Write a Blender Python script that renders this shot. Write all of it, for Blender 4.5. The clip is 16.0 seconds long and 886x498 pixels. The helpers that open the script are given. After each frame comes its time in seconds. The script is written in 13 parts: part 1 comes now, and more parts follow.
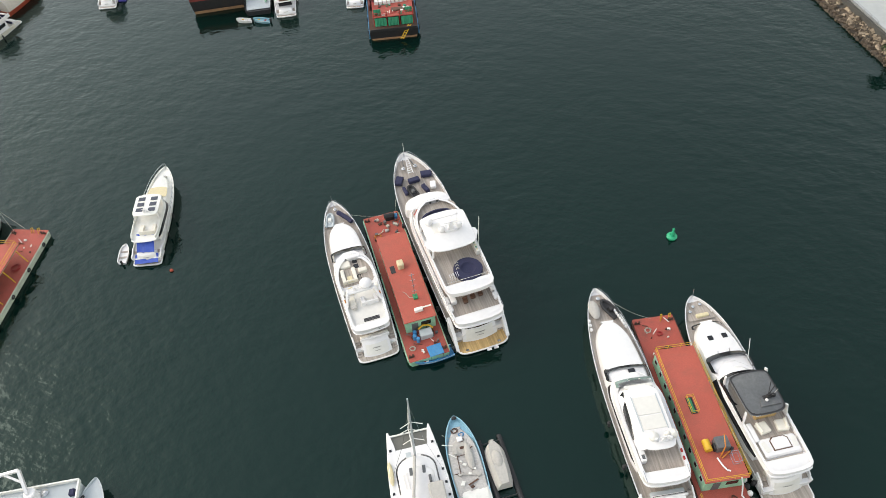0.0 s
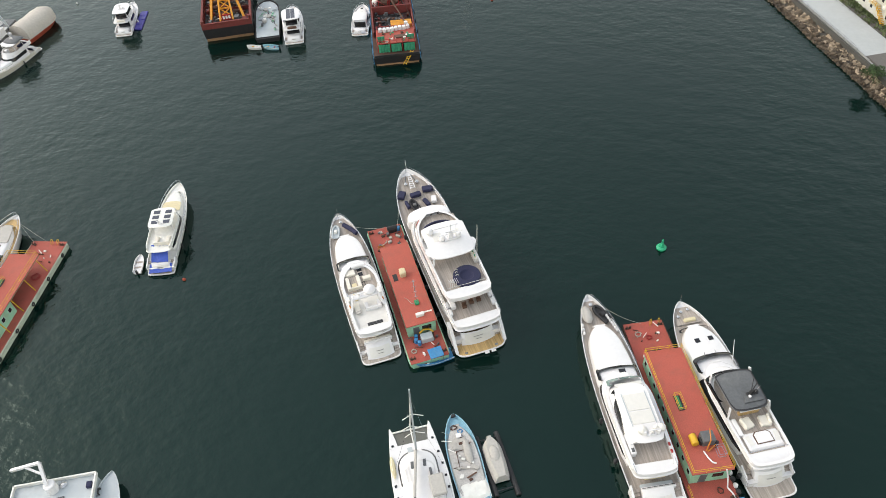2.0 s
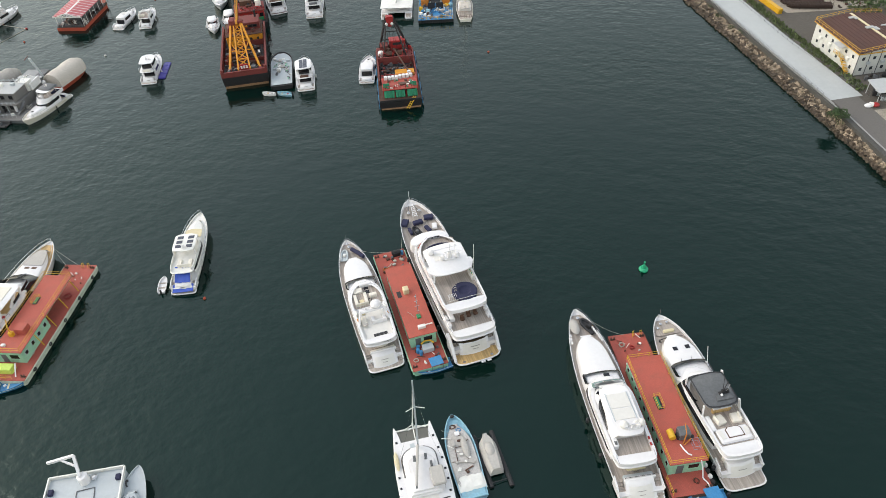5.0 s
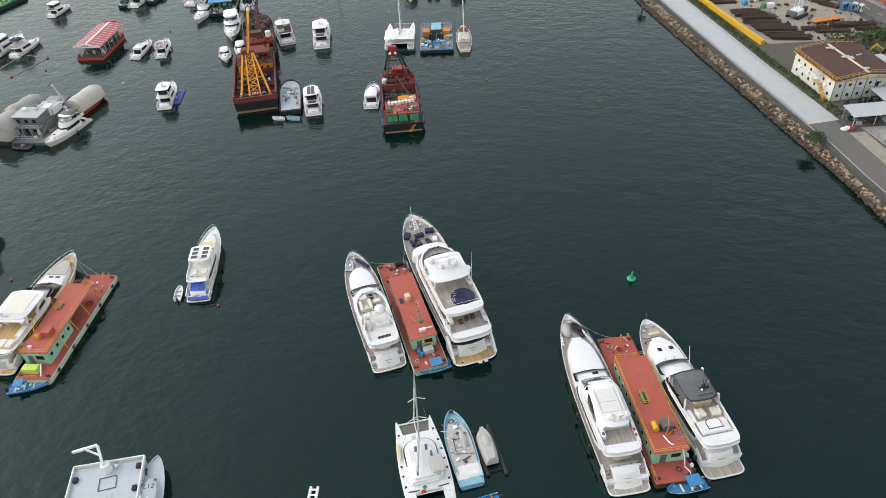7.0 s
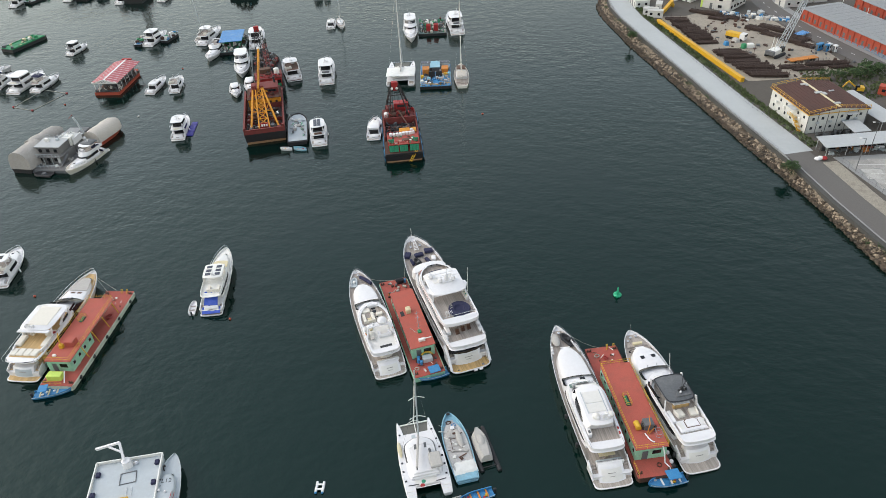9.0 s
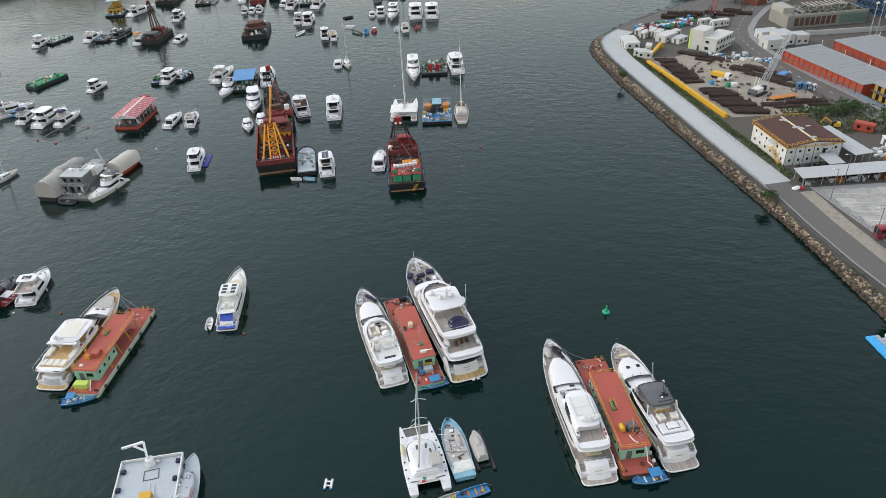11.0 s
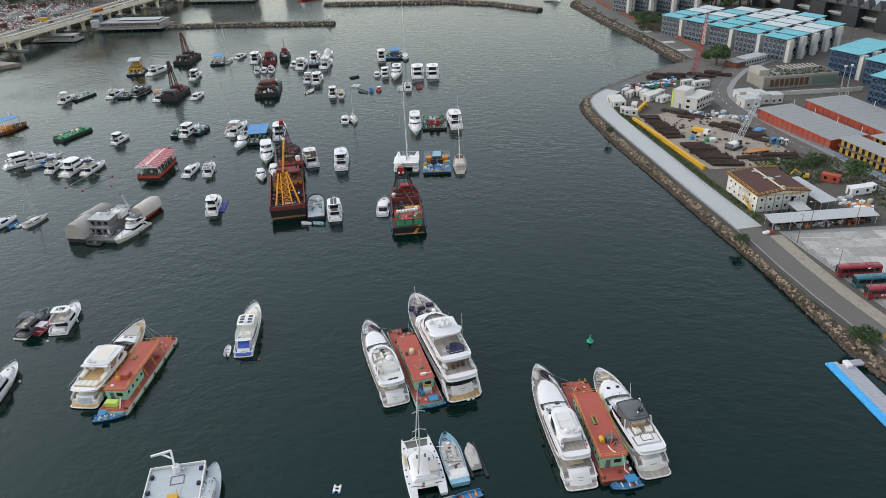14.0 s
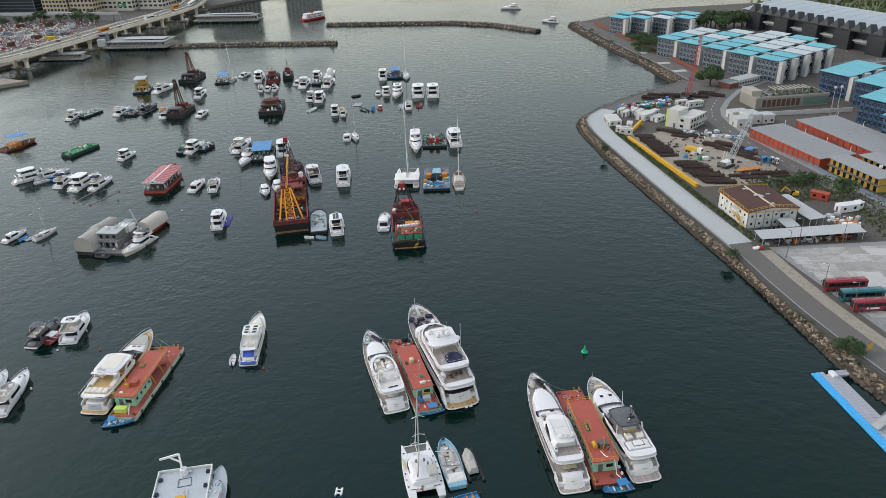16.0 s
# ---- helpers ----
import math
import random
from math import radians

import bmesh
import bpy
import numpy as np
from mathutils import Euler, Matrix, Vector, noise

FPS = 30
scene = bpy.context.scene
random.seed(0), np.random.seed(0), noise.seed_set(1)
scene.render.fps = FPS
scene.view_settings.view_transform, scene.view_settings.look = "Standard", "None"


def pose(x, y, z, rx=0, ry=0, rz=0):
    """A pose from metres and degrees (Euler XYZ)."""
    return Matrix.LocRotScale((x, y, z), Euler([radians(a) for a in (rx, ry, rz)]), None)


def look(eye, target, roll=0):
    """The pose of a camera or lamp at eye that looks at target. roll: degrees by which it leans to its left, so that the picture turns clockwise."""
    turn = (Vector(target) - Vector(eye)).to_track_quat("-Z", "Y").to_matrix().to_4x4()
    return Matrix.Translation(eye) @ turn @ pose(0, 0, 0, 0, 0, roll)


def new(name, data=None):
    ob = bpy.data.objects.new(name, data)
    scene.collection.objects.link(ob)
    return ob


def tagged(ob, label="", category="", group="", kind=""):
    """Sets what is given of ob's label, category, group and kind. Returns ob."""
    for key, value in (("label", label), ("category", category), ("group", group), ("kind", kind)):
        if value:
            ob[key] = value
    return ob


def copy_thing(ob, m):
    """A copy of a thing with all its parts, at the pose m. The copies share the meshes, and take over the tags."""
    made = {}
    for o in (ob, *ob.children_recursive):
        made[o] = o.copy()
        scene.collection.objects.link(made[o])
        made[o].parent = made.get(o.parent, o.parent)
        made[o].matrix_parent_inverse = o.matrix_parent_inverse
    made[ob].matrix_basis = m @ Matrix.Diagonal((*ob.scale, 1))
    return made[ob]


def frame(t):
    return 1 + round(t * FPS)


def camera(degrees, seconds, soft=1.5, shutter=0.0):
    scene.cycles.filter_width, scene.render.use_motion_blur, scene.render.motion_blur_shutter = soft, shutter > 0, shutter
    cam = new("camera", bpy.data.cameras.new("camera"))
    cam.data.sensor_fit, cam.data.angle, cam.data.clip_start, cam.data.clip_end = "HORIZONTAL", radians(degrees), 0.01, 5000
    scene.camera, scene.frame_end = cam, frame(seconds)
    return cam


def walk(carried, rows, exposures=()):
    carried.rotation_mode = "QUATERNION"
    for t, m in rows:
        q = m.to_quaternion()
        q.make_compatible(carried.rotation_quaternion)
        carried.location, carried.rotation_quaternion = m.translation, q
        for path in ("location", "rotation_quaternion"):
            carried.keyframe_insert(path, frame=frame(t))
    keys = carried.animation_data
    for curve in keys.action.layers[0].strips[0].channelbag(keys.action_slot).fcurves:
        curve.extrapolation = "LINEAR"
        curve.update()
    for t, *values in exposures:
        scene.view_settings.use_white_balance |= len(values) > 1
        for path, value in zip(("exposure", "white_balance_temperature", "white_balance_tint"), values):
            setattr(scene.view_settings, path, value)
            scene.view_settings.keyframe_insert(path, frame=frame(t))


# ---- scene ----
# Camera and its path: a drone that backs away, climbs and tilts up.
cam = camera(64.06, 16.0, 0.4)
PATH = [
    (0, (0.09, 61.41, 90.13), (-0.96, 126.85, 14.53), -3.95),
    (0.5, (0.13, 59.90, 90.61), (-0.92, 126.19, 15.75), -3.93),
    (1, (0.22, 58.41, 91.12), (-0.88, 125.36, 16.84), -3.98),
    (1.5, (0.23, 56.58, 91.46), (-0.84, 124.51, 18.08), -3.89),
    (2, (0.11, 54.79, 92.02), (-0.86, 123.55, 19.42), -3.80),
    (2.5, (0.15, 52.96, 92.41), (-0.81, 122.55, 20.61), -3.80),
    (3, (0.18, 51.05, 93.03), (-0.76, 121.53, 22.10), -3.78),
    (5.5, (-0.01, 40.23, 96.03), (-0.60, 115.09, 29.73), -3.52),
    (6, (-0.03, 37.94, 96.70), (-0.60, 113.27, 30.95), -3.48),
    (6.5, (0.08, 35.50, 97.38), (-0.52, 111.79, 32.73), -3.50),
    (7, (0.01, 33.01, 97.89), (-0.48, 110.28, 34.42), -3.37),
    (7.5, (0.02, 30.46, 98.67), (-0.44, 108.53, 36.18), -3.33),
    (8, (0.03, 27.78, 99.27), (-0.22, 106.48, 37.59), -3.25),
    (8.5, (-0.07, 25.07, 100.03), (-0.16, 104.81, 39.68), -3.15),
    (9, (-0.12, 22.26, 100.72), (-0.10, 102.89, 41.57), -3.03),
    (11.5, (-0.16, 7.32, 104.90), (0.01, 91.83, 51.44), -2.80),
    (12, (-0.12, 4.04, 105.73), (0.09, 89.36, 53.57), -2.76),
    (12.5, (-0.14, 0.82, 106.68), (0.17, 86.86, 55.71), -2.68),
    (13, (-0.18, -1.97, 107.48), (0.24, 84.82, 57.80), -2.58),
    (13.5, (-0.19, -4.51, 108.08), (0.30, 82.82, 59.35), -2.50),
    (14, (-0.13, -6.77, 108.77), (0.40, 80.95, 60.77), -2.45),
    (14.5, (-0.19, -8.73, 109.29), (0.42, 79.30, 61.86), -2.38),
    (15, (-0.20, -10.37, 109.80), (0.48, 77.97, 62.94), -2.32),
    (15.5, (-0.22, -11.94, 110.18), (0.50, 76.69, 63.87), -2.22),
    (16, (-0.20, -12.95, 110.62), (0.54, 75.96, 64.85), -2.16),
]
walk(cam, [(t, look(eye, target, roll)) for t, eye, target, roll in PATH],
     exposures=[(0, 0.11, 7060, 11), (3, 0.06, 7010, 11), (6, -0.03, 6810, 11), (9, -0.13, 6640, 11), (12, -0.25, 6500, 12), (16, -0.35, 6450, 12)])

# ---- light: bright overcast, a veiled sun from the left ----
SUN_DIR = Vector((-0.76, 0.16, 0.63)).normalized()
world = bpy.data.worlds.new("overcast_sky")
scene.world = world
world.use_nodes = True
wn = world.node_tree.nodes
sky = wn.new("ShaderNodeTexSky")
sky.sky_type = "NISHITA"
sky.sun_disc = False
sky.sun_elevation = math.asin(SUN_DIR.z)
sky.sun_rotation = math.atan2(SUN_DIR.x, SUN_DIR.y)
sky.dust_density = 1.5
sky.air_density = 1.9
grey = wn.new("ShaderNodeHueSaturation")
grey.inputs["Saturation"].default_value = 0.52
world.node_tree.links.new(sky.outputs[0], grey.inputs["Color"])
world.node_tree.links.new(grey.outputs[0], wn["Background"].inputs[0])
wn["Background"].inputs[1].default_value = 0.28
sun = new("sun", bpy.data.lights.new("sun", "SUN"))
sun.data.energy = 0.72
sun.data.angle = radians(36)
sun.data.color = (1.0, 0.98, 0.95)
sun.matrix_world = look(SUN_DIR * 500, (0, 0, 0))
scene.view_settings.exposure = 0.0

# ---- materials ----
def mat(name, color, rough=0.5, metal=0.0, grain=0.12, size=1.0, stain=0.0, stain_color=(0.25, 0.22, 0.18), stain_size=0.25,
        bump=0.0, bump_size=8.0, island=0.0, rand=0.0, spec=0.5, coat=0.0):
    """Painted or natural surface: fine grain and broad stains in object space, optional random value by piece."""
    m = bpy.data.materials.new(name)
    m.use_nodes = True
    n, l = m.node_tree.nodes, m.node_tree.links
    p = n["Principled BSDF"]
    p.inputs["Roughness"].default_value = rough
    p.inputs["Metallic"].default_value = metal
    p.inputs["Specular IOR Level"].default_value = spec
    p.inputs["Coat Weight"].default_value = coat
    geo = n.new("ShaderNodeNewGeometry")
    fine = n.new("ShaderNodeTexNoise")
    fine.inputs["Scale"].default_value = size * 3.0
    fine.inputs["Detail"].default_value = 6.0
    l.new(geo.outputs["Position"], fine.inputs["Vector"])
    ramp = n.new("ShaderNodeMapRange")
    ramp.inputs["From Min"].default_value, ramp.inputs["From Max"].default_value = 0.25, 0.75
    ramp.inputs["To Min"].default_value, ramp.inputs["To Max"].default_value = 1.0 - grain, 1.0 + grain
    l.new(fine.outputs["Fac"], ramp.inputs["Value"])
    value = ramp.outputs[0]
    for amount, source in ((island, "island"), (rand, "rand")):
        if amount > 0:
            if source == "island":
                out = geo.outputs["Random Per Island"]
            else:
                out = n.new("ShaderNodeObjectInfo").outputs["Random"]
            vary = n.new("ShaderNodeMapRange")
            vary.inputs["To Min"].default_value, vary.inputs["To Max"].default_value = 1.0 - amount, 1.0 + amount
            l.new(out, vary.inputs["Value"])
            times = n.new("ShaderNodeMath")
            times.operation = "MULTIPLY"
            l.new(value, times.inputs[0])
            l.new(vary.outputs[0], times.inputs[1])
            value = times.outputs[0]
    tint = n.new("ShaderNodeVectorMath")
    tint.operation = "SCALE"
    tint.inputs[0].default_value = color[:3]
    l.new(value, tint.inputs["Scale"])
    result = tint.outputs[0]
    if stain > 0:
        broad = n.new("ShaderNodeTexNoise")
        broad.inputs["Scale"].default_value = stain_size
        broad.inputs["Detail"].default_value = 8.0
        broad.inputs["Roughness"].default_value = 0.65
        l.new(geo.outputs["Position"], broad.inputs["Vector"])
        cut = n.new("ShaderNodeMapRange")
        cut.inputs["From Min"].default_value, cut.inputs["From Max"].default_value = 0.48, 0.72
        cut.inputs["To Max"].default_value = stain
        l.new(broad.outputs["Fac"], cut.inputs["Value"])
        mix = n.new("ShaderNodeMix")
        mix.data_type = "RGBA"
        l.new(cut.outputs[0], mix.inputs["Factor"])
        l.new(result, mix.inputs["A"])
        mix.inputs["B"].default_value = (*stain_color, 1)
        result = mix.outputs["Result"]
    l.new(result, p.inputs["Base Color"])
    if bump > 0:
        b = n.new("ShaderNodeBump")
        b.inputs["Strength"].default_value = bump
        b.inputs["Distance"].default_value = 0.05
        nb = n.new("ShaderNodeTexNoise")
        nb.inputs["Scale"].default_value = bump_size
        nb.inputs["Detail"].default_value = 4.0
        l.new(geo.outputs["Position"], nb.inputs["Vector"])
        l.new(nb.outputs["Fac"], b.inputs["Height"])
        l.new(b.outputs[0], p.inputs["Normal"])
    return m


def water_material():
    m = bpy.data.materials.new("harbour_water")
    m.use_nodes = True
    n, l = m.node_tree.nodes, m.node_tree.links
    p = n["Principled BSDF"]
    p.inputs["IOR"].default_value = 1.395
    p.inputs["Specular Tint"].default_value = (0.74, 1.0, 0.94, 1)
    geo = n.new("ShaderNodeNewGeometry")
    # broad drifts of murk
    murk = n.new("ShaderNodeTexNoise")
    murk.inputs["Scale"].default_value = 0.012
    murk.inputs["Detail"].default_value = 5
    l.new(geo.outputs["Position"], murk.inputs["Vector"])
    mix = n.new("ShaderNodeMix")
    mix.data_type = "RGBA"
    mix.inputs["A"].default_value = (0.0004, 0.0072, 0.0053, 1)
    mix.inputs["B"].default_value = (0.0009, 0.0108, 0.0080, 1)
    l.new(murk.outputs["Fac"], mix.inputs["Factor"])
    l.new(mix.outputs["Result"], p.inputs["Base Color"])
    # calm lanes and ruffled lanes
    lane = n.new("ShaderNodeTexNoise")
    lane.inputs["Scale"].default_value = 0.02
    lane.inputs["Detail"].default_value = 3
    l.new(geo.outputs["Position"], lane.inputs["Vector"])
    lift = n.new("ShaderNodeMapRange")
    lift.inputs["From Min"].default_value, lift.inputs["From Max"].default_value = 0.35, 0.7
    lift.inputs["To Min"].default_value, lift.inputs["To Max"].default_value = 0.35, 1.0
    l.new(lane.outputs["Fac"], lift.inputs["Value"])
    rough = n.new("ShaderNodeMapRange")
    rough.inputs["To Min"].default_value, rough.inputs["To Max"].default_value = 0.05, 0.12
    l.new(lift.outputs[0], rough.inputs["Value"])
    l.new(rough.outputs[0], p.inputs["Roughness"])
    turn = n.new("ShaderNodeMapping")
    turn.inputs["Rotation"].default_value = (0, 0, radians(25))
    turn.inputs["Scale"].default_value = (0.75, 1.0, 1.0)
    l.new(geo.outputs["Position"], turn.inputs["Vector"])
    last = None
    for scale, strength, detail in ((0.26, 0.20, 3), (0.75, 0.28, 3)):
        w = n.new("ShaderNodeTexNoise")
        w.inputs["Scale"].default_value = scale
        w.inputs["Detail"].default_value = detail
        l.new(turn.outputs[0], w.inputs["Vector"])
        b = n.new("ShaderNodeBump")
        b.inputs["Distance"].default_value = 0.35 / scale
        times = n.new("ShaderNodeMath")
        times.operation = "MULTIPLY"
        times.inputs[1].default_value = strength
        l.new(lift.outputs[0], times.inputs[0])
        l.new(times.outputs[0], b.inputs["Strength"])
        l.new(w.outputs["Fac"], b.inputs["Height"])
        if last:
            l.new(last.outputs[0], b.inputs["Normal"])
        last = b
    l.new(last.outputs[0], p.inputs["Normal"])
    return m


def glass_material(name, color, rough=0.08):
    m = mat(name, color, rough, 0.0, 0.05)
    m.node_tree.nodes["Principled BSDF"].inputs["IOR"].default_value = 1.5
    return m


WATER = water_material()
GEL = mat("white_gelcoat", (0.725, 0.71, 0.71), 0.25, 0, 0.03, 0.6, 0.10, (0.62, 0.58, 0.50), 0.35, coat=0.3)
CREAM_GEL = mat("cream_gelcoat", (0.66, 0.64, 0.60), 0.35, 0, 0.04, 0.6, 0.15, (0.55, 0.51, 0.44), 0.4)
GEL_OLD = mat("weathered_white_gelcoat", (0.74, 0.73, 0.69), 0.4, 0, 0.05, 0.6, 0.35, (0.54, 0.50, 0.42), 0.5)
CREAM = mat("cream_upholstery", (0.70, 0.66, 0.58), 0.8, 0, 0.05)
def planked(name, color, dark, rough=0.7):
    """Weathered deck planks: streaks that run along the boat, over broad wear."""
    m = mat(name, color, rough, 0, 0.08, 2.0, 0.3, dark, 0.4)
    n, l = m.node_tree.nodes, m.node_tree.links
    p = n["Principled BSDF"]
    under = p.inputs["Base Color"].links[0].from_socket
    at = n.new("ShaderNodeTexCoord")
    stretch = n.new("ShaderNodeMapping")
    stretch.inputs["Scale"].default_value = (4.2, 0.16, 1.0)
    l.new(at.outputs["Object"], stretch.inputs["Vector"])
    streak = n.new("ShaderNodeTexNoise")
    streak.inputs["Scale"].default_value = 1.0
    streak.inputs["Detail"].default_value = 4.0
    l.new(stretch.outputs[0], streak.inputs["Vector"])
    level = n.new("ShaderNodeMapRange")
    level.inputs["From Min"].default_value, level.inputs["From Max"].default_value = 0.3, 0.7
    level.inputs["To Min"].default_value, level.inputs["To Max"].default_value = 0.72, 1.22
    l.new(streak.outputs["Fac"], level.inputs["Value"])
    scale = n.new("ShaderNodeVectorMath")
    scale.operation = "SCALE"
    l.new(under, scale.inputs[0])
    l.new(level.outputs[0], scale.inputs["Scale"])
    l.new(scale.outputs[0], p.inputs["Base Color"])
    return m


TEAK = planked("grey_teak_deck", (0.36, 0.315, 0.275), (0.29, 0.25, 0.22))
TEAK_NEW = planked("honey_teak_deck", (0.50, 0.33, 0.14), (0.38, 0.25, 0.12), 0.65)
GLASS = glass_material("tinted_glass", (0.012, 0.013, 0.016))
GLASS_GREEN = glass_material("green_glass", (0.18, 0.26, 0.24), 0.15)
STEEL = mat("stainless_steel", (0.6, 0.6, 0.6), 0.25, 0.9, 0.05)
BLACK = mat("black_rubber", (0.02, 0.02, 0.022), 0.7, 0, 0.2, 2)
NAVY = mat("navy_canvas", (0.018, 0.020, 0.055), 0.85, 0, 0.15, 2)
BLUE_TARP = mat("blue_tarpaulin", (0.08, 0.24, 0.50), 0.6, 0, 0.3, 0.9, 0.6, (0.22, 0.36, 0.48), 0.8)
GREY_TARP = mat("grey_tarpaulin", (0.42, 0.40, 0.37), 0.75, 0, 0.1, 1.2, 0.4, (0.33, 0.30, 0.27), 0.5, bump=0.5, bump_size=1.5)
RED_DECK = mat("red_oxide_deck", (0.37, 0.076, 0.054), 0.75, 0, 0.22, 3.0, 0.6, (0.17, 0.065, 0.048), 0.7)
RED_ROOF = mat("red_oxide_roof", (0.41, 0.088, 0.060), 0.7, 0, 0.14, 2.5, 0.5, (0.24, 0.085, 0.06), 0.55)
MINT = mat("mint_green_paint", (0.27, 0.53, 0.37), 0.6, 0, 0.1, 1.0, 0.5, (0.3, 0.22, 0.14), 0.7)
RUST = mat("rusty_steel", (0.080, 0.038, 0.025), 0.85, 0, 0.3, 1.5, 0.6, (0.05, 0.03, 0.025), 0.6)
RUST_RED = mat("worn_red_paint", (0.165, 0.028, 0.024), 0.7, 0, 0.2, 1.2, 0.5, (0.10, 0.04, 0.03), 0.5)
BLACK_STEEL = mat("black_hull_paint", (0.018, 0.018, 0.020), 0.6, 0, 0.3, 1.0, 0.3, (0.08, 0.04, 0.028), 0.5)
YELLOW = mat("yellow_paint", (0.62, 0.36, 0.02), 0.55, 0, 0.12, 1.2, 0.35, (0.35, 0.17, 0.04), 0.8)
ORANGE = mat("orange_crane_paint", (0.50, 0.175, 0.02), 0.55, 0, 0.2, 1.2, 0.45, (0.3, 0.10, 0.03), 0.7)
GREY_PAINT = mat("grey_ship_paint", (0.42, 0.46, 0.48), 0.5, 0, 0.06, 0.8, 0.3, (0.33, 0.34, 0.33), 0.6)
DARK_GREY = mat("dark_grey_paint", (0.10, 0.105, 0.11), 0.6, 0, 0.15, 1.0, 0.4, (0.2, 0.2, 0.2), 0.8)
GREEN_PAINT = mat("green_paint", (0.02, 0.22, 0.09), 0.6, 0, 0.15, 1.0, 0.3, (0.03, 0.12, 0.06), 0.6)
BUOY_GREEN = mat("buoy_green", (0.01, 0.33, 0.16), 0.5, 0, 0.1)
LIGHT_BLUE = mat("light_blue_paint", (0.22, 0.42, 0.52), 0.6, 0, 0.15, 1.0, 0.5, (0.35, 0.38, 0.36), 0.8)
BOAT_BLUE = mat("boat_blue_paint", (0.03, 0.20, 0.42), 0.55, 0, 0.15, 1.0, 0.3, (0.15, 0.3, 0.4), 0.8)
LIME = mat("lime_paint", (0.50, 0.66, 0.12), 0.6, 0, 0.1)
RED = mat("red_paint", (0.33, 0.02, 0.02), 0.5, 0, 0.1, 1.0, 0.2, (0.25, 0.03, 0.03), 0.8)
BROWN = mat("brown_wood", (0.10, 0.05, 0.03), 0.6, 0, 0.2, 2)
BEIGE = mat("beige_plastic", (0.60, 0.52, 0.33), 0.6, 0, 0.1)
SOLAR = glass_material("solar_cell", (0.05, 0.055, 0.075), 0.15)
ROPE = mat("pale_rope", (0.42, 0.40, 0.34), 0.9, 0, 0.1)
LETTER = mat("grey_lettering", (0.30, 0.29, 0.27), 0.5)
PL_BLACK = mat("black_lettering", (0.03, 0.03, 0.03), 0.6)
TARP_BEIGE = mat("beige_boat_tarpaulin", (0.52, 0.475, 0.42), 0.8, 0, 0.1, 0.8, 0.4, (0.40, 0.36, 0.31), 0.4, bump=0.6, bump_size=0.9)
WEATHERED = mat("weathered_teal_deck", (0.075, 0.12, 0.11), 0.8, 0, 0.3, 1.2, 0.5, (0.10, 0.07, 0.05), 0.5)
BLUE_COVER = mat("deep_blue_tarpaulin", (0.035, 0.085, 0.42), 0.6, 0, 0.2, 1.5, 0.3, (0.05, 0.11, 0.4), 0.8)
PALE_EDGE = mat("pale_green_edge", (0.48, 0.52, 0.42), 0.7, 0, 0.15, 1.5, 0.5, (0.30, 0.27, 0.2), 0.6)


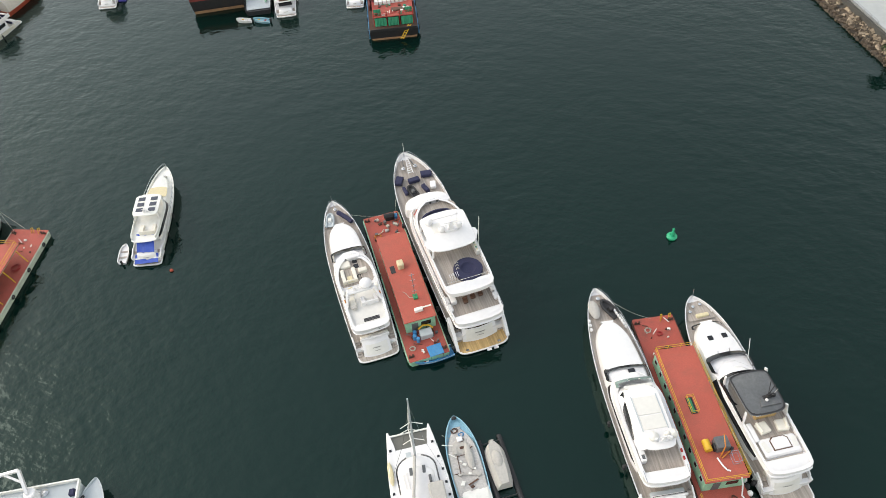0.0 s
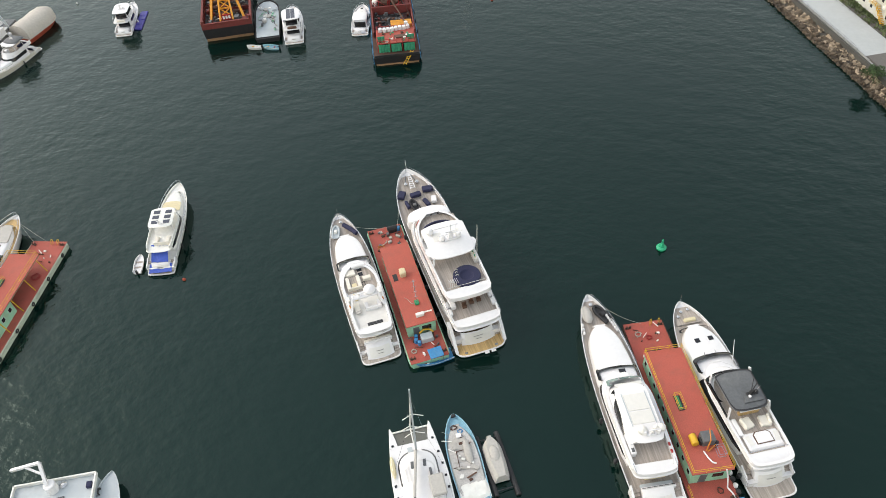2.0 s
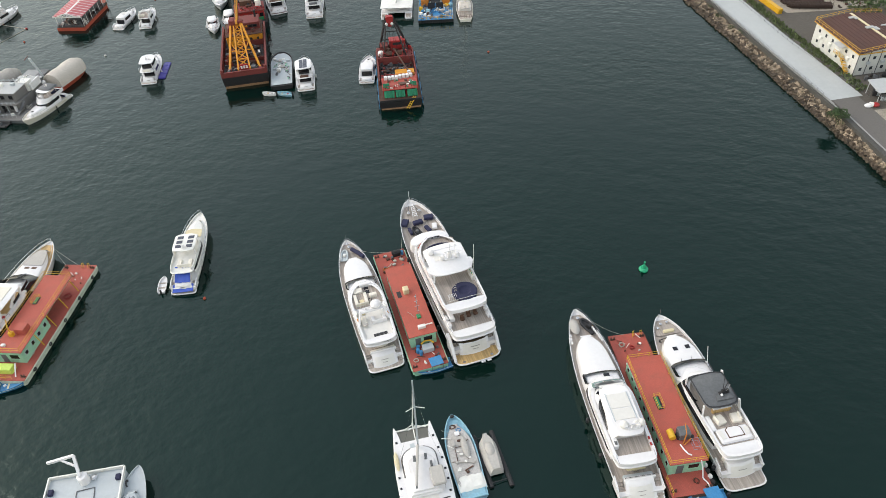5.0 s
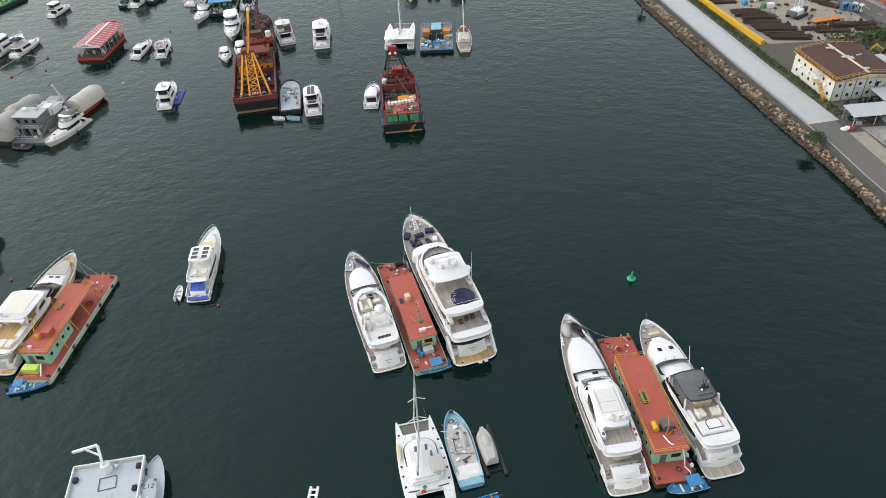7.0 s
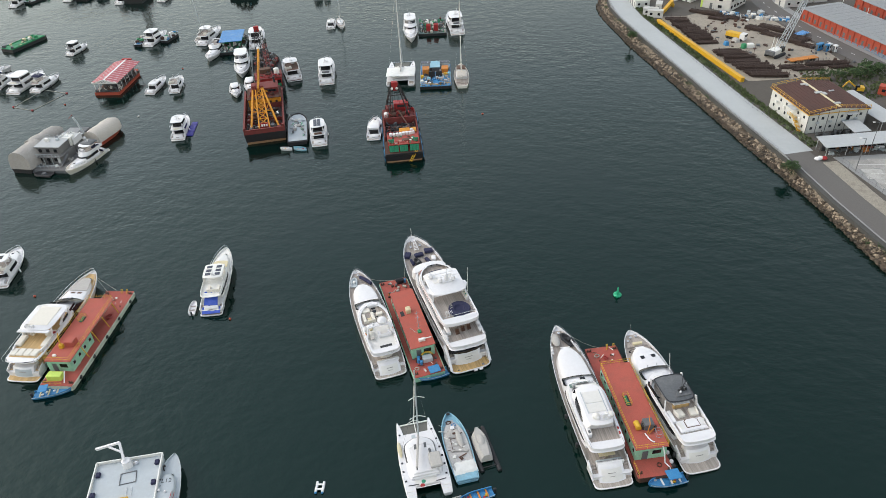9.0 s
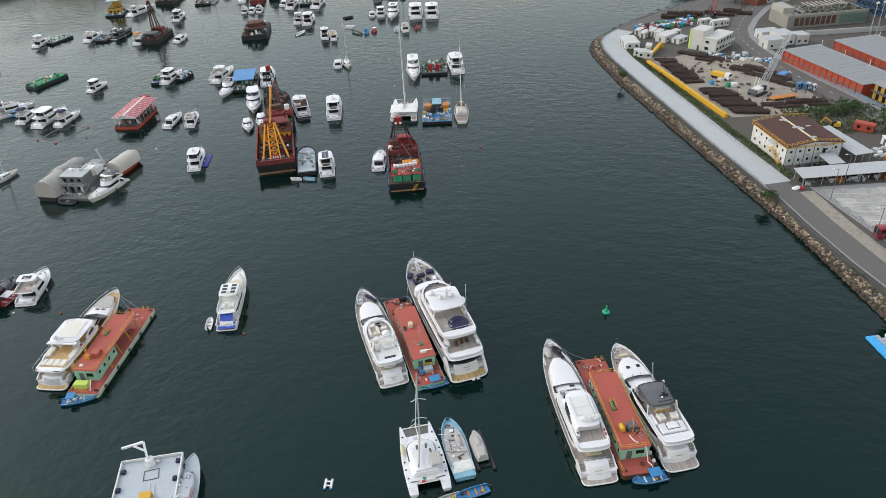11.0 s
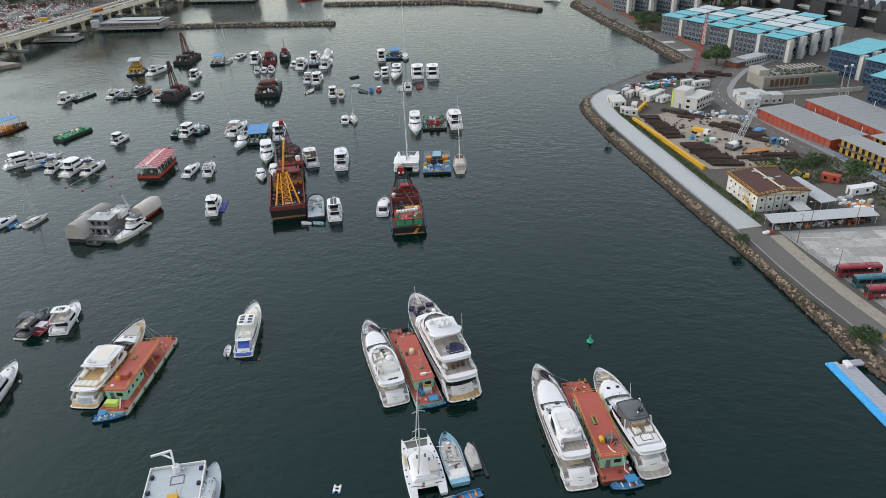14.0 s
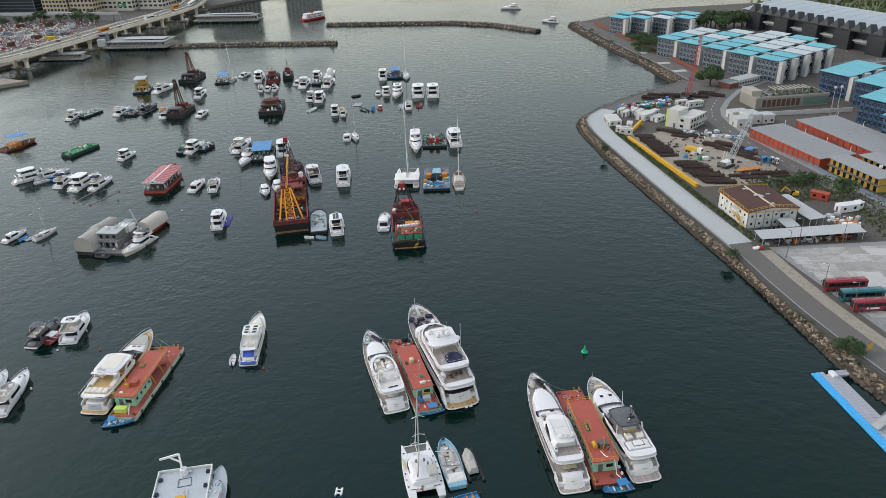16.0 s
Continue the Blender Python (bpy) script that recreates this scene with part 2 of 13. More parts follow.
# ---- mesh tools ----
class Geo:
    """Collects faces of one part."""

    def __init__(self):
        self.v, self.f = [], []

    def add(self, verts, faces):
        k = len(self.v)
        self.v += [tuple(p) for p in verts]
        self.f += [tuple(i + k for i in face) for face in faces]
        return self

    def loft(self, rings, closed=True, cap0=True, cap1=True):
        n = len(rings[0])
        verts = [p for r in rings for p in r]
        faces = []
        for a in range(len(rings) - 1):
            for b in range(n if closed else n - 1):
                c = (b + 1) % n
                faces.append((a * n + b, a * n + c, (a + 1) * n + c, (a + 1) * n + b))
        if cap0:
            faces.append(tuple(range(n - 1, -1, -1)))
        if cap1:
            faces.append(tuple(range((len(rings) - 1) * n, len(rings) * n)))
        return self.add(verts, faces)

    def box(self, cx, cy, z0, sx, sy, h, c=0.0, rz=0.0, top=1.0):
        """Box on z0, with chamfered edges c, turned by rz degrees, its top narrowed to the share top."""
        def ring(hx, hy, k, z):
            k = min(k, hx * 0.45, hy * 0.45)
            pts = [(hx, -hy + k), (hx, hy - k), (hx - k, hy), (-hx + k, hy), (-hx, hy - k), (-hx, -hy + k), (-hx + k, -hy), (hx - k, -hy)] if k > 0 else [
                (hx, -hy), (hx, hy), (-hx, hy), (-hx, -hy)]
            s, o = math.sin(radians(rz)), math.cos(radians(rz))
            return [(cx + x * o - y * s, cy + x * s + y * o, z) for x, y in pts]
        hx, hy = sx / 2, sy / 2
        if c > 0:
            return self.loft([ring(hx, hy, c, z0), ring(hx * top, hy * top, c, z0 + h - c), ring(hx * top - c, hy * top - c, c, z0 + h)])
        return self.loft([ring(hx, hy, 0, z0), ring(hx * top, hy * top, 0, z0 + h)])

    def prism(self, pts, z0, z1, c=0.0):
        rings = [[(x, y, z0) for x, y in pts], [(x, y, z1 - c) for x, y in pts]]
        if c > 0:
            mx, my = sum(p[0] for p in pts) / len(pts), sum(p[1] for p in pts) / len(pts)
            far = max(math.hypot(x - mx, y - my) for x, y in pts)
            s = 1 - c / far
            rings.append([(mx + (x - mx) * s, my + (y - my) * s, z1) for x, y in pts])
        return self.loft(rings)

    def rod(self, a, b, r, n=6, r2=None):
        a, b = Vector(a), Vector(b)
        d = (b - a).normalized()
        u = d.orthogonal().normalized()
        w = d.cross(u)
        r2 = r if r2 is None else r2
        rings = []
        for p, q in ((a, r), (b, r2)):
            rings.append([p + (u * math.cos(t) + w * math.sin(t)) * q for t in [2 * math.pi * i / n for i in range(n)]])
        return self.loft(rings)

    def path(self, pts, r, n=5):
        for a, b in zip(pts, pts[1:]):
            self.rod(a, b, r, n)
        return self

    def lathe(self, prof, cx=0, cy=0, n=16):
        rings = [[(cx + r * math.cos(t), cy + r * math.sin(t), z) for t in [2 * math.pi * i / n for i in range(n)]] for r, z in prof]
        return self.loft(rings)

    def ball(self, cx, cy, cz, rx, ry, rz, n=10, m=6):
        prof = [(math.cos(a), math.sin(a)) for a in [math.pi * (i / m - 0.5) for i in range(m + 1)]]
        rings = [[(cx + max(c, 0.02) * rx * math.cos(t), cy + max(c, 0.02) * ry * math.sin(t), cz + s * rz) for t in [2 * math.pi * i / n for i in range(n)]] for c, s in prof]
        return self.loft(rings)

    def beam(self, a, b, w, h):
        """Rectangular bar from a to b, w across and h high."""
        a, b = Vector(a), Vector(b)
        d = (b - a).normalized()
        side = d.cross(Vector((0, 0, 1)))
        side = side.normalized() if side.length > 1e-4 else Vector((1, 0, 0))
        up = side.cross(d)
        rings = [[p + side * (sx * w / 2) + up * (sz * h / 2) for sx, sz in ((1, 1), (-1, 1), (-1, -1), (1, -1))] for p in (a, b)]
        return self.loft(rings)


def part(name, geo, material, parent, label="", smooth=False):
    me = bpy.data.meshes.new(name)
    me.from_pydata(geo.v, [], geo.f)
    me.materials.append(material)
    if smooth:
        me.polygons.foreach_set("use_smooth", [True] * len(me.polygons))
        me.set_sharp_from_angle(angle=radians(38))
    me.update()
    ob = new(name, me)
    if parent is not None:
        ob.parent = parent
    if label:
        ob["label"] = label
    return ob


def thing(name, m, label, category, group="", kind=""):
    ob = new(name)
    ob.matrix_basis = m
    return tagged(ob, label, category, group, kind)


def solo(name, geo, material, label, category, m=None, kind="", group="", smooth=False):
    ob = part(name, geo, material, None, "", smooth)
    if m is not None:
        ob.matrix_basis = m
    return tagged(ob, label, category, group, kind)


# ---- boats ----
def half_width(u, B, stern=0.90, full=0.46, p=2.5):
    """Half beam of a motor boat's deck at the share u of its length, from stern to bow."""
    if u < full:
        return B / 2 * (stern + (1 - stern) * math.sin(u / full * math.pi / 2))
    return B / 2 * max(1 - ((u - full) / (1 - full)) ** p, 0.0) ** 0.68


def sheer(u, fs, fb):
    return fs + (fb - fs) * u ** 1.5




def deck_geo(L, B, fs, fb, drop, u0, u1, inset=0.12, stern=0.90, full=0.46, p=2.5, n=16, lift=0.0):
    """Deck sheet with thickness inside the bulwark."""
    g = Geo()
    rings = []
    for i in range(n + 1):
        u = u0 + (u1 - u0) * (1 - (1 - i / n) ** 1.5)
        w = max(half_width(u, B, stern, full, p) - inset, 0.03)
        z = sheer(u, fs, fb) - drop + lift
        rings.append([(w, u * L, z), (-w, u * L, z), (-w, u * L, z - 0.08), (w, u * L, z - 0.08)])
    return g.loft(rings)


def open_hull(L, B, fs, fb, drop, stern=0.90, full=0.46, p=2.5, n=22, keel=-0.5, floor=None):
    """Hull shell with bulwark and a sunken deck level, in one mesh."""
    g = Geo()
    rings = []
    for i in range(n + 1):
        u = 1 - (1 - i / n) ** 1.5
        w = max(half_width(u, B, stern, full, p), 0.05)
        s = sheer(u, fs, fb)
        back = lambda k: u * L - k * L * 0.055 * u ** 4
        fine = 1 - 0.45 * u ** 3
        t = min(0.13, w * 0.4)
        d = s - drop if floor is None else floor
        right = [(w * 0.30 * fine, back(1.3), keel), (w * 0.84 * fine, back(1.0), 0.0), (w * 0.93 * (1 - 0.12 * u ** 3), back(0.55), s * 0.5), (w, back(0), s), (w - t, back(0), s), (w - t, back(0), d)]
        rings.append(right + [(-x, y, z) for x, y, z in reversed(right)])
    return g.loft(rings)


class Form:
    """The plan of one motor boat, for parts that follow its sides."""

    def __init__(self, L, B, fs, fb, stern=0.90, full=0.46, p=2.5):
        self.L, self.B, self.fs, self.fb, self.k = L, B, fs, fb, (stern, full, p)

    def w(self, u):
        return half_width(min(max(u, 0), 1), self.B, *self.k)

    def outline(self, u0, u1, inset, nose=0.25, cap=99.0, tail=0.06, n=14, bow=0.0):
        """Closed plan outline from u0 to u1, rounded at the front over the share nose of its length."""
        pts = []
        span = u1 - u0
        for i in range(n + 1):
            k = i / n
            k = 1 - (1 - k) ** 1.5 if nose > 0 else k
            u = u0 + span * k
            w = min(self.w(u) - inset, cap)
            if nose > 0 and k > 1 - nose:
                w *= max(1 - ((k - 1 + nose) / nose) ** 2.6, 0) ** 0.5 if k < 1 else 0
                w = max(w, 0.12 * self.B)if k >= 1 else w
            if tail > 0 and k < tail:
                w *= 0.9 + 0.1 * k / tail
            pts.append((max(w, 0.05), u * self.L))
        if bow > 0:
            w, y = self.w(u0) - inset, u0 * self.L
            w = min(w, cap)
            pts = [(w * 0.35, y - bow * 0.1), (w * 0.7, y + bow * 0.12), (w * 0.88, y + bow * 0.45), (w * 0.96, y + bow)] + [q for q in pts[1:] if q[1] > y + bow * 1.3]
        return pts + [(-x, y) for x, y in reversed(pts)]

    def ring(self, z, u0, u1, inset, nose=0.25, cap=99.0, camber=0.0, slope=0.0, bow=0.0):
        """slope: rise of the ring's height per metre towards its front."""
        out = self.outline(u0, u1, inset, nose, cap, bow=bow)
        return [(x, y, z + slope * (y - u0 * self.L) + camber * (1 - (x / (self.B / 2)) ** 2)) for x, y in out]

    def tier(self, parent, name, material, z0, z1, u0, u1, inset, tumble=0.15, rf=0.03, rr=0.0, nose=0.25, cap=99.0, band=None, glass=None, label="", slope=0.0, crown=0.08):
        """Deckhouse from z0 to z1; rf and rr rake its front and rear; band = (low, high, share from rear, share to front) of its windows."""
        def level(k, out=0.0):
            return self.ring(z0 + (z1 - z0) * k, u0 + rr * k, u1 - rf * k, inset + tumble * k - out, nose, cap if cap > 50 else cap - tumble * k + out, slope=slope * k)
        g = Geo()
        top = self.ring(z1 + crown, u0 + rr + 0.006, u1 - rf - 0.008, inset + tumble + 0.25, nose, cap if cap > 50 else cap - tumble - 0.25, slope=slope)
        g.loft([level(0), level(0.5), level(0.94), level(1.0, -0.06), top])
        body = part(name, g, material, parent, label, True)
        if band:
            lo, hi, a, b = band
            r0, r1 = level(lo, 0.025), level(hi, 0.025)
            m = len(r0) // 2
            gg = Geo()
            i0, i1 = int(a * (m - 1)), int(round(b * (m - 1)))
            strips = [range(i0, i1 + 1)] if b < 0.999 else [range(i0, 2 * m - i0)]
            if b < 0.999:
                strips.append(range(2 * m - 1 - i1, 2 * m - i0))
            for strip in strips:
                s = list(strip)
                back0, back1 = level(lo, -0.03), level(hi, -0.03)
                gg.loft([[r0[i], r1[i], back1[i], back0[i]] for i in s])
            part("window_band", gg, glass or GLASS, body, "dark tinted wraparound glazing", True)
        return body

    def slab(self, parent, name, material, z, t, u0, u1, inset, nose=0.25, cap=99.0, label="", slope=0.0):
        g = Geo()
        c = min(0.08, t * 0.4)
        s = dict(slope=slope, bow=0.09 * self.B)
        g.loft([self.ring(z, u0 + 0.003, u1 - 0.003, inset + c, nose, cap, **s), self.ring(z + c, u0, u1, inset, nose, cap, **s), self.ring(z + t - c, u0, u1, inset, nose, cap, **s),
                self.ring(z + t, u0 + 0.003, u1 - 0.003, inset + c, nose, cap, **s)])
        return part(name, g, material, parent, label, True)

    def coaming(self, parent, name, material, z, h, u0, u1, inset, t=0.14, nose=0.25, open_rear=True, rake=0.0, cap=99.0, label=""):
        """Low wall that follows the sides of a deck."""
        r = 0.0 if open_rear else 0.09 * self.B
        a0, b0 = self.ring(z, u0, u1, inset, nose, cap, bow=r), self.ring(z, u0 + t / self.L, u1 - t / self.L, inset + t, nose, cap - t, bow=r)
        a1, b1 = self.ring(z + h, u0, u1 - rake, inset + 0.06, nose, cap - 0.06, bow=r), self.ring(z + h, u0 + t / self.L, u1 - rake - t / self.L, inset + t + 0.02, nose, cap - t - 0.02, bow=r)
        g = Geo()
        idx = list(range(len(a0))) + ([] if open_rear else [0])
        g.loft([[a0[i], a1[i], b1[i], b0[i]] for i in idx])
        return part(name, g, material, parent, label, True)

    def rail(self, parent, z, u0, u1, h=0.8, inset=0.1, r=0.025, posts=9, name="bow_rail", both=True, bow=True):
        g = Geo()
        tops = {}
        for side in (1, -1):
            line = []
            for i in range(posts + 1):
                u = u0 + (u1 - u0) * i / posts
                x = side * max(self.w(u) - inset, 0.05)
                zz = z if z is not None else sheer(u, self.fs, self.fb)
                g.rod((x, u * self.L, zz - 0.05), (x, u * self.L, zz + h), r, 4)
                line.append((x, u * self.L, zz + h))
            g.path(line, r, 4)
            tops[side] = line[-1]
        if bow:
            g.rod(tops[1], tops[-1], r, 4)
        return part(name, g, STEEL, parent, "thin stainless steel guard rail")


def fender_row(parent, F, us, side=1, r=0.22, material=None):
    for u in us:
        g = Geo()
        x = side * (F.w(u) + r * 0.9)
        z = sheer(u, F.fs, F.fb)
        g.lathe([(0.03, z - 1.3), (r, z - 1.1), (r, z - 0.4), (0.03, z - 0.15)], x, u * F.L, 8)
        g.rod((x, u * F.L, z - 0.2), (x - side * r, u * F.L, z + 0.02), 0.02, 4)
        part("fender", g, material or BLACK, parent, "hanging rubber fender", True)


def swim_platform(parent, F, depth, z=0.45, material=None):
    def edge(w, d):
        arc = []
        for i in range(13):
            c, s = math.cos(math.pi * i / 12), math.sin(math.pi * i / 12)
            arc.append((math.copysign(abs(c) ** 0.42, c) * w, -d * 0.3 - d * 0.7 * abs(s) ** 0.6))
        return [(w, 0.3)] + arc + [(-w, 0.3)]
    w = F.w(0) * 0.98
    g = Geo().loft([[(x, y, z - 0.28) for x, y in edge(w - 0.06, depth - 0.06)], [(x, y, z - 0.1) for x, y in edge(w, depth)], [(x, y, z) for x, y in edge(w - 0.03, depth - 0.03)]])
    p = part("swim_platform", g, GEL, parent)
    d = Geo().loft([[(x, y, zz) for x, y in edge(w - 0.2, depth - 0.2)] for zz in (z, z + 0.015)])
    part("platform_deck", d, material or TEAK, p, "planked teak platform deck")
    return p


def transom(parent, F, y0, y1, z0, z1, name_bars=1, panel=None, treads=2, skin=None):
    """Bowed, sloping stern block between two flights of steps."""
    w = F.w(0.02) * 0.66
    bulge = 0.05 * F.B
    skin = skin or GEL
    reach = y1 - 0.3 - y0

    def at(q, f, out=0.0):
        """Point on the stern face: q across from -1 to 1, f up from 0 to 1."""
        swell = 0.12 * math.sin(math.pi * f)
        return (q * w * (1 - 0.07 * f), y0 + reach * f - bulge * (1 - q * q) - swell - out, z0 + (z1 - z0) * f + out * 0.6)
    rows = []
    for i in range(9):
        q = -1 + i / 4
        top = at(q, 1)
        rows.append([at(q, f) for f in (0, 0.3, 0.6, 0.9)] + [(top[0], top[1] + 0.12, top[2] + 0.05), (q * w * 0.92, y1 + 0.5, z1 + 0.05), (q * w * 0.92, y1 + 0.5, z0)])
    t = part("transom", Geo().loft(rows), skin, parent, "", True)
    door = t
    g = Geo().loft([[at(-0.8 + 0.2 * i, f, 0.035) for f in (0.12, 0.35, 0.6, 0.86)] + [at(-0.8 + 0.2 * i, f, -0.02) for f in (0.86, 0.12)] for i in range(9)])
    if treads > 2:
        door = part("garage_door", g, panel or CREAM_GEL, t, "flush hinged stern door")
    for k in range(name_bars):
        ln = 0.3 - 0.1 * k
        f = 0.62 - 0.2 * k
        b = Geo().beam(at(-ln, f, 0.06), at(0, f, 0.065), 0.02, 0.17 - 0.05 * k).beam(at(0, f, 0.065), at(ln, f, 0.06), 0.02, 0.17 - 0.05 * k)
        part("name_bar", b, LETTER, door)
    for side in (1, -1):
        x = side * (w + (F.w(0.02) - w) * 0.5)
        ww = (F.w(0.02) - w) * 0.8
        steps = treads
        for i in range(steps):
            zz = z0 + (z1 - z0) * (i + 1) / (steps + 1)
            part("step", Geo().box(x, y0 + 0.1 + (y1 - y0 + 0.4) * (i + 0.7) / steps, z0, ww, (y1 - y0 + 0.4) / steps * 0.98, zz - z0, 0.02), TEAK, t)
        part("side_wing", Geo().loft([[(side * F.w(0.0) * 0.98, y0 + 0.1, z0), (side * F.w(0.03) * 1.0, y1 + 1.0, z0), (side * F.w(0.03), y1 + 1.0, z1 + 0.2), (side * F.w(0.01) * 0.99, y1 - 0.6, z1 * 0.85)],
                                      [(side * (F.w(0.0) * 0.98 - 0.2), y0 + 0.1, z0), (side * (F.w(0.03) - 0.2), y1 + 1.0, z0), (side * (F.w(0.03) - 0.2), y1 + 1.0, z1 + 0.2), (side * (F.w(0.01) * 0.99 - 0.2), y1 - 0.6, z1 * 0.85)]]), skin, t)
    return t


def sunpad(parent, name, x, y, z, sx, sy, h=0.35, material=None, label="", rz=0):
    return part(name, Geo().box(x, y, z, sx, sy, h, 0.1, rz), material or CREAM, parent, label)


def sofa_u(parent, x, y, z, sx, sy, material=None, face=1):
    """U-shaped settee open towards face."""
    g = Geo()
    g.box(x - sx / 2 + 0.3, y, z, 0.6, sy, 0.45, 0.06).box(x + sx / 2 - 0.3, y, z, 0.6, sy, 0.45, 0.06)
    g.box(x, y - face * (sy / 2 - 0.3), z, sx - 1.25, 0.6, 0.45, 0.06)
    g.box(x, y - face * (sy / 2 - 0.1), z + 0.4, sx, 0.2, 0.4, 0.05)
    return part("settee", g, material or CREAM, parent, "U-shaped upholstered settee")


def radar_mast(parent, x, y, z, s=1.0, domes=2, dark=False):
    body = BLACK if dark else GEL
    g = Geo().box(x, y, z, 1.6 * s, 0.7 * s, 0.25 * s, 0.06).loft([[(x + a * 0.35 * s, y + b * 0.25 * s, z + 0.2 * s) for a, b in ((1, 1), (-1, 1), (-1, -1), (1, -1))], [(x + a * 0.15 * s, y + b * 0.12 * s - 0.25 * s, z + 1.5 * s) for a, b in ((1, 1), (-1, 1), (-1, -1), (1, -1))]])
    m = part("radar_mast", g, body, parent)
    part("radar_bar", Geo().box(x, y - 0.25 * s, z + 1.5 * s, 1.5 * s, 0.2 * s, 0.12 * s, 0.03), body, m)
    for i in range(domes):
        side = -1 if i % 2 else 1
        part("satellite_dome", Geo().lathe([(0.2 * s, z), (0.36 * s, z + 0.15 * s), (0.38 * s, z + 0.45 * s), (0.25 * s, z + 0.72 * s), (0.03, z + 0.8 * s)], x + side * 1.05 * s, y + 0.1 * s * i, 10), body, m, "", True)
    part("whip_aerial", Geo().rod((x + 0.7 * s, y, z), (x + 0.75 * s, y - 0.3, z + 3.2 * s), 0.02, 4), GEL, m)
    return m


def tender(parent, x, y, z, L=3.4, rz=0, tube=None, cover=None, name="tender"):
    """Small inflatable with a raised console."""
    g = Geo()
    s, o = math.sin(radians(rz)), math.cos(radians(rz))
    P = lambda a, b, c: (x + a * o - b * s, y + a * s + b * o, z + c)
    w = L * 0.2
    pts = [P(w, -L / 2, 0.25), P(w, L * 0.2, 0.28), P(w * 0.6, L * 0.42, 0.36), P(0, L / 2, 0.42), P(-w * 0.6, L * 0.42, 0.36), P(-w, L * 0.2, 0.28), P(-w, -L / 2, 0.25)]
    for a, b in zip(pts, pts[1:]):
        g.rod(a, b, L * 0.065, 8)
    g.loft([[P(w, -L / 2, 0.1), P(w, L * 0.25, 0.1), P(0, L * 0.45, 0.2), P(-w, L * 0.25, 0.1), P(-w, -L / 2, 0.1)], [P(w, -L / 2, 0.2), P(w, L * 0.25, 0.2), P(0, L * 0.45, 0.3), P(-w, L * 0.25, 0.2), P(-w, -L / 2, 0.2)]])
    t = part(name, g, tube or BLACK, parent, "", True)
    c = Geo()
    c.loft([[P(a * w * 0.5, b * L * 0.12 - 0.1, 0.2) for a, b in ((1, 1), (-1, 1), (-1, -1), (1, -1))], [P(a * w * 0.4, b * L * 0.09 - 0.2, 0.75) for a, b in ((1, 1), (-1, 1), (-1, -1), (1, -1))]])
    part("console", c, cover or DARK_GREY, t)
    return t


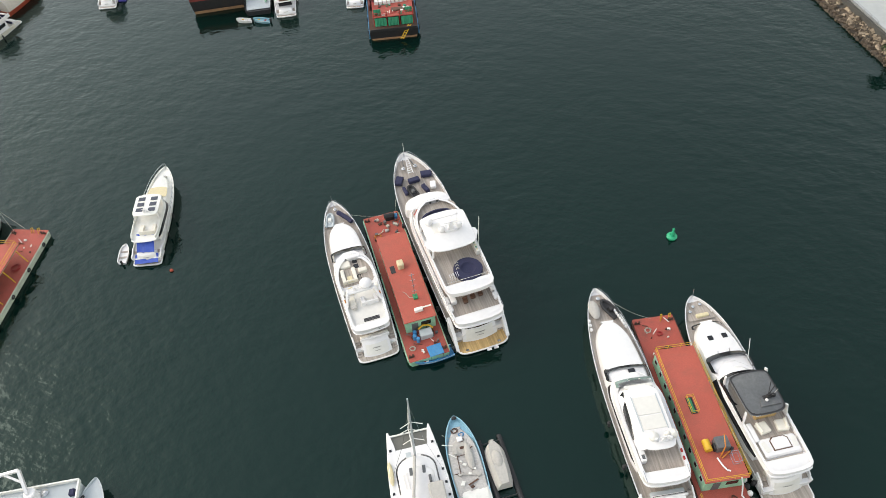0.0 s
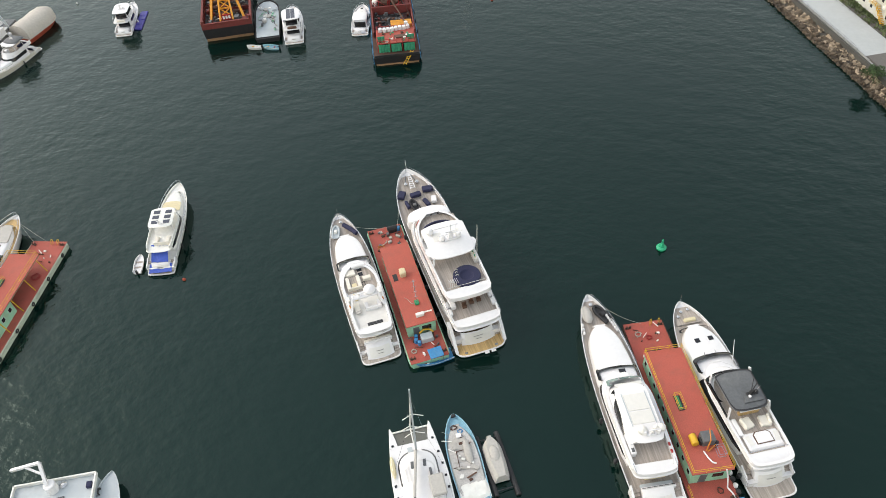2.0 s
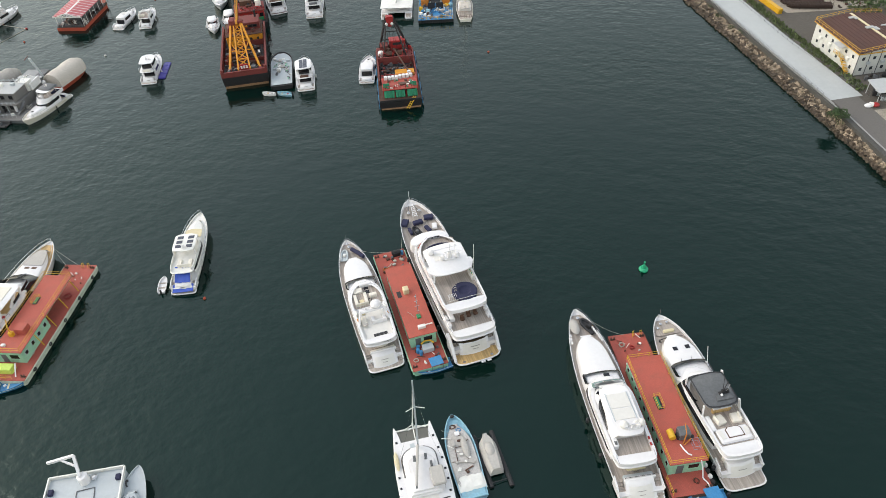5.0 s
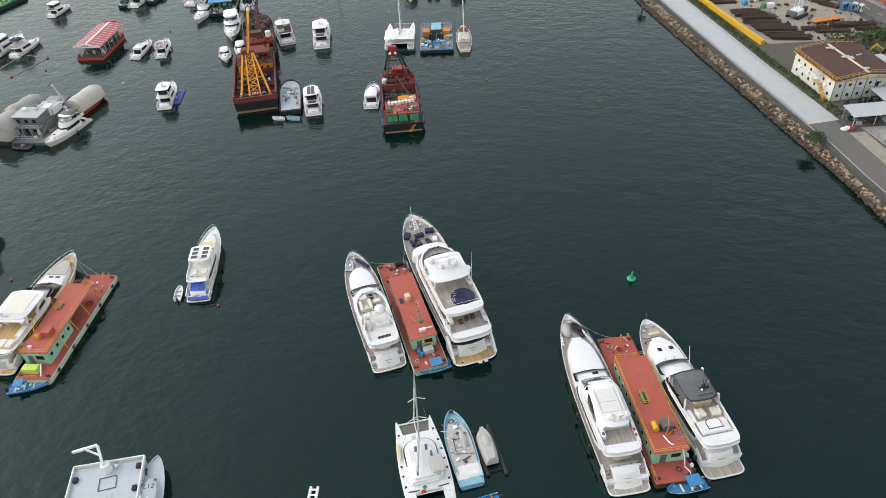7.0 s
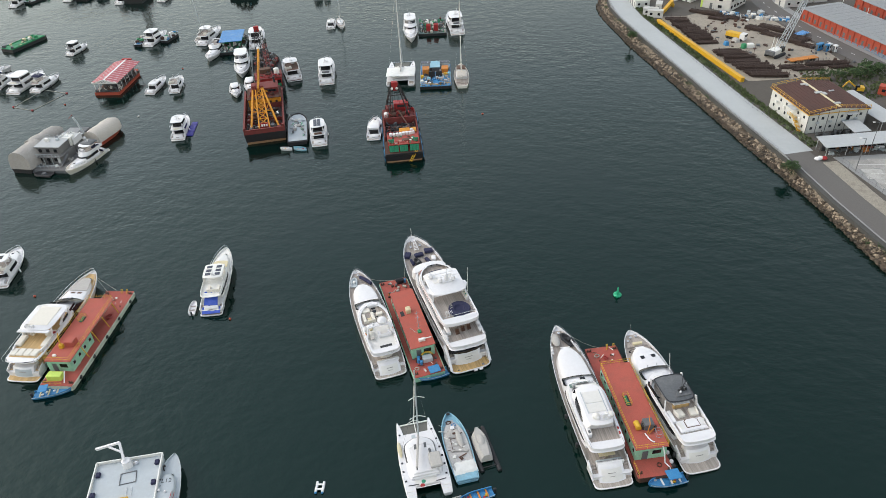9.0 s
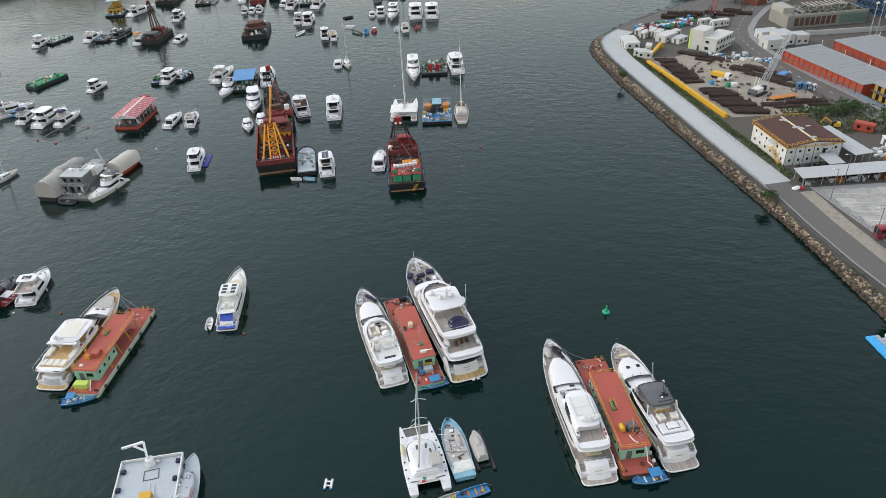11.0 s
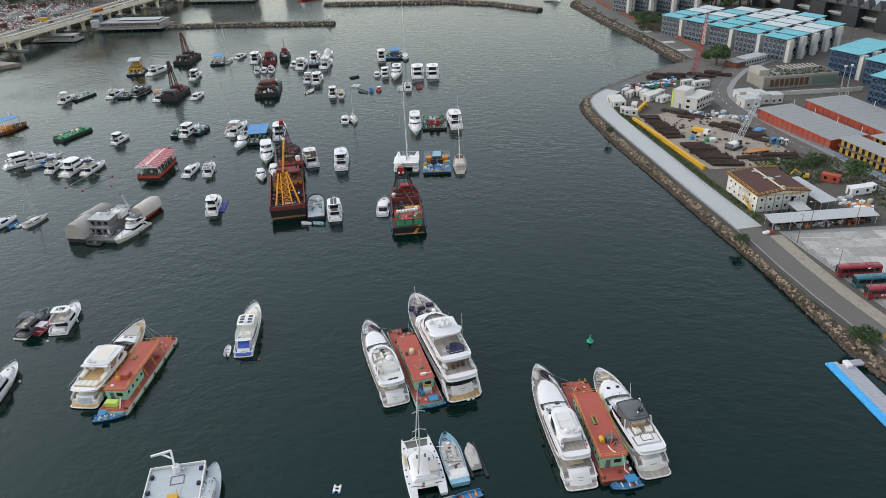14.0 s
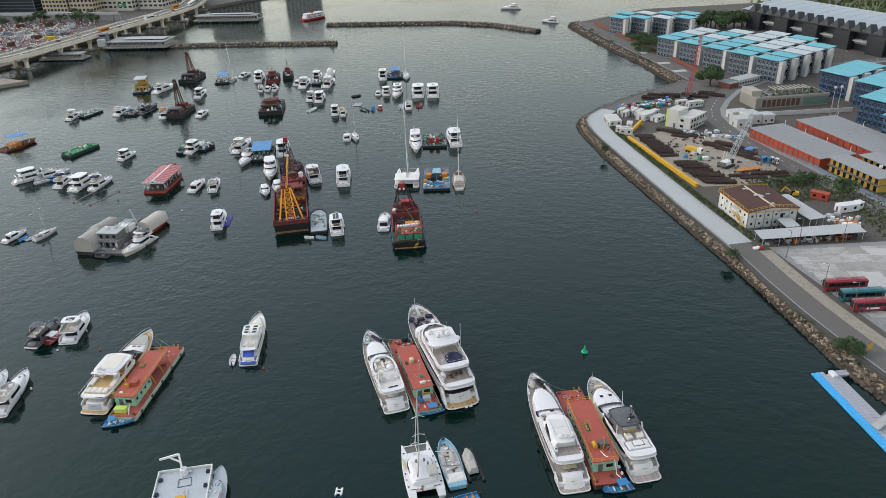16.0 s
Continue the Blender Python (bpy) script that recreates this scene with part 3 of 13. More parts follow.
def motor_yacht(x, y, rz, L, B, label, decks=1, fly=True, hardtop=True, glass_roof=False, solar=0, cover=None, dark_hull=None, teak=None, seed=0, group="moored motor yachts", bow_house=True, name="motor_yacht", arch=True, body=None):
    """A moored motor boat of a common type, less detailed than the ones built singly."""
    rng = random.Random(seed)
    body = body or GEL
    k = L / 20.0
    boat = thing(name, pose(x, y, 0, 0, 0, rz), label, "boat", group)
    fs, fb = 1.25 * k ** 0.7, 2.2 * k ** 0.7
    F = Form(L, B, fs, fb)
    part("hull", open_hull(L, B, fs, fb, 0.35, n=18), dark_hull or GEL, boat, "", True)
    part("boot_stripe", hull_stripe(F, 0.02, 0.22), BLACK if not dark_hull else GEL, boat)
    swim_platform(boat, F, 0.05 * L, 0.35, teak or TEAK)
    transom(boat, F, 0.1, 0.06 * L, 0.4, fs + 0.3, 1, treads=2 if L > 21 else 1, skin=body if body is not GEL else None)
    hd = 2.0 * k ** 0.3
    z0 = fs - 0.3
    z1 = z0 + hd + 0.35
    F.tier(boat, "saloon", body, z0, z1, 0.20, 0.66 if bow_house else 0.6, 0.42, 0.18, 0.10, 0.0, 0.35, band=(0.5, 0.86, 0.08, 1.0))
    F.tier(boat, "coachroof", body, z0 + 0.3, fb + 0.35, 0.5, 0.88, 0.7, 0.25, 0.04, 0.0, 0.5, slope=-0.012)
    part("hatch", Geo().box(0, L * 0.76, fb + 0.36 - 0.012 * L * 0.2, 0.6, 0.6, 0.08, 0.03), GLASS, boat)
    # tinted doors whose dark colour also paints the shade under the overhang
    part("aft_door", Geo().box(0, L * 0.2 - 0.02, z0 + 0.15, F.w(0.2) * 1.2, 0.12, hd * 0.8, 0.03), GLASS, boat, "dark glazed aft doors, also painting the aft recess shade")
    part("cockpit_sofa", Geo().box(0, L * 0.085, fs - 0.25, F.w(0.1) * 1.1, L * 0.035, 0.5, 0.1), rng.choice((CREAM, GREY_TARP, NAVY)), boat)
    if decks > 1:
        F.slab(boat, "upper_deck", body, z1, 0.2, 0.06, 0.62, 0.25, 0.3)
        z2 = z1 + 0.2 + hd
        F.tier(boat, "upper_saloon", body, z1 + 0.2, z2, 0.2, 0.58, 0.6, 0.2, 0.08, 0.0, 0.35, band=(0.4, 0.84, 0.05, 1.0))
        # same dark panel, standing in for shade on the upper aft deck
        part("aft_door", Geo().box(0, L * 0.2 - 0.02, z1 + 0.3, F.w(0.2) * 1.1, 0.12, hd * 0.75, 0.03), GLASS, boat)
        part("deck_seat", Geo().box(0, L * 0.1, z1 + 0.2, F.w(0.1) * 0.9, L * 0.04, 0.45, 0.1), rng.choice((CREAM, BROWN, DARK_GREY)), boat)
        F.slab(boat, "roof", body, z2, 0.18, 0.14, 0.52, 0.45, 0.3)
        if solar:
            solar_row(boat, 0, L * 0.33, z2 + 0.2, 2, solar)
        elif arch:
            radar_mast(boat, 0, L * 0.3, z2 + 0.16, 0.8 * k ** 0.5, 1)
        F.rail(boat, z1 + 0.2, 0.08, 0.2, 0.9, 0.35, 0.03, 4, "deck_rail", bow=False)
    elif fly:
        F.slab(boat, "flybridge_deck", body, z1, 0.18, 0.07, 0.55, 0.30, 0.3)
        F.coaming(boat, "flybridge_coaming", body, z1 + 0.17, 0.65, 0.09, 0.55, 0.32, 0.16, 0.35, True, 0.03)
        part("fly_sole", deck_patch(F, 0.09, 0.5, 0.5, z1 + 0.19), teak or TEAK, boat)
        sofa_u(boat, 0.2 * B * rng.choice((1, -1)), L * 0.22, z1 + 0.2, B * 0.38, L * 0.1, rng.choice((CREAM, CREAM, NAVY)))
        part("helm_console", Geo().box(0.14 * B, L * 0.44, z1 + 0.2, B * 0.22, 0.8, 0.8, 0.1), GEL, boat)
        if hardtop:
            F.slab(boat, "hardtop", body, z1 + 2.15, 0.14, 0.22, 0.47, 0.55, 0.3)
            posts = Geo()
            for sx in (1, -1):
                for u in (0.25, 0.43):
                    posts.rod((sx * (F.w(u) - 0.6), u * L - 0.3, z1 + 0.3), (sx * (F.w(u) - 0.75), u * L, z1 + 2.2), 0.07, 5)
            part("hardtop_post", posts, GEL, boat)
            if glass_roof:
                part("sunroof", Geo().box(0, L * 0.35, z1 + 2.29, B * 0.4, L * 0.1, 0.03, 0.01), GLASS, boat)
            if solar:
                solar_row(boat, 0, L * 0.35, z1 + 2.3, 2, solar)
            elif arch:
                radar_mast(boat, 0, L * 0.29, z1 + 2.27, 0.6 * k ** 0.5, 1)
        elif arch:
            g = Geo()
            for sx in (1, -1):
                g.beam((sx * B * 0.36, L * 0.2, z1 + 0.2), (sx * B * 0.26, L * 0.24, z1 + 1.7), 0.2, 0.5)
            g.box(0, L * 0.24, z1 + 1.6, B * 0.55, 0.6, 0.2, 0.06)
            part("radar_arch", g, GEL, boat)
            radar_mast(boat, 0, L * 0.24, z1 + 1.78, 0.45, 0)
    else:
        if cover:
            F.tier(boat, "canvas_cover", cover, fs, fs + 1.2, 0.04, 0.3, 0.3, 0.3, 0.02, 0.02, 0.2)
        elif arch:
            radar_mast(boat, 0, L * 0.4, z1 + 0.08, 0.45, 1)
    if cover and fly:
        F.tier(boat, "canvas_cover", cover, z1 + 2.2, z1 + 2.55, 0.16, 0.4, 0.5, 0.25, 0.02, 0.02, 0.2)
    F.rail(boat, None, 0.6, 0.985, 0.6, 0.12, 0.025, 6)
    fender_row(boat, F, (0.4,), 1, 0.18, GEL if rng.random() < 0.5 else BLACK)
    fender_row(boat, F, (0.42,), -1, 0.18, BLACK)
    return boat


def loose_gear(parent, W, y0, y1, z, n, mats, seed, small=0.25, big=0.9, tall=0.9):
    """Heaps of small deck clutter, one heap of each colour."""
    rng = random.Random(seed)
    for m in mats:
        g = Geo()
        for i in range(n):
            x, y = rng.uniform(-W / 2, W / 2), rng.uniform(y0, y1)
            if i % 4 == 0:
                a = rng.uniform(0, 3.14)
                r = rng.uniform(0.5, 1.4)
                g.rod((x, y, z + 0.2), (x + math.cos(a) * r, y + math.sin(a) * r, z + rng.uniform(0.2, tall)), 0.07, 4)
            else:
                g.box(x, y, z, rng.uniform(small, big), rng.uniform(small, big), rng.uniform(0.2, tall), 0, rng.uniform(0, 90))
        tagged(part("loose_gear", g, m, parent), kind="stuff")


def hull_stripe(F, z0, z1, u0=0.0, u1=0.985, out=0.02, n=16):
    """Painted line that runs round the hull between two heights."""
    g = Geo()
    for side in (1, -1):
        rings = []
        for i in range(n + 1):
            u = u0 + (u1 - u0) * i / n
            w = max(F.w(u), 0.05)
            s = sheer(u, F.fs, F.fb)
            fine = 1 - 0.45 * u ** 3
            row = []
            for z in (z0, z1):
                f = min(max(z / (s * 0.5), 0), 1)
                f2 = min(max((z - s * 0.5) / (s * 0.5), 0), 1)
                a, b, c = w * 0.84 * fine, w * 0.93 * (1 - 0.12 * u ** 3), w
                xx = a + (b - a) * f + (c - b) * f2
                kk = 1.0 - 0.45 * f - 0.55 * f2
                row.append((side * (xx + out), u * F.L - kk * F.L * 0.055 * u ** 4, z))
            row += [(p[0] - side * 0.05, p[1], p[2]) for p in reversed(row)]
            rings.append(row)
        g.loft(rings)
    return g


def hull_window(parent, F, u0, u1, z0, z1, side):
    g = Geo()
    full = hull_stripe(F, z0, z1, u0, u1, 0.025, 5)
    half = len(full.v) // 2
    if side > 0:
        g.add(full.v[:half], [f for f in full.f if max(f) < half])
    else:
        g.add(full.v[half:], [tuple(i - half for i in f) for f in full.f if min(f) >= half])
    return part("hull_window", g, GLASS, parent, "long dark hull window")


def deck_patch(F, u0, u1, inset, z, nose=0.2, t=0.02, cap=99.0):
    return Geo().loft([F.ring(z - 0.03, u0, u1, inset, nose, cap), F.ring(z + t, u0, u1, inset, nose, cap)])


def solar_row(parent, x, y, z, cols, rows, sx=1.0, sy=1.5):
    for i in range(cols):
        for j in range(rows):
            part("solar_panel", Geo().box(x + (i - (cols - 1) / 2) * (sx + 0.12), y + (j - (rows - 1) / 2) * (sy + 0.12), z, sx, sy, 0.05, 0.01), SOLAR, parent, "framed dark solar panel")

# ---- water and land ----
solo("water", Geo().loft([[(-4900, -600, z), (4900, -600, z), (4900, 4900, z), (-4900, 4900, z)] for z in (-6.0, 0.0)]), WATER, "dark green rippled harbour water reaching the horizon", "water", kind="structure")

DIRT = mat("trodden_yard_earth", (0.088, 0.077, 0.064), 0.95, 0, 0.18, 0.6, 0.7, (0.10, 0.092, 0.082), 0.06, bump=0.4, bump_size=1.2)
ASPHALT = mat("worn_asphalt", (0.122, 0.112, 0.103), 0.9, 0, 0.12, 1.0, 0.35, (0.13, 0.128, 0.12), 0.12)
CONCRETE = mat("pale_concrete", (0.25, 0.25, 0.243), 0.85, 0, 0.10, 0.8, 0.5, (0.25, 0.248, 0.24), 0.2)
PROM = mat("smooth_grey_promenade", (0.41, 0.425, 0.42), 0.6, 0, 0.05, 0.5, 0.3, (0.31, 0.325, 0.32), 0.10)
STONE = mat("tan_revetment_rock", (0.25, 0.20, 0.145), 0.9, 0, 0.35, 2.0, 0.5, (0.05, 0.043, 0.035), 0.6, island=0.7, bump=0.5, bump_size=4)
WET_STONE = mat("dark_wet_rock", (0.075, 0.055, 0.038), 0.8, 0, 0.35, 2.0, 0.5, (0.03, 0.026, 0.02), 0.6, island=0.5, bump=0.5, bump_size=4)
STONE_P = mat("tan_revetment_boulder", (0.26, 0.205, 0.148), 0.9, 0, 0.35, 2.0, 0.5, (0.05, 0.043, 0.035), 0.6, rand=0.7, bump=0.5, bump_size=4)
WET_SHADE = mat("wet_and_gap_shade_rubble", (0.035, 0.031, 0.026), 0.8, 0, 0.3, 1.0, 0.5, (0.05, 0.05, 0.045), 0.4, bump=0.6, bump_size=2)
LEAF = mat("green_foliage", (0.036, 0.070, 0.020), 0.8, 0, 0.3, 1.0, 0.3, (0.03, 0.05, 0.02), 0.6, island=0.4)
GRASS = mat("rough_grass", (0.085, 0.115, 0.045), 0.9, 0, 0.3, 1.0, 0.4, (0.16, 0.14, 0.08), 0.3, island=0.4)
BARK = mat("tree_bark", (0.12, 0.09, 0.065), 0.95, 0, 0.3, 3)
WALL_WHITE = mat("white_painted_wall", (0.54, 0.53, 0.50), 0.7, 0, 0.05, 0.6, 0.4, (0.45, 0.41, 0.34), 0.25)
PALE_METAL = mat("pale_metal_sheet", (0.41, 0.42, 0.42), 0.5, 0, 0.06, 0.5, 0.35, (0.40, 0.40, 0.38), 0.15)
GREY_ROOF = mat("grey_sheet_roof", (0.27, 0.275, 0.275), 0.6, 0, 0.08, 0.5, 0.45, (0.26, 0.265, 0.26), 0.1)
BROWN_ROOF = mat("rusty_brown_roof", (0.085, 0.040, 0.032), 0.85, 0, 0.2, 1.0, 0.5, (0.05, 0.03, 0.028), 0.2)
ORANGE_RED = mat("orange_red_wall", (0.36, 0.058, 0.028), 0.65, 0, 0.1, 0.8, 0.25, (0.28, 0.06, 0.035), 0.3)
REBAR = mat("rusted_rebar", (0.060, 0.038, 0.030), 0.9, 0.0, 0.3, 2.0, 0.4, (0.045, 0.03, 0.024), 0.5, island=0.3)
SITE_YELLOW = mat("gantry_yellow", (0.60, 0.33, 0.015), 0.5, 0, 0.06, 0.8, 0.15, (0.5, 0.28, 0.03), 0.4)
CAMP_BLUE = mat("sky_blue_roof", (0.10, 0.39, 0.45), 0.5, 0, 0.08, 0.5, 0.2, (0.3, 0.5, 0.55), 0.1)
# roof sheet with its glossy sheen put into a paler colour
CAMP_SHEEN = mat("sheen_pale_roof", (0.44, 0.50, 0.51), 0.5, 0, 0.06, 0.5, 0.2, (0.45, 0.5, 0.5), 0.1)
CAMP_WALL = mat("blue_grey_module_wall", (0.17, 0.20, 0.24), 0.6, 0, 0.1, 0.5, 0.2, (0.17, 0.2, 0.25), 0.2)
DARK_CLAD = mat("dark_grey_cladding", (0.022, 0.025, 0.029), 0.6, 0, 0.1, 0.3, 0.2, (0.04, 0.044, 0.048), 0.1)
STEEL_ROOF = mat("silver_terminal_roof", (0.36, 0.40, 0.43), 0.4, 0.3, 0.06, 0.3)
BEIGE_WALL = mat("beige_render", (0.36, 0.335, 0.29), 0.8, 0, 0.06, 0.5, 0.3, (0.36, 0.33, 0.27), 0.15)
BRIDGE = mat("warm_bridge_concrete", (0.74, 0.66, 0.53), 0.8, 0, 0.06, 0.4, 0.35, (0.33, 0.30, 0.24), 0.1)
CITY_GLASS = glass_material("city_window_glass", (0.035, 0.042, 0.05), 0.2)

WATER_EDGE = [(105.5, 70), (104, 100), (102.0, 114), (98.2, 129), (96.6, 146.6), (94.4, 168), (89.8, 194.6), (83.8, 232.8), (75.4, 282.6), (72.7, 308), (71.8, 322), (72.6, 332), (75.7, 342), (82.0, 350.2), (93.5, 363.5), (111, 380), (143.5, 403.1), (137.7, 456.5), (126.4, 524), (116.5, 600), (122, 618)]
WALL_LINE = [(110, 70), (108, 100), (105.6, 118), (102.0, 133), (98.6, 150), (96.2, 167), (94.2, 188), (88.8, 221), (79.6, 284.5), (76.6, 307), (75.9, 321), (76.8, 331), (79.8, 339.5), (85.4, 346.8), (97.0, 359.5), (115, 376), (151.5, 401.5), (144.5, 458), (133.5, 525), (124.5, 592), (128, 606)]


def along(line, s):
    """Point and unit side (to the right of the way) at the distance s along a line of points."""
    for a, b in zip(line, line[1:]):
        d = math.dist(a, b)
        if s <= d or b == line[-1]:
            k = s / d
            ux, uy = (b[0] - a[0]) / d, (b[1] - a[1]) / d
            return (a[0] + (b[0] - a[0]) * k, a[1] + (b[1] - a[1]) * k), (uy, -ux), (ux, uy)
        s -= d


def length(line):
    return sum(math.dist(a, b) for a, b in zip(line, line[1:]))


def ribbon(line, o0, o1, z, t=0.02, step=4.0, s0=0.0, s1=None):
    """Strip of ground between two offsets to the right of a line."""
    g = Geo()
    rows = []
    s1 = length(line) if s1 is None else s1
    n = max(2, int((s1 - s0) / step))
    for i in range(n + 1):
        p, side, _ = along(line, s0 + (s1 - s0) * i / n)
        a, b = (p[0] + side[0] * o0, p[1] + side[1] * o0), (p[0] + side[0] * o1, p[1] + side[1] * o1)
        rows.append([(*a, z), (*b, z), (*b, z - t - 0.3), (*a, z - t - 0.3)])
    return g.loft(rows)


# land: one sheet whose rubble edge slopes into the water
far_land = [(200, 660), (900, 720), (1500, 600), (1500, 70)]
g = Geo()
ring_b = [(x - 3, y, -4.0) for x, y in WATER_EDGE] + [(x, y, -4.0) for x, y in far_land]
ring_w = [(x, y, -0.05) for x, y in WATER_EDGE] + [(x, y, 0.0) for x, y in far_land]
ring_m = [(x, y, 1.5) for x, y in WALL_LINE] + [(x, y, 1.5) for x, y in far_land]
ring_t = [(x + 0.1, y, 2.9) for x, y in WALL_LINE] + [(x, y, 2.9) for x, y in far_land]
g.loft([ring_b, ring_w, ring_m, ring_t], True, True, True)
solo("ground", g, DIRT, "bare tan reclaimed land with a sloping rubble edge", "ground", kind="structure")

# damp bank whose dark colour also paints the shade between the rocks
g = Geo()
g.loft([[(x, y, 0.0), (x + (u - x) * 0.82, y + (v - y) * 0.82, 1.6), (u, v, 1.9), (u, v, 1.0), (x + 1, y, -0.8)] for (x, y), (u, v) in zip(WATER_EDGE, WALL_LINE)])
solo("rubble_bank", g, WET_SHADE, "dark damp rubble bank under the sea wall, gap shade in its colour", "bank", kind="structure")
YARD = mat("dusty_yard_concrete", (0.31, 0.27, 0.215), 0.9, 0, 0.15, 0.5, 0.6, (0.17, 0.15, 0.125), 0.16)
solo("yard_slab", Geo().prism([(92.5, 307), (103, 306), (113, 311), (125, 301), (133.5, 302), (136.5, 280), (139.5, 262), (141, 245), (118, 240), (103.5, 240), (97, 262)], 2.6, 2.935), YARD, "dusty tan concrete slab of the construction yard", "ground", kind="structure")

# promenade, access road, car park and yard surfaces
solo("promenade", ribbon(WALL_LINE, 0.6, 9.4, 2.96, s0=122, s1=length(WALL_LINE[:14]) + 5), PROM, "smooth pale grey concrete promenade beside the sea wall", "pavement", kind="structure")
solo("road", ribbon(WALL_LINE, 0.7, 9.0, 2.955, s0=length(WALL_LINE[:14]) + 5, s1=length(WALL_LINE[:17]) - 3), ASPHALT, "grey asphalt lane round the bend of the shore", "road", kind="structure")
solo("road", ribbon(WALL_LINE, 1.3, 8.1, 2.955, s0=0, s1=123), ASPHALT, "narrow dark asphalt access road behind the sea wall", "road", kind="structure")
VERGE = mat("stained_tan_verge", (0.29, 0.26, 0.21), 0.9, 0, 0.25, 1.2, 0.65, (0.14, 0.12, 0.095), 0.6, bump=0.2, bump_size=2)
solo("pavement", ribbon(WALL_LINE, 8.1, 12.2, 2.975, s0=0, s1=116), VERGE, "stained tan concrete verge beside the access road", "pavement", kind="structure")
ROAD_LINE = [(420, 470), (250, 424), (198, 402), (168, 379), (153, 358), (144, 342), (140, 329), (138.8, 313), (140, 293), (143.6, 272), (147.6, 255), (151.5, 237), (156, 215), (161, 193), (168, 160), (176, 120)]
solo("road", ribbon(ROAD_LINE, -4.2, 4.2, 2.97), ASPHALT, "curving two-lane asphalt road through the yards", "road", kind="structure")
solo("pavement", ribbon(ROAD_LINE, -7.0, -4.2, 3.08), CONCRETE, "raised concrete pavement along the curving road", "pavement", kind="structure")
lines = Geo()
s = 4.0
while s < length(ROAD_LINE) - 4:
    (px, py), side, way = along(ROAD_LINE, s)
    lines.box(px, py, 2.972, 0.15, 2.2, 0.006, 0, math.degrees(math.atan2(-way[0], way[1])))
    s += 6.0
solo("road_marking", lines, GEL_OLD, "dashed white centre line on the road", "road marking", kind="structure")
CAR_PARK = [(106.6, 188.0), (115.6, 138.0), (121.0, 100), (168, 100), (166, 189)]
solo("car_park", Geo().prism(CAR_PARK, 2.6, 2.960), CONCRETE, "wide pale concrete car park with patched slabs", "car park", kind="structure")
pale = mat("fresh_concrete_patch", (0.46, 0.45, 0.43), 0.85, 0, 0.06, 0.6, 0.4, (0.36, 0.35, 0.33), 0.2)
for x, y, sx, sy in ((140, 182, 9, 4), (128, 165, 7, 9), (150, 160, 9, 7), (120, 150, 6, 4), (146, 143, 10, 6), (135, 128, 8, 8)):
    solo("concrete_slab", Geo().box(x, y, 2.984, sx, sy, 0.006, 0, -4), pale, "paler patched concrete slab in the car park", "slab", kind="structure", group="car park slabs")
slab_grey = mat("mottled_slab_concrete", (0.36, 0.345, 0.32), 0.88, 0, 0.2, 1.5, 0.7, (0.20, 0.19, 0.17), 0.3, rand=0.2)
slab_mesh = None
for i in range(7):
    for j in range(8):
        x, y = 111.8 + i * 5.1 - j * -0.95, 183.5 - j * 5.1
        if slab_mesh is None:
            ob = solo("concrete_slab", Geo().box(0, 0, 0, 5.0, 5.0, 0.012), slab_grey, "mottled grey concrete slab of the car park", "slab", kind="structure", group="car park slabs")
            slab_mesh = ob.data
        else:
            ob = new("concrete_slab", slab_mesh)
            tagged(ob, "mottled grey concrete slab of the car park", "slab", "car park slabs", "structure")
        ob.matrix_basis = pose(x, y, 2.9665, 0, 0, -6)
g = Geo()
for i in range(9):
    g.box(115.5 + i * 0.9, 183 - i * 5.0, 2.992, 9, 0.1, 0.006, 0, -6)
    g.box(138 + i * 0.9, 180 - i * 5.0, 2.992, 12, 0.1, 0.006, 0, -6)
solo("road_marking", g, GEL_OLD, "faded white bay lines in the car park", "road marking", kind="structure")
solo("apron", Geo().prism([(151, 400), (163, 386), (149, 357), (122, 380)], 2.6, 2.965), ASPHALT, "dark asphalt apron at the bend of the shore", "pavement", kind="structure")
solo("pavement", ribbon(WALL_LINE, 0.9, 12.0, 2.962, s0=372, s1=572), ASPHALT, "grey service road along the far shore", "road", kind="structure")


for x, y, rz in ((146.8, 446, 7), (150.2, 424, 7), (141.5, 478, 9)):
    solo("concrete_slab", Geo().box(0, 0, 0, 8.5, 5.0, 0.02), pale, "pale concrete slab let into the far shore lane", "slab", pose(x + 4, y, 2.968, 0, 0, rz), kind="structure", group="lane slabs")


# sea wall parapet: a run of upstanding concrete pieces
def parapet():
    w = thing("sea_wall", pose(0, 0, 0), "low pale concrete kerb along the sea wall", "wall", kind="structure")
    s, total = 0.0, length(WALL_LINE)
    me = None
    while s < total - 3:
        (px, py), side, way = along(WALL_LINE, s + 1.5)
        if me is None:
            first = part("wall_segment", Geo().box(0, 0, 0, 0.4, 2.96, 0.42, 0.04), WALL_WHITE if s > 118 else CONCRETE, w)
            me, ob = first.data, first
        else:
            ob = new("wall_segment", me)
            ob.parent = w
        off = 1.15 if s < 117 else 0.4
        ob.matrix_basis = pose(px + side[0] * off, py + side[1] * off, 2.85 if s > 117 else 2.68, 0, 0, math.degrees(math.atan2(-way[0], way[1])))
        s += 3.0
        if 117 < s < 119.5:
            me = None


parapet()
SEA_WALL = mat("dark_stained_sea_wall", (0.065, 0.063, 0.058), 0.9, 0, 0.25, 0.8, 0.5, (0.05, 0.05, 0.045), 0.3)
solo("sea_wall_face", ribbon(WALL_LINE, -0.35, 0.2, 3.0, 1.4, s0=119, s1=574), SEA_WALL, "dark stained concrete face of the sea wall", "wall", kind="structure")
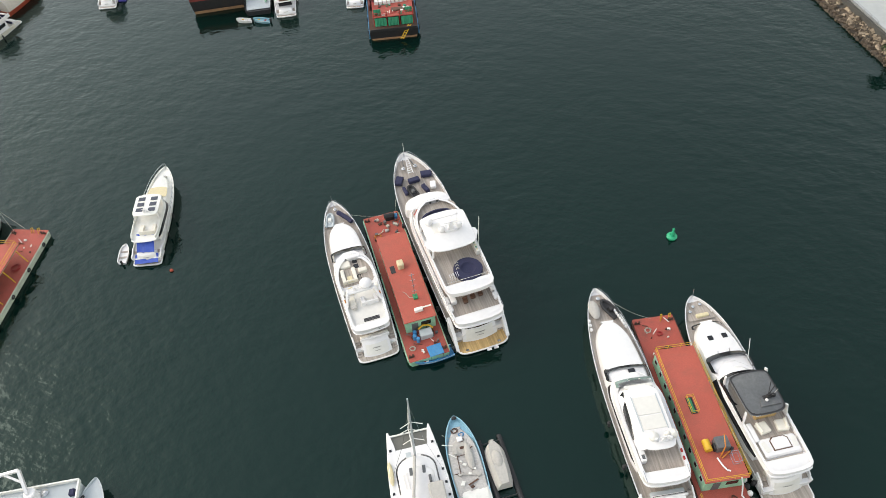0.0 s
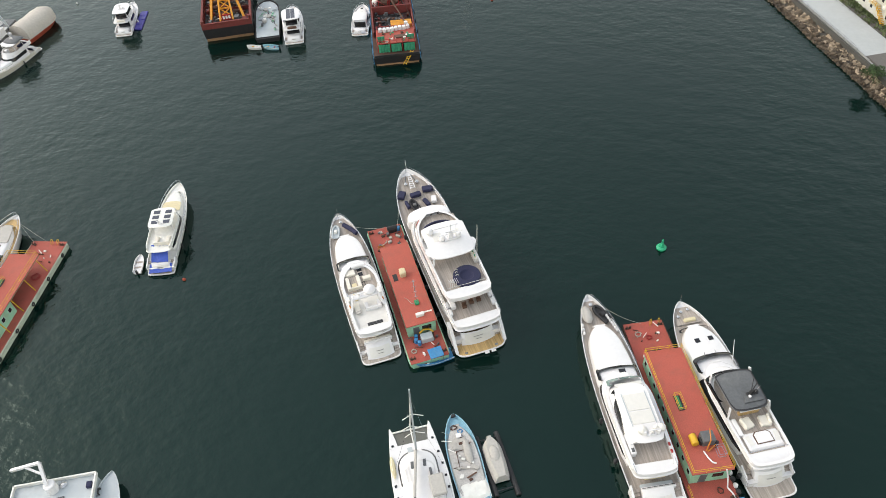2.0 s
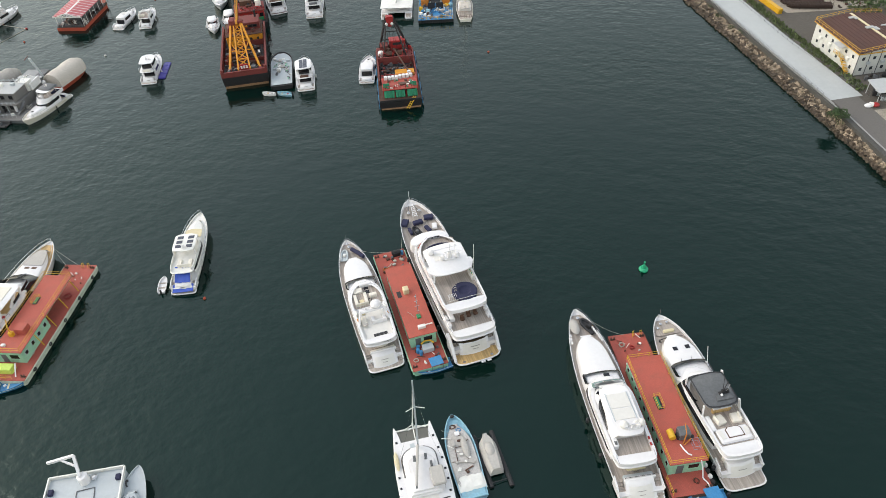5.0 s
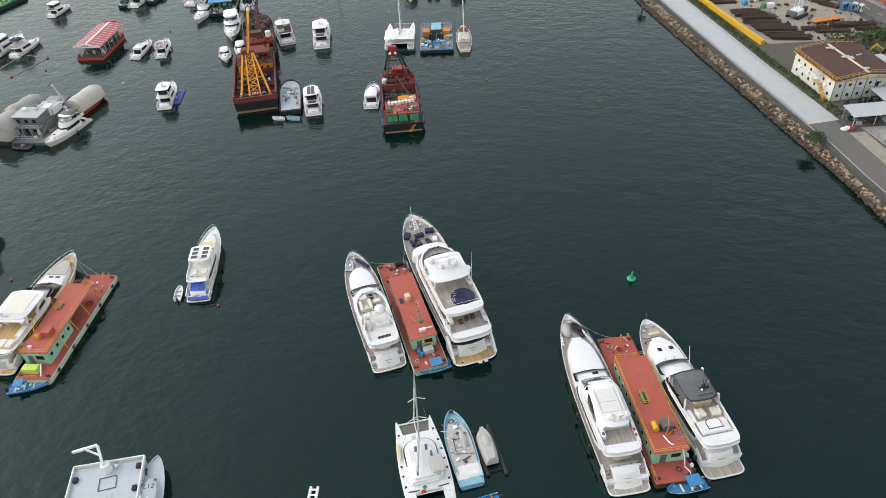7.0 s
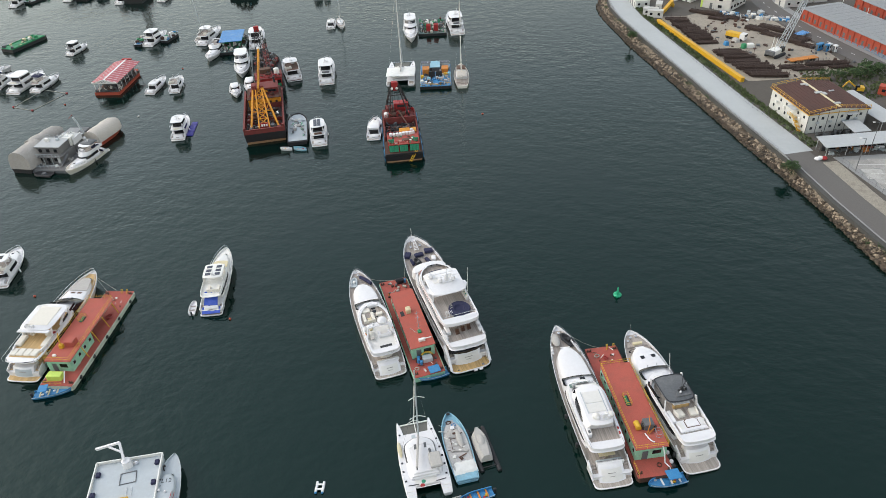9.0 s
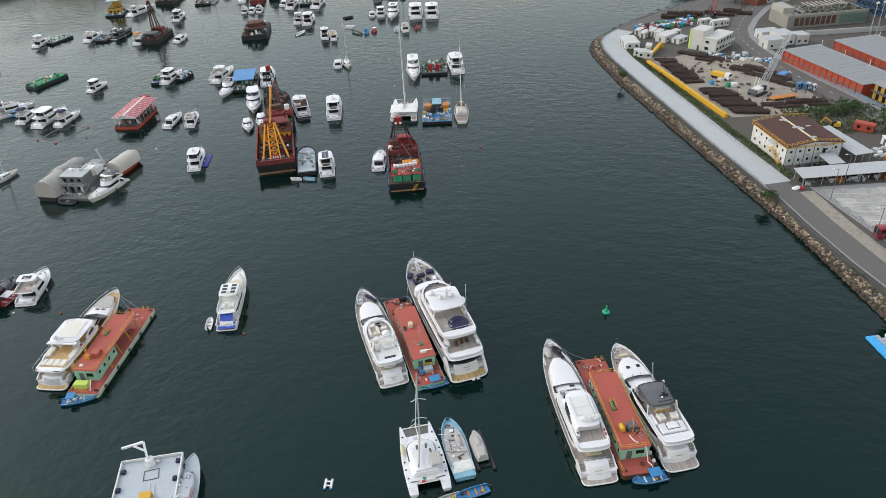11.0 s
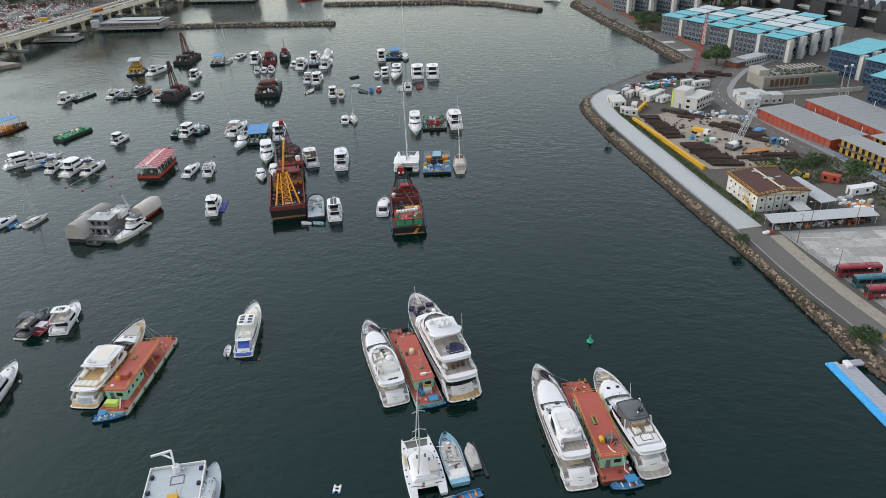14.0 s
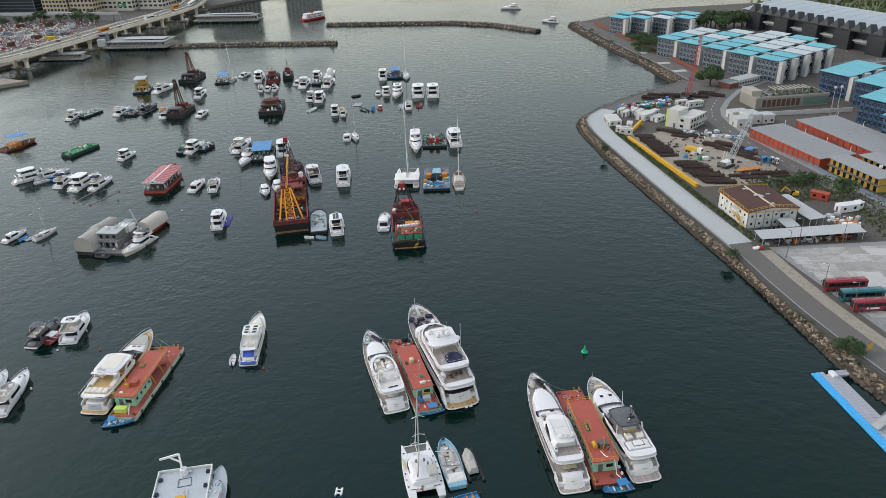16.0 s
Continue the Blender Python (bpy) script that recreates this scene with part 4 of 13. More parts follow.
solo("sea_wall_face", ribbon(WALL_LINE, -0.35, 0.95, 2.99, 1.4, s0=0, s1=119), SEA_WALL, "dark stained concrete face of the sea wall", "wall", kind="structure")


# ---- rocks of the revetment and the breakwaters ----
def rock_mesh(rng):
    bm = bmesh.new()
    bmesh.ops.create_cube(bm, size=0.85)
    bmesh.ops.subdivide_edges(bm, edges=bm.edges[:], cuts=1)
    wide, deep = rng.uniform(0.8, 1.35), rng.uniform(0.7, 1.1)
    for v in bm.verts:
        r = 1.0 - 0.13 * (v.co.length > 0.6)
        v.co = Vector((v.co.x * wide * r + rng.uniform(-0.07, 0.07), v.co.y * deep * r + rng.uniform(-0.07, 0.07), v.co.z * 0.75 * r + rng.uniform(-0.07, 0.07)))
    me = bpy.data.meshes.new("rock")
    bm.to_mesh(me)
    bm.free()
    return me


rng = random.Random(4)
ROCKS = [rock_mesh(rng) for _ in range(8)]
for me in ROCKS:
    me.materials.append(STONE_P)
ROCK_DATA = [([tuple(v.co) for v in me.vertices], [tuple(p.vertices) for p in me.polygons]) for me in ROCKS]


def nearest(line, px, py):
    """Point of a line of points that lies nearest to (px, py)."""
    best = None
    for a, b in zip(line, line[1:]):
        dx, dy = b[0] - a[0], b[1] - a[1]
        t = min(max(((px - a[0]) * dx + (py - a[1]) * dy) / (dx * dx + dy * dy), 0.0), 1.0)
        q = (a[0] + dx * t, a[1] + dy * t)
        d = math.dist(q, (px, py))
        if best is None or d < best[0]:
            best = (d, q)
    return best[1]


def slope_point(s, k):
    """Point on the rubble slope: s along the wall line, k from the water (0) to the wall (1)."""
    (px, py), side, _ = along(WALL_LINE, s)
    qx, qy = nearest(WATER_EDGE, px, py)
    return qx + (px - qx) * k, qy + (py - qy) * k, 1.9 * k


def joined_rocks(spots, rng, material, name, label, parent=None):
    vs, fs = [], []
    for x, y, z, size in spots:
        data, faces = rng.choice(ROCK_DATA)
        a = rng.uniform(0, 6.28)
        tilt = rng.uniform(-0.5, 0.5)
        R = Euler((tilt, rng.uniform(-0.5, 0.5), a)).to_matrix()
        k = len(vs)
        vs += [tuple(R @ Vector(c) * size + Vector((x, y, z))) for c in data]
        fs += [tuple(i + k for i in f) for f in faces]
    g = Geo()
    g.v, g.f = vs, fs
    return g


revetment = thing("rock_revetment", pose(0, 0, 0), "sloping sea defence of loose tan and grey rocks", "rocks", kind="structure")
rng = random.Random(11)
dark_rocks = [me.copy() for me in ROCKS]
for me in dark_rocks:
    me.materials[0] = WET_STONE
for i in range(300):
    k = rng.uniform(0.0, 0.93)
    x, y, z = slope_point(rng.uniform(28, 66), k)
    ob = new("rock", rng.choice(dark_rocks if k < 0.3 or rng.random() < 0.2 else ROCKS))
    ob.parent = revetment
    size = rng.uniform(0.6, 1.5)
    ob.matrix_basis = pose(x, y, z + 0.1, rng.uniform(-35, 35), rng.uniform(-35, 35), rng.uniform(0, 360)) @ Matrix.Diagonal((size * rng.uniform(0.8, 1.3), size, size * 0.8, 1))
dry, wet = [], []
for i in range(5600):
    s = rng.uniform(66, 410)
    k = rng.uniform(0.0, 0.93)
    x, y, z = slope_point(s, k)
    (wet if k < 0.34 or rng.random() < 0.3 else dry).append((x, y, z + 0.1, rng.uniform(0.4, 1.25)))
for i in range(1300):
    s = rng.choice((rng.uniform(410, 590), rng.uniform(0, 28), rng.uniform(410, 590)))
    k = rng.uniform(0.0, 0.93)
    x, y, z = slope_point(s, k)
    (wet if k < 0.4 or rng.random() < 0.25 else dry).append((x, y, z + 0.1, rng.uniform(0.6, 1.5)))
tagged(part("rock_field", joined_rocks(dry, rng, STONE, "", ""), STONE, revetment), kind="stuff")
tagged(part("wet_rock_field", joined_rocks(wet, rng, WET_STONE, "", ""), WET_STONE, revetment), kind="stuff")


def breakwater(line, label, seed, w=4.2, h=2.1):
    b = thing("breakwater", pose(0, 0, 0), label, "breakwater", "rock breakwaters", "structure")
    rng = random.Random(seed)
    rows = []
    total = length(line)
    for i in range(25):
        p, side, _ = along(line, total * i / 24 * 0.9999)
        rows.append([(p[0] + side[0] * o, p[1] + side[1] * o, z) for o, z in ((-w - 3, -2), (-w, 0.2), (-w * 0.4, h), (w * 0.4, h), (w, 0.2), (w + 3, -2))])
    part("core", Geo().loft(rows), WET_SHADE, b)
    spots = []
    for i in range(int(total * 6)):
        p, side, _ = along(line, rng.uniform(0, total * 0.9999))
        o = rng.uniform(-1, 1)
        spots.append((p[0] + side[0] * o * w, p[1] + side[1] * o * w, (0.2 if abs(o) > 0.95 else h * min(1, (1 - abs(o)) * 1.7 + 0.1)), rng.uniform(0.6, 1.6)))
    tagged(part("rock_field", joined_rocks(spots, rng, STONE, "", ""), STONE, b), kind="stuff")
    return b


breakwater([(-230, 584), (-160, 578), (-74, 567.5)], "long low rock breakwater with a beacon hut at its end", 21)
breakwater([(-92, 655), (-30, 647), (20, 640), (55, 622), (90, 585)], "curved rock breakwater at the harbour mouth", 22)
bc = thing("beacon", pose(-78, 568, 2.4), "small white beacon hut on the breakwater", "beacon")
part("hut", Geo().box(0, 0, 0, 3.0, 2.4, 2.2, 0.1), WALL_WHITE, bc)
part("light_post", Geo().rod((0.8, 0, 2.1), (0.8, 0, 4.6), 0.12, 6), GEL_OLD, bc)


# ---- trees, bushes and rough grass ----
def leaf_cloud(rng, blobs, n, size):
    """Many small bent leaf clumps scattered over the shells of a few blobs."""
    g = Geo()
    for i in range(n):
        bx, by, bz, r = rng.choice(blobs)
        d = Vector((rng.gauss(0, 1), rng.gauss(0, 1), rng.gauss(0.25, 0.9))).normalized()
        q = r * (0.55 + 0.5 * rng.random())
        c = Vector((bx, by, bz)) + Vector((d.x, d.y, d.z * 0.8)) * q
        u = d.orthogonal().normalized()
        w = d.cross(u)
        a = rng.uniform(0, 6.28)
        u, w = u * math.cos(a) + w * math.sin(a), w * math.cos(a) - u * math.sin(a)
        s = size * rng.uniform(0.6, 1.4)
        lift = d * s * 0.35
        g.add([c - u * s, c + w * s * 0.7 - lift, c + u * s, c - w * s * 0.7 - lift, c + lift], [(0, 1, 4), (1, 2, 4), (2, 3, 4), (3, 0, 4)])
    return g


def tree(x, y, z, h, r, seed, label, leaves=700, group="trees", category="tree", name="tree"):
    rng = random.Random(seed)
    t = thing(name, pose(x, y, z), label, category, group)
    g = Geo()
    top = Vector((rng.uniform(-0.2, 0.2), rng.uniform(-0.2, 0.2), h * 0.5))
    g.rod((0, 0, -0.2), top, 0.05 * h, 7, 0.028 * h)
    blobs = [(0, 0, h * 0.72, r * 0.62)]
    for i in range(7):
        a = i * 0.9 + rng.uniform(-0.3, 0.3)
        q = r * rng.uniform(0.35, 0.75)
        end = Vector((math.cos(a) * q, math.sin(a) * q, h * rng.uniform(0.5, 0.85)))
        g.rod(top * rng.uniform(0.6, 1.0), end, 0.022 * h, 5, 0.008 * h)
        blobs.append((end.x, end.y, end.z, r * rng.uniform(0.28, 0.48)))
    part("trunk", g, BARK, t, "tapered trunk with spreading limbs")
    part("crown", leaf_cloud(rng, blobs, leaves, r * 0.085), LEAF, t, "uneven crown of small leaf clumps")
    return t


def bush(x, y, z, h, r, seed, label="dense green bush growing at the sea wall", leaves=350):
    return tree(x, y, z, h, r, seed, label, leaves, "bushes", "bush", "bush")


tree(159.5, 386.5, 2.9, 11.5, 8.0, 1, "broad dark green tree beside the curving road", 2600)
tree(149.5, 224.2, 2.9, 7.5, 4.8, 2, "leafy green tree beside the road", 1000)
tree(205, 545, 2.9, 12, 8, 3, "dark green tree clump beyond the blue roofs", 900)
for i in range(12):
    rng = random.Random(40 + i)
    tree(208 + i * 3.6 + rng.uniform(-1, 1), 560 + rng.uniform(-9, 9) - i * 0.4, 2.9, rng.uniform(10, 15), rng.uniform(6.5, 9.5), 200 + i, "dark green tree in the belt beyond the housing", 420)
tree(192, 548, 2.9, 10, 6, 4, "dark green tree beyond the blue roofs", 700)
tree(222, 540, 2.9, 12, 9, 5, "dark green tree clump beyond the blue roofs", 900)
for i, (x, y, r) in enumerate(((141.5, 238.5, 3.4), (136.5, 237.5, 3.0), (131, 237.5, 2.4), (146, 240.5, 3.4), (127, 238, 2.0), (143.5, 243, 2.8), (152, 203, 2.5), (158, 190, 3), (156, 198, 2.4), (161, 183, 2.6))):
    bush(x, y, 2.9, 3.4, r, 20 + i, "dense green roadside bush in the yard")
bush(101.5, 130.8, 2.2, 3.8, 3.6, 41, leaves=800)
bush(92.5, 183.0, 2.2, 3.2, 2.4, 42, leaves=600)
bush(75.8, 284.5, 1.8, 4.2, 2.2, 43, leaves=500)
for i in range(10):
    rng = random.Random(900 + i)
    x, y, z = slope_point(285 + i * 8.2 + rng.uniform(-2, 2), rng.uniform(0.7, 0.95))
    bush(x, y, z, rng.uniform(1.6, 2.6), rng.uniform(1.0, 1.9), 910 + i, "dark scrub at the bend of the sea wall", 160)
for i in range(26):
    rng = random.Random(300 + i)
    s = rng.uniform(5, 400)
    if 44 < s < 56:
        s += 20
    x, y, z = slope_point(s, rng.uniform(0.55, 1.0))
    bush(x, y, z, rng.uniform(0.8, 1.7), rng.uniform(0.7, 1.7), 60 + i, "low green scrub between the rocks", 120)
for i in range(20):
    rng = random.Random(500 + i)
    x, y, z = slope_point(rng.uniform(420, 560), rng.uniform(0.8, 1.2))
    bush(x, y, z, rng.uniform(1.2, 2.4), rng.uniform(1.2, 2.6), 90 + i, "low green scrub on the far shore", 120)
for i in range(24):
    rng = random.Random(700 + i)
    bush(148 + rng.uniform(-3, 26), 478 + i * 2.3, 2.9, rng.uniform(3, 5), rng.uniform(3, 5.5), 130 + i, "dark green thicket beside the far shore road", 300)


def grass_field(name, label, spots, rng, size):
    g = Geo()
    for x, y, z in spots:
        for k in range(3):
            a = rng.uniform(0, 6.28)
            s = size * rng.uniform(0.5, 1.3)
            c = Vector((x + rng.uniform(-0.4, 0.4), y + rng.uniform(-0.4, 0.4), z))
            u = Vector((math.cos(a), math.sin(a), 0)) * s * 0.6
            up = Vector((rng.uniform(-0.3, 0.3), rng.uniform(-0.3, 0.3), 1)) * s
            g.add([c - u, c + u, c + up + u * 0.2, c + up - u * 0.5], [(0, 1, 2, 3)])
    return solo(name, g, GRASS, label, "grass", kind="stuff")


rng = random.Random(77)
spots = []
for i in range(1500):
    p, side, _ = along(WALL_LINE, rng.uniform(124, 300))
    o = rng.uniform(9.9, 12.5)
    spots.append((p[0] + side[0] * o, p[1] + side[1] * o, 2.9))
grass_field("grass", "strip of rough green weeds beside the promenade", spots, rng, 0.55)
spots = [(rng.uniform(122, 158), rng.uniform(222, 246), 2.9) for i in range(900)] + [(rng.uniform(146, 166), rng.uniform(180, 232), 2.9) for i in range(700)]
grass_field("grass", "patchy rough grass between the yard and the road", spots, rng, 0.5)
solo("park_lawn", Geo().prism([(318, 470), (300, 560), (285, 640), (900, 700), (1300, 560), (900, 380)], 2.6, 2.95), GRASS, "broad dull green park lawn beyond the terminal", "lawn", kind="structure")
spots = [(rng.uniform(300, 700), rng.uniform(520, 700), 2.9) for i in range(1500)]
grass_field("grass", "open green park beyond the terminal", spots, rng, 3.0)

# ---- the large yachts near the camera ----
def berth(x, y, rz, back):
    """Pose of a hull whose stern platform of depth back ends at (x, y)."""
    a = radians(rz)
    return pose(x - math.sin(a) * back, y + math.cos(a) * back, 0, 0, 0, rz)


def post_pair(parent, F, u, z0, z1, inset, lean=0.3, r=0.07, name="hardtop_post"):
    for side in (1, -1):
        x = side * (F.w(u) - inset)
        part(name, Geo().beam((x, u * F.L, z0), (x * 0.94, u * F.L + lean, z1), r * 2, r * 4), GEL, parent)


def windscreen(parent, F, z0, z1, u1, inset, depth, rf, nose=0.3, material=None, label="dark raked wraparound windscreen"):
    """Band of glass that bends round the front of a deckhouse."""
    g = Geo()
    a, b = F.ring(z0, u1 - depth, u1, inset - 0.03, nose), F.ring(z1, u1 - depth - rf * 0.3, u1 - rf, inset + 0.12, nose)
    c, d = F.ring(z0, u1 - depth, u1, inset + 0.05, nose), F.ring(z1, u1 - depth - rf * 0.3, u1 - rf, inset + 0.2, nose)
    m = len(a)
    g.loft([[a[i], b[i], d[i], c[i]] for i in range(m)])
    return part("windscreen", g, material or GLASS, parent, label, True)


def deck_cleats(parent, F, us, z=None):
    for u in us:
        for side in (1, -1):
            x = side * (F.w(u) - 0.3)
            zz = sheer(u, F.fs, F.fb) - 0.5 if z is None else z
            part("cleat", Geo().box(x, u * F.L, zz, 0.08, 0.35, 0.12, 0.02), STEEL, parent)


def F_rim(F, z, u0, u1, inset):
    """Thin raised edge that runs round a roof."""
    a, b = F.ring(z, u0, u1, inset, 0.10, bow=0.09 * F.B), F.ring(z, u0 + 0.006, u1 - 0.006, inset + 0.14, 0.10, bow=0.09 * F.B)
    up = [(x, y, h + 0.1) for x, y, h in a], [(x, y, h + 0.1) for x, y, h in b]
    return Geo().loft([[a[i], up[0][i], up[1][i], b[i]] for i in list(range(len(a))) + [0]])


def chair(parent, x, y, z, rz, material):
    g = Geo().box(x, y, z, 0.7, 0.75, 0.42, 0.06, rz)
    s, o = math.sin(radians(rz)), math.cos(radians(rz))
    g.box(x + s * 0.32, y - o * 0.32, z + 0.3, 0.7, 0.16, 0.55, 0.05, rz)
    return part("deck_chair", g, material, parent)


def yacht_a():
    L, B, fs, fb = 30.4, 7.2, 1.7, 3.1
    boat = thing("motor_yacht", berth(-11.2, 118.2, 16.0, 1.9), "white flybridge yacht with grey teak stern, beside a red barge", "yacht", "large motor yachts")
    F = Form(L, B, fs, fb)
    part("hull", open_hull(L, B, fs, fb, 0.45), GEL, boat, "", True)
    part("boot_stripe", hull_stripe(F, 0.02, 0.22), BLACK, boat)
    part("deck", deck_geo(L, B, fs, fb, 0.44, 0.02, 0.97, 0.15, lift=0.04), TEAK, boat, "grey weathered teak side and bow deck")
    for side in (1, -1):
        hull_window(boat, F, 0.34, 0.50, 0.75, 1.15, side)
        hull_window(boat, F, 0.56, 0.66, 0.95, 1.35, side)
    swim_platform(boat, F, 1.9, 0.45)
    transom(boat, F, -0.85, 1.0, 0.45, 2.0, 2, treads=6)
    part("cockpit_sole", deck_patch(F, 0.04, 0.17, 0.3, 1.42, 0), TEAK, boat, "grey planked cockpit sole")
    part("cockpit_table", Geo().ball(0.1, 2.6, 2.1, 1.35, 0.75, 0.09, 18, 4).lathe([(0.14, 1.4), (0.12, 2.1)], 0.1, 2.6, 8), CREAM, boat, "oval cream cockpit table")
    sunpad(boat, "cockpit_bench", 0.1, 1.55, 1.4, 4.3, 0.75, 0.55)
    part("bench_back", Geo().box(0.1, 1.15, 1.5, 4.5, 0.25, 0.75, 0.08), GEL, boat)
    F.tier(boat, "saloon", GEL, 1.2, 3.85, 0.15, 0.635, 0.55, 0.22, 0.07, 0.0, 0.32, band=(0.45, 0.82, 0.05, 1.0))
    F.tier(boat, "coachroof", GEL, 1.9, 3.55, 0.50, 0.835, 0.72, 0.28, 0.03, 0.0, 0.38, slope=-0.026)
    for y, x0, x1 in ((23.2, -1.15, -0.95), (23.2, 0.95, 1.15)):
        part("deck_step", Geo().box((x0 + x1) / 2, y, 3.25, 0.12, 1.5, 0.1, 0.02, 12 if x0 > 0 else -12), CREAM_GEL, boat)
    windscreen(boat, F, 3.62, 4.10, 0.602, 0.72, 0.08, 0.03)
    F.slab(boat, "flybridge_deck", GEL, 3.85, 0.24, 0.025, 0.565, 0.36, 0.35)
    F.coaming(boat, "flybridge_coaming", GEL, 4.07, 0.62, 0.03, 0.545, 0.40, 0.42, 0.40, False, 0.03)
    F.slab(boat, "aft_moulding", GEL, 4.08, 0.5, 0.028, 0.075, 0.42, 0)
    part("fly_sole", deck_patch(F, 0.072, 0.30, 0.8, 4.11, 0), CREAM_GEL, boat, "pale worn flybridge sole")
    part("helm_sole", deck_patch(F, 0.33, 0.50, 0.95, 4.12), TEAK, boat)
    grate = part("deck_grating", Geo().box(0.4, 3.0, 4.13, 2.4, 0.62, 0.03, 0.01), BLACK, boat, "slatted dark deck grating")
    for k in range(2):
        part("grating_bar", Geo().box(0.4, 2.88 + 0.24 * k, 4.155, 2.3, 0.05, 0.03), DARK_GREY, grate)
    # helm cockpit
    part("helm_console", Geo().box(0.5, 15.3, 4.1, 2.4, 0.7, 0.8, 0.14), GEL, boat)
    for y in (14.75, 13.7):
        part("hatch", Geo().box(0.5, y, 4.14, 0.78, 0.82, 0.06, 0.02), GLASS, boat)
    sunpad(boat, "fore_sunpad", -1.15, 14.3, 4.1, 1.7, 1.3, 0.4, CREAM, "cream helm-side sunpad")
    sofa_u(boat, -1.0, 11.9, 4.1, 2.4, 2.9, CREAM)
    part("folding_table", Geo().box(-1.0, 11.0, 4.6, 0.75, 1.2, 0.06, 0.02).box(-1.0, 11.0, 4.1, 0.2, 0.3, 0.5), BEIGE, boat, "small tan table")
    sunpad(boat, "helm_seat", 1.3, 12.3, 4.1, 1.3, 0.8, 0.65)
    part("seat_frame", Geo().path([(0.2, 10.5, 4.2), (0.25, 11.3, 4.7), (0.75, 11.4, 4.7), (0.7, 10.6, 4.2)], 0.07, 5), BLACK, boat)
    # arch with its domes
    g = Geo()
    for side in (1, -1):
        g.beam((side * 2.55, 6.0, 4.3), (side * 2.0, 7.5, 6.0), 0.3, 1.0)
    g.box(0, 7.5, 5.85, 4.3, 1.0, 0.26, 0.1)
    arch = part("radar_arch", g, GEL, boat, "swept white radar arch")
    part("satellite_dome", Geo().lathe([(0.5, 6.05), (0.95, 6.2), (1.0, 6.5), (0.8, 6.85), (0.4, 7.05), (0.05, 7.1)], 0.95, 8.0, 18), GEL, arch, "wide white satellite dome", True)
    part("radar_bar", Geo().box(-0.9, 7.5, 6.5, 1.5, 0.18, 0.12, 0.03).box(-0.9, 7.5, 6.1, 0.3, 0.3, 0.42, 0.05), GEL, arch)
    for x, y, h in ((-1.8, 7.4, 1.6), (0.0, 7.3, 2.2), (1.9, 7.4, 1.4)):
        part("whip_aerial", Geo().rod((x, y, 6.05), (x, y - 0.2, 6.05 + h), 0.03, 4), GEL_OLD, arch)
    # loose seats and lockers aft
    sunpad(boat, "side_lounger", -1.65, 6.6, 4.12, 0.95, 1.9, 0.4, CREAM, "cream lounger on the flybridge")
    part("folded_cover", Geo().box(-1.6, 5.5, 4.5, 0.8, 0.55, 0.16, 0.05, 8), GREY_TARP, boat, "folded grey cover")
    part("teak_locker", Geo().box(-1.35, 8.9, 4.12, 0.6, 1.3, 0.35, 0.04), BEIGE, boat)
    sofa_u(boat, 0.9, 6.4, 4.12, 2.6, 1.6, GEL)
    for side in (1, -1):
        part("life_raft", Geo().box(side * 2.62, 8.6, 4.35, 0.55, 1.05, 0.5, 0.14), GEL_OLD, boat, "white life raft canister")
        part("lifebuoy", Geo().box(side * 2.7, 6.9, 4.5, 0.2, 0.55, 0.45, 0.08), ORANGE, boat)
    tender(boat, -1.25, 26.2, 2.55, 2.9, -14, GREY_PAINT, GEL_OLD)
    g = Geo()
    g.path([(2.2, 24.5, 2.95), (1.55, 25.7, 3.02), (0.75, 26.9, 3.05), (0.45, 27.4, 3.0)], 0.40, 9)
    part("covered_sunpad", g, NAVY, boat, "rolled navy canvas cover", True)
    part("windlass", Geo().lathe([(0.3, 2.6), (0.3, 2.9), (0.15, 2.95), (0.15, 3.05)], 0.1, 28.4, 10), STEEL, boat)
    part("anchor_chain", Geo().path([(0.1, 28.6, 2.72), (0.05, 29.8, 2.85)], 0.07, 5), STEEL, boat)
    part("bow_staff", Geo().rod((0.0, 30.2, 3.1), (0.0, 30.4, 4.2), 0.03, 4), STEEL, boat)
    F.rail(boat, None, 0.62, 0.985, 0.55, 0.12, 0.025, 8)
    fender_row(boat, F, (0.2, 0.42, 0.62), 1)
    deck_cleats(boat, F, (0.06, 0.5, 0.9))


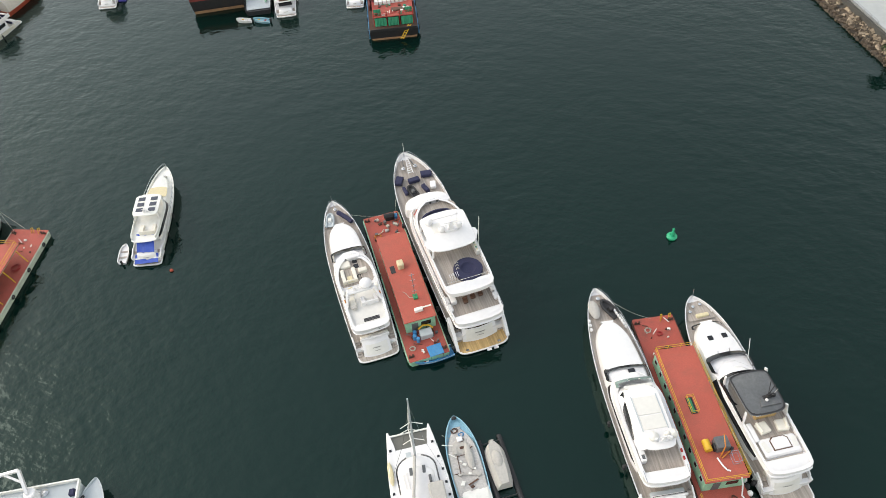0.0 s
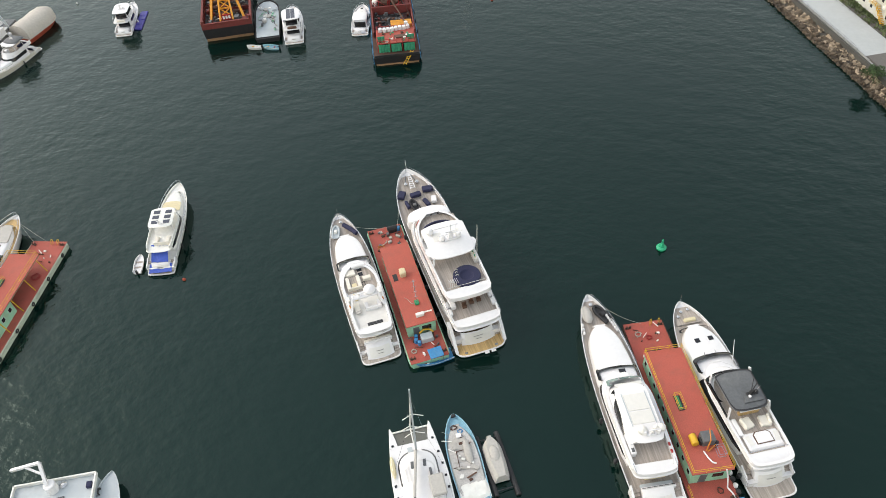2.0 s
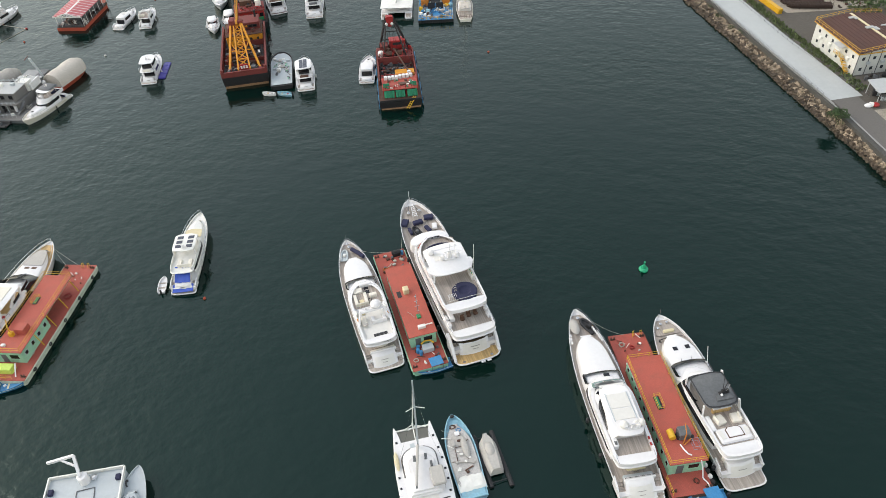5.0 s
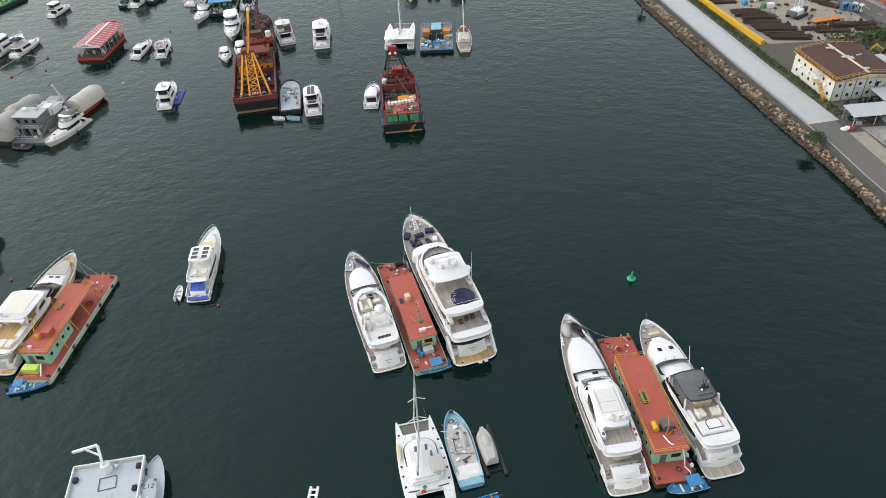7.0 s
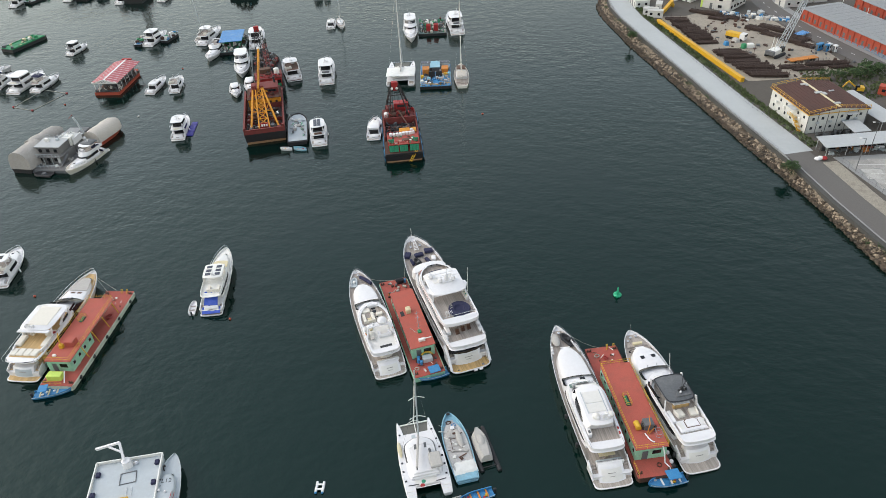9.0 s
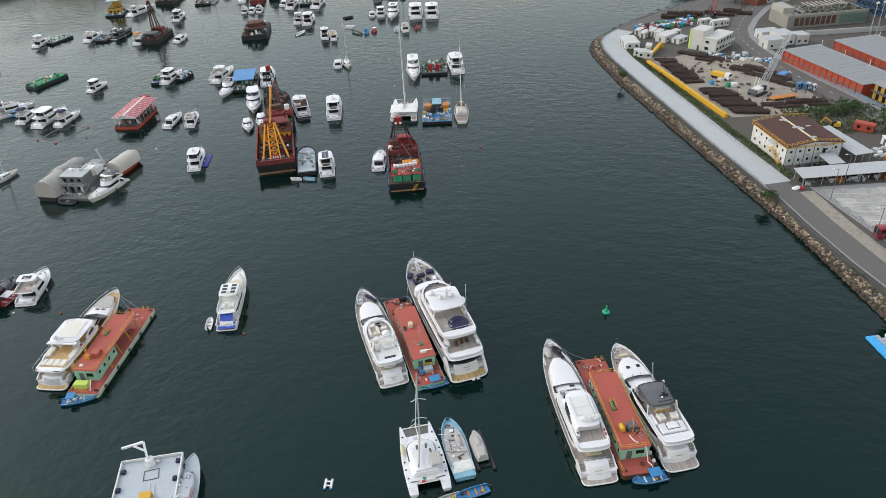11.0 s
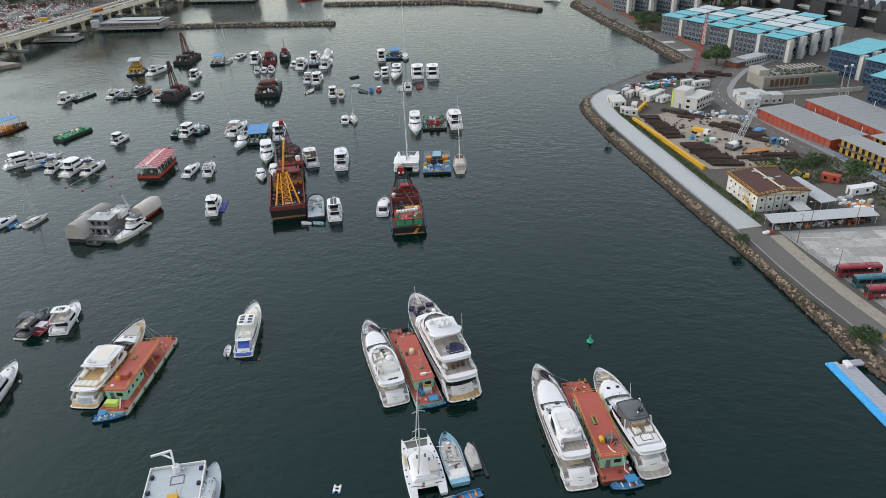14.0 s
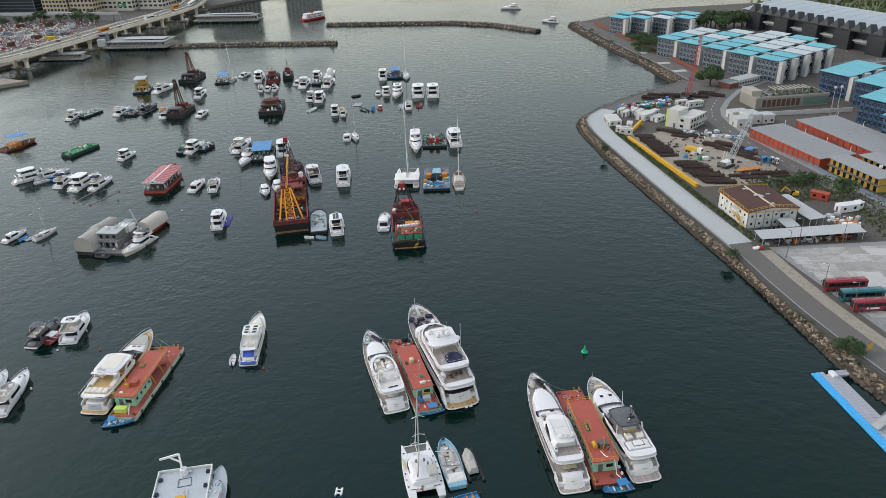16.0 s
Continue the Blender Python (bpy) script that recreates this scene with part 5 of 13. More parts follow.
def yacht_b():
    L, B, fs, fb = 39.4, 9.0, 2.5, 4.7
    boat = thing("motor_yacht", pose(3.73, 121.36, 0, 0, 0, 16.6), "large white three-deck yacht with navy covers and tan stern platform", "yacht", "large motor yachts")
    k = (0.93, 0.58, 2.7)
    F = Form(L, B, fs, fb, *k)
    part("hull", open_hull(L, B, fs, fb, 0.7, *k), GEL, boat, "", True)
    part("boot_stripe", hull_stripe(F, 0.02, 0.3), BLACK, boat)
    part("deck", deck_geo(L, B, fs, fb, 0.68, 0.02, 0.965, 0.15, *k, lift=0.04), TEAK, boat, "grey weathered teak side and bow deck")
    for side in (1, -1):
        for u0, u1, z0, z1 in ((0.12, 0.18, 1.1, 1.55), (0.2, 0.34, 1.2, 1.7), (0.4, 0.52, 1.3, 1.8), (0.6, 0.7, 1.6, 2.1), (0.75, 0.8, 2.0, 2.4)):
            hull_window(boat, F, u0, u1, z0, z1, side)
    plat = swim_platform(boat, F, 2.6, 0.55, TEAK_NEW)
    for x in (-2.6, 2.4):
        part("deck_socket", Geo().box(x, -1.9, 0.565, 0.5, 0.35, 0.03, 0.01), STEEL, plat)
    for x in (0.2, 1.3):
        part("fender", Geo().rod((x, -2.75, 0.35), (x + 0.7, -2.75, 0.35), 0.2, 8), GEL, plat)
    transom(boat, F, -0.3, 1.0, 0.55, 2.7, 2, treads=6)
    # curved hull shells beside the stern stairs
    for side in (1, -1):
        w = F.w(0.0)
        rows = [[(side * (w - 0.02), y, 0.4), (side * (w + 0.05), y, z), (side * (w - 0.45), y, z), (side * (w - 0.5), y, 0.4)] for y, z in ((-1.6, 0.75), (-0.9, 1.5), (0.0, 2.6), (1.2, 3.4), (2.6, 3.7))]
        part("quarter_shell", Geo().loft(rows), GEL, boat, "curved white quarter shell", True)
    part("stern_bench", Geo().box(0, 1.4, 2.5, 5.6, 0.9, 0.35, 0.1), CREAM, boat)
    g = Geo().loft([[(x, y, z) for x, y in ((3.5, 1.0), (3.5, 1.5), (1.8, 1.9), (-1.8, 1.9), (-3.5, 1.5), (-3.5, 1.0), (-1.9, 0.25), (0, 0.05), (1.9, 0.25))] for z in (2.72, 3.2)])
    part("aft_glazing", g, GLASS, boat, "dark curved aft lounge glazing")
    F.tier(boat, "main_deckhouse", GEL, 1.9, 5.0, 0.11, 0.70, 0.55, 0.15, 0.06, 0.0, 0.3, band=(0.42, 0.80, 0.03, 0.93))
    F.slab(boat, "upper_deck", GEL, 5.0, 0.28, -0.03, 0.675, 0.26, 0.3)
    F.coaming(boat, "upper_bulwark", GEL, 5.26, 0.72, -0.025, 0.675, 0.30, 0.3, 0.3, False, 0.02)
    F.slab(boat, "aft_moulding", GEL, 5.27, 0.62, -0.024, 0.02, 0.34, 0)
    part("upper_sole", deck_patch(F, 0.018, 0.20, 0.62, 5.29, 0), TEAK, boat, "grey planked upper deck sole")
    F.tier(boat, "upper_deckhouse", GEL, 5.2, 7.6, 0.185, 0.645, 0.75, 0.25, 0.07, 0.0, 0.3, band=(0.38, 0.80, 0.03, 1.0))
    F.tier(boat, "portuguese_bridge", GEL, 4.2, 6.0, 0.60, 0.695, 0.55, 0.2, 0.02, 0.0, 0.7)
    F.slab(boat, "sun_deck", GEL, 7.6, 0.28, 0.080, 0.585, 0.42, 0.3)
    F.coaming(boat, "sun_deck_bulwark", GEL, 7.86, 0.75, 0.068, 0.585, 0.46, 0.32, 0.34, False, 0.02)
    F.slab(boat, "aft_moulding", GEL, 7.87, 0.58, 0.07, 0.12, 0.5, 0)
    part("screen_rail", Geo().path([(-3.1, 0.123 * L, 8.75), (3.1, 0.123 * L, 8.75)], 0.035, 5), STEEL, boat)
    part("sun_sole", deck_patch(F, 0.12, 0.31, 0.85, 7.89, 0), TEAK, boat, "grey planked sun deck sole")
    part("fore_sun_sole", deck_patch(F, 0.42, 0.56, 0.9, 7.89), TEAK, boat)
    part("round_sofa", Geo().lathe([(2.0, 7.9), (2.2, 8.0), (2.2, 8.45), (2.05, 8.6), (1.15, 8.62), (1.0, 8.4), (0.75, 8.3), (0.3, 8.28)], 0.75, 6.7, 28), NAVY, boat, "round navy-covered sunbed", True)
    g = Geo()
    for kx, ky in ((-0.9, 7.6), (-1.0, 7.0), (-0.8, 8.1)):
        g.path([(kx, ky, 8.66), (kx + 0.3, ky + 0.25, 8.68), (kx + 0.5, ky, 8.66)], 0.05, 4)
    part("tie_rope", g, ROPE, boat, "pale rope ties on the cover")
    for x in (-2.3, -1.6):
        g = Geo()
        for i in range(3):
            g.path([(x + i * 0.28, 5.6, 7.9), (x + i * 0.28, 5.7, 8.7), (x + i * 0.28, 6.5, 8.7), (x + i * 0.28, 6.5, 7.9)], 0.035, 4)
        part("folded_chair", g, GEL, boat, "folded white deck chair")
    rows = []
    for i in range(17):
        a = radians(15 + i * 150 / 16)
        c, d = math.cos(a), math.sin(a)
        rows.append([(q * c * 2.3, 18.3 + q * d * 1.35, z) for q, z in ((0.72, 7.9), (0.72, 8.3), (0.98, 8.35), (1.02, 8.62), (1.2, 8.6), (1.22, 7.9))])
    part("curved_settee", Geo().loft(rows), NAVY, boat, "curved navy-covered settee")
    for x in (-0.35, 0.8):
        part("helm_screen", Geo().box(x, 21.5, 8.65, 0.32, 0.3, 0.22, 0.04), BLACK, boat)
    part("red_line", Geo().beam((-3.5, 20.3, 8.2), (-2.6, 21.4, 8.2), 0.1, 0.12), RED, boat)
    top = F.slab(boat, "hardtop", GEL, 10.1, 0.3, 0.245, 0.445, 0.85, 0.14)
    part("hardtop_spoiler", Geo().loft([[(-4.3, 12.0, 10.0), (-3.4, 10.2, 10.05), (3.4, 10.2, 10.05), (4.3, 12.0, 10.0)], [(-4.1, 12.6, 10.2), (-3.2, 13.0, 10.3), (3.2, 13.0, 10.3), (4.1, 12.6, 10.2)]]), GEL, top)
    part("roof_rib", Geo().box(0, 16.3, 10.38, 5.2, 0.35, 0.12, 0.05), GEL, top)
    for x in (-1.5, 1.5):
        part("roof_hatch", Geo().box(x, 14.4, 10.38, 1.5, 1.9, 0.07, 0.03), CREAM_GEL, top)
    for u in (0.27, 0.42):
        post_pair(boat, F, u, 8.3, 10.15, 1.0, 0.4, 0.14)
    part("pantry_unit", Geo().box(3.3, 10.4, 7.9, 0.7, 2.6, 1.0, 0.08), CREAM_GEL, boat)
    for i in range(5):
        part("bottle_row", Geo().box(3.2, 9.4 + i * 0.45, 8.9, 0.16, 0.2, 0.25, 0.04), GREEN_PAINT if i % 2 else BEIGE, boat)
    radar_mast(boat, 0.4, 13.4, 10.4, 1.3, 2)
    part("mast_spar", Geo().rod((-1.8, 13.0, 12.0), (2.4, 13.0, 12.0), 0.07, 5).rod((0.4, 13.2, 12.0), (0.4, 12.8, 14.2), 0.06, 5), GEL, top, "white signal mast yard")
    part("satellite_dome", Geo().lathe([(0.45, 10.4), (0.6, 10.6), (0.6, 11.0), (0.35, 11.35), (0.04, 11.45)], -2.4, 15.6, 12), GEL, boat, "", True)
    part("tall_aerial", Geo().rod((3.95, 10.8, 7.9), (3.75, 10.0, 15.4), 0.05, 5), GEL_OLD, boat)
    for x, y in ((-0.95, 3.3), (0.35, 3.75), (1.6, 3.85)):
        chair(boat, x, y, 5.3, 180, BROWN)
    part("dining_table", Geo().box(0.5, 5.9, 5.95, 3.4, 1.1, 0.08, 0.03).box(0.5, 5.9, 5.3, 0.5, 0.4, 0.65), BROWN, boat)
    sunpad(boat, "bar_unit", -2.7, 4.3, 5.3, 0.9, 2.0, 0.8, GEL)
    for side in (1, -1):
        part("life_raft", Geo().box(side * 3.55, 2.6, 5.4, 0.75, 1.25, 0.65, 0.17), GEL, boat, "white life raft canister")
        part("life_raft", Geo().box(side * 3.6, 4.1, 5.4, 0.75, 1.25, 0.65, 0.17), GEL, boat, "white life raft canister")
    # foredeck
    for x, y, sx, sy, q in ((-2.65, 33.1, 1.3, 1.9, -30), (2.35, 33.2, 1.9, 1.3, -8), (-0.15, 32.4, 2.0, 1.0, 4)):
        sunpad(boat, "covered_seat", x, y, 3.75, sx, sy, 0.6, NAVY, "navy canvas-covered deck seat", q)
    tender(boat, -1.1, 29.9, 3.6, 2.9, 10, BLACK, DARK_GREY)
    sunpad(boat, "covered_crane", 1.2, 29.9, 3.6, 0.75, 1.9, 0.6, NAVY, "navy canvas-covered deck crane", 14)
    sunpad(boat, "covered_crane", -2.3, 30.4, 3.6, 0.55, 1.9, 0.6, NAVY, "navy canvas-covered deck crane", 4)
    part("white_locker", Geo().box(2.7, 30.3, 3.6, 1.0, 1.6, 0.5, 0.1, -12), GEL, boat)
    g = Geo()
    for sx in (0.45, -0.45):
        g.beam((sx - 0.2, 33.9, 4.35), (sx * 0.5 + 0.1, 37.4, 4.75), 0.1, 0.12)
    for i in range(7):
        f = (i + 0.5) / 7
        w = 0.45 * (1 - 0.5 * f)
        g.beam((-w - 0.2 + 0.3 * f, 33.9 + 3.5 * f, 4.35 + 0.4 * f), (w - 0.2 + 0.3 * f, 33.9 + 3.5 * f, 4.35 + 0.4 * f), 0.14, 0.06)
    m = part("bow_gangway", g, GEL, boat, "white ladder-like gangway stowed at the bow")
    part("bow_staff", Geo().rod((0.1, 39.0, 4.7), (0.1, 39.3, 6.8), 0.045, 5), GEL, m)
    for side in (1, -1):
        part("anchor_winch", Geo().lathe([(0.35, 4.0), (0.35, 4.3), (0.18, 4.35), (0.18, 4.55)], side * 1.1, 35.6, 10), STEEL, boat)
        part("anchor_chain", Geo().path([(side * 1.0, 35.9, 4.15), (side * 0.55, 37.8, 4.3)], 0.09, 5), DARK_GREY, boat)
    F.rail(boat, None, 0.72, 0.985, 0.5, 0.12, 0.03, 8)
    F.rail(boat, 6.0, 0.0, 0.18, 0.35, 0.4, 0.03, 6, "deck_rail", bow=False)
    fender_row(boat, F, (0.15, 0.3, 0.45, 0.6), -1, 0.3)
    deck_cleats(boat, F, (0.06, 0.9))


def yacht_c():
    L, B, fs, fb = 34.1, 7.5, 1.9, 3.6
    boat = thing("motor_yacht", berth(25.8, 91.1, 6.6, 1.8), "long white motor yacht with closed hardtop and pale teak decks", "yacht", "large motor yachts")
    F = Form(L, B, fs, fb)
    part("hull", open_hull(L, B, fs, fb, 0.55), GEL, boat, "", True)
    part("boot_stripe", hull_stripe(F, 0.02, 0.25), BLACK, boat)
    part("deck", deck_geo(L, B, fs, fb, 0.52, 0.02, 0.97, 0.15, lift=0.04), TEAK, boat, "grey weathered teak side and bow deck")
    for side in (1, -1):
        hull_window(boat, F, 0.18, 0.33, 0.9, 1.35, side)
        hull_window(boat, F, 0.4, 0.52, 1.0, 1.45, side)
        hull_window(boat, F, 0.58, 0.66, 1.15, 1.6, side)
    swim_platform(boat, F, 1.8, 0.45)
    transom(boat, F, -0.5, 1.7, 0.45, 2.3, 2, treads=6)
    part("aft_sole", deck_patch(F, 0.05, 0.2, 0.45, 1.5, 0), TEAK, boat, "grey planked cockpit sole")
    part("bench_back", Geo().box(0.2, 1.85, 1.6, 4.7, 0.3, 0.85, 0.1), GEL, boat)
    part("bench_rail", Geo().path([(-2.0, 2.0, 2.55), (2.4, 2.0, 2.55)], 0.04, 5), BLACK, boat)
    sunpad(boat, "aft_bench", 0.2, 2.45, 1.5, 4.4, 0.8, 0.5, GREY_PAINT)
    part("aft_table", Geo().box(0.2, 3.7, 2.15, 2.8, 0.95, 0.08, 0.03).box(0.2, 3.7, 1.5, 0.5, 0.5, 0.65), BEIGE, boat, "pale wooden cockpit table")
    F.tier(boat, "saloon", GEL, 1.35, 4.0, 0.17, 0.625, 0.6, 0.2, 0.06, 0.0, 0.34, band=(0.42, 0.80, 0.04, 1.0))
    F.tier(boat, "coachroof", GEL, 2.0, 4.05, 0.50, 0.835, 0.75, 0.3, 0.02, 0.0, 0.40, slope=-0.03)
    windscreen(boat, F, 3.85, 4.35, 0.594, 0.70, 0.07, 0.025)
    F.slab(boat, "flybridge_deck", GEL, 4.0, 0.25, 0.075, 0.56, 0.35, 0.3)
    F.coaming(boat, "flybridge_coaming", GEL, 4.22, 0.72, 0.08, 0.55, 0.38, 0.5, 0.3, False, 0.03)
    F.slab(boat, "aft_moulding", GEL, 4.24, 0.6, 0.082, 0.127, 0.42, 0)
    part("emblem", Geo().box(0.2, 2.9, 4.85, 0.7, 0.2, 0.02), DARK_GREY, boat)
    part("fly_sole", deck_patch(F, 0.125, 0.23, 0.85, 4.27, 0), TEAK, boat, "pale planked flybridge sole")
    F.rail(boat, 4.9, 0.09, 0.13, 0.12, 0.75, 0.03, 3, "deck_rail", bow=False)
    # closed upper lounge: sloping shoulders with long dark side windows
    F.tier(boat, "sky_lounge", GEL, 4.2, 6.3, 0.215, 0.50, 0.75, 0.85, 0.05, -0.02, 0.24)
    for side in (1, -1):
        g = Geo().loft([[(side * (2.72 - q), y, z0), (side * (2.36 - q), y + 0.1, z1), (side * (2.26 - q), y + 0.1, z1), (side * (2.62 - q), y, z0)] for y, z0, z1, q in ((8.6, 5.0, 5.25, 0.0), (11.0, 4.95, 5.75, 0.0), (13.2, 4.95, 5.95, 0.05), (14.9, 5.0, 5.9, 0.18))])
        part("side_glazing", g, GLASS, boat, "long dark wedge-shaped side window")
    ws = windscreen(boat, F, 5.2, 5.75, 0.505, 1.25, 0.035, 0.02, 0.3, GLASS_GREEN, "pale green raked windscreen")
    for x in (-0.75, 0.75):
        part("mullion", Geo().beam((x, 17.05, 5.25), (x, 16.5, 5.85), 0.12, 0.1), GEL, ws)
    top = F.slab(boat, "hardtop", GEL, 6.3, 0.18, 0.185, 0.45, 1.45, 0.18)
    part("roof_lip", Geo().beam((-1.9, 15.3, 6.3), (1.9, 15.3, 6.3), 0.5, 0.14), CREAM_GEL, top)
    for y0, y1 in ((9.0, 10.9), (11.05, 13.6)):
        part("sunroof_panel", Geo().box(0.1, (y0 + y1) / 2, 6.5, 3.0, y1 - y0, 0.06, 0.03), CREAM_GEL, top, "sliding white sunroof panel")
    for x in (-1.55, 1.75):
        part("roof_track", Geo().box(x, 11.3, 6.49, 0.12, 5.0, 0.08, 0.02), GREY_PAINT, top)
    radar_mast(boat, 0.5, 7.4, 6.48, 0.9, 2)
    for x, w in ((-0.6, 0.62), (2.0, 0.55), (1.2, 0.35)):
        part("satellite_dome", Geo().lathe([(w * 0.7, 6.45), (w, 6.6), (w, 7.0), (w * 0.55, 7.3), (0.04, 7.4)], x, 7.9, 12), CREAM_GEL, boat, "", True)
    sunpad(boat, "wet_bar", -2.2, 6.6, 4.27, 0.75, 1.9, 0.9, GEL)
    part("bar_sink", Geo().box(-2.2, 6.2, 5.16, 0.4, 0.6, 0.04, 0.01), DARK_GREY, boat)
    for x, y in ((2.75, 5.3), (2.8, 6.3)):
        part("red_cushion", Geo().box(x, y, 4.9, 0.25, 0.5, 0.25, 0.06), RED, boat)
    part("hatch", Geo().box(0.6, 18.75, 4.32, 0.95, 0.75, 0.08, 0.03), GLASS, boat)
    tender(boat, 1.25, 30.2, 2.9, 3.5, 27, BLACK, BLACK)
    part("covered_jetski", Geo().ball(-1.15, 30.4, 3.25, 0.85, 1.75, 0.6), GREY_TARP, boat, "grey canvas-covered jet ski", True)
    for i in range(7):
        part("fender", Geo().ball(2.55 - 0.12 * i, 26.7 + 0.5 * i, 3.25, 0.2, 0.26, 0.3, 8, 5), GEL, boat)
    for i in range(3):
        part("fender", Geo().ball(-2.55 + 0.08 * i, 27.0 + 0.75 * i, 3.25, 0.25, 0.3, 0.3, 8, 5), GEL, boat)
    part("windlass", Geo().lathe([(0.3, 3.0), (0.3, 3.35), (0.15, 3.4), (0.15, 3.5)], 0.0, 32.2, 10), STEEL, boat)
    F.rail(boat, None, 0.60, 0.985, 0.55, 0.12, 0.025, 8)
    fender_row(boat, F, (0.2, 0.38), -1, 0.3)
    fender_row(boat, F, (0.25, 0.45), 1, 0.3)
    deck_cleats(boat, F, (0.06, 0.9))


def yacht_d():
    L, B, fs, fb = 29.2, 7.3, 1.9, 3.7
    boat = thing("motor_yacht", berth(41.0, 93.3, 9.7, 2.2), "white motor yacht with a dark grey hardtop and cream flybridge seats", "yacht", "large motor yachts")
    k = (0.92, 0.52, 2.9)
    F = Form(L, B, fs, fb, *k)
    part("hull", open_hull(L, B, fs, fb, 0.5, *k), GEL, boat, "", True)
    part("boot_stripe", hull_stripe(F, 0.02, 0.25), BLACK, boat)
    part("deck", deck_geo(L, B, fs, fb, 0.48, 0.02, 0.97, 0.15, *k, lift=0.04), TEAK, boat, "grey weathered teak side and bow deck")
    for side in (1, -1):
        hull_window(boat, F, 0.22, 0.42, 0.9, 1.5, side)
        hull_window(boat, F, 0.5, 0.64, 1.1, 1.65, side)
    swim_platform(boat, F, 2.3, 0.45)
    transom(boat, F, -0.1, 1.2, 0.45, 2.5, 1, treads=6)
    part("aft_sole", deck_patch(F, 0.05, 0.17, 0.45, 1.55, 0), TEAK, boat, "grey planked cockpit sole")
    sunpad(boat, "aft_bench", 0, 2.0, 1.6, 4.2, 0.9, 0.6, CREAM)
    F.tier(boat, "saloon", GEL, 1.4, 4.15, 0.14, 0.665, 0.55, 0.2, 0.08, 0.0, 0.34, band=(0.40, 0.84, 0.04, 1.0))
    F.tier(boat, "coachroof", GEL, 2.2, 4.0, 0.50, 0.855, 0.62, 0.25, 0.02, 0.0, 0.42, slope=-0.024)
    windscreen(boat, F, 4.0, 4.5, 0.642, 0.62, 0.10, 0.03)
    windscreen(boat, F, 3.25, 3.5, 0.838, 0.75, 0.03, 0.012, 0.45)
    for x in (-0.8, 1.55):
        part("hatch", Geo().box(x * 0.9, 21.4, 3.9, 0.75, 0.75, 0.1, 0.03), GLASS, boat)
    F.slab(boat, "flybridge_deck", GEL, 4.15, 0.25, 0.012, 0.55, 0.28, 0.3)
    F.coaming(boat, "flybridge_coaming", GEL, 4.38, 0.65, 0.018, 0.55, 0.30, 0.36, 0.35, False, 0.03)
    F.slab(boat, "aft_moulding", GEL, 4.39, 0.5, 0.02, 0.085, 0.34, 0)
    part("mould_rail", Geo().path([(-2.9, 2.6, 5.0), (2.9, 2.6, 5.0)], 0.04, 5), STEEL, boat)
    windscreen(boat, F, 5.0, 5.5, 0.515, 0.45, 0.16, 0.02, 0.30)
    part("fly_sole", deck_patch(F, 0.085, 0.50, 0.66, 4.43, 0), TEAK, boat, "grey planked flybridge sole")
    top = F.slab(boat, "hardtop", DARK_GREY, 6.6, 0.16, 0.26, 0.475, 0.95, 0.10)
    part("roof_rim", F_rim(F, 6.7, 0.262, 0.473, 1.0), BLACK, top)
    part("mast_base", Geo().loft([[(0.7 + x, 9.0 + y, z) for x, y in ((1.35, -0.45), (1.0, 0.5), (0.4, 1.0), (-0.4, 1.0), (-1.0, 0.5), (-1.35, -0.45))] for z in (6.76, 7.0)]), DARK_GREY, top, "shaped grey mast base")
    radar_mast(boat, 0.7, 9.7, 6.95, 0.75, 1, True)
    part("search_light", Geo().ball(0.3, 9.2, 7.25, 0.22, 0.22, 0.22, 8, 6), GEL, top)
    part("aerial_arm", Geo().rod((0.7, 9.7, 7.3), (1.7, 10.4, 8.5), 0.07, 5).rod((0.7, 9.7, 7.3), (1.2, 10.8, 8.9), 0.05, 5), BLACK, top)
    for u in (0.27, 0.455):
        post_pair(boat, F, u, 4.9, 6.65, 0.6, 0.5, 0.1)
    for side in (1, -1):
        part("side_screen", Geo().beam((side * (F.w(0.38) - 0.5), 8.0, 5.25), (side * (F.w(0.5) - 0.55), 14.2, 5.3), 0.06, 0.5), GLASS, boat)
    base = part("sunpad_base", Geo().box(0.2, 4.1, 4.42, 4.9, 2.5, 0.42, 0.2), GEL, boat, "moulded white spa surround")
    part("spa_rim", Geo().prism([(-0.95, 3.5), (1.55, 3.5), (1.55, 4.9), (1.1, 5.3), (-0.5, 5.3), (-0.95, 4.9)], 4.8, 4.9, 0.03), BROWN, base)
    part("spa_cover", Geo().prism([(-0.8, 3.62), (1.4, 3.62), (1.4, 4.85), (1.0, 5.18), (-0.4, 5.18), (-0.8, 4.85)], 4.84, 4.98, 0.06), GEL, base)
    for x in (-1.75, 2.15):
        part("step_pad", Geo().box(x, 4.2, 4.84, 0.7, 1.4, 0.05, 0.02, 10 if x < 0 else -10), CREAM_GEL, base)
    for x, y, q in ((-0.75, 6.75, 10), (1.75, 6.6, -6)):
        sunpad(boat, "lounge_seat", x, y, 4.45, 1.45, 1.55, 0.5, CREAM, "cream lounge seat", q)
        part("seat_back", Geo().box(x + (0.55 if x > 0 else -0.55), y, 4.9, 0.3, 1.45, 0.35, 0.1, q), CREAM, boat)
    sunpad(boat, "side_bench", -2.35, 6.4, 4.45, 0.7, 2.6, 0.5, GEL)
    part("bar_front", Geo().box(0.3, 8.35, 4.45, 2.9, 0.5, 0.95, 0.05), TEAK_NEW, boat, "varnished bar front")
    part("bar_top", Geo().box(0.3, 8.4, 5.4, 3.0, 0.7, 0.06, 0.02), GEL, boat)
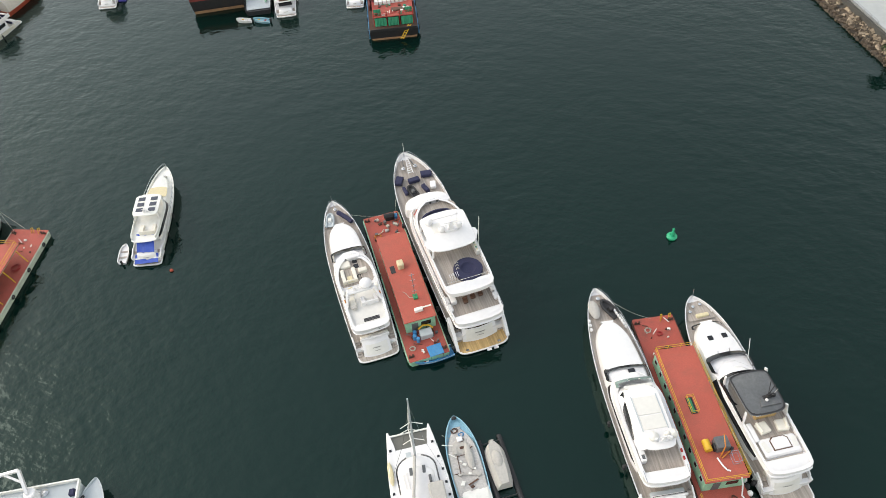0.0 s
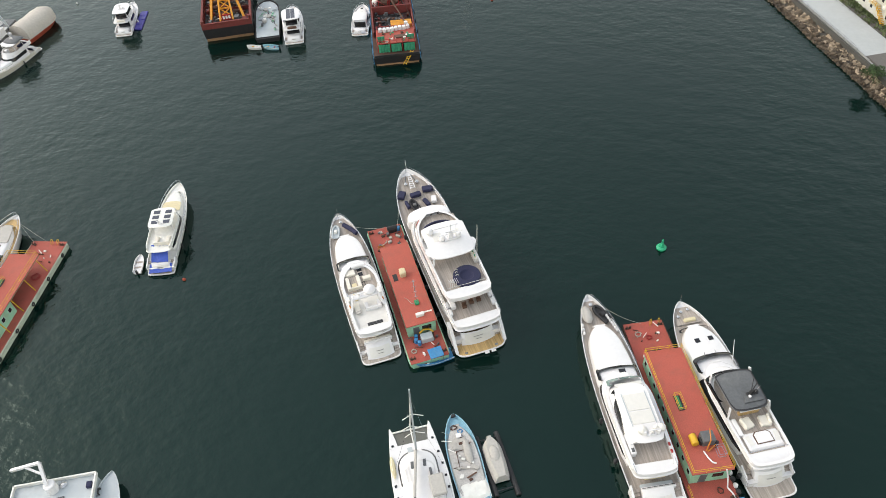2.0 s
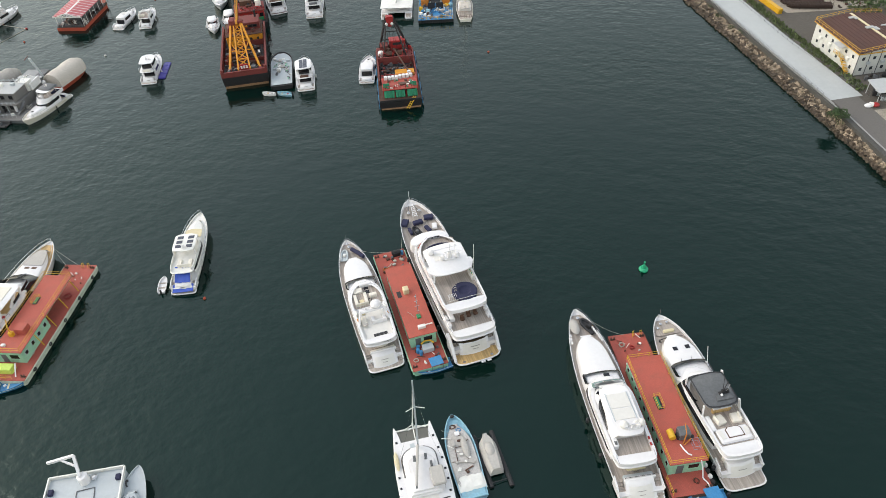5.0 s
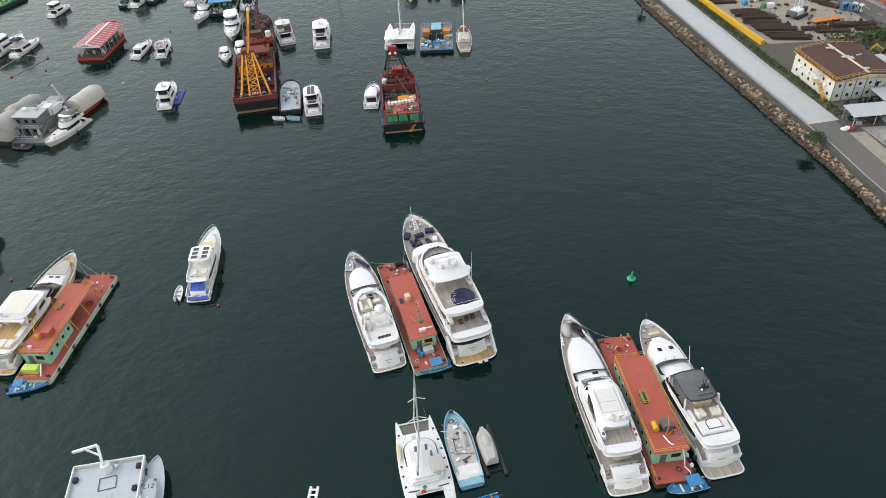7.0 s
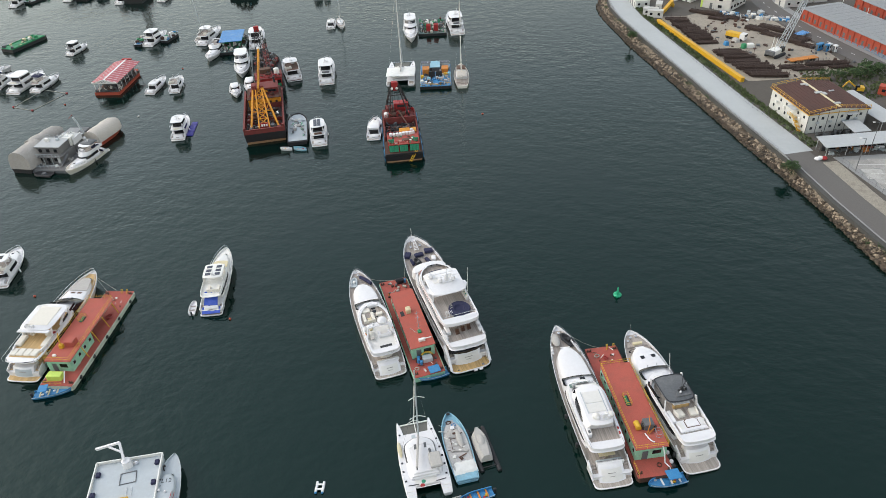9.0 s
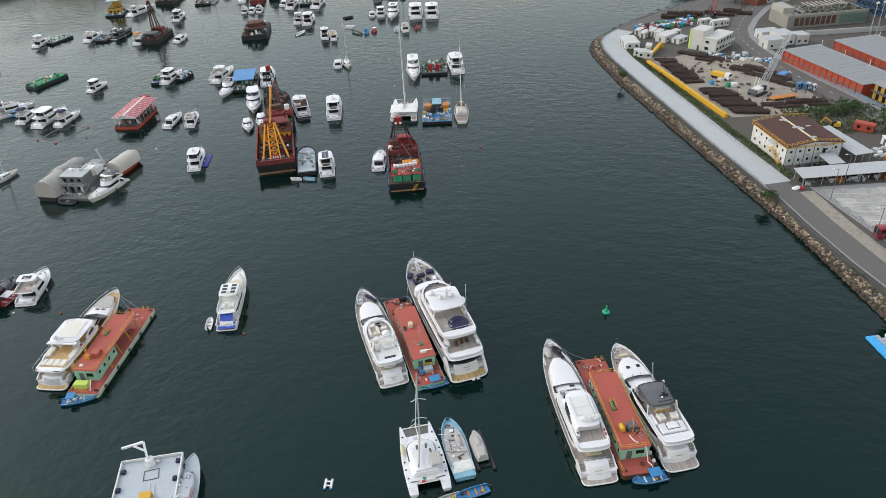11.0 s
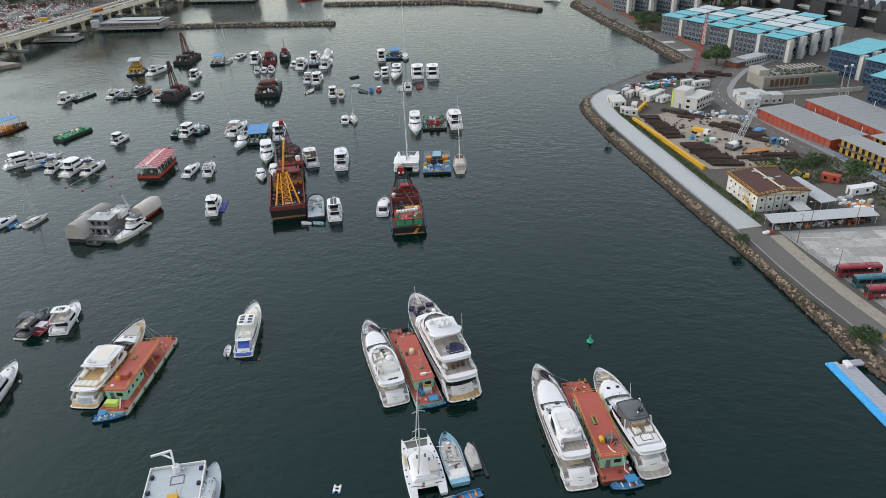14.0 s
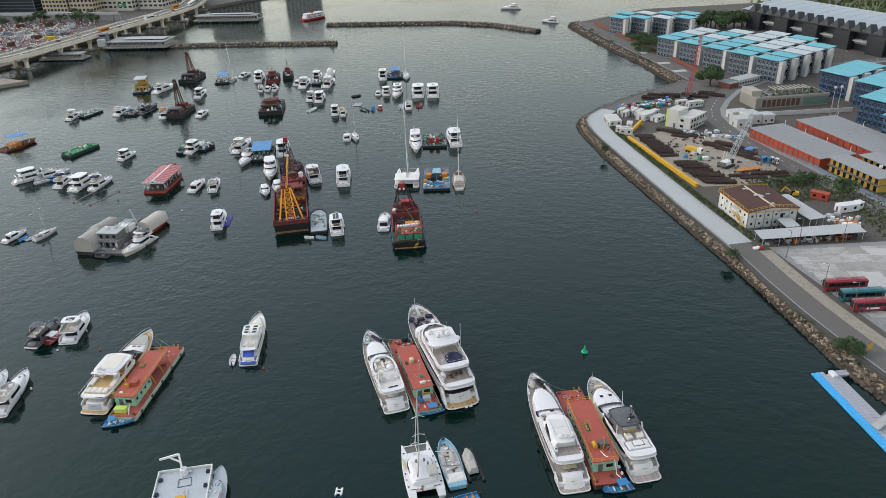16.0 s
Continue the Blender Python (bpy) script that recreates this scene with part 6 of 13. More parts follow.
    part("flag_staff", Geo().rod((2.3, 16.6, 4.6), (2.75, 18.3, 7.2), 0.05, 5), GEL, boat)
    part("wiper", Geo().path([(-1.2, 18.3, 4.5), (-0.9, 18.9, 4.4)], 0.05, 4).path([(0.6, 18.5, 4.5), (0.8, 19.0, 4.4)], 0.05, 4), DARK_GREY, boat)
    part("bow_sole", deck_patch(F, 0.86, 0.945, 0.55, 3.12, 0.5), TEAK, boat)
    sunpad(boat, "bow_seat", 0.25, 25.75, 3.1, 1.9, 0.6, 0.4, BEIGE)
    for x, y in ((-1.3, 26.6), (-0.5, 27.4), (0.7, 27.6)):
        part("windlass", Geo().lathe([(0.25, 3.15), (0.25, 3.45), (0.12, 3.5)], x, y, 8), STEEL, boat)
    part("bow_staff", Geo().rod((0.1, 28.9, 3.7), (0.15, 29.3, 5.0), 0.04, 5), STEEL, boat)
    F.rail(boat, None, 0.30, 0.6, 0.35, 0.12, 0.025, 7, "side_rail", bow=False)
    fender_row(boat, F, (0.05, 0.2, 0.42, 0.6), -1, 0.3)
    deck_cleats(boat, F, (0.06, 0.9))


def yacht_e():
    L, B, fs, fb = 30.3, 7.7, 1.9, 3.5
    boat = thing("motor_yacht", pose(-84.52, 123.67, 0, 0, 0, -7.1), "white motor yacht with tan flybridge sole and long grey foredeck pad", "yacht", "large motor yachts")
    F = Form(L, B, fs, fb)
    part("hull", open_hull(L, B, fs, fb, 0.45), GEL, boat, "", True)
    part("boot_stripe", hull_stripe(F, 0.02, 0.25), BLACK, boat)
    part("deck", deck_geo(L, B, fs, fb, 0.42, 0.02, 0.97, 0.15, lift=0.04), TEAK_NEW, boat, "tan teak side and bow deck")
    for side in (1, -1):
        hull_window(boat, F, 0.2, 0.36, 0.8, 1.3, side)
        hull_window(boat, F, 0.42, 0.60, 1.0, 1.5, side)
    swim_platform(boat, F, 1.5, 0.45, TEAK_NEW)
    transom(boat, F, 0.0, 0.9, 0.45, 2.4, 1, GREY_PAINT, treads=6)
    sunpad(boat, "aft_sunpad", 0, 1.9, 1.7, 4.4, 1.2, 0.7, CREAM)
    F.tier(boat, "saloon", GEL, 1.35, 3.8, 0.16, 0.68, 0.6, 0.22, 0.10, 0.0, 0.34, band=(0.38, 0.86, 0.04, 1.0))
    ws = windscreen(boat, F, 3.3, 4.5, 0.69, 0.72, 0.16, 0.09)
    part("screen_pillar", Geo().beam((-0.1, 20.7, 3.45), (-0.1, 18.2, 4.6), 0.22, 0.1), DARK_GREY, ws)
    F.tier(boat, "coachroof", GEL, 2.0, 3.45, 0.55, 0.93, 0.75, 0.28, 0.03, 0.0, 0.42, slope=-0.004)
    part("foredeck_pad", deck_patch(F, 0.755, 0.90, 1.1, 3.52, 0.25, 0.16), GREY_TARP, boat, "long grey foredeck sunpad")
    for x in (-0.75, 0.75):
        part("deck_hatch", Geo().box(x, 22.2, 3.5, 1.0, 0.5, 0.07, 0.03), BROWN, boat)
    F.slab(boat, "flybridge_deck", GEL, 3.8, 0.25, 0.005, 0.57, 0.0, 0.3)
    F.coaming(boat, "flybridge_coaming", GEL, 4.03, 0.6, 0.1, 0.58, 0.24, 0.3, 0.35, True, 0.03)
    F.slab(boat, "aft_moulding", GEL, 4.04, 0.12, 0.008, 0.05, 0.1, 0)
    part("fly_sole", deck_patch(F, 0.05, 0.5, 0.4, 4.08, 0), TEAK_NEW, boat, "honey planked flybridge sole")
    for i in range(4):
        sunpad(boat, "sunpad_cushion", -2.45 + 1.45 * i, 2.9, 4.1, 1.35, 1.9, 0.3, CREAM, "cream sunpad cushion", -3)
    for side in (1, -1):
        sunpad(boat, "side_sofa", side * 2.75, 6.0, 4.1, 1.3, 3.0, 0.55, CREAM)
        sunpad(boat, "corner_sofa", side * 2.1, 8.5, 4.1, 1.9, 1.3, 0.5, CREAM, "", side * 12)
        part("lifebuoy", Geo().lathe([(0.2, 4.9), (0.36, 4.95), (0.36, 5.0), (0.2, 5.05)], side * 3.3, 8.0, 10), RED, boat)
    top = F.slab(boat, "hardtop", GEL, 6.3, 0.2, 0.23, 0.50, 0.35, 0.14, slope=-0.01)
    part("roof_panel", Geo().box(0, 11.2, 6.47, 4.4, 5.6, 0.09, 0.04), CREAM, top, "pale canvas sunroof panel")
    part("hardtop_wing", Geo().box(0, 6.9, 6.1, 6.8, 0.9, 0.22, 0.08), GEL, top)
    for u in (0.25, 0.46):
        post_pair(boat, F, u, 4.5, 6.35, 0.6, 0.6, 0.14)
    for side in (1, -1):
        part("roof_wing", Geo().beam((side * 3.3, 10.4, 4.7), (side * 2.9, 13.6, 6.2), 0.16, 0.8), GEL, top, "swept roof support")
        part("side_screen", Geo().beam((side * 3.35, 11.5, 4.9), (side * 2.6, 17.4, 4.75), 0.06, 0.6), GLASS, boat)
    radar_mast(boat, -1.2, 7.6, 6.5, 0.8, 2)
    F.rail(boat, None, 0.55, 0.99, 0.75, 0.12, 0.03, 10)
    F.rail(boat, 4.05, 0.01, 0.3, 0.85, 0.1, 0.03, 6, "deck_rail", bow=False)
    fender_row(boat, F, (0.2, 0.4, 0.6), 1, 0.3)
    deck_cleats(boat, F, (0.06, 0.9))


def yacht_f():
    L, B, fs, fb = 21.4, 5.5, 1.5, 2.6
    boat = thing("motor_yacht", berth(-51.1, 139.2, 2.8, 0.9), "older white motor yacht with roof solar panels and blue tarpaulins aft", "yacht", "large motor yachts")
    F = Form(L, B, fs, fb)
    part("hull", open_hull(L, B, fs, fb, 0.4), GEL_OLD, boat, "", True)
    part("boot_stripe", hull_stripe(F, 0.02, 0.25), BLACK, boat)
    part("deck", deck_geo(L, B, fs, fb, 0.38, 0.02, 0.97, 0.15, lift=0.04), GEL_OLD, boat, "pale worn side deck")
    swim_platform(boat, F, 0.9, 0.4, TEAK)
    transom(boat, F, 0.1, 1.0, 0.4, 1.7, 1, treads=6)
    F.tier(boat, "saloon", GEL_OLD, 1.1, 3.3, 0.18, 0.66, 0.5, 0.2, 0.08, 0.0, 0.34, band=(0.42, 0.82, 0.04, 1.0))
    F.tier(boat, "coachroof", GEL_OLD, 1.6, 2.75, 0.55, 0.90, 0.65, 0.25, 0.03, 0.0, 0.45, slope=-0.01)
    part("sunbed", deck_patch(F, 0.60, 0.72, 0.9, 3.0), BEIGE, boat, "tan forward sunpad")
    F.slab(boat, "flybridge_deck", GEL_OLD, 3.3, 0.18, 0.08, 0.56, 0.3, 0.3)
    F.coaming(boat, "flybridge_coaming", GEL_OLD, 3.45, 0.6, 0.1, 0.57, 0.32, 0.15, 0.35, True, 0.03)
    top = F.slab(boat, "hardtop", GEL_OLD, 5.3, 0.14, 0.28, 0.52, 0.55, 0.15)
    for u in (0.3, 0.49):
        post_pair(boat, F, u, 3.9, 5.35, 0.6, 0.2, 0.06)
    for x in (-1.05, 1.05):
        for y in (6.9, 8.2, 9.5):
            part("solar_panel", Geo().box(x, y + 0.4, 5.45, 1.15, 0.85, 0.05, 0.01), SOLAR, top, "framed dark solar panel")
    sofa_u(boat, 0.4, 4.2, 3.5, 2.6, 2.0, CREAM)
    rng = random.Random(5)
    for nm, y0, y1, w, z0, z1 in (("cockpit_tarpaulin", 0.75, 3.4, 1.45, 1.9, 3.6), ("stern_tarpaulin", -0.75, 0.85, 1.95, 0.75, 1.35)):
        g = Geo()
        rows = []
        for i in range(9):
            f = i / 8
            yy = y0 + (y1 - y0) * f
            zz = z0 + (z1 - z0) * f
            top_row = [(-w + 2 * w * j / 8, yy + rng.uniform(-0.08, 0.08), zz + rng.uniform(-0.09, 0.09)) for j in range(9)]
            rows.append(top_row + [(x, y, z - 0.05) for x, y, z in reversed(top_row)])
        part(nm, g.loft(rows), BLUE_COVER, boat, "creased blue tarpaulin", True)
    radar_mast(boat, 0, 6.8, 5.42, 0.5, 1)
    F.rail(boat, None, 0.5, 0.99, 0.75, 0.12, 0.028, 9)
    fender_row(boat, F, (0.25, 0.45), 1, 0.18)
    deck_cleats(boat, F, (0.1, 0.9))
    g = thing("dinghy", pose(-55.5, 140.0, 0.1, 0, 0, 4), "small white dinghy floating alongside the older yacht", "boat")
    part("hull", open_hull(4.0, 1.7, 0.6, 0.85, 0.35, n=10, keel=-0.3), GEL, g, "", True)
    part("thwart", Geo().box(0, 1.2, 0.35, 1.4, 0.35, 0.06).box(0, 2.4, 0.4, 1.2, 0.35, 0.06), TEAK, g)
    part("outboard_motor", Geo().box(0, -0.15, 0.1, 0.3, 0.35, 0.9, 0.08), BLACK, g)


yacht_a()
yacht_b()
yacht_c()
yacht_d()
yacht_e()
yacht_f()


# ---- red pontoon barges between the yachts ----
def railing(parent, pts, h=1.0, r=0.035, gap=2.0, material=None, name="yellow_rail", rails=(0.5, 1.0), label=""):
    """One run of pipe railing along a line of points."""
    g = Geo()
    for a, b in zip(pts, pts[1:]):
        a, b = Vector(a), Vector(b)
        n = max(1, round((b - a).length / gap))
        for i in range(n + 1):
            p = a.lerp(b, i / n)
            g.rod(p, p + Vector((0, 0, h)), r, 5)
        for k in rails:
            g.rod(a + Vector((0, 0, h * k)), b + Vector((0, 0, h * k)), r, 5)
    return part(name, g, material or YELLOW, parent, label)


def tyre(parent, x, y, z, r=0.45, axis="x"):
    g = Geo()
    ring = []
    for i in range(12):
        a = 2 * math.pi * i / 12
        c = Vector((0, math.cos(a) * r, math.sin(a) * r)) if axis == "x" else Vector((math.cos(a) * r, 0, math.sin(a) * r))
        ax = Vector((1, 0, 0)) if axis == "x" else Vector((0, 1, 0))
        d = c.normalized()
        ring.append([Vector((x, y, z)) + c + d * (0.13 * math.cos(t)) + ax * (0.11 * math.sin(t)) for t in [2 * math.pi * j / 6 for j in range(6)]])
    g.loft(ring + [ring[0]], True, False, False)
    return part("tyre", g, BLACK, parent, "", True)


def rope(a, b, sag=0.6, r=0.03, label="thin mooring rope hanging between boats"):
    a, b = Vector(a), Vector(b)
    pts = [a.lerp(b, i / 8) - Vector((0, 0, sag * 4 * (i / 8) * (1 - i / 8))) for i in range(9)]
    solo("mooring_rope", Geo().path(pts, r, 4), ROPE, label, "rope", group="mooring ropes")


def coil(parent, x, y, z, r=0.4, material=None, seed=1):
    rng = random.Random(seed)
    pts = []
    for i in range(40):
        a = i * 0.7
        q = r * (0.5 + 0.5 * rng.random())
        pts.append((x + q * math.cos(a), y + q * math.sin(a), z + 0.03 + 0.004 * i))
    return part("rope_coil", Geo().path(pts, 0.035, 4), material or ROPE, parent, "loose coil of pale rope")


def pontoon(m, L, W, side_mat, label):
    b = thing("pontoon_barge", m, label, "barge", "red work barges")
    g = Geo().loft([[(x, y, z) for x, y in ((W / 2, s0), (W / 2, L - s1), (W / 2 - 0.3, L), (-W / 2 + 0.3, L), (-W / 2, L - s1), (-W / 2, s0), (-W / 2 + 0.3, 0), (W / 2 - 0.3, 0))] for z, s0, s1 in ((-0.8, 1.2, 1.2), (0.2, 0.3, 0.3), (1.15, 0.25, 0.25))])
    part("pontoon", g, side_mat, b)
    part("deck", Geo().box(0, L / 2, 1.15, W - 0.06, L - 0.06, 0.06), RED_DECK, b, "worn red oxide steel deck")
    part("rubbing_strake", Geo().beam((W / 2 + 0.08, 0.4, 1.0), (W / 2 + 0.08, L - 0.4, 1.0), 0.16, 0.2).beam((-W / 2 - 0.08, 0.4, 1.0), (-W / 2 - 0.08, L - 0.4, 1.0), 0.16, 0.2), side_mat, b)
    for i in range(5):
        for side in (1, -1):
            tyre(b, side * (W / 2 + 0.18), 3 + i * (L - 6) / 4, 0.72, 0.3)
    for y in (0.9, L - 0.9):
        for side in (1, -1):
            g = Geo()
            for dx in (-0.25, 0.25):
                g.lathe([(0.11, 1.2), (0.11, 1.6), (0.15, 1.62), (0.15, 1.7)], side * (W / 2 - 0.6) + dx, y, 8)
            g.box(side * (W / 2 - 0.6), y, 1.2, 0.9, 0.35, 0.06)
            part("bollard", g, RUST, b, "rusty twin mooring bollard")
    return b


def house(b, cx, y0, y1, w, z0=1.21, z1=3.95, rail=True, wall=None, openings=3, over=0.25, walls_to=None):
    """Deckhouse: walls with real window openings and a walkable red roof."""
    wall = wall or MINT
    y_end, y1 = y1, walls_to or y1
    L = y1 - y0
    # solid core, dark to stand for the shaded room behind the walls
    h = part("deckhouse", Geo().box(cx, (y0 + y1) / 2, z0, w - 0.3, L - 0.3, z1 - z0 - 0.05), DARK_GREY, b, "solid dark block as the shade inside the deckhouse")
    n = openings * 2
    for side in (1, -1):
        x = cx + side * w / 2
        wl = part("side_wall", Geo().box(x, (y0 + y1) / 2, z0, 0.12, L, z1 - z0 - 0.02), wall, h)
        for i in range(n):
            yy = y0 + L * (i + 0.5) / n
            part("window_frame", Geo().box(x + side * 0.07, yy, z0 + 1.15, 0.06, L / n * 0.40, 0.85), GREY_PAINT, wl)
            part("window", Geo().box(x + side * 0.085, yy, z0 + 1.22, 0.06, L / n * 0.32, 0.7), GLASS, wl)
    for yy, nm, sd in ((y0, "rear_wall", -1), (y1, "front_wall", 1)):
        wl = part(nm, Geo().box(cx, yy, z0, w, 0.12, z1 - z0 - 0.02), wall, h)
        part("door", Geo().box(cx - w * 0.2, yy + sd * 0.06, z0 + 0.05, 1.0, 0.07, 2.0), DARK_GREY, wl)
        part("window", Geo().box(cx + w * 0.18, yy + sd * 0.06, z0 + 1.1, 1.5, 0.07, 0.9), GLASS, wl)
    y1 = y_end
    L = y1 - y0
    roof = part("roof", Geo().box(cx, (y0 + y1) / 2, z1, w + 2 * over, L + 2 * over, 0.14, 0.03), RED_ROOF, b, "flat red oxide roof")
    part("roof_edge", Geo().box(cx, (y0 + y1) / 2, z1 - 0.1, w + 2 * over - 0.06, L + 2 * over - 0.06, 0.1), wall, roof)
    if rail:
        e = 0.1
        x0, x1, ya, yb = cx - w / 2 - over + e, cx + w / 2 + over - e, y0 - over + e, y1 + over - e
        railing(roof, [(x0, ya, z1 + 0.14), (x0, yb, z1 + 0.14)])
        railing(roof, [(x1, ya, z1 + 0.14), (x1, yb, z1 + 0.14)])
        railing(roof, [(x0, yb, z1 + 0.14), (x1, yb, z1 + 0.14)])
        railing(roof, [(x0, ya, z1 + 0.14), (x1, ya, z1 + 0.14)])
    return roof


def stair_hatch(roof, x, y, z, sx, sy):
    # roof is not cut: a black plate paints the shade of the stairwell
    part("hatch_well", Geo().box(x, y, z, sx, sy, 0.02), BLACK, roof, "flat black plate as the shade in a stair opening")
    part("hatch_stair", Geo().beam((x - 0.1, y - sy / 2 + 0.2, z + 0.03), (x - 0.1, y + sy / 2 - 0.1, z + 0.12), sx * 0.6, 0.05), GREEN_PAINT, roof)
    railing(roof, [(x - sx / 2, y - sy / 2, z), (x - sx / 2, y + sy / 2, z), (x + sx / 2, y + sy / 2, z), (x + sx / 2, y - sy / 2, z), (x - sx / 2, y - sy / 2, z)], 0.9, 0.03, 1.2)


def barge_m():
    b = pontoon(pose(-3.85, 117.5, 0, 0, 0, 15.0), 30.6, 6.2, MINT, "worn red pontoon barge with mint green deckhouse between two yachts")
    roof = house(b, 0.2, 5.2, 22.6, 4.5, rail=False)
    # thin black plate stands in for the shaded hole of an open hatch
    part("roof_hatch", Geo().box(-1.35, 15.5, 4.1, 0.75, 1.5, 0.04), BLACK, roof)
    part("water_tank", Geo().box(0.0, 15.8, 4.1, 1.0, 1.3, 1.0, 0.12), BEIGE, roof, "square beige plastic tank")
    g = Geo().rod((0.6, 9.2, 4.1), (0.6, 10.4, 8.4), 0.07, 6)
    for k in range(4):
        g.rod((0.2, 9.5 + 0.3 * k, 5.3 + 0.9 * k), (1.0, 9.5 + 0.3 * k, 5.3 + 0.9 * k), 0.04, 4)
    part("signal_mast", g, STEEL, roof, "leaning steel mast with cross arms")
    part("mast_foot", Geo().box(0.6, 9.2, 4.1, 0.7, 0.9, 0.3, 0.04), GREEN_PAINT, roof)
    part("air_unit", Geo().box(0.4, 6.6, 4.1, 1.3, 0.6, 0.55, 0.06), GEL_OLD, roof)
    part("roof_plank", Geo().box(1.6, 7.0, 4.1, 1.7, 0.25, 0.08), GEL_OLD, roof)
    part("cable", Geo().path([(-1.0, 10.8, 4.14), (-0.6, 10.3, 4.14), (-0.3, 9.4, 4.14), (0.4, 9.1, 4.14)], 0.04, 4), ROPE, roof)
    part("generator", Geo().box(0.6, 3.9, 1.21, 1.9, 1.3, 1.0, 0.08), GREY_PAINT, b, "grey tarped generator")
    part("yellow_hose", Geo().path([(-0.4, 4.6, 2.3), (0.4, 5.0, 2.4), (1.3, 4.9, 2.3), (1.8, 4.3, 2.2)], 0.14, 6), YELLOW, b)
    for x, y in ((-1.2, 3.8), (-1.0, 4.5), (-0.8, 3.2)):
        part("drum", Geo().lathe([(0.3, 1.21), (0.31, 1.7), (0.3, 2.1), (0.05, 2.11)], x, y, 10), BOAT_BLUE, b)
    coil(b, -2.0, 2.2, 1.21, 0.5, seed=3)
    coil(b, 1.5, 1.9, 1.21, 0.35, RUST, seed=4)
    coil(b, -1.6, 25.6, 1.21, 0.7, ORANGE, seed=5)
    coil(b, -1.0, 24.6, 1.21, 0.6, GREY_TARP, seed=6)
    for x, y in ((0.2, 26.5), (-0.6, 24.3), (1.6, 24.0)):
        part("bundle", Geo().box(x, y, 1.21, 0.7, 0.5, 0.35, 0.08, 30 * x), GREY_TARP, b)
    loose_gear(b, 4.6, 24.0, 29.6, 1.21, 7, (RUST, DARK_GREY, ROPE), 131, 0.15, 0.6, 0.4)
    loose_gear(b, 4.8, 0.8, 4.8, 1.21, 6, (RUST, GEL_OLD, DARK_GREY), 132, 0.15, 0.5, 0.5)
    part("winch", Geo().box(1.3, 29.2, 1.21, 1.5, 1.0, 0.9, 0.1).rod((0.4, 29.2, 2.0), (2.2, 29.2, 2.0), 0.4, 10), BLACK, b, "black mooring winch")
    part("fuel_drum", Geo().lathe([(0.3, 1.21), (0.3, 2.1), (0.05, 2.12)], 2.4, 29.0, 10), BOAT_BLUE, b)


def barge_n():
    b = pontoon(pose(32.75, 92.3, 0, 0, 0, 5.5), 30.3, 6.3, RUST, "red work barge with a yellow-railed roof between two yachts")
    roof = house(b, 0.15, 3.6, 22.6, 5.2, openings=5)
    stair_hatch(roof, -0.6, 13.8, 4.1, 0.9, 2.4)
    part("yellow_tank", Geo().path([(-0.9, 7.2, 4.6), (-0.9, 8.6, 4.6)], 0.5, 12), YELLOW, roof, "yellow cylindrical tank", True)
    part("machine_box", Geo().box(0.9, 7.8, 4.1, 1.7, 1.6, 1.3, 0.08), DARK_GREY, roof, "dark grey machinery housing")
    part("machine_engine", Geo().box(0.1, 7.6, 4.1, 0.6, 0.9, 0.8, 0.06).lathe([(0.25, 4.1), (0.25, 4.9), (0.05, 5.0)], 1.9, 7.0, 8), BLACK, roof)
    part("davit", Geo().rod((0.4, 6.4, 4.1), (0.9, 7.0, 5.6), 0.09, 6).rod((0.9, 7.0, 5.6), (1.1, 8.4, 6.3), 0.08, 6).rod((0.5, 6.2, 4.1), (1.6, 6.7, 4.9), 0.08, 6), ORANGE, roof, "folded orange davit")
    part("white_pipe", Geo().path([(-0.1, 6.3, 4.25), (0.2, 5.2, 4.25), (0.5, 4.6, 4.25), (0.9, 4.4, 4.25)], 0.11, 6), GEL, roof)
    part("roof_rack", Geo().path([(1.6, 5.2, 4.14), (2.6, 5.2, 4.14), (2.6, 6.6, 4.14), (1.6, 6.6, 4.14), (1.6, 5.2, 4.14)], 0.04, 4).path([(1.6, 5.2, 4.9), (2.6, 5.2, 4.9), (2.6, 6.6, 4.9), (1.6, 6.6, 4.9), (1.6, 5.2, 4.9)], 0.04, 4), STEEL, roof)
    part("white_hose", Geo().path([(1.9, 3.4, 4.2), (2.1, 2.9, 3.2), (2.2, 2.2, 1.4), (2.6, 1.4, 1.35), (2.7, 0.6, 1.3)], 0.1, 6), GEL, b)
    part("deck_winch", Geo().box(0.4, 24.2, 1.21, 1.1, 0.8, 0.7, 0.06).rod((0.0, 24.2, 1.9), (0.8, 24.2, 1.9), 0.3, 8), RUST, b, "rusty deck winch")
    loose_gear(b, 5.0, 23.4, 29.4, 1.21, 5, (RUST, GEL_OLD), 134, 0.12, 0.5, 0.3)
    coil(b, -1.4, 28.0, 1.21, 0.6, ROPE, seed=8)
    coil(b, 0.1, 27.2, 1.21, 0.5, RED, seed=9)
    coil(b, 1.2, 2.0, 1.21, 0.5, RUST, seed=10)
    for x in (1.0, 2.3):
        part("pipe_frame", Geo().path([(x, 29.4, 1.2), (x, 29.9, 2.1), (x + 0.3, 30.0, 2.1), (x + 0.3, 29.7, 1.2)], 0.06, 5), YELLOW, b)
    for i in range(4):
        part("big_fender", Geo().ball(3.4, 1.5 + i * 0.9, 1.2, 0.35, 0.4, 0.5, 8, 6), GEL if i % 2 else BLACK, b)
    railing(b, [(-2.9, 3.0, 1.21), (-2.9, 0.3, 1.21)], 0.9, 0.03, 1.3)


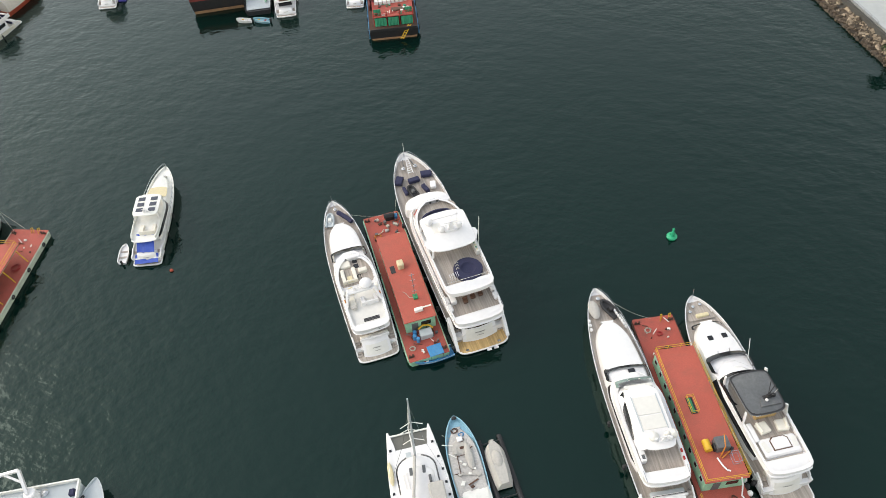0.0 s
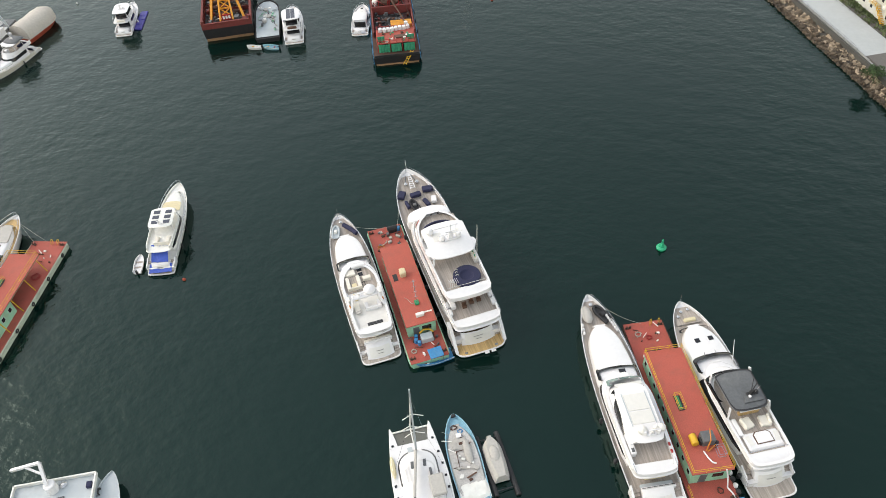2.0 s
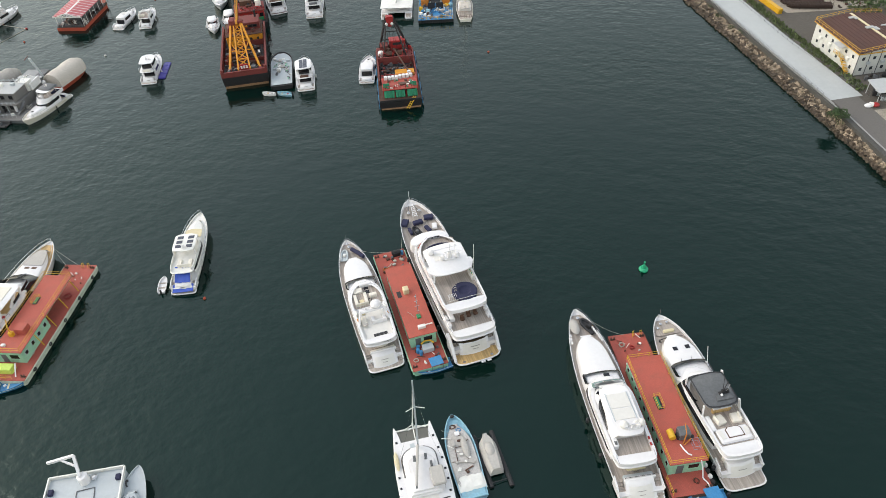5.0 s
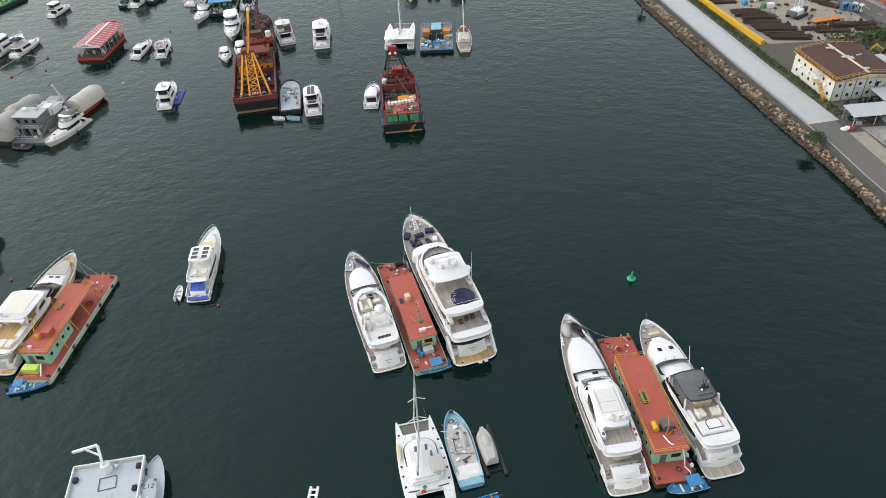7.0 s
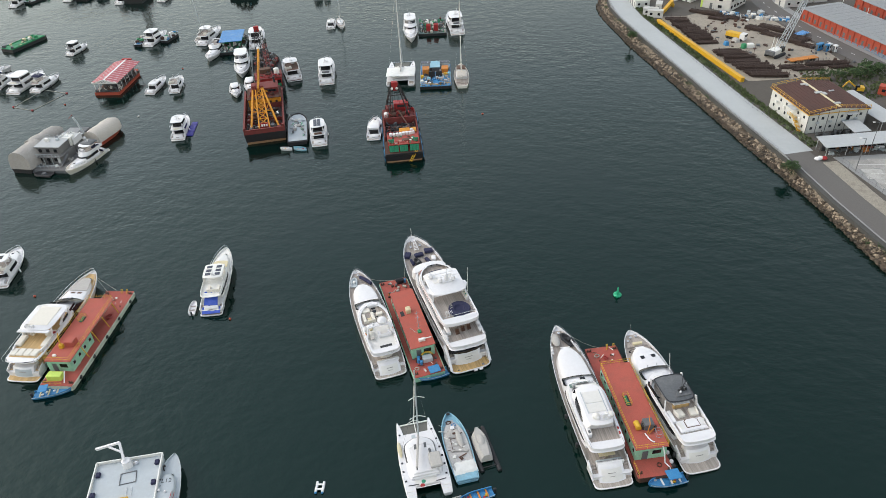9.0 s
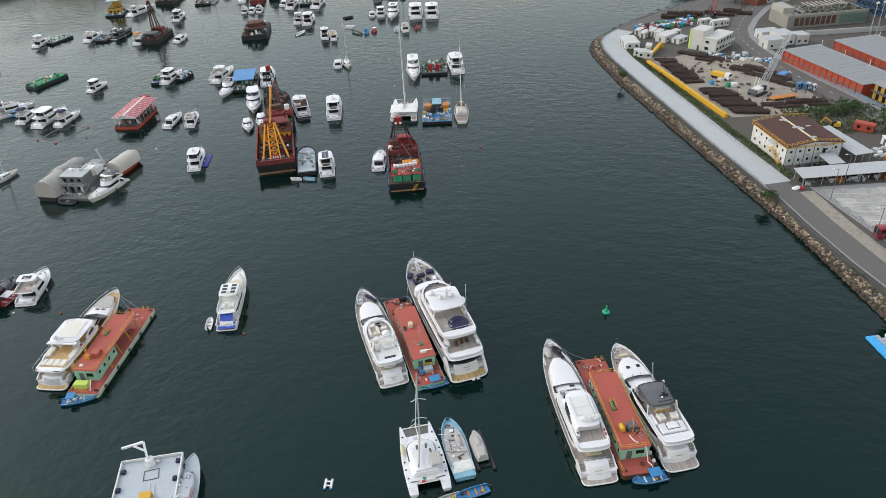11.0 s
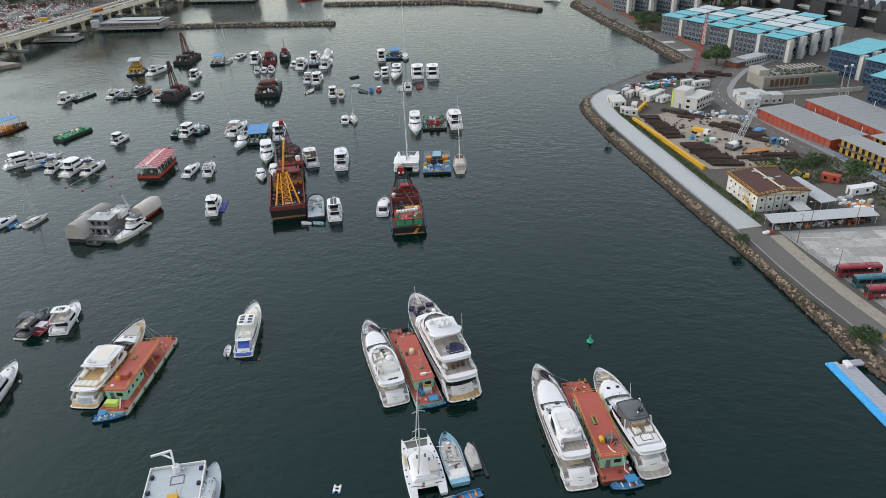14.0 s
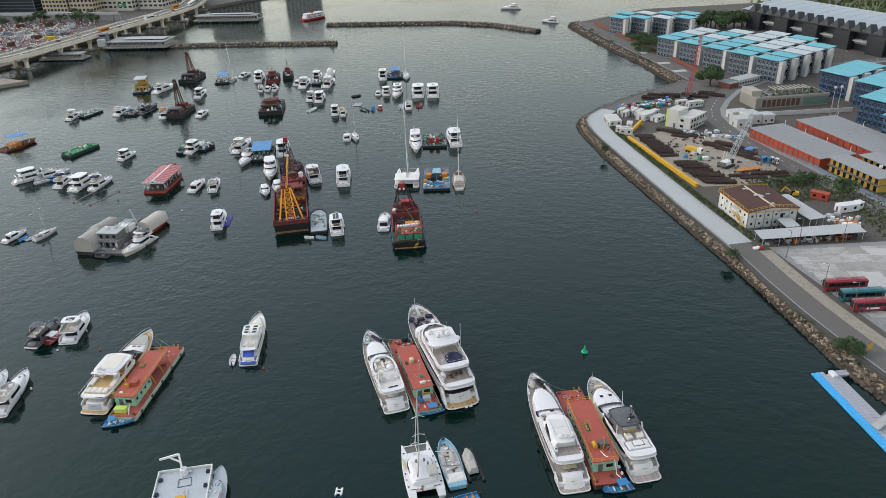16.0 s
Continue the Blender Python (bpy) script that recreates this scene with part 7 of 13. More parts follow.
def barge_o():
    b = pontoon(pose(-76.59, 119.73, 0, 0, 0, -6.0), 28.8, 6.6, PALE_EDGE, "red work barge with pale green sides and yellow roof rails", )
    roof = house(b, -0.7, 4.0, 22.6, 4.9, openings=2, walls_to=12.5)
    stair_hatch(roof, -1.5, 16.0, 4.1, 0.9, 1.8)
    part("red_locker", Geo().box(-0.2, 8.8, 4.1, 1.8, 1.8, 1.1, 0.06), RED_ROOF, roof, "red steel roof locker")
    part("davit", Geo().rod((-1.6, 7.6, 4.1), (-1.6, 7.6, 6.2), 0.12, 6).rod((-1.6, 7.6, 6.2), (-2.2, 8.8, 6.9), 0.09, 6).box(-1.6, 7.6, 4.1, 0.8, 0.7, 0.9, 0.06), YELLOW, roof, "yellow deck davit")
    part("lime_container", Geo().box(-1.0, 2.1, 1.21, 3.0, 1.5, 1.15, 0.08), LIME, b, "lime green equipment box")
    for y in (8.0, 12.5, 17.0, 21.5):
        part("roof_post", Geo().rod((2.9, y, 1.2), (2.1, y, 3.95), 0.09, 6), YELLOW, b)
    part("white_pipe", Geo().rod((1.4, 0.8, 1.3), (1.2, 2.4, 3.0), 0.12, 6), GEL, b)
    loose_gear(b, 5.0, 23.2, 28.0, 1.21, 5, (GEL_OLD, RUST), 133, 0.12, 0.4, 0.25)
    part("roof_locker", Geo().box(-1.9, 5.2, 4.1, 0.7, 0.5, 0.4, 0.05), GEL_OLD, roof)
    coil(b, 1.4, 20.0, 1.21, 0.9, RED, seed=11)
    coil(b, 1.6, 6.0, 1.21, 0.5, ROPE, seed=12)
    for x in (0.6, 1.8):
        part("pipe_frame", Geo().path([(x, 27.9, 1.2), (x, 28.3, 2.1), (x + 0.3, 28.4, 2.1), (x + 0.3, 28.1, 1.2)], 0.06, 5), YELLOW, b)
    railing(b, [(-2.4, 0.3, 1.21), (1.0, 0.3, 1.21)], 0.9, 0.03, 1.2)


barge_m()
barge_n()
barge_o()


# ---- sampans tied behind the barges ----
def sampan(x, y, rz, L, W, hull_mat, canopy, label, seats=None, canopy_at=0.55, seed=0):
    rng = random.Random(seed)
    b = thing("sampan", pose(x, y, 0, 0, 0, rz), label, "boat", "small open boats")
    F = Form(L, W, 0.65, 1.05, 0.85, 0.45, 2.2)
    part("hull", open_hull(L, W, 0.65, 1.05, 0.45, 0.85, 0.45, 2.2, n=14, keel=-0.3), hull_mat, b, "", True)
    part("gunwale", hull_stripe(F, 0.52, 0.62, 0, 0.97, 0.05), GEL, b)
    for i in range(3):
        part("thwart", Geo().box(0, L * (0.18 + 0.22 * i), 0.42, F.w(0.3) * 1.75, 0.3, 0.08, 0.02), seats or hull_mat, b)
    if canopy:
        top = part("canopy", Geo().box(0, L * canopy_at, 1.95, W * 0.86, L * 0.34, 0.08, 0.03), canopy, b, "flat canvas canopy")
        for sx in (1, -1):
            for yy in (-0.15, 0.15):
                part("canopy_post", Geo().rod((sx * W * 0.38, L * (canopy_at + yy), 0.6), (sx * W * 0.4, L * (canopy_at + yy), 1.97), 0.03, 5), STEEL, top)
    part("outboard_motor", Geo().box(0, -0.25, 0.0, 0.35, 0.4, 0.75, 0.08).box(0, -0.25, 0.7, 0.42, 0.5, 0.35, 0.1), BLACK, b)
    for i in range(3):
        part("clutter", Geo().box(rng.uniform(-0.3, 0.3) * W, L * rng.uniform(0.2, 0.8), 0.3, 0.4, 0.5, 0.25, 0.06, rng.uniform(0, 90)), rng.choice((GREY_TARP, YELLOW, RED, GEL_OLD)), b)
    return b


sampan(-0.4, 119.1, 108, 6.4, 2.2, BOAT_BLUE, BOAT_BLUE, "blue wooden sampan with a flat blue canopy", canopy_at=0.42, seed=1)
sampan(37.6, 92.4, 100, 6.6, 2.2, BOAT_BLUE, BOAT_BLUE, "blue and white sampan with a blue canopy", GEL_OLD, 0.36, 2)
sampan(-80.6, 118.3, -80, 7.2, 2.3, BOAT_BLUE, None, "blue sampan with yellow inner boards", BEIGE, 0.4, 3)
part("canopy", Geo().box(0, 2.2, 1.8, 1.9, 1.7, 0.08, 0.03), BOAT_BLUE, bpy.data.objects["sampan.002"])
rope((-9.2, 147.0, 1.6), (-8.6, 155.5, 4.3), 0.5)
rope((-11.0, 146.6, 1.6), (-17.2, 146.0, 2.9), 0.4)
rope((29.5, 122.0, 1.5), (24.0, 124.0, 3.4), 0.5)
rope((-76.2, 147.8, 1.6), (-80.9, 153.0, 3.4), 0.3)
rope((-74.0, 148.0, 1.6), (-80.7, 152.4, 3.4), 0.2)
rope((-2.5, 105.0, 1.4), (-1.4, 104.5, 1.3), 0.2)


# ---- yard, shed, canopy and car park ----
SHED_WHITE = mat("white_sheet_wall", (0.60, 0.60, 0.57), 0.6, 0, 0.06, 0.8, 0.4, (0.48, 0.45, 0.38), 0.3)


def shed():
    b = thing("site_shed", pose(112.6, 212.6, 2.9, 0, 0, 7.5), "two-storey white sheet-metal shed with a rusty brown roof", "building")
    W, D, H, R = 18.0, 19.0, 6.2, 1.1
    pan = part("wall_core", Geo().box(0, 0, 0, W - 0.3, D - 0.3, H), SHED_WHITE, b)
    # ribbed wall sheets with openings left for windows
    for side, n in (("front", 12), ("left", 12)):
        for i in range(n):
            if side == "front":
                x, y, rz = -W / 2 + (i + 0.5) * W / n, -D / 2, 0
            else:
                x, y, rz = -W / 2, -D / 2 + (i + 0.5) * D / n, 90
            part("wall_sheet", Geo().box(x, y, 0, (W if side == "front" else D) / n - 0.06, 0.12, H - 0.02, 0.02, rz), SHED_WHITE, b)
    for k in range(6):
        for z in (1.2, 4.0):
            part("window", Geo().box(-W / 2 + 1.6 + k * 2.9, -D / 2 - 0.05, z, 0.75, 0.14, 0.8, 0.02), CITY_GLASS, b)
            part("window", Geo().box(-W / 2 - 0.05, -D / 2 + 1.8 + k * 3.0, z, 0.14, 0.75, 0.8, 0.02), CITY_GLASS, b)
    for k in range(4):
        part("air_conditioner", Geo().box(-W / 2 + 3.0 + k * 3.9, -D / 2 - 0.35, 3.0, 0.9, 0.5, 0.6, 0.05), GREY_PAINT, b)
        part("air_conditioner", Geo().box(-W / 2 - 0.35, -D / 2 + 3.3 + k * 4.0, 3.0, 0.5, 0.9, 0.6, 0.05), GEL_OLD, b)
    g = Geo()
    g.loft([[(-W / 2 - 0.5, y, H), (0, y, H + R), (W / 2 + 0.5, y, H), (W / 2 + 0.5, y, H - 0.15), (0, y, H + R - 0.15), (-W / 2 - 0.5, y, H - 0.15)] for y in (-D / 2 - 0.5, D / 2 + 0.5)])
    roof = part("roof", g, BROWN_ROOF, b, "low-pitched rusty brown sheet roof")
    part("gable_wall", Geo().loft([[(-W / 2, y, H - 0.1), (0, y, H + R - 0.2), (W / 2, y, H - 0.1)] for y in (-D / 2 - 0.02, D / 2 + 0.02)]), SHED_WHITE, b)
    for i in range(17):
        x = -W / 2 + 0.6 + i * (W - 1.2) / 16
        z = H + R * (1 - abs(x) / (W / 2 + 0.5))
        part("roof_rib", Geo().beam((x, -D / 2 - 0.45, z + 0.05), (x, D / 2 + 0.45, z + 0.05), 0.08, 0.08), BROWN_ROOF, roof)
    part("ridge_walk", Geo().box(0, 0, H + R, 0.7, D, 0.1), BEIGE, roof, "pale plank walkway along the ridge")
    for x, y, sx, sy in ((-1.3, 7.0, 1.5, 0.8), (-0.6, 6.4, 0.8, 1.4), (-0.4, 0.5, 2.2, 1.0), (0.8, -0.4, 1.2, 1.6), (0.5, -7.2, 1.8, 0.9), (4.5, 1.6, 1.6, 0.5)):
        part("roof_panel", Geo().box(x, y, H + R * (1 - abs(x) / 9.5) + 0.1, sx, sy, 0.25, 0.04), PALE_METAL, roof)
    railing(roof, [(-W / 2 - 0.4, -D / 2 - 0.4, H), (-W / 2 - 0.4, D / 2 + 0.4, H)], 1.0, 0.05, 1.6, SITE_YELLOW, "roof_rail")
    railing(roof, [(-W / 2 - 0.4, -D / 2 - 0.4, H), (0, -D / 2 - 0.4, H + R), (W / 2 + 0.4, -D / 2 - 0.4, H)], 1.0, 0.05, 1.6, SITE_YELLOW, "roof_rail")
    railing(roof, [(-W / 2 - 0.4, D / 2 + 0.4, H), (0, D / 2 + 0.4, H + R), (W / 2 + 0.4, D / 2 + 0.4, H)], 1.0, 0.05, 1.6, SITE_YELLOW, "roof_rail")
    # outside stair at the corner
    for i in range(12):
        part("stair_tread", Geo().box(-W / 2 - 1.0, -D / 2 + 1.0 + i * 0.32, 0.25 * (i + 1), 1.2, 0.3, 0.06), SITE_YELLOW, b)
    part("stair_landing", Geo().box(-W / 2 - 1.0, -D / 2 + 6.0, 3.1, 1.6, 2.4, 0.12), BEIGE, b)
    railing(b, [(-W / 2 - 1.7, -D / 2 + 1, 0.2), (-W / 2 - 1.7, -D / 2 + 4.8, 3.1), (-W / 2 - 1.7, -D / 2 + 7.2, 3.1)], 1.0, 0.05, 1.2, SITE_YELLOW, "stair_rail")
    for k in range(7):
        part("corner_post", Geo().box(-W / 2 + k * W / 6, -D / 2 - 0.1, 0, 0.16, 0.16, H), DARK_GREY, b)
    part("gutter", Geo().box(0, -D / 2 - 0.52, H - 0.3, W + 1.0, 0.14, 0.2), SITE_YELLOW, b)
    part("gutter", Geo().box(-W / 2 - 0.52, 0, H - 0.3, 0.14, D + 1.0, 0.2), SITE_YELLOW, b)
    part("entrance", Geo().box(3.4, -D / 2 - 0.06, 3.0, 1.1, 0.14, 2.1, 0.02), GLASS, b)
    part("entrance_landing", Geo().box(3.6, -D / 2 - 0.9, 2.8, 4.0, 1.6, 0.14), GREY_PAINT, b)
    part("entrance_hood", Geo().box(3.6, -D / 2 - 0.9, 5.4, 3.4, 1.7, 0.1), PALE_METAL, b)
    part("entrance_stair", Geo().beam((5.4, -D / 2 - 0.9, 2.8), (8.6, -D / 2 - 0.9, 0.1), 1.3, 0.16), GREY_PAINT, b)
    part("porch_roof", Geo().box(-W / 2 - 1.1, -D / 2 + 6.0, 5.6, 2.4, 3.0, 0.1), PALE_METAL, b)


shed()


def canopy(x, y, z, rz, L, W, H, label, roof_mat, n=7, slope=0.5):
    c = thing("canopy", pose(x, y, z, 0, 0, rz), label, "shelter", "open canopies")
    roof = part("roof", Geo().loft([[(xx, -W / 2, H), (xx, W / 2, H + slope), (xx, W / 2, H + slope - 0.15), (xx, -W / 2, H - 0.15)] for xx in (-L / 2, L / 2)]), roof_mat, c, "single-pitch sheet roof")
    for i in range(n):
        for yy in (-W / 2 + 0.4, W / 2 - 0.4):
            part("post", Geo().rod((-L / 2 + 0.6 + i * (L - 1.2) / (n - 1), yy, 0), (-L / 2 + 0.6 + i * (L - 1.2) / (n - 1), yy, H), 0.1, 6), PALE_METAL, c)
    return c


canopy(121.3, 191.9, 2.95, 3.5, 35, 5.6, 3.0, "long pale metal parking canopy on thin posts", PALE_METAL)
canopy(126.3, 210.5, 2.95, 12, 6.4, 20, 3.4, "wide pale metal lean-to beside the shed", PALE_METAL, 3)
canopy(117.5, 199.0, 2.95, 7.5, 5, 6, 3.0, "small pale metal canopy by the shed door", PALE_METAL, 2)


def car(x, y, z, rz, color, label, L=4.4):
    c = thing("car", pose(x, y, z, 0, 0, rz), label, "car", "parked cars")
    W = 1.8
    prof = [(-L / 2, 0.3), (-L / 2, 0.85), (-L * 0.28, 0.95), (L / 2 - 0.1, 0.8), (L / 2, 0.55), (L / 2, 0.3)]
    part("body", Geo().loft([[(w, yy, zz) for yy, zz in prof] for w in (-W / 2, W / 2)]), color, c)
    part("cabin", Geo().loft([[(w * k, yy, zz) for yy, zz in ((-L * 0.4, 0.85), (-L * 0.3, 1.45), (L * 0.08, 1.45), (L * 0.25, 0.85))] for w, k in ((-W / 2, 0.92), (W / 2, 0.92))]), GLASS, c)
    part("roof_panel", Geo().box(0, -L * 0.11, 1.44, W * 0.84, L * 0.36, 0.06, 0.02), color, c)
    for sx in (1, -1):
        for yy in (-L * 0.3, L * 0.3):
            part("wheel", Geo().rod((sx * W / 2 - sx * 0.2, yy, 0.32), (sx * W / 2 + sx * 0.02, yy, 0.32), 0.32, 10), BLACK, c)
    return c


CAR_GREY = mat("grey_car_paint", (0.12, 0.125, 0.13), 0.3, 0.2, 0.05)
rng = random.Random(9)
for i in range(9):
    car(107.5 + i * 3.4, 192.5 + i * 0.2, 2.97, rng.uniform(-3, 3), rng.choice((GEL, CAR_GREY, DARK_GREY, ORANGE_RED, GEL_OLD)), "car parked under the long metal canopy")


def coach(x, y, rz, color, label, bars=False):
    c = thing("coach", pose(x, y, 2.98, 0, 0, rz), label, "bus", "parked coaches")
    L, W, H = 12.0, 2.5, 3.3
    part("body", Geo().box(0, -L / 2, 0.35, W, L, H - 0.35, 0.18), color, c, "", True)
    part("roof_pod", Geo().box(0, -L * 0.4, H, W * 0.7, 2.8, 0.16, 0.06), color, c)
    part("roof_pod", Geo().box(0, -L * 0.72, H, W * 0.6, 1.8, 0.16, 0.06), color, c)
    part("windscreen", Geo().box(0, -0.02, 1.2, W * 0.9, 0.08, 1.75, 0.03), GLASS, c)
    for sx in (1, -1):
        for i in range(6):
            part("side_window", Geo().box(sx * W / 2, -1.4 - i * 1.75, 1.65, 0.06, 1.62, 1.05, 0.02), GLASS, c)
        for yy in (-2.4, -8.6, -9.9):
            part("wheel", Geo().rod((sx * (W / 2 - 0.3), yy, 0.5), (sx * (W / 2 + 0.03), yy, 0.5), 0.5, 12), BLACK, c)
        part("mirror", Geo().box(sx * (W / 2 + 0.22), 0.25, 1.9, 0.18, 0.12, 0.5, 0.04), BLACK, c)
    if bars:
        part("side_mark", Geo().box(-W / 2 - 0.005, -5.6, 0.9, 0.03, 2.6, 0.5), GEL, c, "white slanted side lettering")
        part("side_mark", Geo().box(-W / 2 - 0.005, -3.6, 0.9, 0.03, 0.6, 0.6), GEL, c)
    return c


COACH_RED = mat("dark_red_coach_paint", (0.23, 0.012, 0.022), 0.3, 0, 0.05, coat=0.4)
COACH_TEAL = mat("teal_coach_paint", (0.015, 0.12, 0.145), 0.3, 0, 0.05, coat=0.4)
coach(110.4, 160.4, 91, COACH_RED, "dark red touring coach parked on concrete")
coach(112.0, 154.6, 91, COACH_TEAL, "teal touring coach parked on concrete")
coach(112.4, 149.2, 91, COACH_RED, "dark red touring coach with white side lettering", True)


POST_GREY = mat("dull_grey_post", (0.15, 0.15, 0.148), 0.6, 0.3, 0.1, 1.0)


def lamp_post(x, y, z, rz, h=9.5):
    p = thing("street_lamp", pose(x, y, z, 0, 0, rz), "tall grey street lamp post with a short arm", "lamp post", "street lamps")
    part("pole", Geo().rod((0, 0, 0), (0, 0, h), 0.13, 7, 0.07), POST_GREY, p)
    part("arm", Geo().rod((0, 0, h - 0.1), (1.3, 0, h + 0.15), 0.06, 5), POST_GREY, p)
    part("lantern", Geo().box(1.5, 0, h + 0.08, 0.7, 0.3, 0.14, 0.04), GEL_OLD, p)


lamps = [(109.4, 159.0), (108.8, 180.4), (116.5, 188.6), (130.8, 188.6), (112.1, 148.2), (148, 187), (118.5, 118)]
for x, y in lamps:
    lamp_post(x, y, 2.95, 180, 9.5)
for s in (30, 95, 140, 175, 215, 250):
    (px, py), side, _ = along(ROAD_LINE, s)
    lamp_post(px - side[0] * 5, py - side[1] * 5, 3.0, 0, 9.0)


def fence(line, z, label, h=1.9, gap=2.5, closed=False):
    f = thing("wire_fence", pose(0, 0, 0), label, "fence", "wire fences")
    total = length(line)
    n = int(total / gap)
    pts = []
    for i in range(n + 1):
        p, _, _ = along(line, min(total * i / n, total - 0.001))
        pts.append((p[0], p[1], z))
        part("post", Geo().rod((p[0], p[1], z), (p[0], p[1], z + h), 0.045, 4), POST_GREY, f)
    g = Geo()
    for k in (0.15, 0.55, 0.98):
        g.path([(x, y, zz + h * k) for x, y, zz in pts], 0.025, 3)
    part("wire", g, POST_GREY, f)


fence([(105.9, 188.8), (108.6, 174), (115.4, 137.9), (121.0, 104)], 2.95, "thin wire fence along the car park", 2.0)
fence([(106.2, 188.8), (139, 190.2), (160, 192)], 2.95, "thin wire fence behind the parking canopy", 2.0)
fence([(104.0, 191), (96.8, 222), (88.2, 285)], 2.95, "thin wire fence along the promenade", 1.6)
fence([along(WALL_LINE, 124 + i * 20)[0] for i in range(9)], 3.2, "thin pipe rail on the sea wall", 0.9)

tarp = thing("tarpaulin_heap", pose(102.8, 187.4, 2.96), "crumpled white and red tarpaulin heap on the road", "tarpaulin")
rng = random.Random(3)
for i, m in enumerate((GEL, GEL_OLD, RED)):
    part("fold", Geo().ball(-0.9 + 0.9 * i, rng.uniform(-0.6, 0.6), 0.3, 1.0, 0.8, 0.55, 7, 4), m, tarp)
sign = thing("yellow_sign", pose(106.4, 130.0, 2.95, 0, 0, 30), "plain yellow sign board on posts", "sign")
part("board", Geo().box(0, 0, 1.0, 2.2, 0.08, 1.6, 0.02), SITE_YELLOW, sign)
part("post", Geo().rod((-0.8, 0.1, 0), (-0.8, 0.1, 1.4), 0.05, 5), PALE_METAL, sign)
part("post", Geo().rod((0.8, 0.1, 0), (0.8, 0.1, 1.4), 0.05, 5), PALE_METAL, sign)


# ---- floating dock with a blue edge, and its ramp ----
def floating_dock():
    d = thing("floating_dock", pose(0, 0, 0), "modular grey floating dock with a bright blue outer edge", "dock")
    BLUE = mat("bright_blue_float", (0.05, 0.38, 0.75), 0.5, 0, 0.06, 1.0, 0.15, (0.1, 0.4, 0.6), 0.5)
    LILAC = mat("grey_lilac_float", (0.36, 0.36, 0.40), 0.6, 0, 0.06, 1.0, 0.2, (0.3, 0.3, 0.32), 0.5)
    a, way = Vector((90.6, 126.0, 0)), Vector((0.10, -1.0, 0)).normalized()
    right = Vector((-way.y, way.x, 0))
    rz = math.degrees(math.atan2(-way.x, way.y))
    meshes = {}
    for i in range(34):
        for j in range(6):
            if j >= 3 and i < 1:
                continue
            c = a + way * (i * 1.02 + 0.5) + right * (j * 1.02 + 0.5)
            m = BLUE if j < 2 else LILAC
            if m.name not in meshes:
                ob = part("float_block", Geo().box(0, 0, 0, 1.0, 1.0, 0.55, 0.07), m, d)
                meshes[m.name] = ob.data
            else:
                ob = new("float_block", meshes[m.name])
                ob.parent = d
            ob.matrix_basis = pose(c.x, c.y, -0.05, 0, 0, rz)
    for j in range(6, 9):
        for i in range(2):
            c = a + way * (i * 1.02 + 0.5) + right * (j * 1.02 + 0.5)
            ob = new("float_block", meshes[LILAC.name])
            ob.parent = d
            ob.matrix_basis = pose(c.x, c.y, -0.05, 0, 0, rz)
    part("dock_box", Geo().box(95.3, 124.8, 0.5, 1.3, 2.2, 0.7, 0.06, rz), GEL, d)
    ramp = thing("gangway", pose(0, 0, 0), "pale metal gangway from the shore to the dock", "gangway")
    part("walk", Geo().beam((94.5, 105.5, 0.9), (106.5, 112.0, 3.2), 1.8, 0.15), PALE_METAL, ramp)
    railing(ramp, [(94.9, 104.8, 0.95), (106.9, 111.3, 3.25)], 1.0, 0.04, 1.5, PALE_METAL, "hand_rail")
    railing(ramp, [(94.1, 106.2, 0.95), (106.1, 112.7, 3.25)], 1.0, 0.04, 1.5, PALE_METAL, "hand_rail")


floating_dock()

# ---- navigation buoy ----
b = thing("buoy", pose(37.2, 139.2, 0) @ Matrix.Diagonal((0.64, 0.64, 0.64, 1)), "bright green conical navigation buoy floating alone", "buoy")
part("float", Geo().lathe([(0.7, -0.5), (1.35, 0.0), (1.4, 0.45), (1.15, 0.75), (0.5, 0.9)], 0, 0, 16), BUOY_GREEN, b, "", True)
part("cone", Geo().lathe([(0.75, 0.85), (0.45, 1.9), (0.2, 2.4), (0.12, 2.9)], 0, 0, 12), BUOY_GREEN, b, "", True)
part("top_mark", Geo().lathe([(0.04, 2.9), (0.36, 2.95), (0.06, 3.55)], 0, 0, 8), BUOY_GREEN, b)


# ---- construction yard ----
girder = thing("yellow_girder", pose(0, 0, 0), "long yellow steel box girder lying beside the promenade", "girder")
g0, g1 = Vector((90.2, 300.0, 3.6)), Vector((101.2, 239.5, 3.6))
for i in range(8):
    part("girder_section", Geo().beam(g0.lerp(g1, i / 8), g0.lerp(g1, (i + 0.985) / 8), 1.3, 1.5), SITE_YELLOW, girder)
part("girder_arm", Geo().beam((94.4, 309.0, 4.0), (100.6, 317.6, 5.4), 1.2, 1.4), SITE_YELLOW, girder)
part("girder_foot", Geo().beam((100.2, 317.0, 5.0), (101.4, 318.2, 3.2), 1.0, 1.2), SITE_YELLOW, girder)


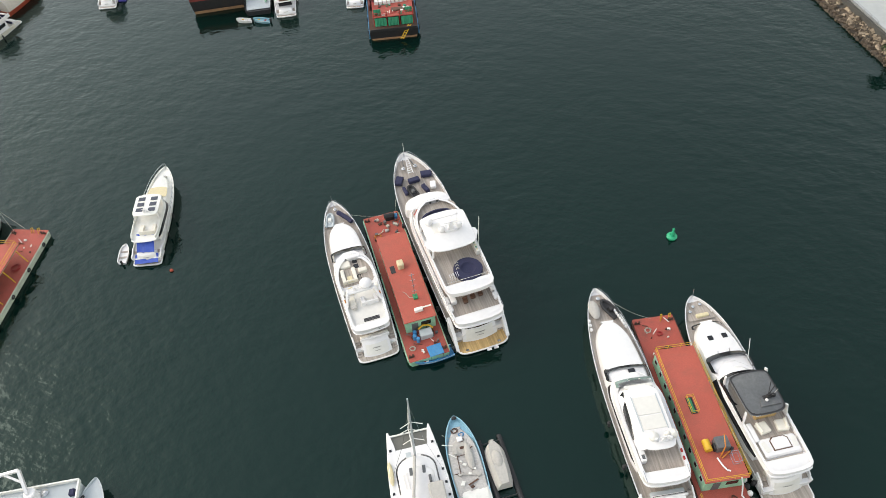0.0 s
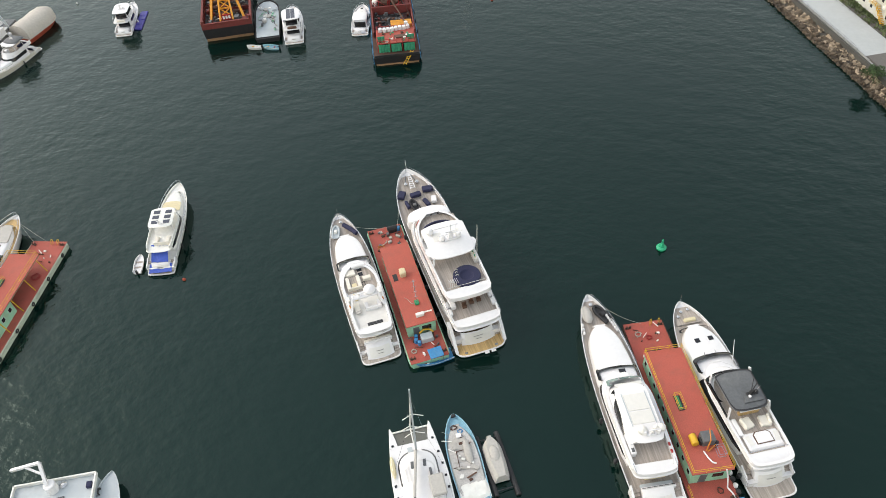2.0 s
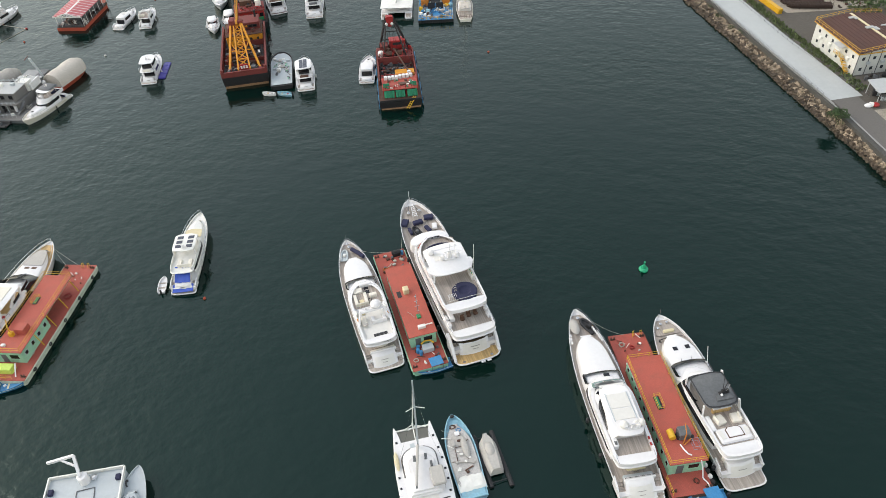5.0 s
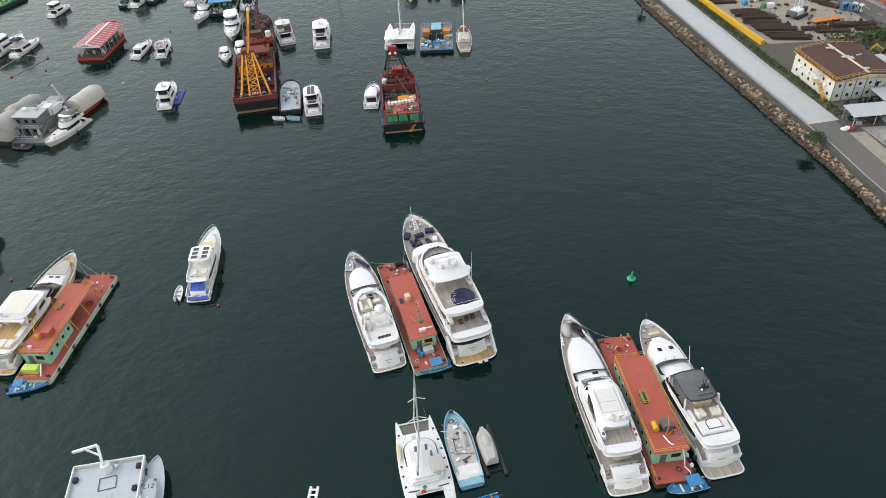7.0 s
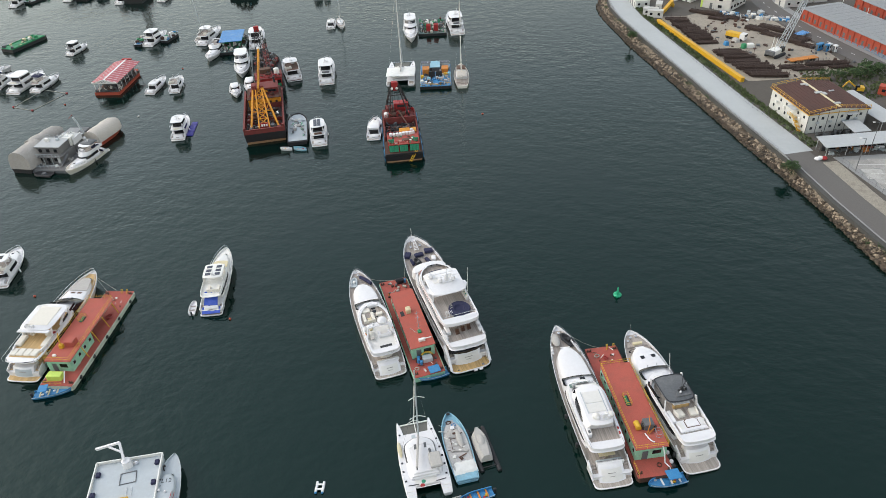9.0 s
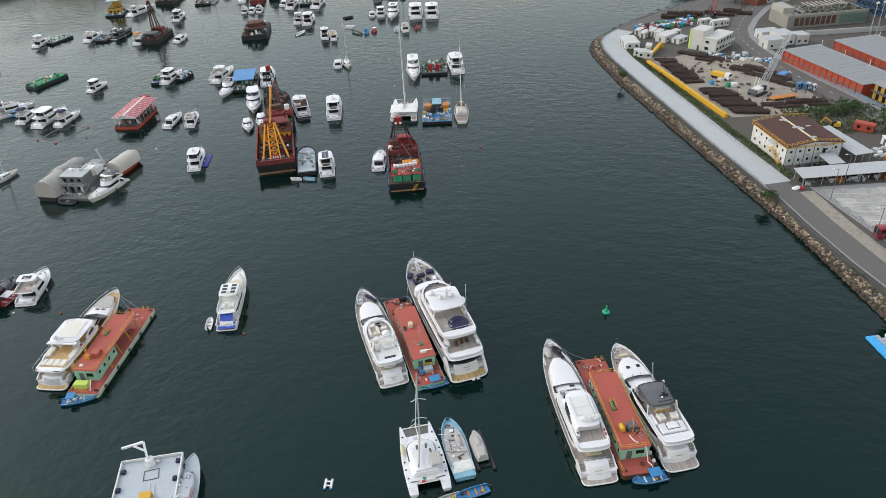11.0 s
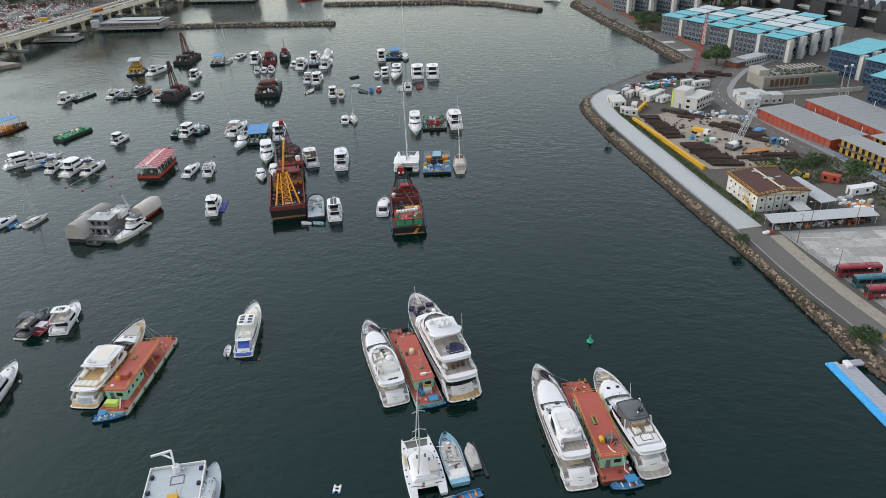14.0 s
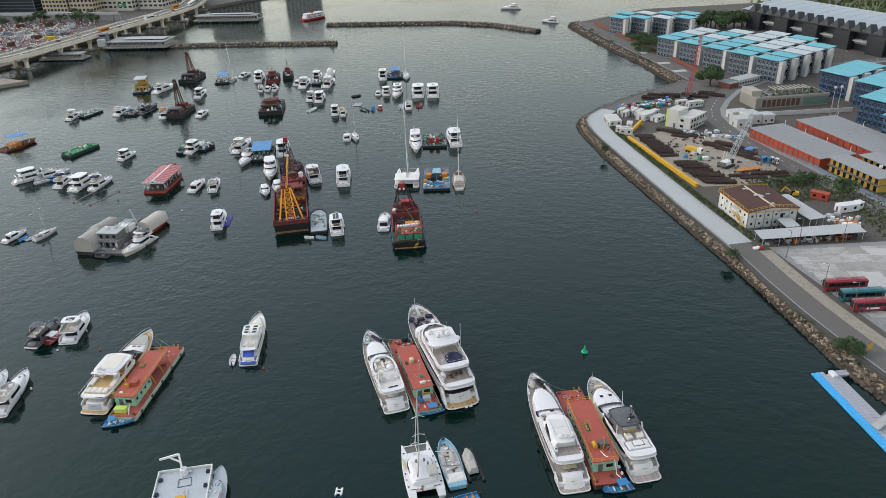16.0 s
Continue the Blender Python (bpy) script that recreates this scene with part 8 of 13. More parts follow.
def rebar_pile(x, y, rz, L, W, H, seed, label="bundled rusty steel cages stacked in rows"):
    p = thing("rebar_pile", pose(x, y, 2.92, 0, 0, rz), label, "steel pile", "rebar piles")
    rng = random.Random(seed)
    n = max(3, int(W / 0.32))
    for layer in range(max(1, int(H / 0.45))):
        g = Geo()
        for i in range(n):
            xx = -W / 2 + (i + 0.5) * W / n + rng.uniform(-0.12, 0.12)
            a = rng.uniform(0, 0.08) * L
            g.rod((xx, -L / 2 + a, 0.22 + layer * 0.42 + rng.uniform(-0.1, 0.1)), (xx + rng.uniform(-0.2, 0.2), L / 2 - rng.uniform(0, 0.08) * L, 0.22 + layer * 0.42 + rng.uniform(-0.1, 0.1)), 0.12, 4)
        for q in range(int(L / 0.9)):
            yy = -L / 2 + 0.5 + q * 0.9
            g.rod((-W / 2, yy, 0.42 + layer * 0.42), (W / 2, yy + rng.uniform(-0.3, 0.3), 0.42 + layer * 0.42), 0.07, 3)
        tagged(part("bar_layer", g, REBAR, p), kind="stuff")
    g = Geo()
    for k in range(int(L / 1.8)):
        yy = -L / 2 + 0.7 + k * 1.8
        for sx in (1, -1):
            if rng.random() < 0.7:
                g.rod((sx * (W / 2 + 0.1), yy, 0), (sx * (W / 2 + 0.1) + rng.uniform(-0.1, 0.1), yy, H + rng.uniform(0.1, 0.9)), 0.07, 4)
    tagged(part("stake", g, REBAR, p), kind="stuff")
    return p


rng = random.Random(15)
piles = []
for i in range(9):
    piles.append((97.6 + i * 0.5 + rng.uniform(-0.4, 0.4), 302.5 - i * 3.4, 86 + rng.uniform(-5, 5), rng.uniform(7.4, 9.2), 2.7, rng.choice((1.3, 1.7, 1.7))))
for i in range(8):
    wide = 10.5 + min(i, 4) * 0.6
    piles.append((105.6 + i * 0.75 + rng.uniform(-0.5, 0.5), 266.0 - i * 3.3, 84 + rng.uniform(-4, 4), wide, 2.7, rng.choice((0.9, 1.3, 1.7))))
for x, y, rz, L, W, H in ((109.5, 309.5, 52, 8, 3.0, 1.3), (113.5, 305.5, 52, 8, 3.4, 1.7), (118.5, 301.0, 55, 9, 3.2, 1.3), (114.0, 300.0, 58, 8, 2.6, 0.9),
                          (124.0, 286.0, 42, 9, 3.4, 1.7), (129.0, 287.0, 46, 8, 3.4, 1.7), (127.5, 279.5, 40, 9, 3.6, 1.3), (132.5, 282.0, 40, 8, 3.2, 1.7), (131.5, 272.5, 40, 9, 3.6, 1.7), (135.5, 275.0, 38, 8, 3.0, 1.3), (134.5, 267.5, 42, 7, 3.0, 1.3),
                          (121.5, 249.0, 88, 9, 2.6, 1.3), (131.0, 249.8, 88, 9, 2.6, 1.7), (138.5, 250.4, 88, 6, 2.8, 1.3), (126.0, 246.2, 88, 11, 2.0, 0.9), (137.0, 246.6, 86, 8, 2.0, 0.9),
                          (118.5, 364.0, 62, 9, 3.8, 2.2), (123.0, 369.0, 62, 9, 3.8, 2.2), (131.0, 367.5, 66, 10, 4.0, 2.2), (127.0, 363.5, 66, 9, 3.4, 1.7), (141.0, 368.5, 66, 8, 3.6, 1.7), (146.0, 364.0, 62, 9, 3.8, 1.7), (151.0, 368.5, 62, 9, 3.8, 2.2), (155.5, 364.5, 62, 8, 3.4, 1.7)):
    piles.append((x, y, rz, L, W, H))
for k, (x, y, rz, L, W, H) in enumerate(piles):
    rebar_pile(x, y, rz, L, W, H, 40 + k)


def lattice(g, a, b, w0, w1, r=0.07, n=12):
    """Square lattice boom from a to b."""
    a, b = Vector(a), Vector(b)
    d = (b - a).normalized()
    u = d.orthogonal().normalized()
    v = d.cross(u)
    rows = []
    for i in range(n + 1):
        k = i / n
        w = w0 + (w1 - w0) * k
        c = a.lerp(b, k)
        rows.append([c + u * w / 2 + v * w / 2, c - u * w / 2 + v * w / 2, c - u * w / 2 - v * w / 2, c + u * w / 2 - v * w / 2])
    for q in range(4):
        g.path([row[q] for row in rows], r, 4)
        for i in range(n):
            g.rod(rows[i][q], rows[i + 1][(q + 1) % 4], r * 0.6, 3)
    return g


def crawler_crane(x, y, rz, tip, boom_mat, body_mat, label, w=1.3):
    c = thing("crawler_crane", pose(x, y, 2.92, 0, 0, rz), label, "crane", "crawler cranes")
    for sx in (1, -1):
        part("track", Geo().box(sx * 1.9, 0, 0, 0.9, 6.0, 1.0, 0.25), BLACK, c)
    part("turntable", Geo().box(0, -0.6, 1.0, 3.0, 5.6, 1.5, 0.12), body_mat, c)
    part("cab", Geo().box(1.2, 2.0, 1.3, 1.2, 1.6, 1.7, 0.1), GLASS, c)
    part("counterweight", Geo().box(0, -3.6, 1.2, 3.2, 1.2, 1.4, 0.08), DARK_GREY, c)
    part("boom", lattice(Geo(), (0, 1.8, 1.8), tip, w, w * 0.6, 0.11, 14), boom_mat, c, "open lattice boom")
    back = Geo().rod((0.6, -2.4, 2.4), (0.6, -1.6, 7.0), 0.12, 5).rod((-0.6, -2.4, 2.4), (-0.6, -1.6, 7.0), 0.12, 5)
    part("gantry", back, body_mat, c)
    part("cable", Geo().path([(0, -1.6, 7.0), tip], 0.04, 3), BLACK, c)


crawler_crane(120.4, 260.4, -54, (0.0, 14.2, 19.8), GREY_PAINT, GEL_OLD, "white crawler crane with a pale lattice boom", 2.0)
crawler_crane(136.6, 358.6, -40, (0.5, 9.0, 33.0), RED, BLACK, "black crawler crane with a red lattice boom", 1.8)


def truck(x, y, rz, body, cab, label):
    t = thing("truck", pose(x, y, 2.95, 0, 0, rz), label, "truck", "trucks")
    part("cab", Geo().box(0, 3.0, 0.6, 2.4, 2.0, 2.2, 0.15), cab, t)
    part("windscreen", Geo().box(0, 4.0, 1.7, 2.1, 0.08, 0.9, 0.02), GLASS, t)
    part("body", Geo().box(0, -0.8, 1.0, 2.4, 5.4, 1.5, 0.12), body, t)
    for sx in (1, -1):
        for yy in (2.8, -1.4, -2.6):
            part("wheel", Geo().rod((sx * 0.85, yy, 0.5), (sx * 1.22, yy, 0.5), 0.5, 10), BLACK, t)


truck(112.8, 278.0, -138, YELLOW, GEL, "yellow tipper truck with a white cab")
ex = thing("excavator", pose(133.2, 227.4, 2.95, 0, 0, 70), "small yellow excavator beside an orange cabin", "excavator")
part("track", Geo().box(-0.8, 0, 0, 0.5, 2.8, 0.7, 0.2), BLACK, ex)
part("track", Geo().box(0.8, 0, 0, 0.5, 2.8, 0.7, 0.2), BLACK, ex)
part("body", Geo().box(0, -0.3, 0.7, 2.0, 2.2, 1.2, 0.12), YELLOW, ex)
part("cab", Geo().box(-0.5, 0.6, 0.8, 0.9, 1.2, 1.6, 0.08), GLASS, ex)
part("arm", Geo().beam((0.3, 0.8, 1.4), (0.3, 3.4, 3.2), 0.35, 0.4).beam((0.3, 3.4, 3.2), (0.3, 4.6, 1.2), 0.3, 0.35), YELLOW, ex)


def cabin(x, y, rz, sx, sy, h, wall, label, roof=None, windows=2, z=2.92):
    c = thing("site_cabin", pose(x, y, z, 0, 0, rz), label, "cabin", "site cabins")
    part("body", Geo().box(0, 0, 0.1, sx, sy, h, 0.06), wall, c)
    part("roof", Geo().box(0, 0, h + 0.1, sx + 0.2, sy + 0.2, 0.12, 0.03), roof or wall, c)
    for i in range(windows):
        part("window", Geo().box(-sx / 2 + (i + 0.5) * sx / windows, -sy / 2, 1.1, min(1.0, sx / windows * 0.5), 0.08, 0.9, 0.02), GLASS, c)
    part("door", Geo().box(-sx / 2, 0, 0.15, 0.08, 0.9, 2.0, 0.02), DARK_GREY, c)
    return c


yard_cabins = [(88.6, 320.2 + i * 2.9, 5, 6.2, 2.6, 2.7) for i in range(4)]
yard_cabins += [(89.7, 309.6, -22, 6.0, 2.6, 2.7), (90.8, 306.9, -22, 6.0, 2.6, 2.7), (94.6, 315.4, 70, 5.0, 2.4, 2.8)]
yard_cabins += [(98.4, 335.8, 52, 6.2, 2.6, 2.6), (102.4, 338.0, 52, 6.2, 2.6, 2.6), (104.8, 335.6, 52, 6.2, 2.6, 2.6), (106.2, 329.4, 38, 8.6, 5.2, 3.0), (111.5, 334.0, 38, 6.0, 3.0, 2.8), (111.4, 325.6, 38, 7.0, 4.0, 2.4), (97.0, 340.5, 52, 5.0, 2.4, 2.4)]
yard_cabins += [(135.6, 346.4, 15, 6.4, 3.0, 3.0), (139.5, 347.6, 15, 3.2, 3.0, 2.9), (131.0, 350.5, 15, 6.0, 2.6, 2.6)]
for i, (x, y, rz, sx, sy, h) in enumerate(yard_cabins):
    cabin(x, y, rz, sx, sy, h, WALL_WHITE if i % 3 else SHED_WHITE, "white prefabricated site cabin in the yard", PALE_METAL if i == 12 else WALL_WHITE)
cabin(141.0, 224.0, -40, 6, 2.6, 2.6, ORANGE_RED, "orange-red site container beside the bushes", ORANGE_RED)
cabin(145.2, 213.0, 10, 8, 3.0, 2.6, GEL, "long white container beside the bushes", GEL)
cabin(150.5, 215, 10, 2.2, 2.2, 2.4, GEL, "small white guard cabin by the road", GEL, 1)
blk = thing("site_office", pose(112.3, 316.6, 2.92, 0, 0, -46), "white two-storey site office with a lime green stripe", "building")
part("tall_block", Geo().box(3.1, 4.8, 0, 6.2, 9.6, 8.3, 0.06), WALL_WHITE, blk)
part("roof_parapet", Geo().box(3.1, 0.1, 8.3, 6.2, 0.25, 0.4, 0.03), WALL_WHITE, blk)
part("low_block", Geo().box(9.4, 7.4, 0, 6.4, 14.6, 5.8, 0.06), WALL_WHITE, blk)
part("roof_slab", Geo().box(9.5, 7.4, 5.8, 7.0, 15.2, 0.3, 0.04), WALL_WHITE, blk)
part("green_stripe", Geo().box(0.5, -0.03, 0.05, 0.8, 0.12, 8.2), LIME, blk, "lime green painted stripe")
part("door", Geo().box(4.6, -0.03, 0.05, 1.1, 0.12, 2.3, 0.02), DARK_GREY, blk)
for z in (1.0, 3.8):
    part("window", Geo().box(8.4, -0.02, z, 1.6, 0.1, 1.1, 0.02), GLASS, blk)
    for i in range(5):
        part("window", Geo().box(12.62, 1.8 + i * 2.8, z, 0.1, 1.5, 1.2, 0.02), GLASS, blk)
part("balcony", Geo().box(13.3, 9.6, 2.8, 1.5, 9.6, 0.2, 0.03), WALL_WHITE, blk)
part("balcony_wall", Geo().box(13.95, 9.6, 3.0, 0.14, 9.6, 0.9, 0.03), WALL_WHITE, blk)
rng = random.Random(31)
palette = (BOAT_BLUE, BLUE_TARP, GEL_OLD, GREY_TARP, DARK_GREY, GREEN_PAINT, GEL_OLD, RUST, DARK_GREY, PALE_METAL)
for i in range(70):
    if i < 46:
        x = rng.uniform(97, 128)
        y = 343.5 + (x - 97) * 0.34 + rng.uniform(0, 8)
        if x > 122:
            y += 2
    else:
        x, y = rng.choice(((rng.uniform(124, 133.5), rng.uniform(294, 305)), (rng.uniform(106, 116), rng.uniform(268, 276)), (rng.uniform(126, 133), rng.uniform(330, 344)), (rng.uniform(136, 147), rng.uniform(200, 222))))
    sx, sy, h = rng.uniform(1.0, 3.2), rng.uniform(0.8, 2.2), rng.uniform(0.5, 1.7)
    solo("covered_pallet", Geo().box(0, 0, 0, sx, sy, h, 0.15, 0, rng.uniform(0.75, 1.0)), rng.choice(palette), "covered pallet of building material in the yard", "pallet", pose(x, y, 2.92, 0, 0, rng.uniform(0, 180)), group="yard material stacks")
for i in range(5):
    cabin(136.6 + i * 1.25, 262.8 - i * 0.5 + (i % 2) * 1.2, 20, 1.2, 1.2, 2.3, BOAT_BLUE if i < 3 else GEL, "portable toilet cabin in the yard", None, 1)
stacks = thing("material_store", pose(112, 350.5, 2.92, 0, 0, 18), "dense store of tarped building material and plant", "material store", kind="stuff")
loose_gear(stacks, 27, -3.5, 4.5, 0, 40, (BOAT_BLUE, GEL_OLD, DARK_GREY, GREEN_PAINT, RED, GREY_TARP, BLACK), 92, 0.6, 2.4, 1.9)
heap = thing("material_store", pose(122, 272, 2.92, 0, 0, 20), "scattered offcuts and sacks in the yard", "material store", kind="stuff")
loose_gear(heap, 26, -30, 28, 0, 45, (REBAR, RUST, DARK_GREY), 93, 0.3, 1.2, 0.7)
row = thing("material_store", pose(128.5, 300, 2.92, 0, 0, 62), "row of white and grey sacks along the road", "material store", kind="stuff")
loose_gear(row, 3.5, -13, 13, 0, 40, (GEL_OLD, GREY_TARP, BOAT_BLUE, DARK_GREY), 94, 0.5, 1.6, 1.3)
fb = thing("flatbed_trailer", pose(127.4, 254.2, 2.95, 0, 0, 102), "low flatbed trailer with orange timber deck", "trailer")
part("deck", Geo().box(0, 0, 0.8, 2.5, 10.5, 0.25, 0.03), ORANGE, fb)
for yy in (-3.8, -2.6, 3.4):
    for sx in (1, -1):
        part("wheel", Geo().rod((sx * 0.8, yy, 0.42), (sx * 1.2, yy, 0.42), 0.42, 10), BLACK, fb)


# ---- warehouses and the quarantine housing beyond ----
def warehouse(x, y, rz, W, L, H, wall, label, bays=14, mono=False):
    b = thing("warehouse", pose(x, y, 2.92, 0, 0, rz), label, "building", "low warehouses")
    part("body", Geo().box(0, 0, 0, W, L, H), wall, b)
    roof = part("roof", Geo().box(0, 0, H, W + 1.2, L + 1.2, 0.25, 0.04), GREY_ROOF, b, "flat grey ribbed sheet roof")
    ribs = Geo()
    for i in range(int(L / 0.9)):
        ribs.box(0, -L / 2 + 0.45 + i * 0.9, H + 0.25, W + 1.1, 0.16, 0.03)
    tagged(part("roof_rib", ribs, GREY_ROOF, roof), kind="stuff")
    for i in range(bays):
        yy = -L / 2 + (i + 0.5) * L / bays
        part("roof_seam", Geo().box(0, yy, H + 0.25, W + 1.0, 0.12, 0.06), GREY_ROOF, roof)
        for sx in (1, -1):
            part("bay_door", Geo().box(sx * W / 2, yy, 0.9, 0.12, L / bays * 0.3, H * 0.36), DARK_GREY, b)
            part("pier", Geo().box(sx * (W / 2 + 0.1), yy + L / bays * 0.5, 0, 0.3, 0.35, H), wall, b)
    for i in range(4):
        part("vent_pipe", Geo().rod((W / 2 - 0.5, -L / 2 + 2 + i * (L - 4) / 3, H), (W / 2 - 0.5, -L / 2 + 2 + i * (L - 4) / 3, H + 2.6), 0.12, 6), GEL_OLD, roof)
    return b


warehouse(157.6, 275.4, 14, 16.5, 43, 4.6, ORANGE_RED, "long orange-red warehouse with a flat grey roof")
warehouse(184.6, 279.2, 12, 20, 52, 4.8, ORANGE_RED, "broad orange-red warehouse with a flat grey roof")


OCHRE = mat("ochre_module_panel", (0.46, 0.28, 0.045), 0.6, 0, 0.1, 0.8, 0.3, (0.2, 0.14, 0.06), 0.4)


def gallery_block(x, y, rz, W, L, floors, wall, label):
    b = thing("module_block", pose(x, y, 2.92, 0, 0, rz), label, "building", "module blocks")
    part("body", Geo().box(0, 0, 0, W - 2.0, L - 0.4, floors * 2.9), wall, b)
    for f in range(floors):
        part("gallery", Geo().box(0, 0, f * 2.9 + 2.75, W, L, 0.18), DARK_GREY, b)
        for i in range(int(L / 3)):
            for sx in (1, -1):
                part("door", Geo().box(sx * (W / 2 - 1.0), -L / 2 + 1.6 + i * 3.0, f * 2.9 + 0.2, 0.1, 1.4, 2.1), GLASS, b)
    for sx in (1, -1):
        for f in range(1, floors):
            railing(b, [(sx * (W / 2 - 0.1), -L / 2, f * 2.9), (sx * (W / 2 - 0.1), L / 2, f * 2.9)], 1.0, 0.05, 3.0, DARK_GREY, "gallery_rail")
    part("roof", Geo().box(0, 0, floors * 2.9, W + 0.8, L + 0.8, 0.25, 0.04), GREY_ROOF, b)


gallery_block(164.2, 239.6, 14, 8.5, 25, 2, OCHRE, "yellow two-storey module block with outside galleries")
gallery_block(177.2, 240.6, 14, 8.5, 25, 2, OCHRE, "yellow two-storey module block with outside galleries")

# depot with panelled front and roof garden
DEPOT_GREY = mat("grey_beige_render", (0.25, 0.24, 0.21), 0.85, 0, 0.08, 0.5, 0.4, (0.17, 0.16, 0.14), 0.2)
dep = thing("depot", pose(183.5, 347.2, 2.92, 0, 0, 6) @ Matrix.Diagonal((0.9, 0.8, 0.8, 1)), "grey and green depot with brown panels and roof pergola", "building")
part("body", Geo().box(0, 0, 0, 44, 20, 7.0, 0.05), DEPOT_GREY, dep)
for i in range(8):
    part("brown_panel", Geo().box(-17 + i * 2.9, -10.03, 1.2, 2.2, 0.14, 4.6, 0.03), BROWN, dep)
part("roof_soil", Geo().box(6, -2, 7.0, 30, 14, 0.12), DIRT, dep)
part("green_panel", Geo().box(14, -10.03, 1.0, 15, 0.14, 5.0, 0.03), mat("grey_green_panel", (0.13, 0.19, 0.15), 0.8, 0, 0.15, 0.5), dep)
loose_gear(dep, 40, -8, 8, 7.0, 30, (LEAF, DEPOT_GREY, DARK_GREY), 91, 0.6, 2.0, 1.2)
part("stair_tower", Geo().box(-19, 3, 7.0, 6, 13, 3.2, 0.06), BEIGE_WALL, dep)
part("parapet", Geo().box(0, -9.7, 7.0, 44, 0.4, 0.9, 0.05), BEIGE_WALL, dep)
for i in range(9):
    part("pergola_beam", Geo().box(-6 + i * 2.6, 4, 9.0, 0.5, 9, 0.4), BEIGE_WALL, dep)
for i in range(6):
    part("pergola_post", Geo().box(-6 + i * 4.2, 0, 7.0, 0.4, 0.4, 2.1), BEIGE_WALL, dep)
rng = random.Random(6)
part("roof_garden", leaf_cloud(rng, [(-14 + i * 4, -6 + rng.uniform(-1, 1), 7.4, 1.2) for i in range(9)], 400, 0.35), LEAF, dep)
for ob in dep.children:
    if ob.name.startswith("roof_garden"):
        tagged(ob, kind="stuff")
for i, (x, y, sx, sy, h) in enumerate(((147.5, 313, 8, 7, 4), (154, 318, 7, 9, 4.6), (161, 317, 6, 6, 4), (151, 326, 9, 6, 3.4))):
    cabin(x, y, 8, sx, sy, h, WALL_WHITE, "white flat-roofed service building by the road", PALE_METAL)
for i in range(9):
    solo("boundary_wall", Geo().box(0, 0, 0, 5.0, 0.3, 2.2, 0.04), WALL_WHITE, "pale boundary wall panel behind the warehouses", "wall", pose(166 + i * 5.1, 326.0 + i * 0.2, 2.92, 0, 0, -2), kind="structure")


BARRIER_BLUE = mat("blue_grey_plastic", (0.13, 0.17, 0.22), 0.6, 0, 0.1, 1.0, 0.3, (0.2, 0.21, 0.22), 0.4)
line = [(145.6, 297.5), (147.6, 283), (154.0, 256), (156.0, 244), (160.2, 228), (163.4, 212)]
unit = None
for i in range(int(length(line) / 2.3)):
    (px, py), side, way = along(line, i * 2.3 + 1)
    m = pose(px, py, 3.08, 0, 0, math.degrees(math.atan2(-way[0], way[1])))
    if unit is None:
        unit = solo("road_barrier", Geo().loft([[(-0.4, y, 0), (0.4, y, 0), (0.36, y, 0.3), (0.16, y, 0.6), (0.12, y, 1.15), (-0.12, y, 1.15), (-0.16, y, 0.6), (-0.36, y, 0.3)] for y in (-1.05, 1.05)]), BARRIER_BLUE, "blue-grey plastic barrier in a row along the road", "barrier", m, group="road barriers")
    else:
        copy_thing(unit, m)
for x, y, h in ((195.4, 322.4, 14.0), (199.0, 323.4, 14.0), (165.8, 231.0, 9.0)):
    p = thing("floodlight_mast", pose(x, y, 2.92), "slim grey mast with a floodlight head", "mast", "floodlight masts")
    part("pole", Geo().rod((0, 0, 0), (0, 0, h), 0.2, 6, 0.12), PALE_METAL, p)
    part("head", Geo().box(0, 0, h - 0.4, 1.2, 0.5, 0.9, 0.06), GEL_OLD, p)
    part("brace", Geo().rod((1.4, 0.6, 0), (0, 0, h * 0.55), 0.08, 5), PALE_METAL, p)


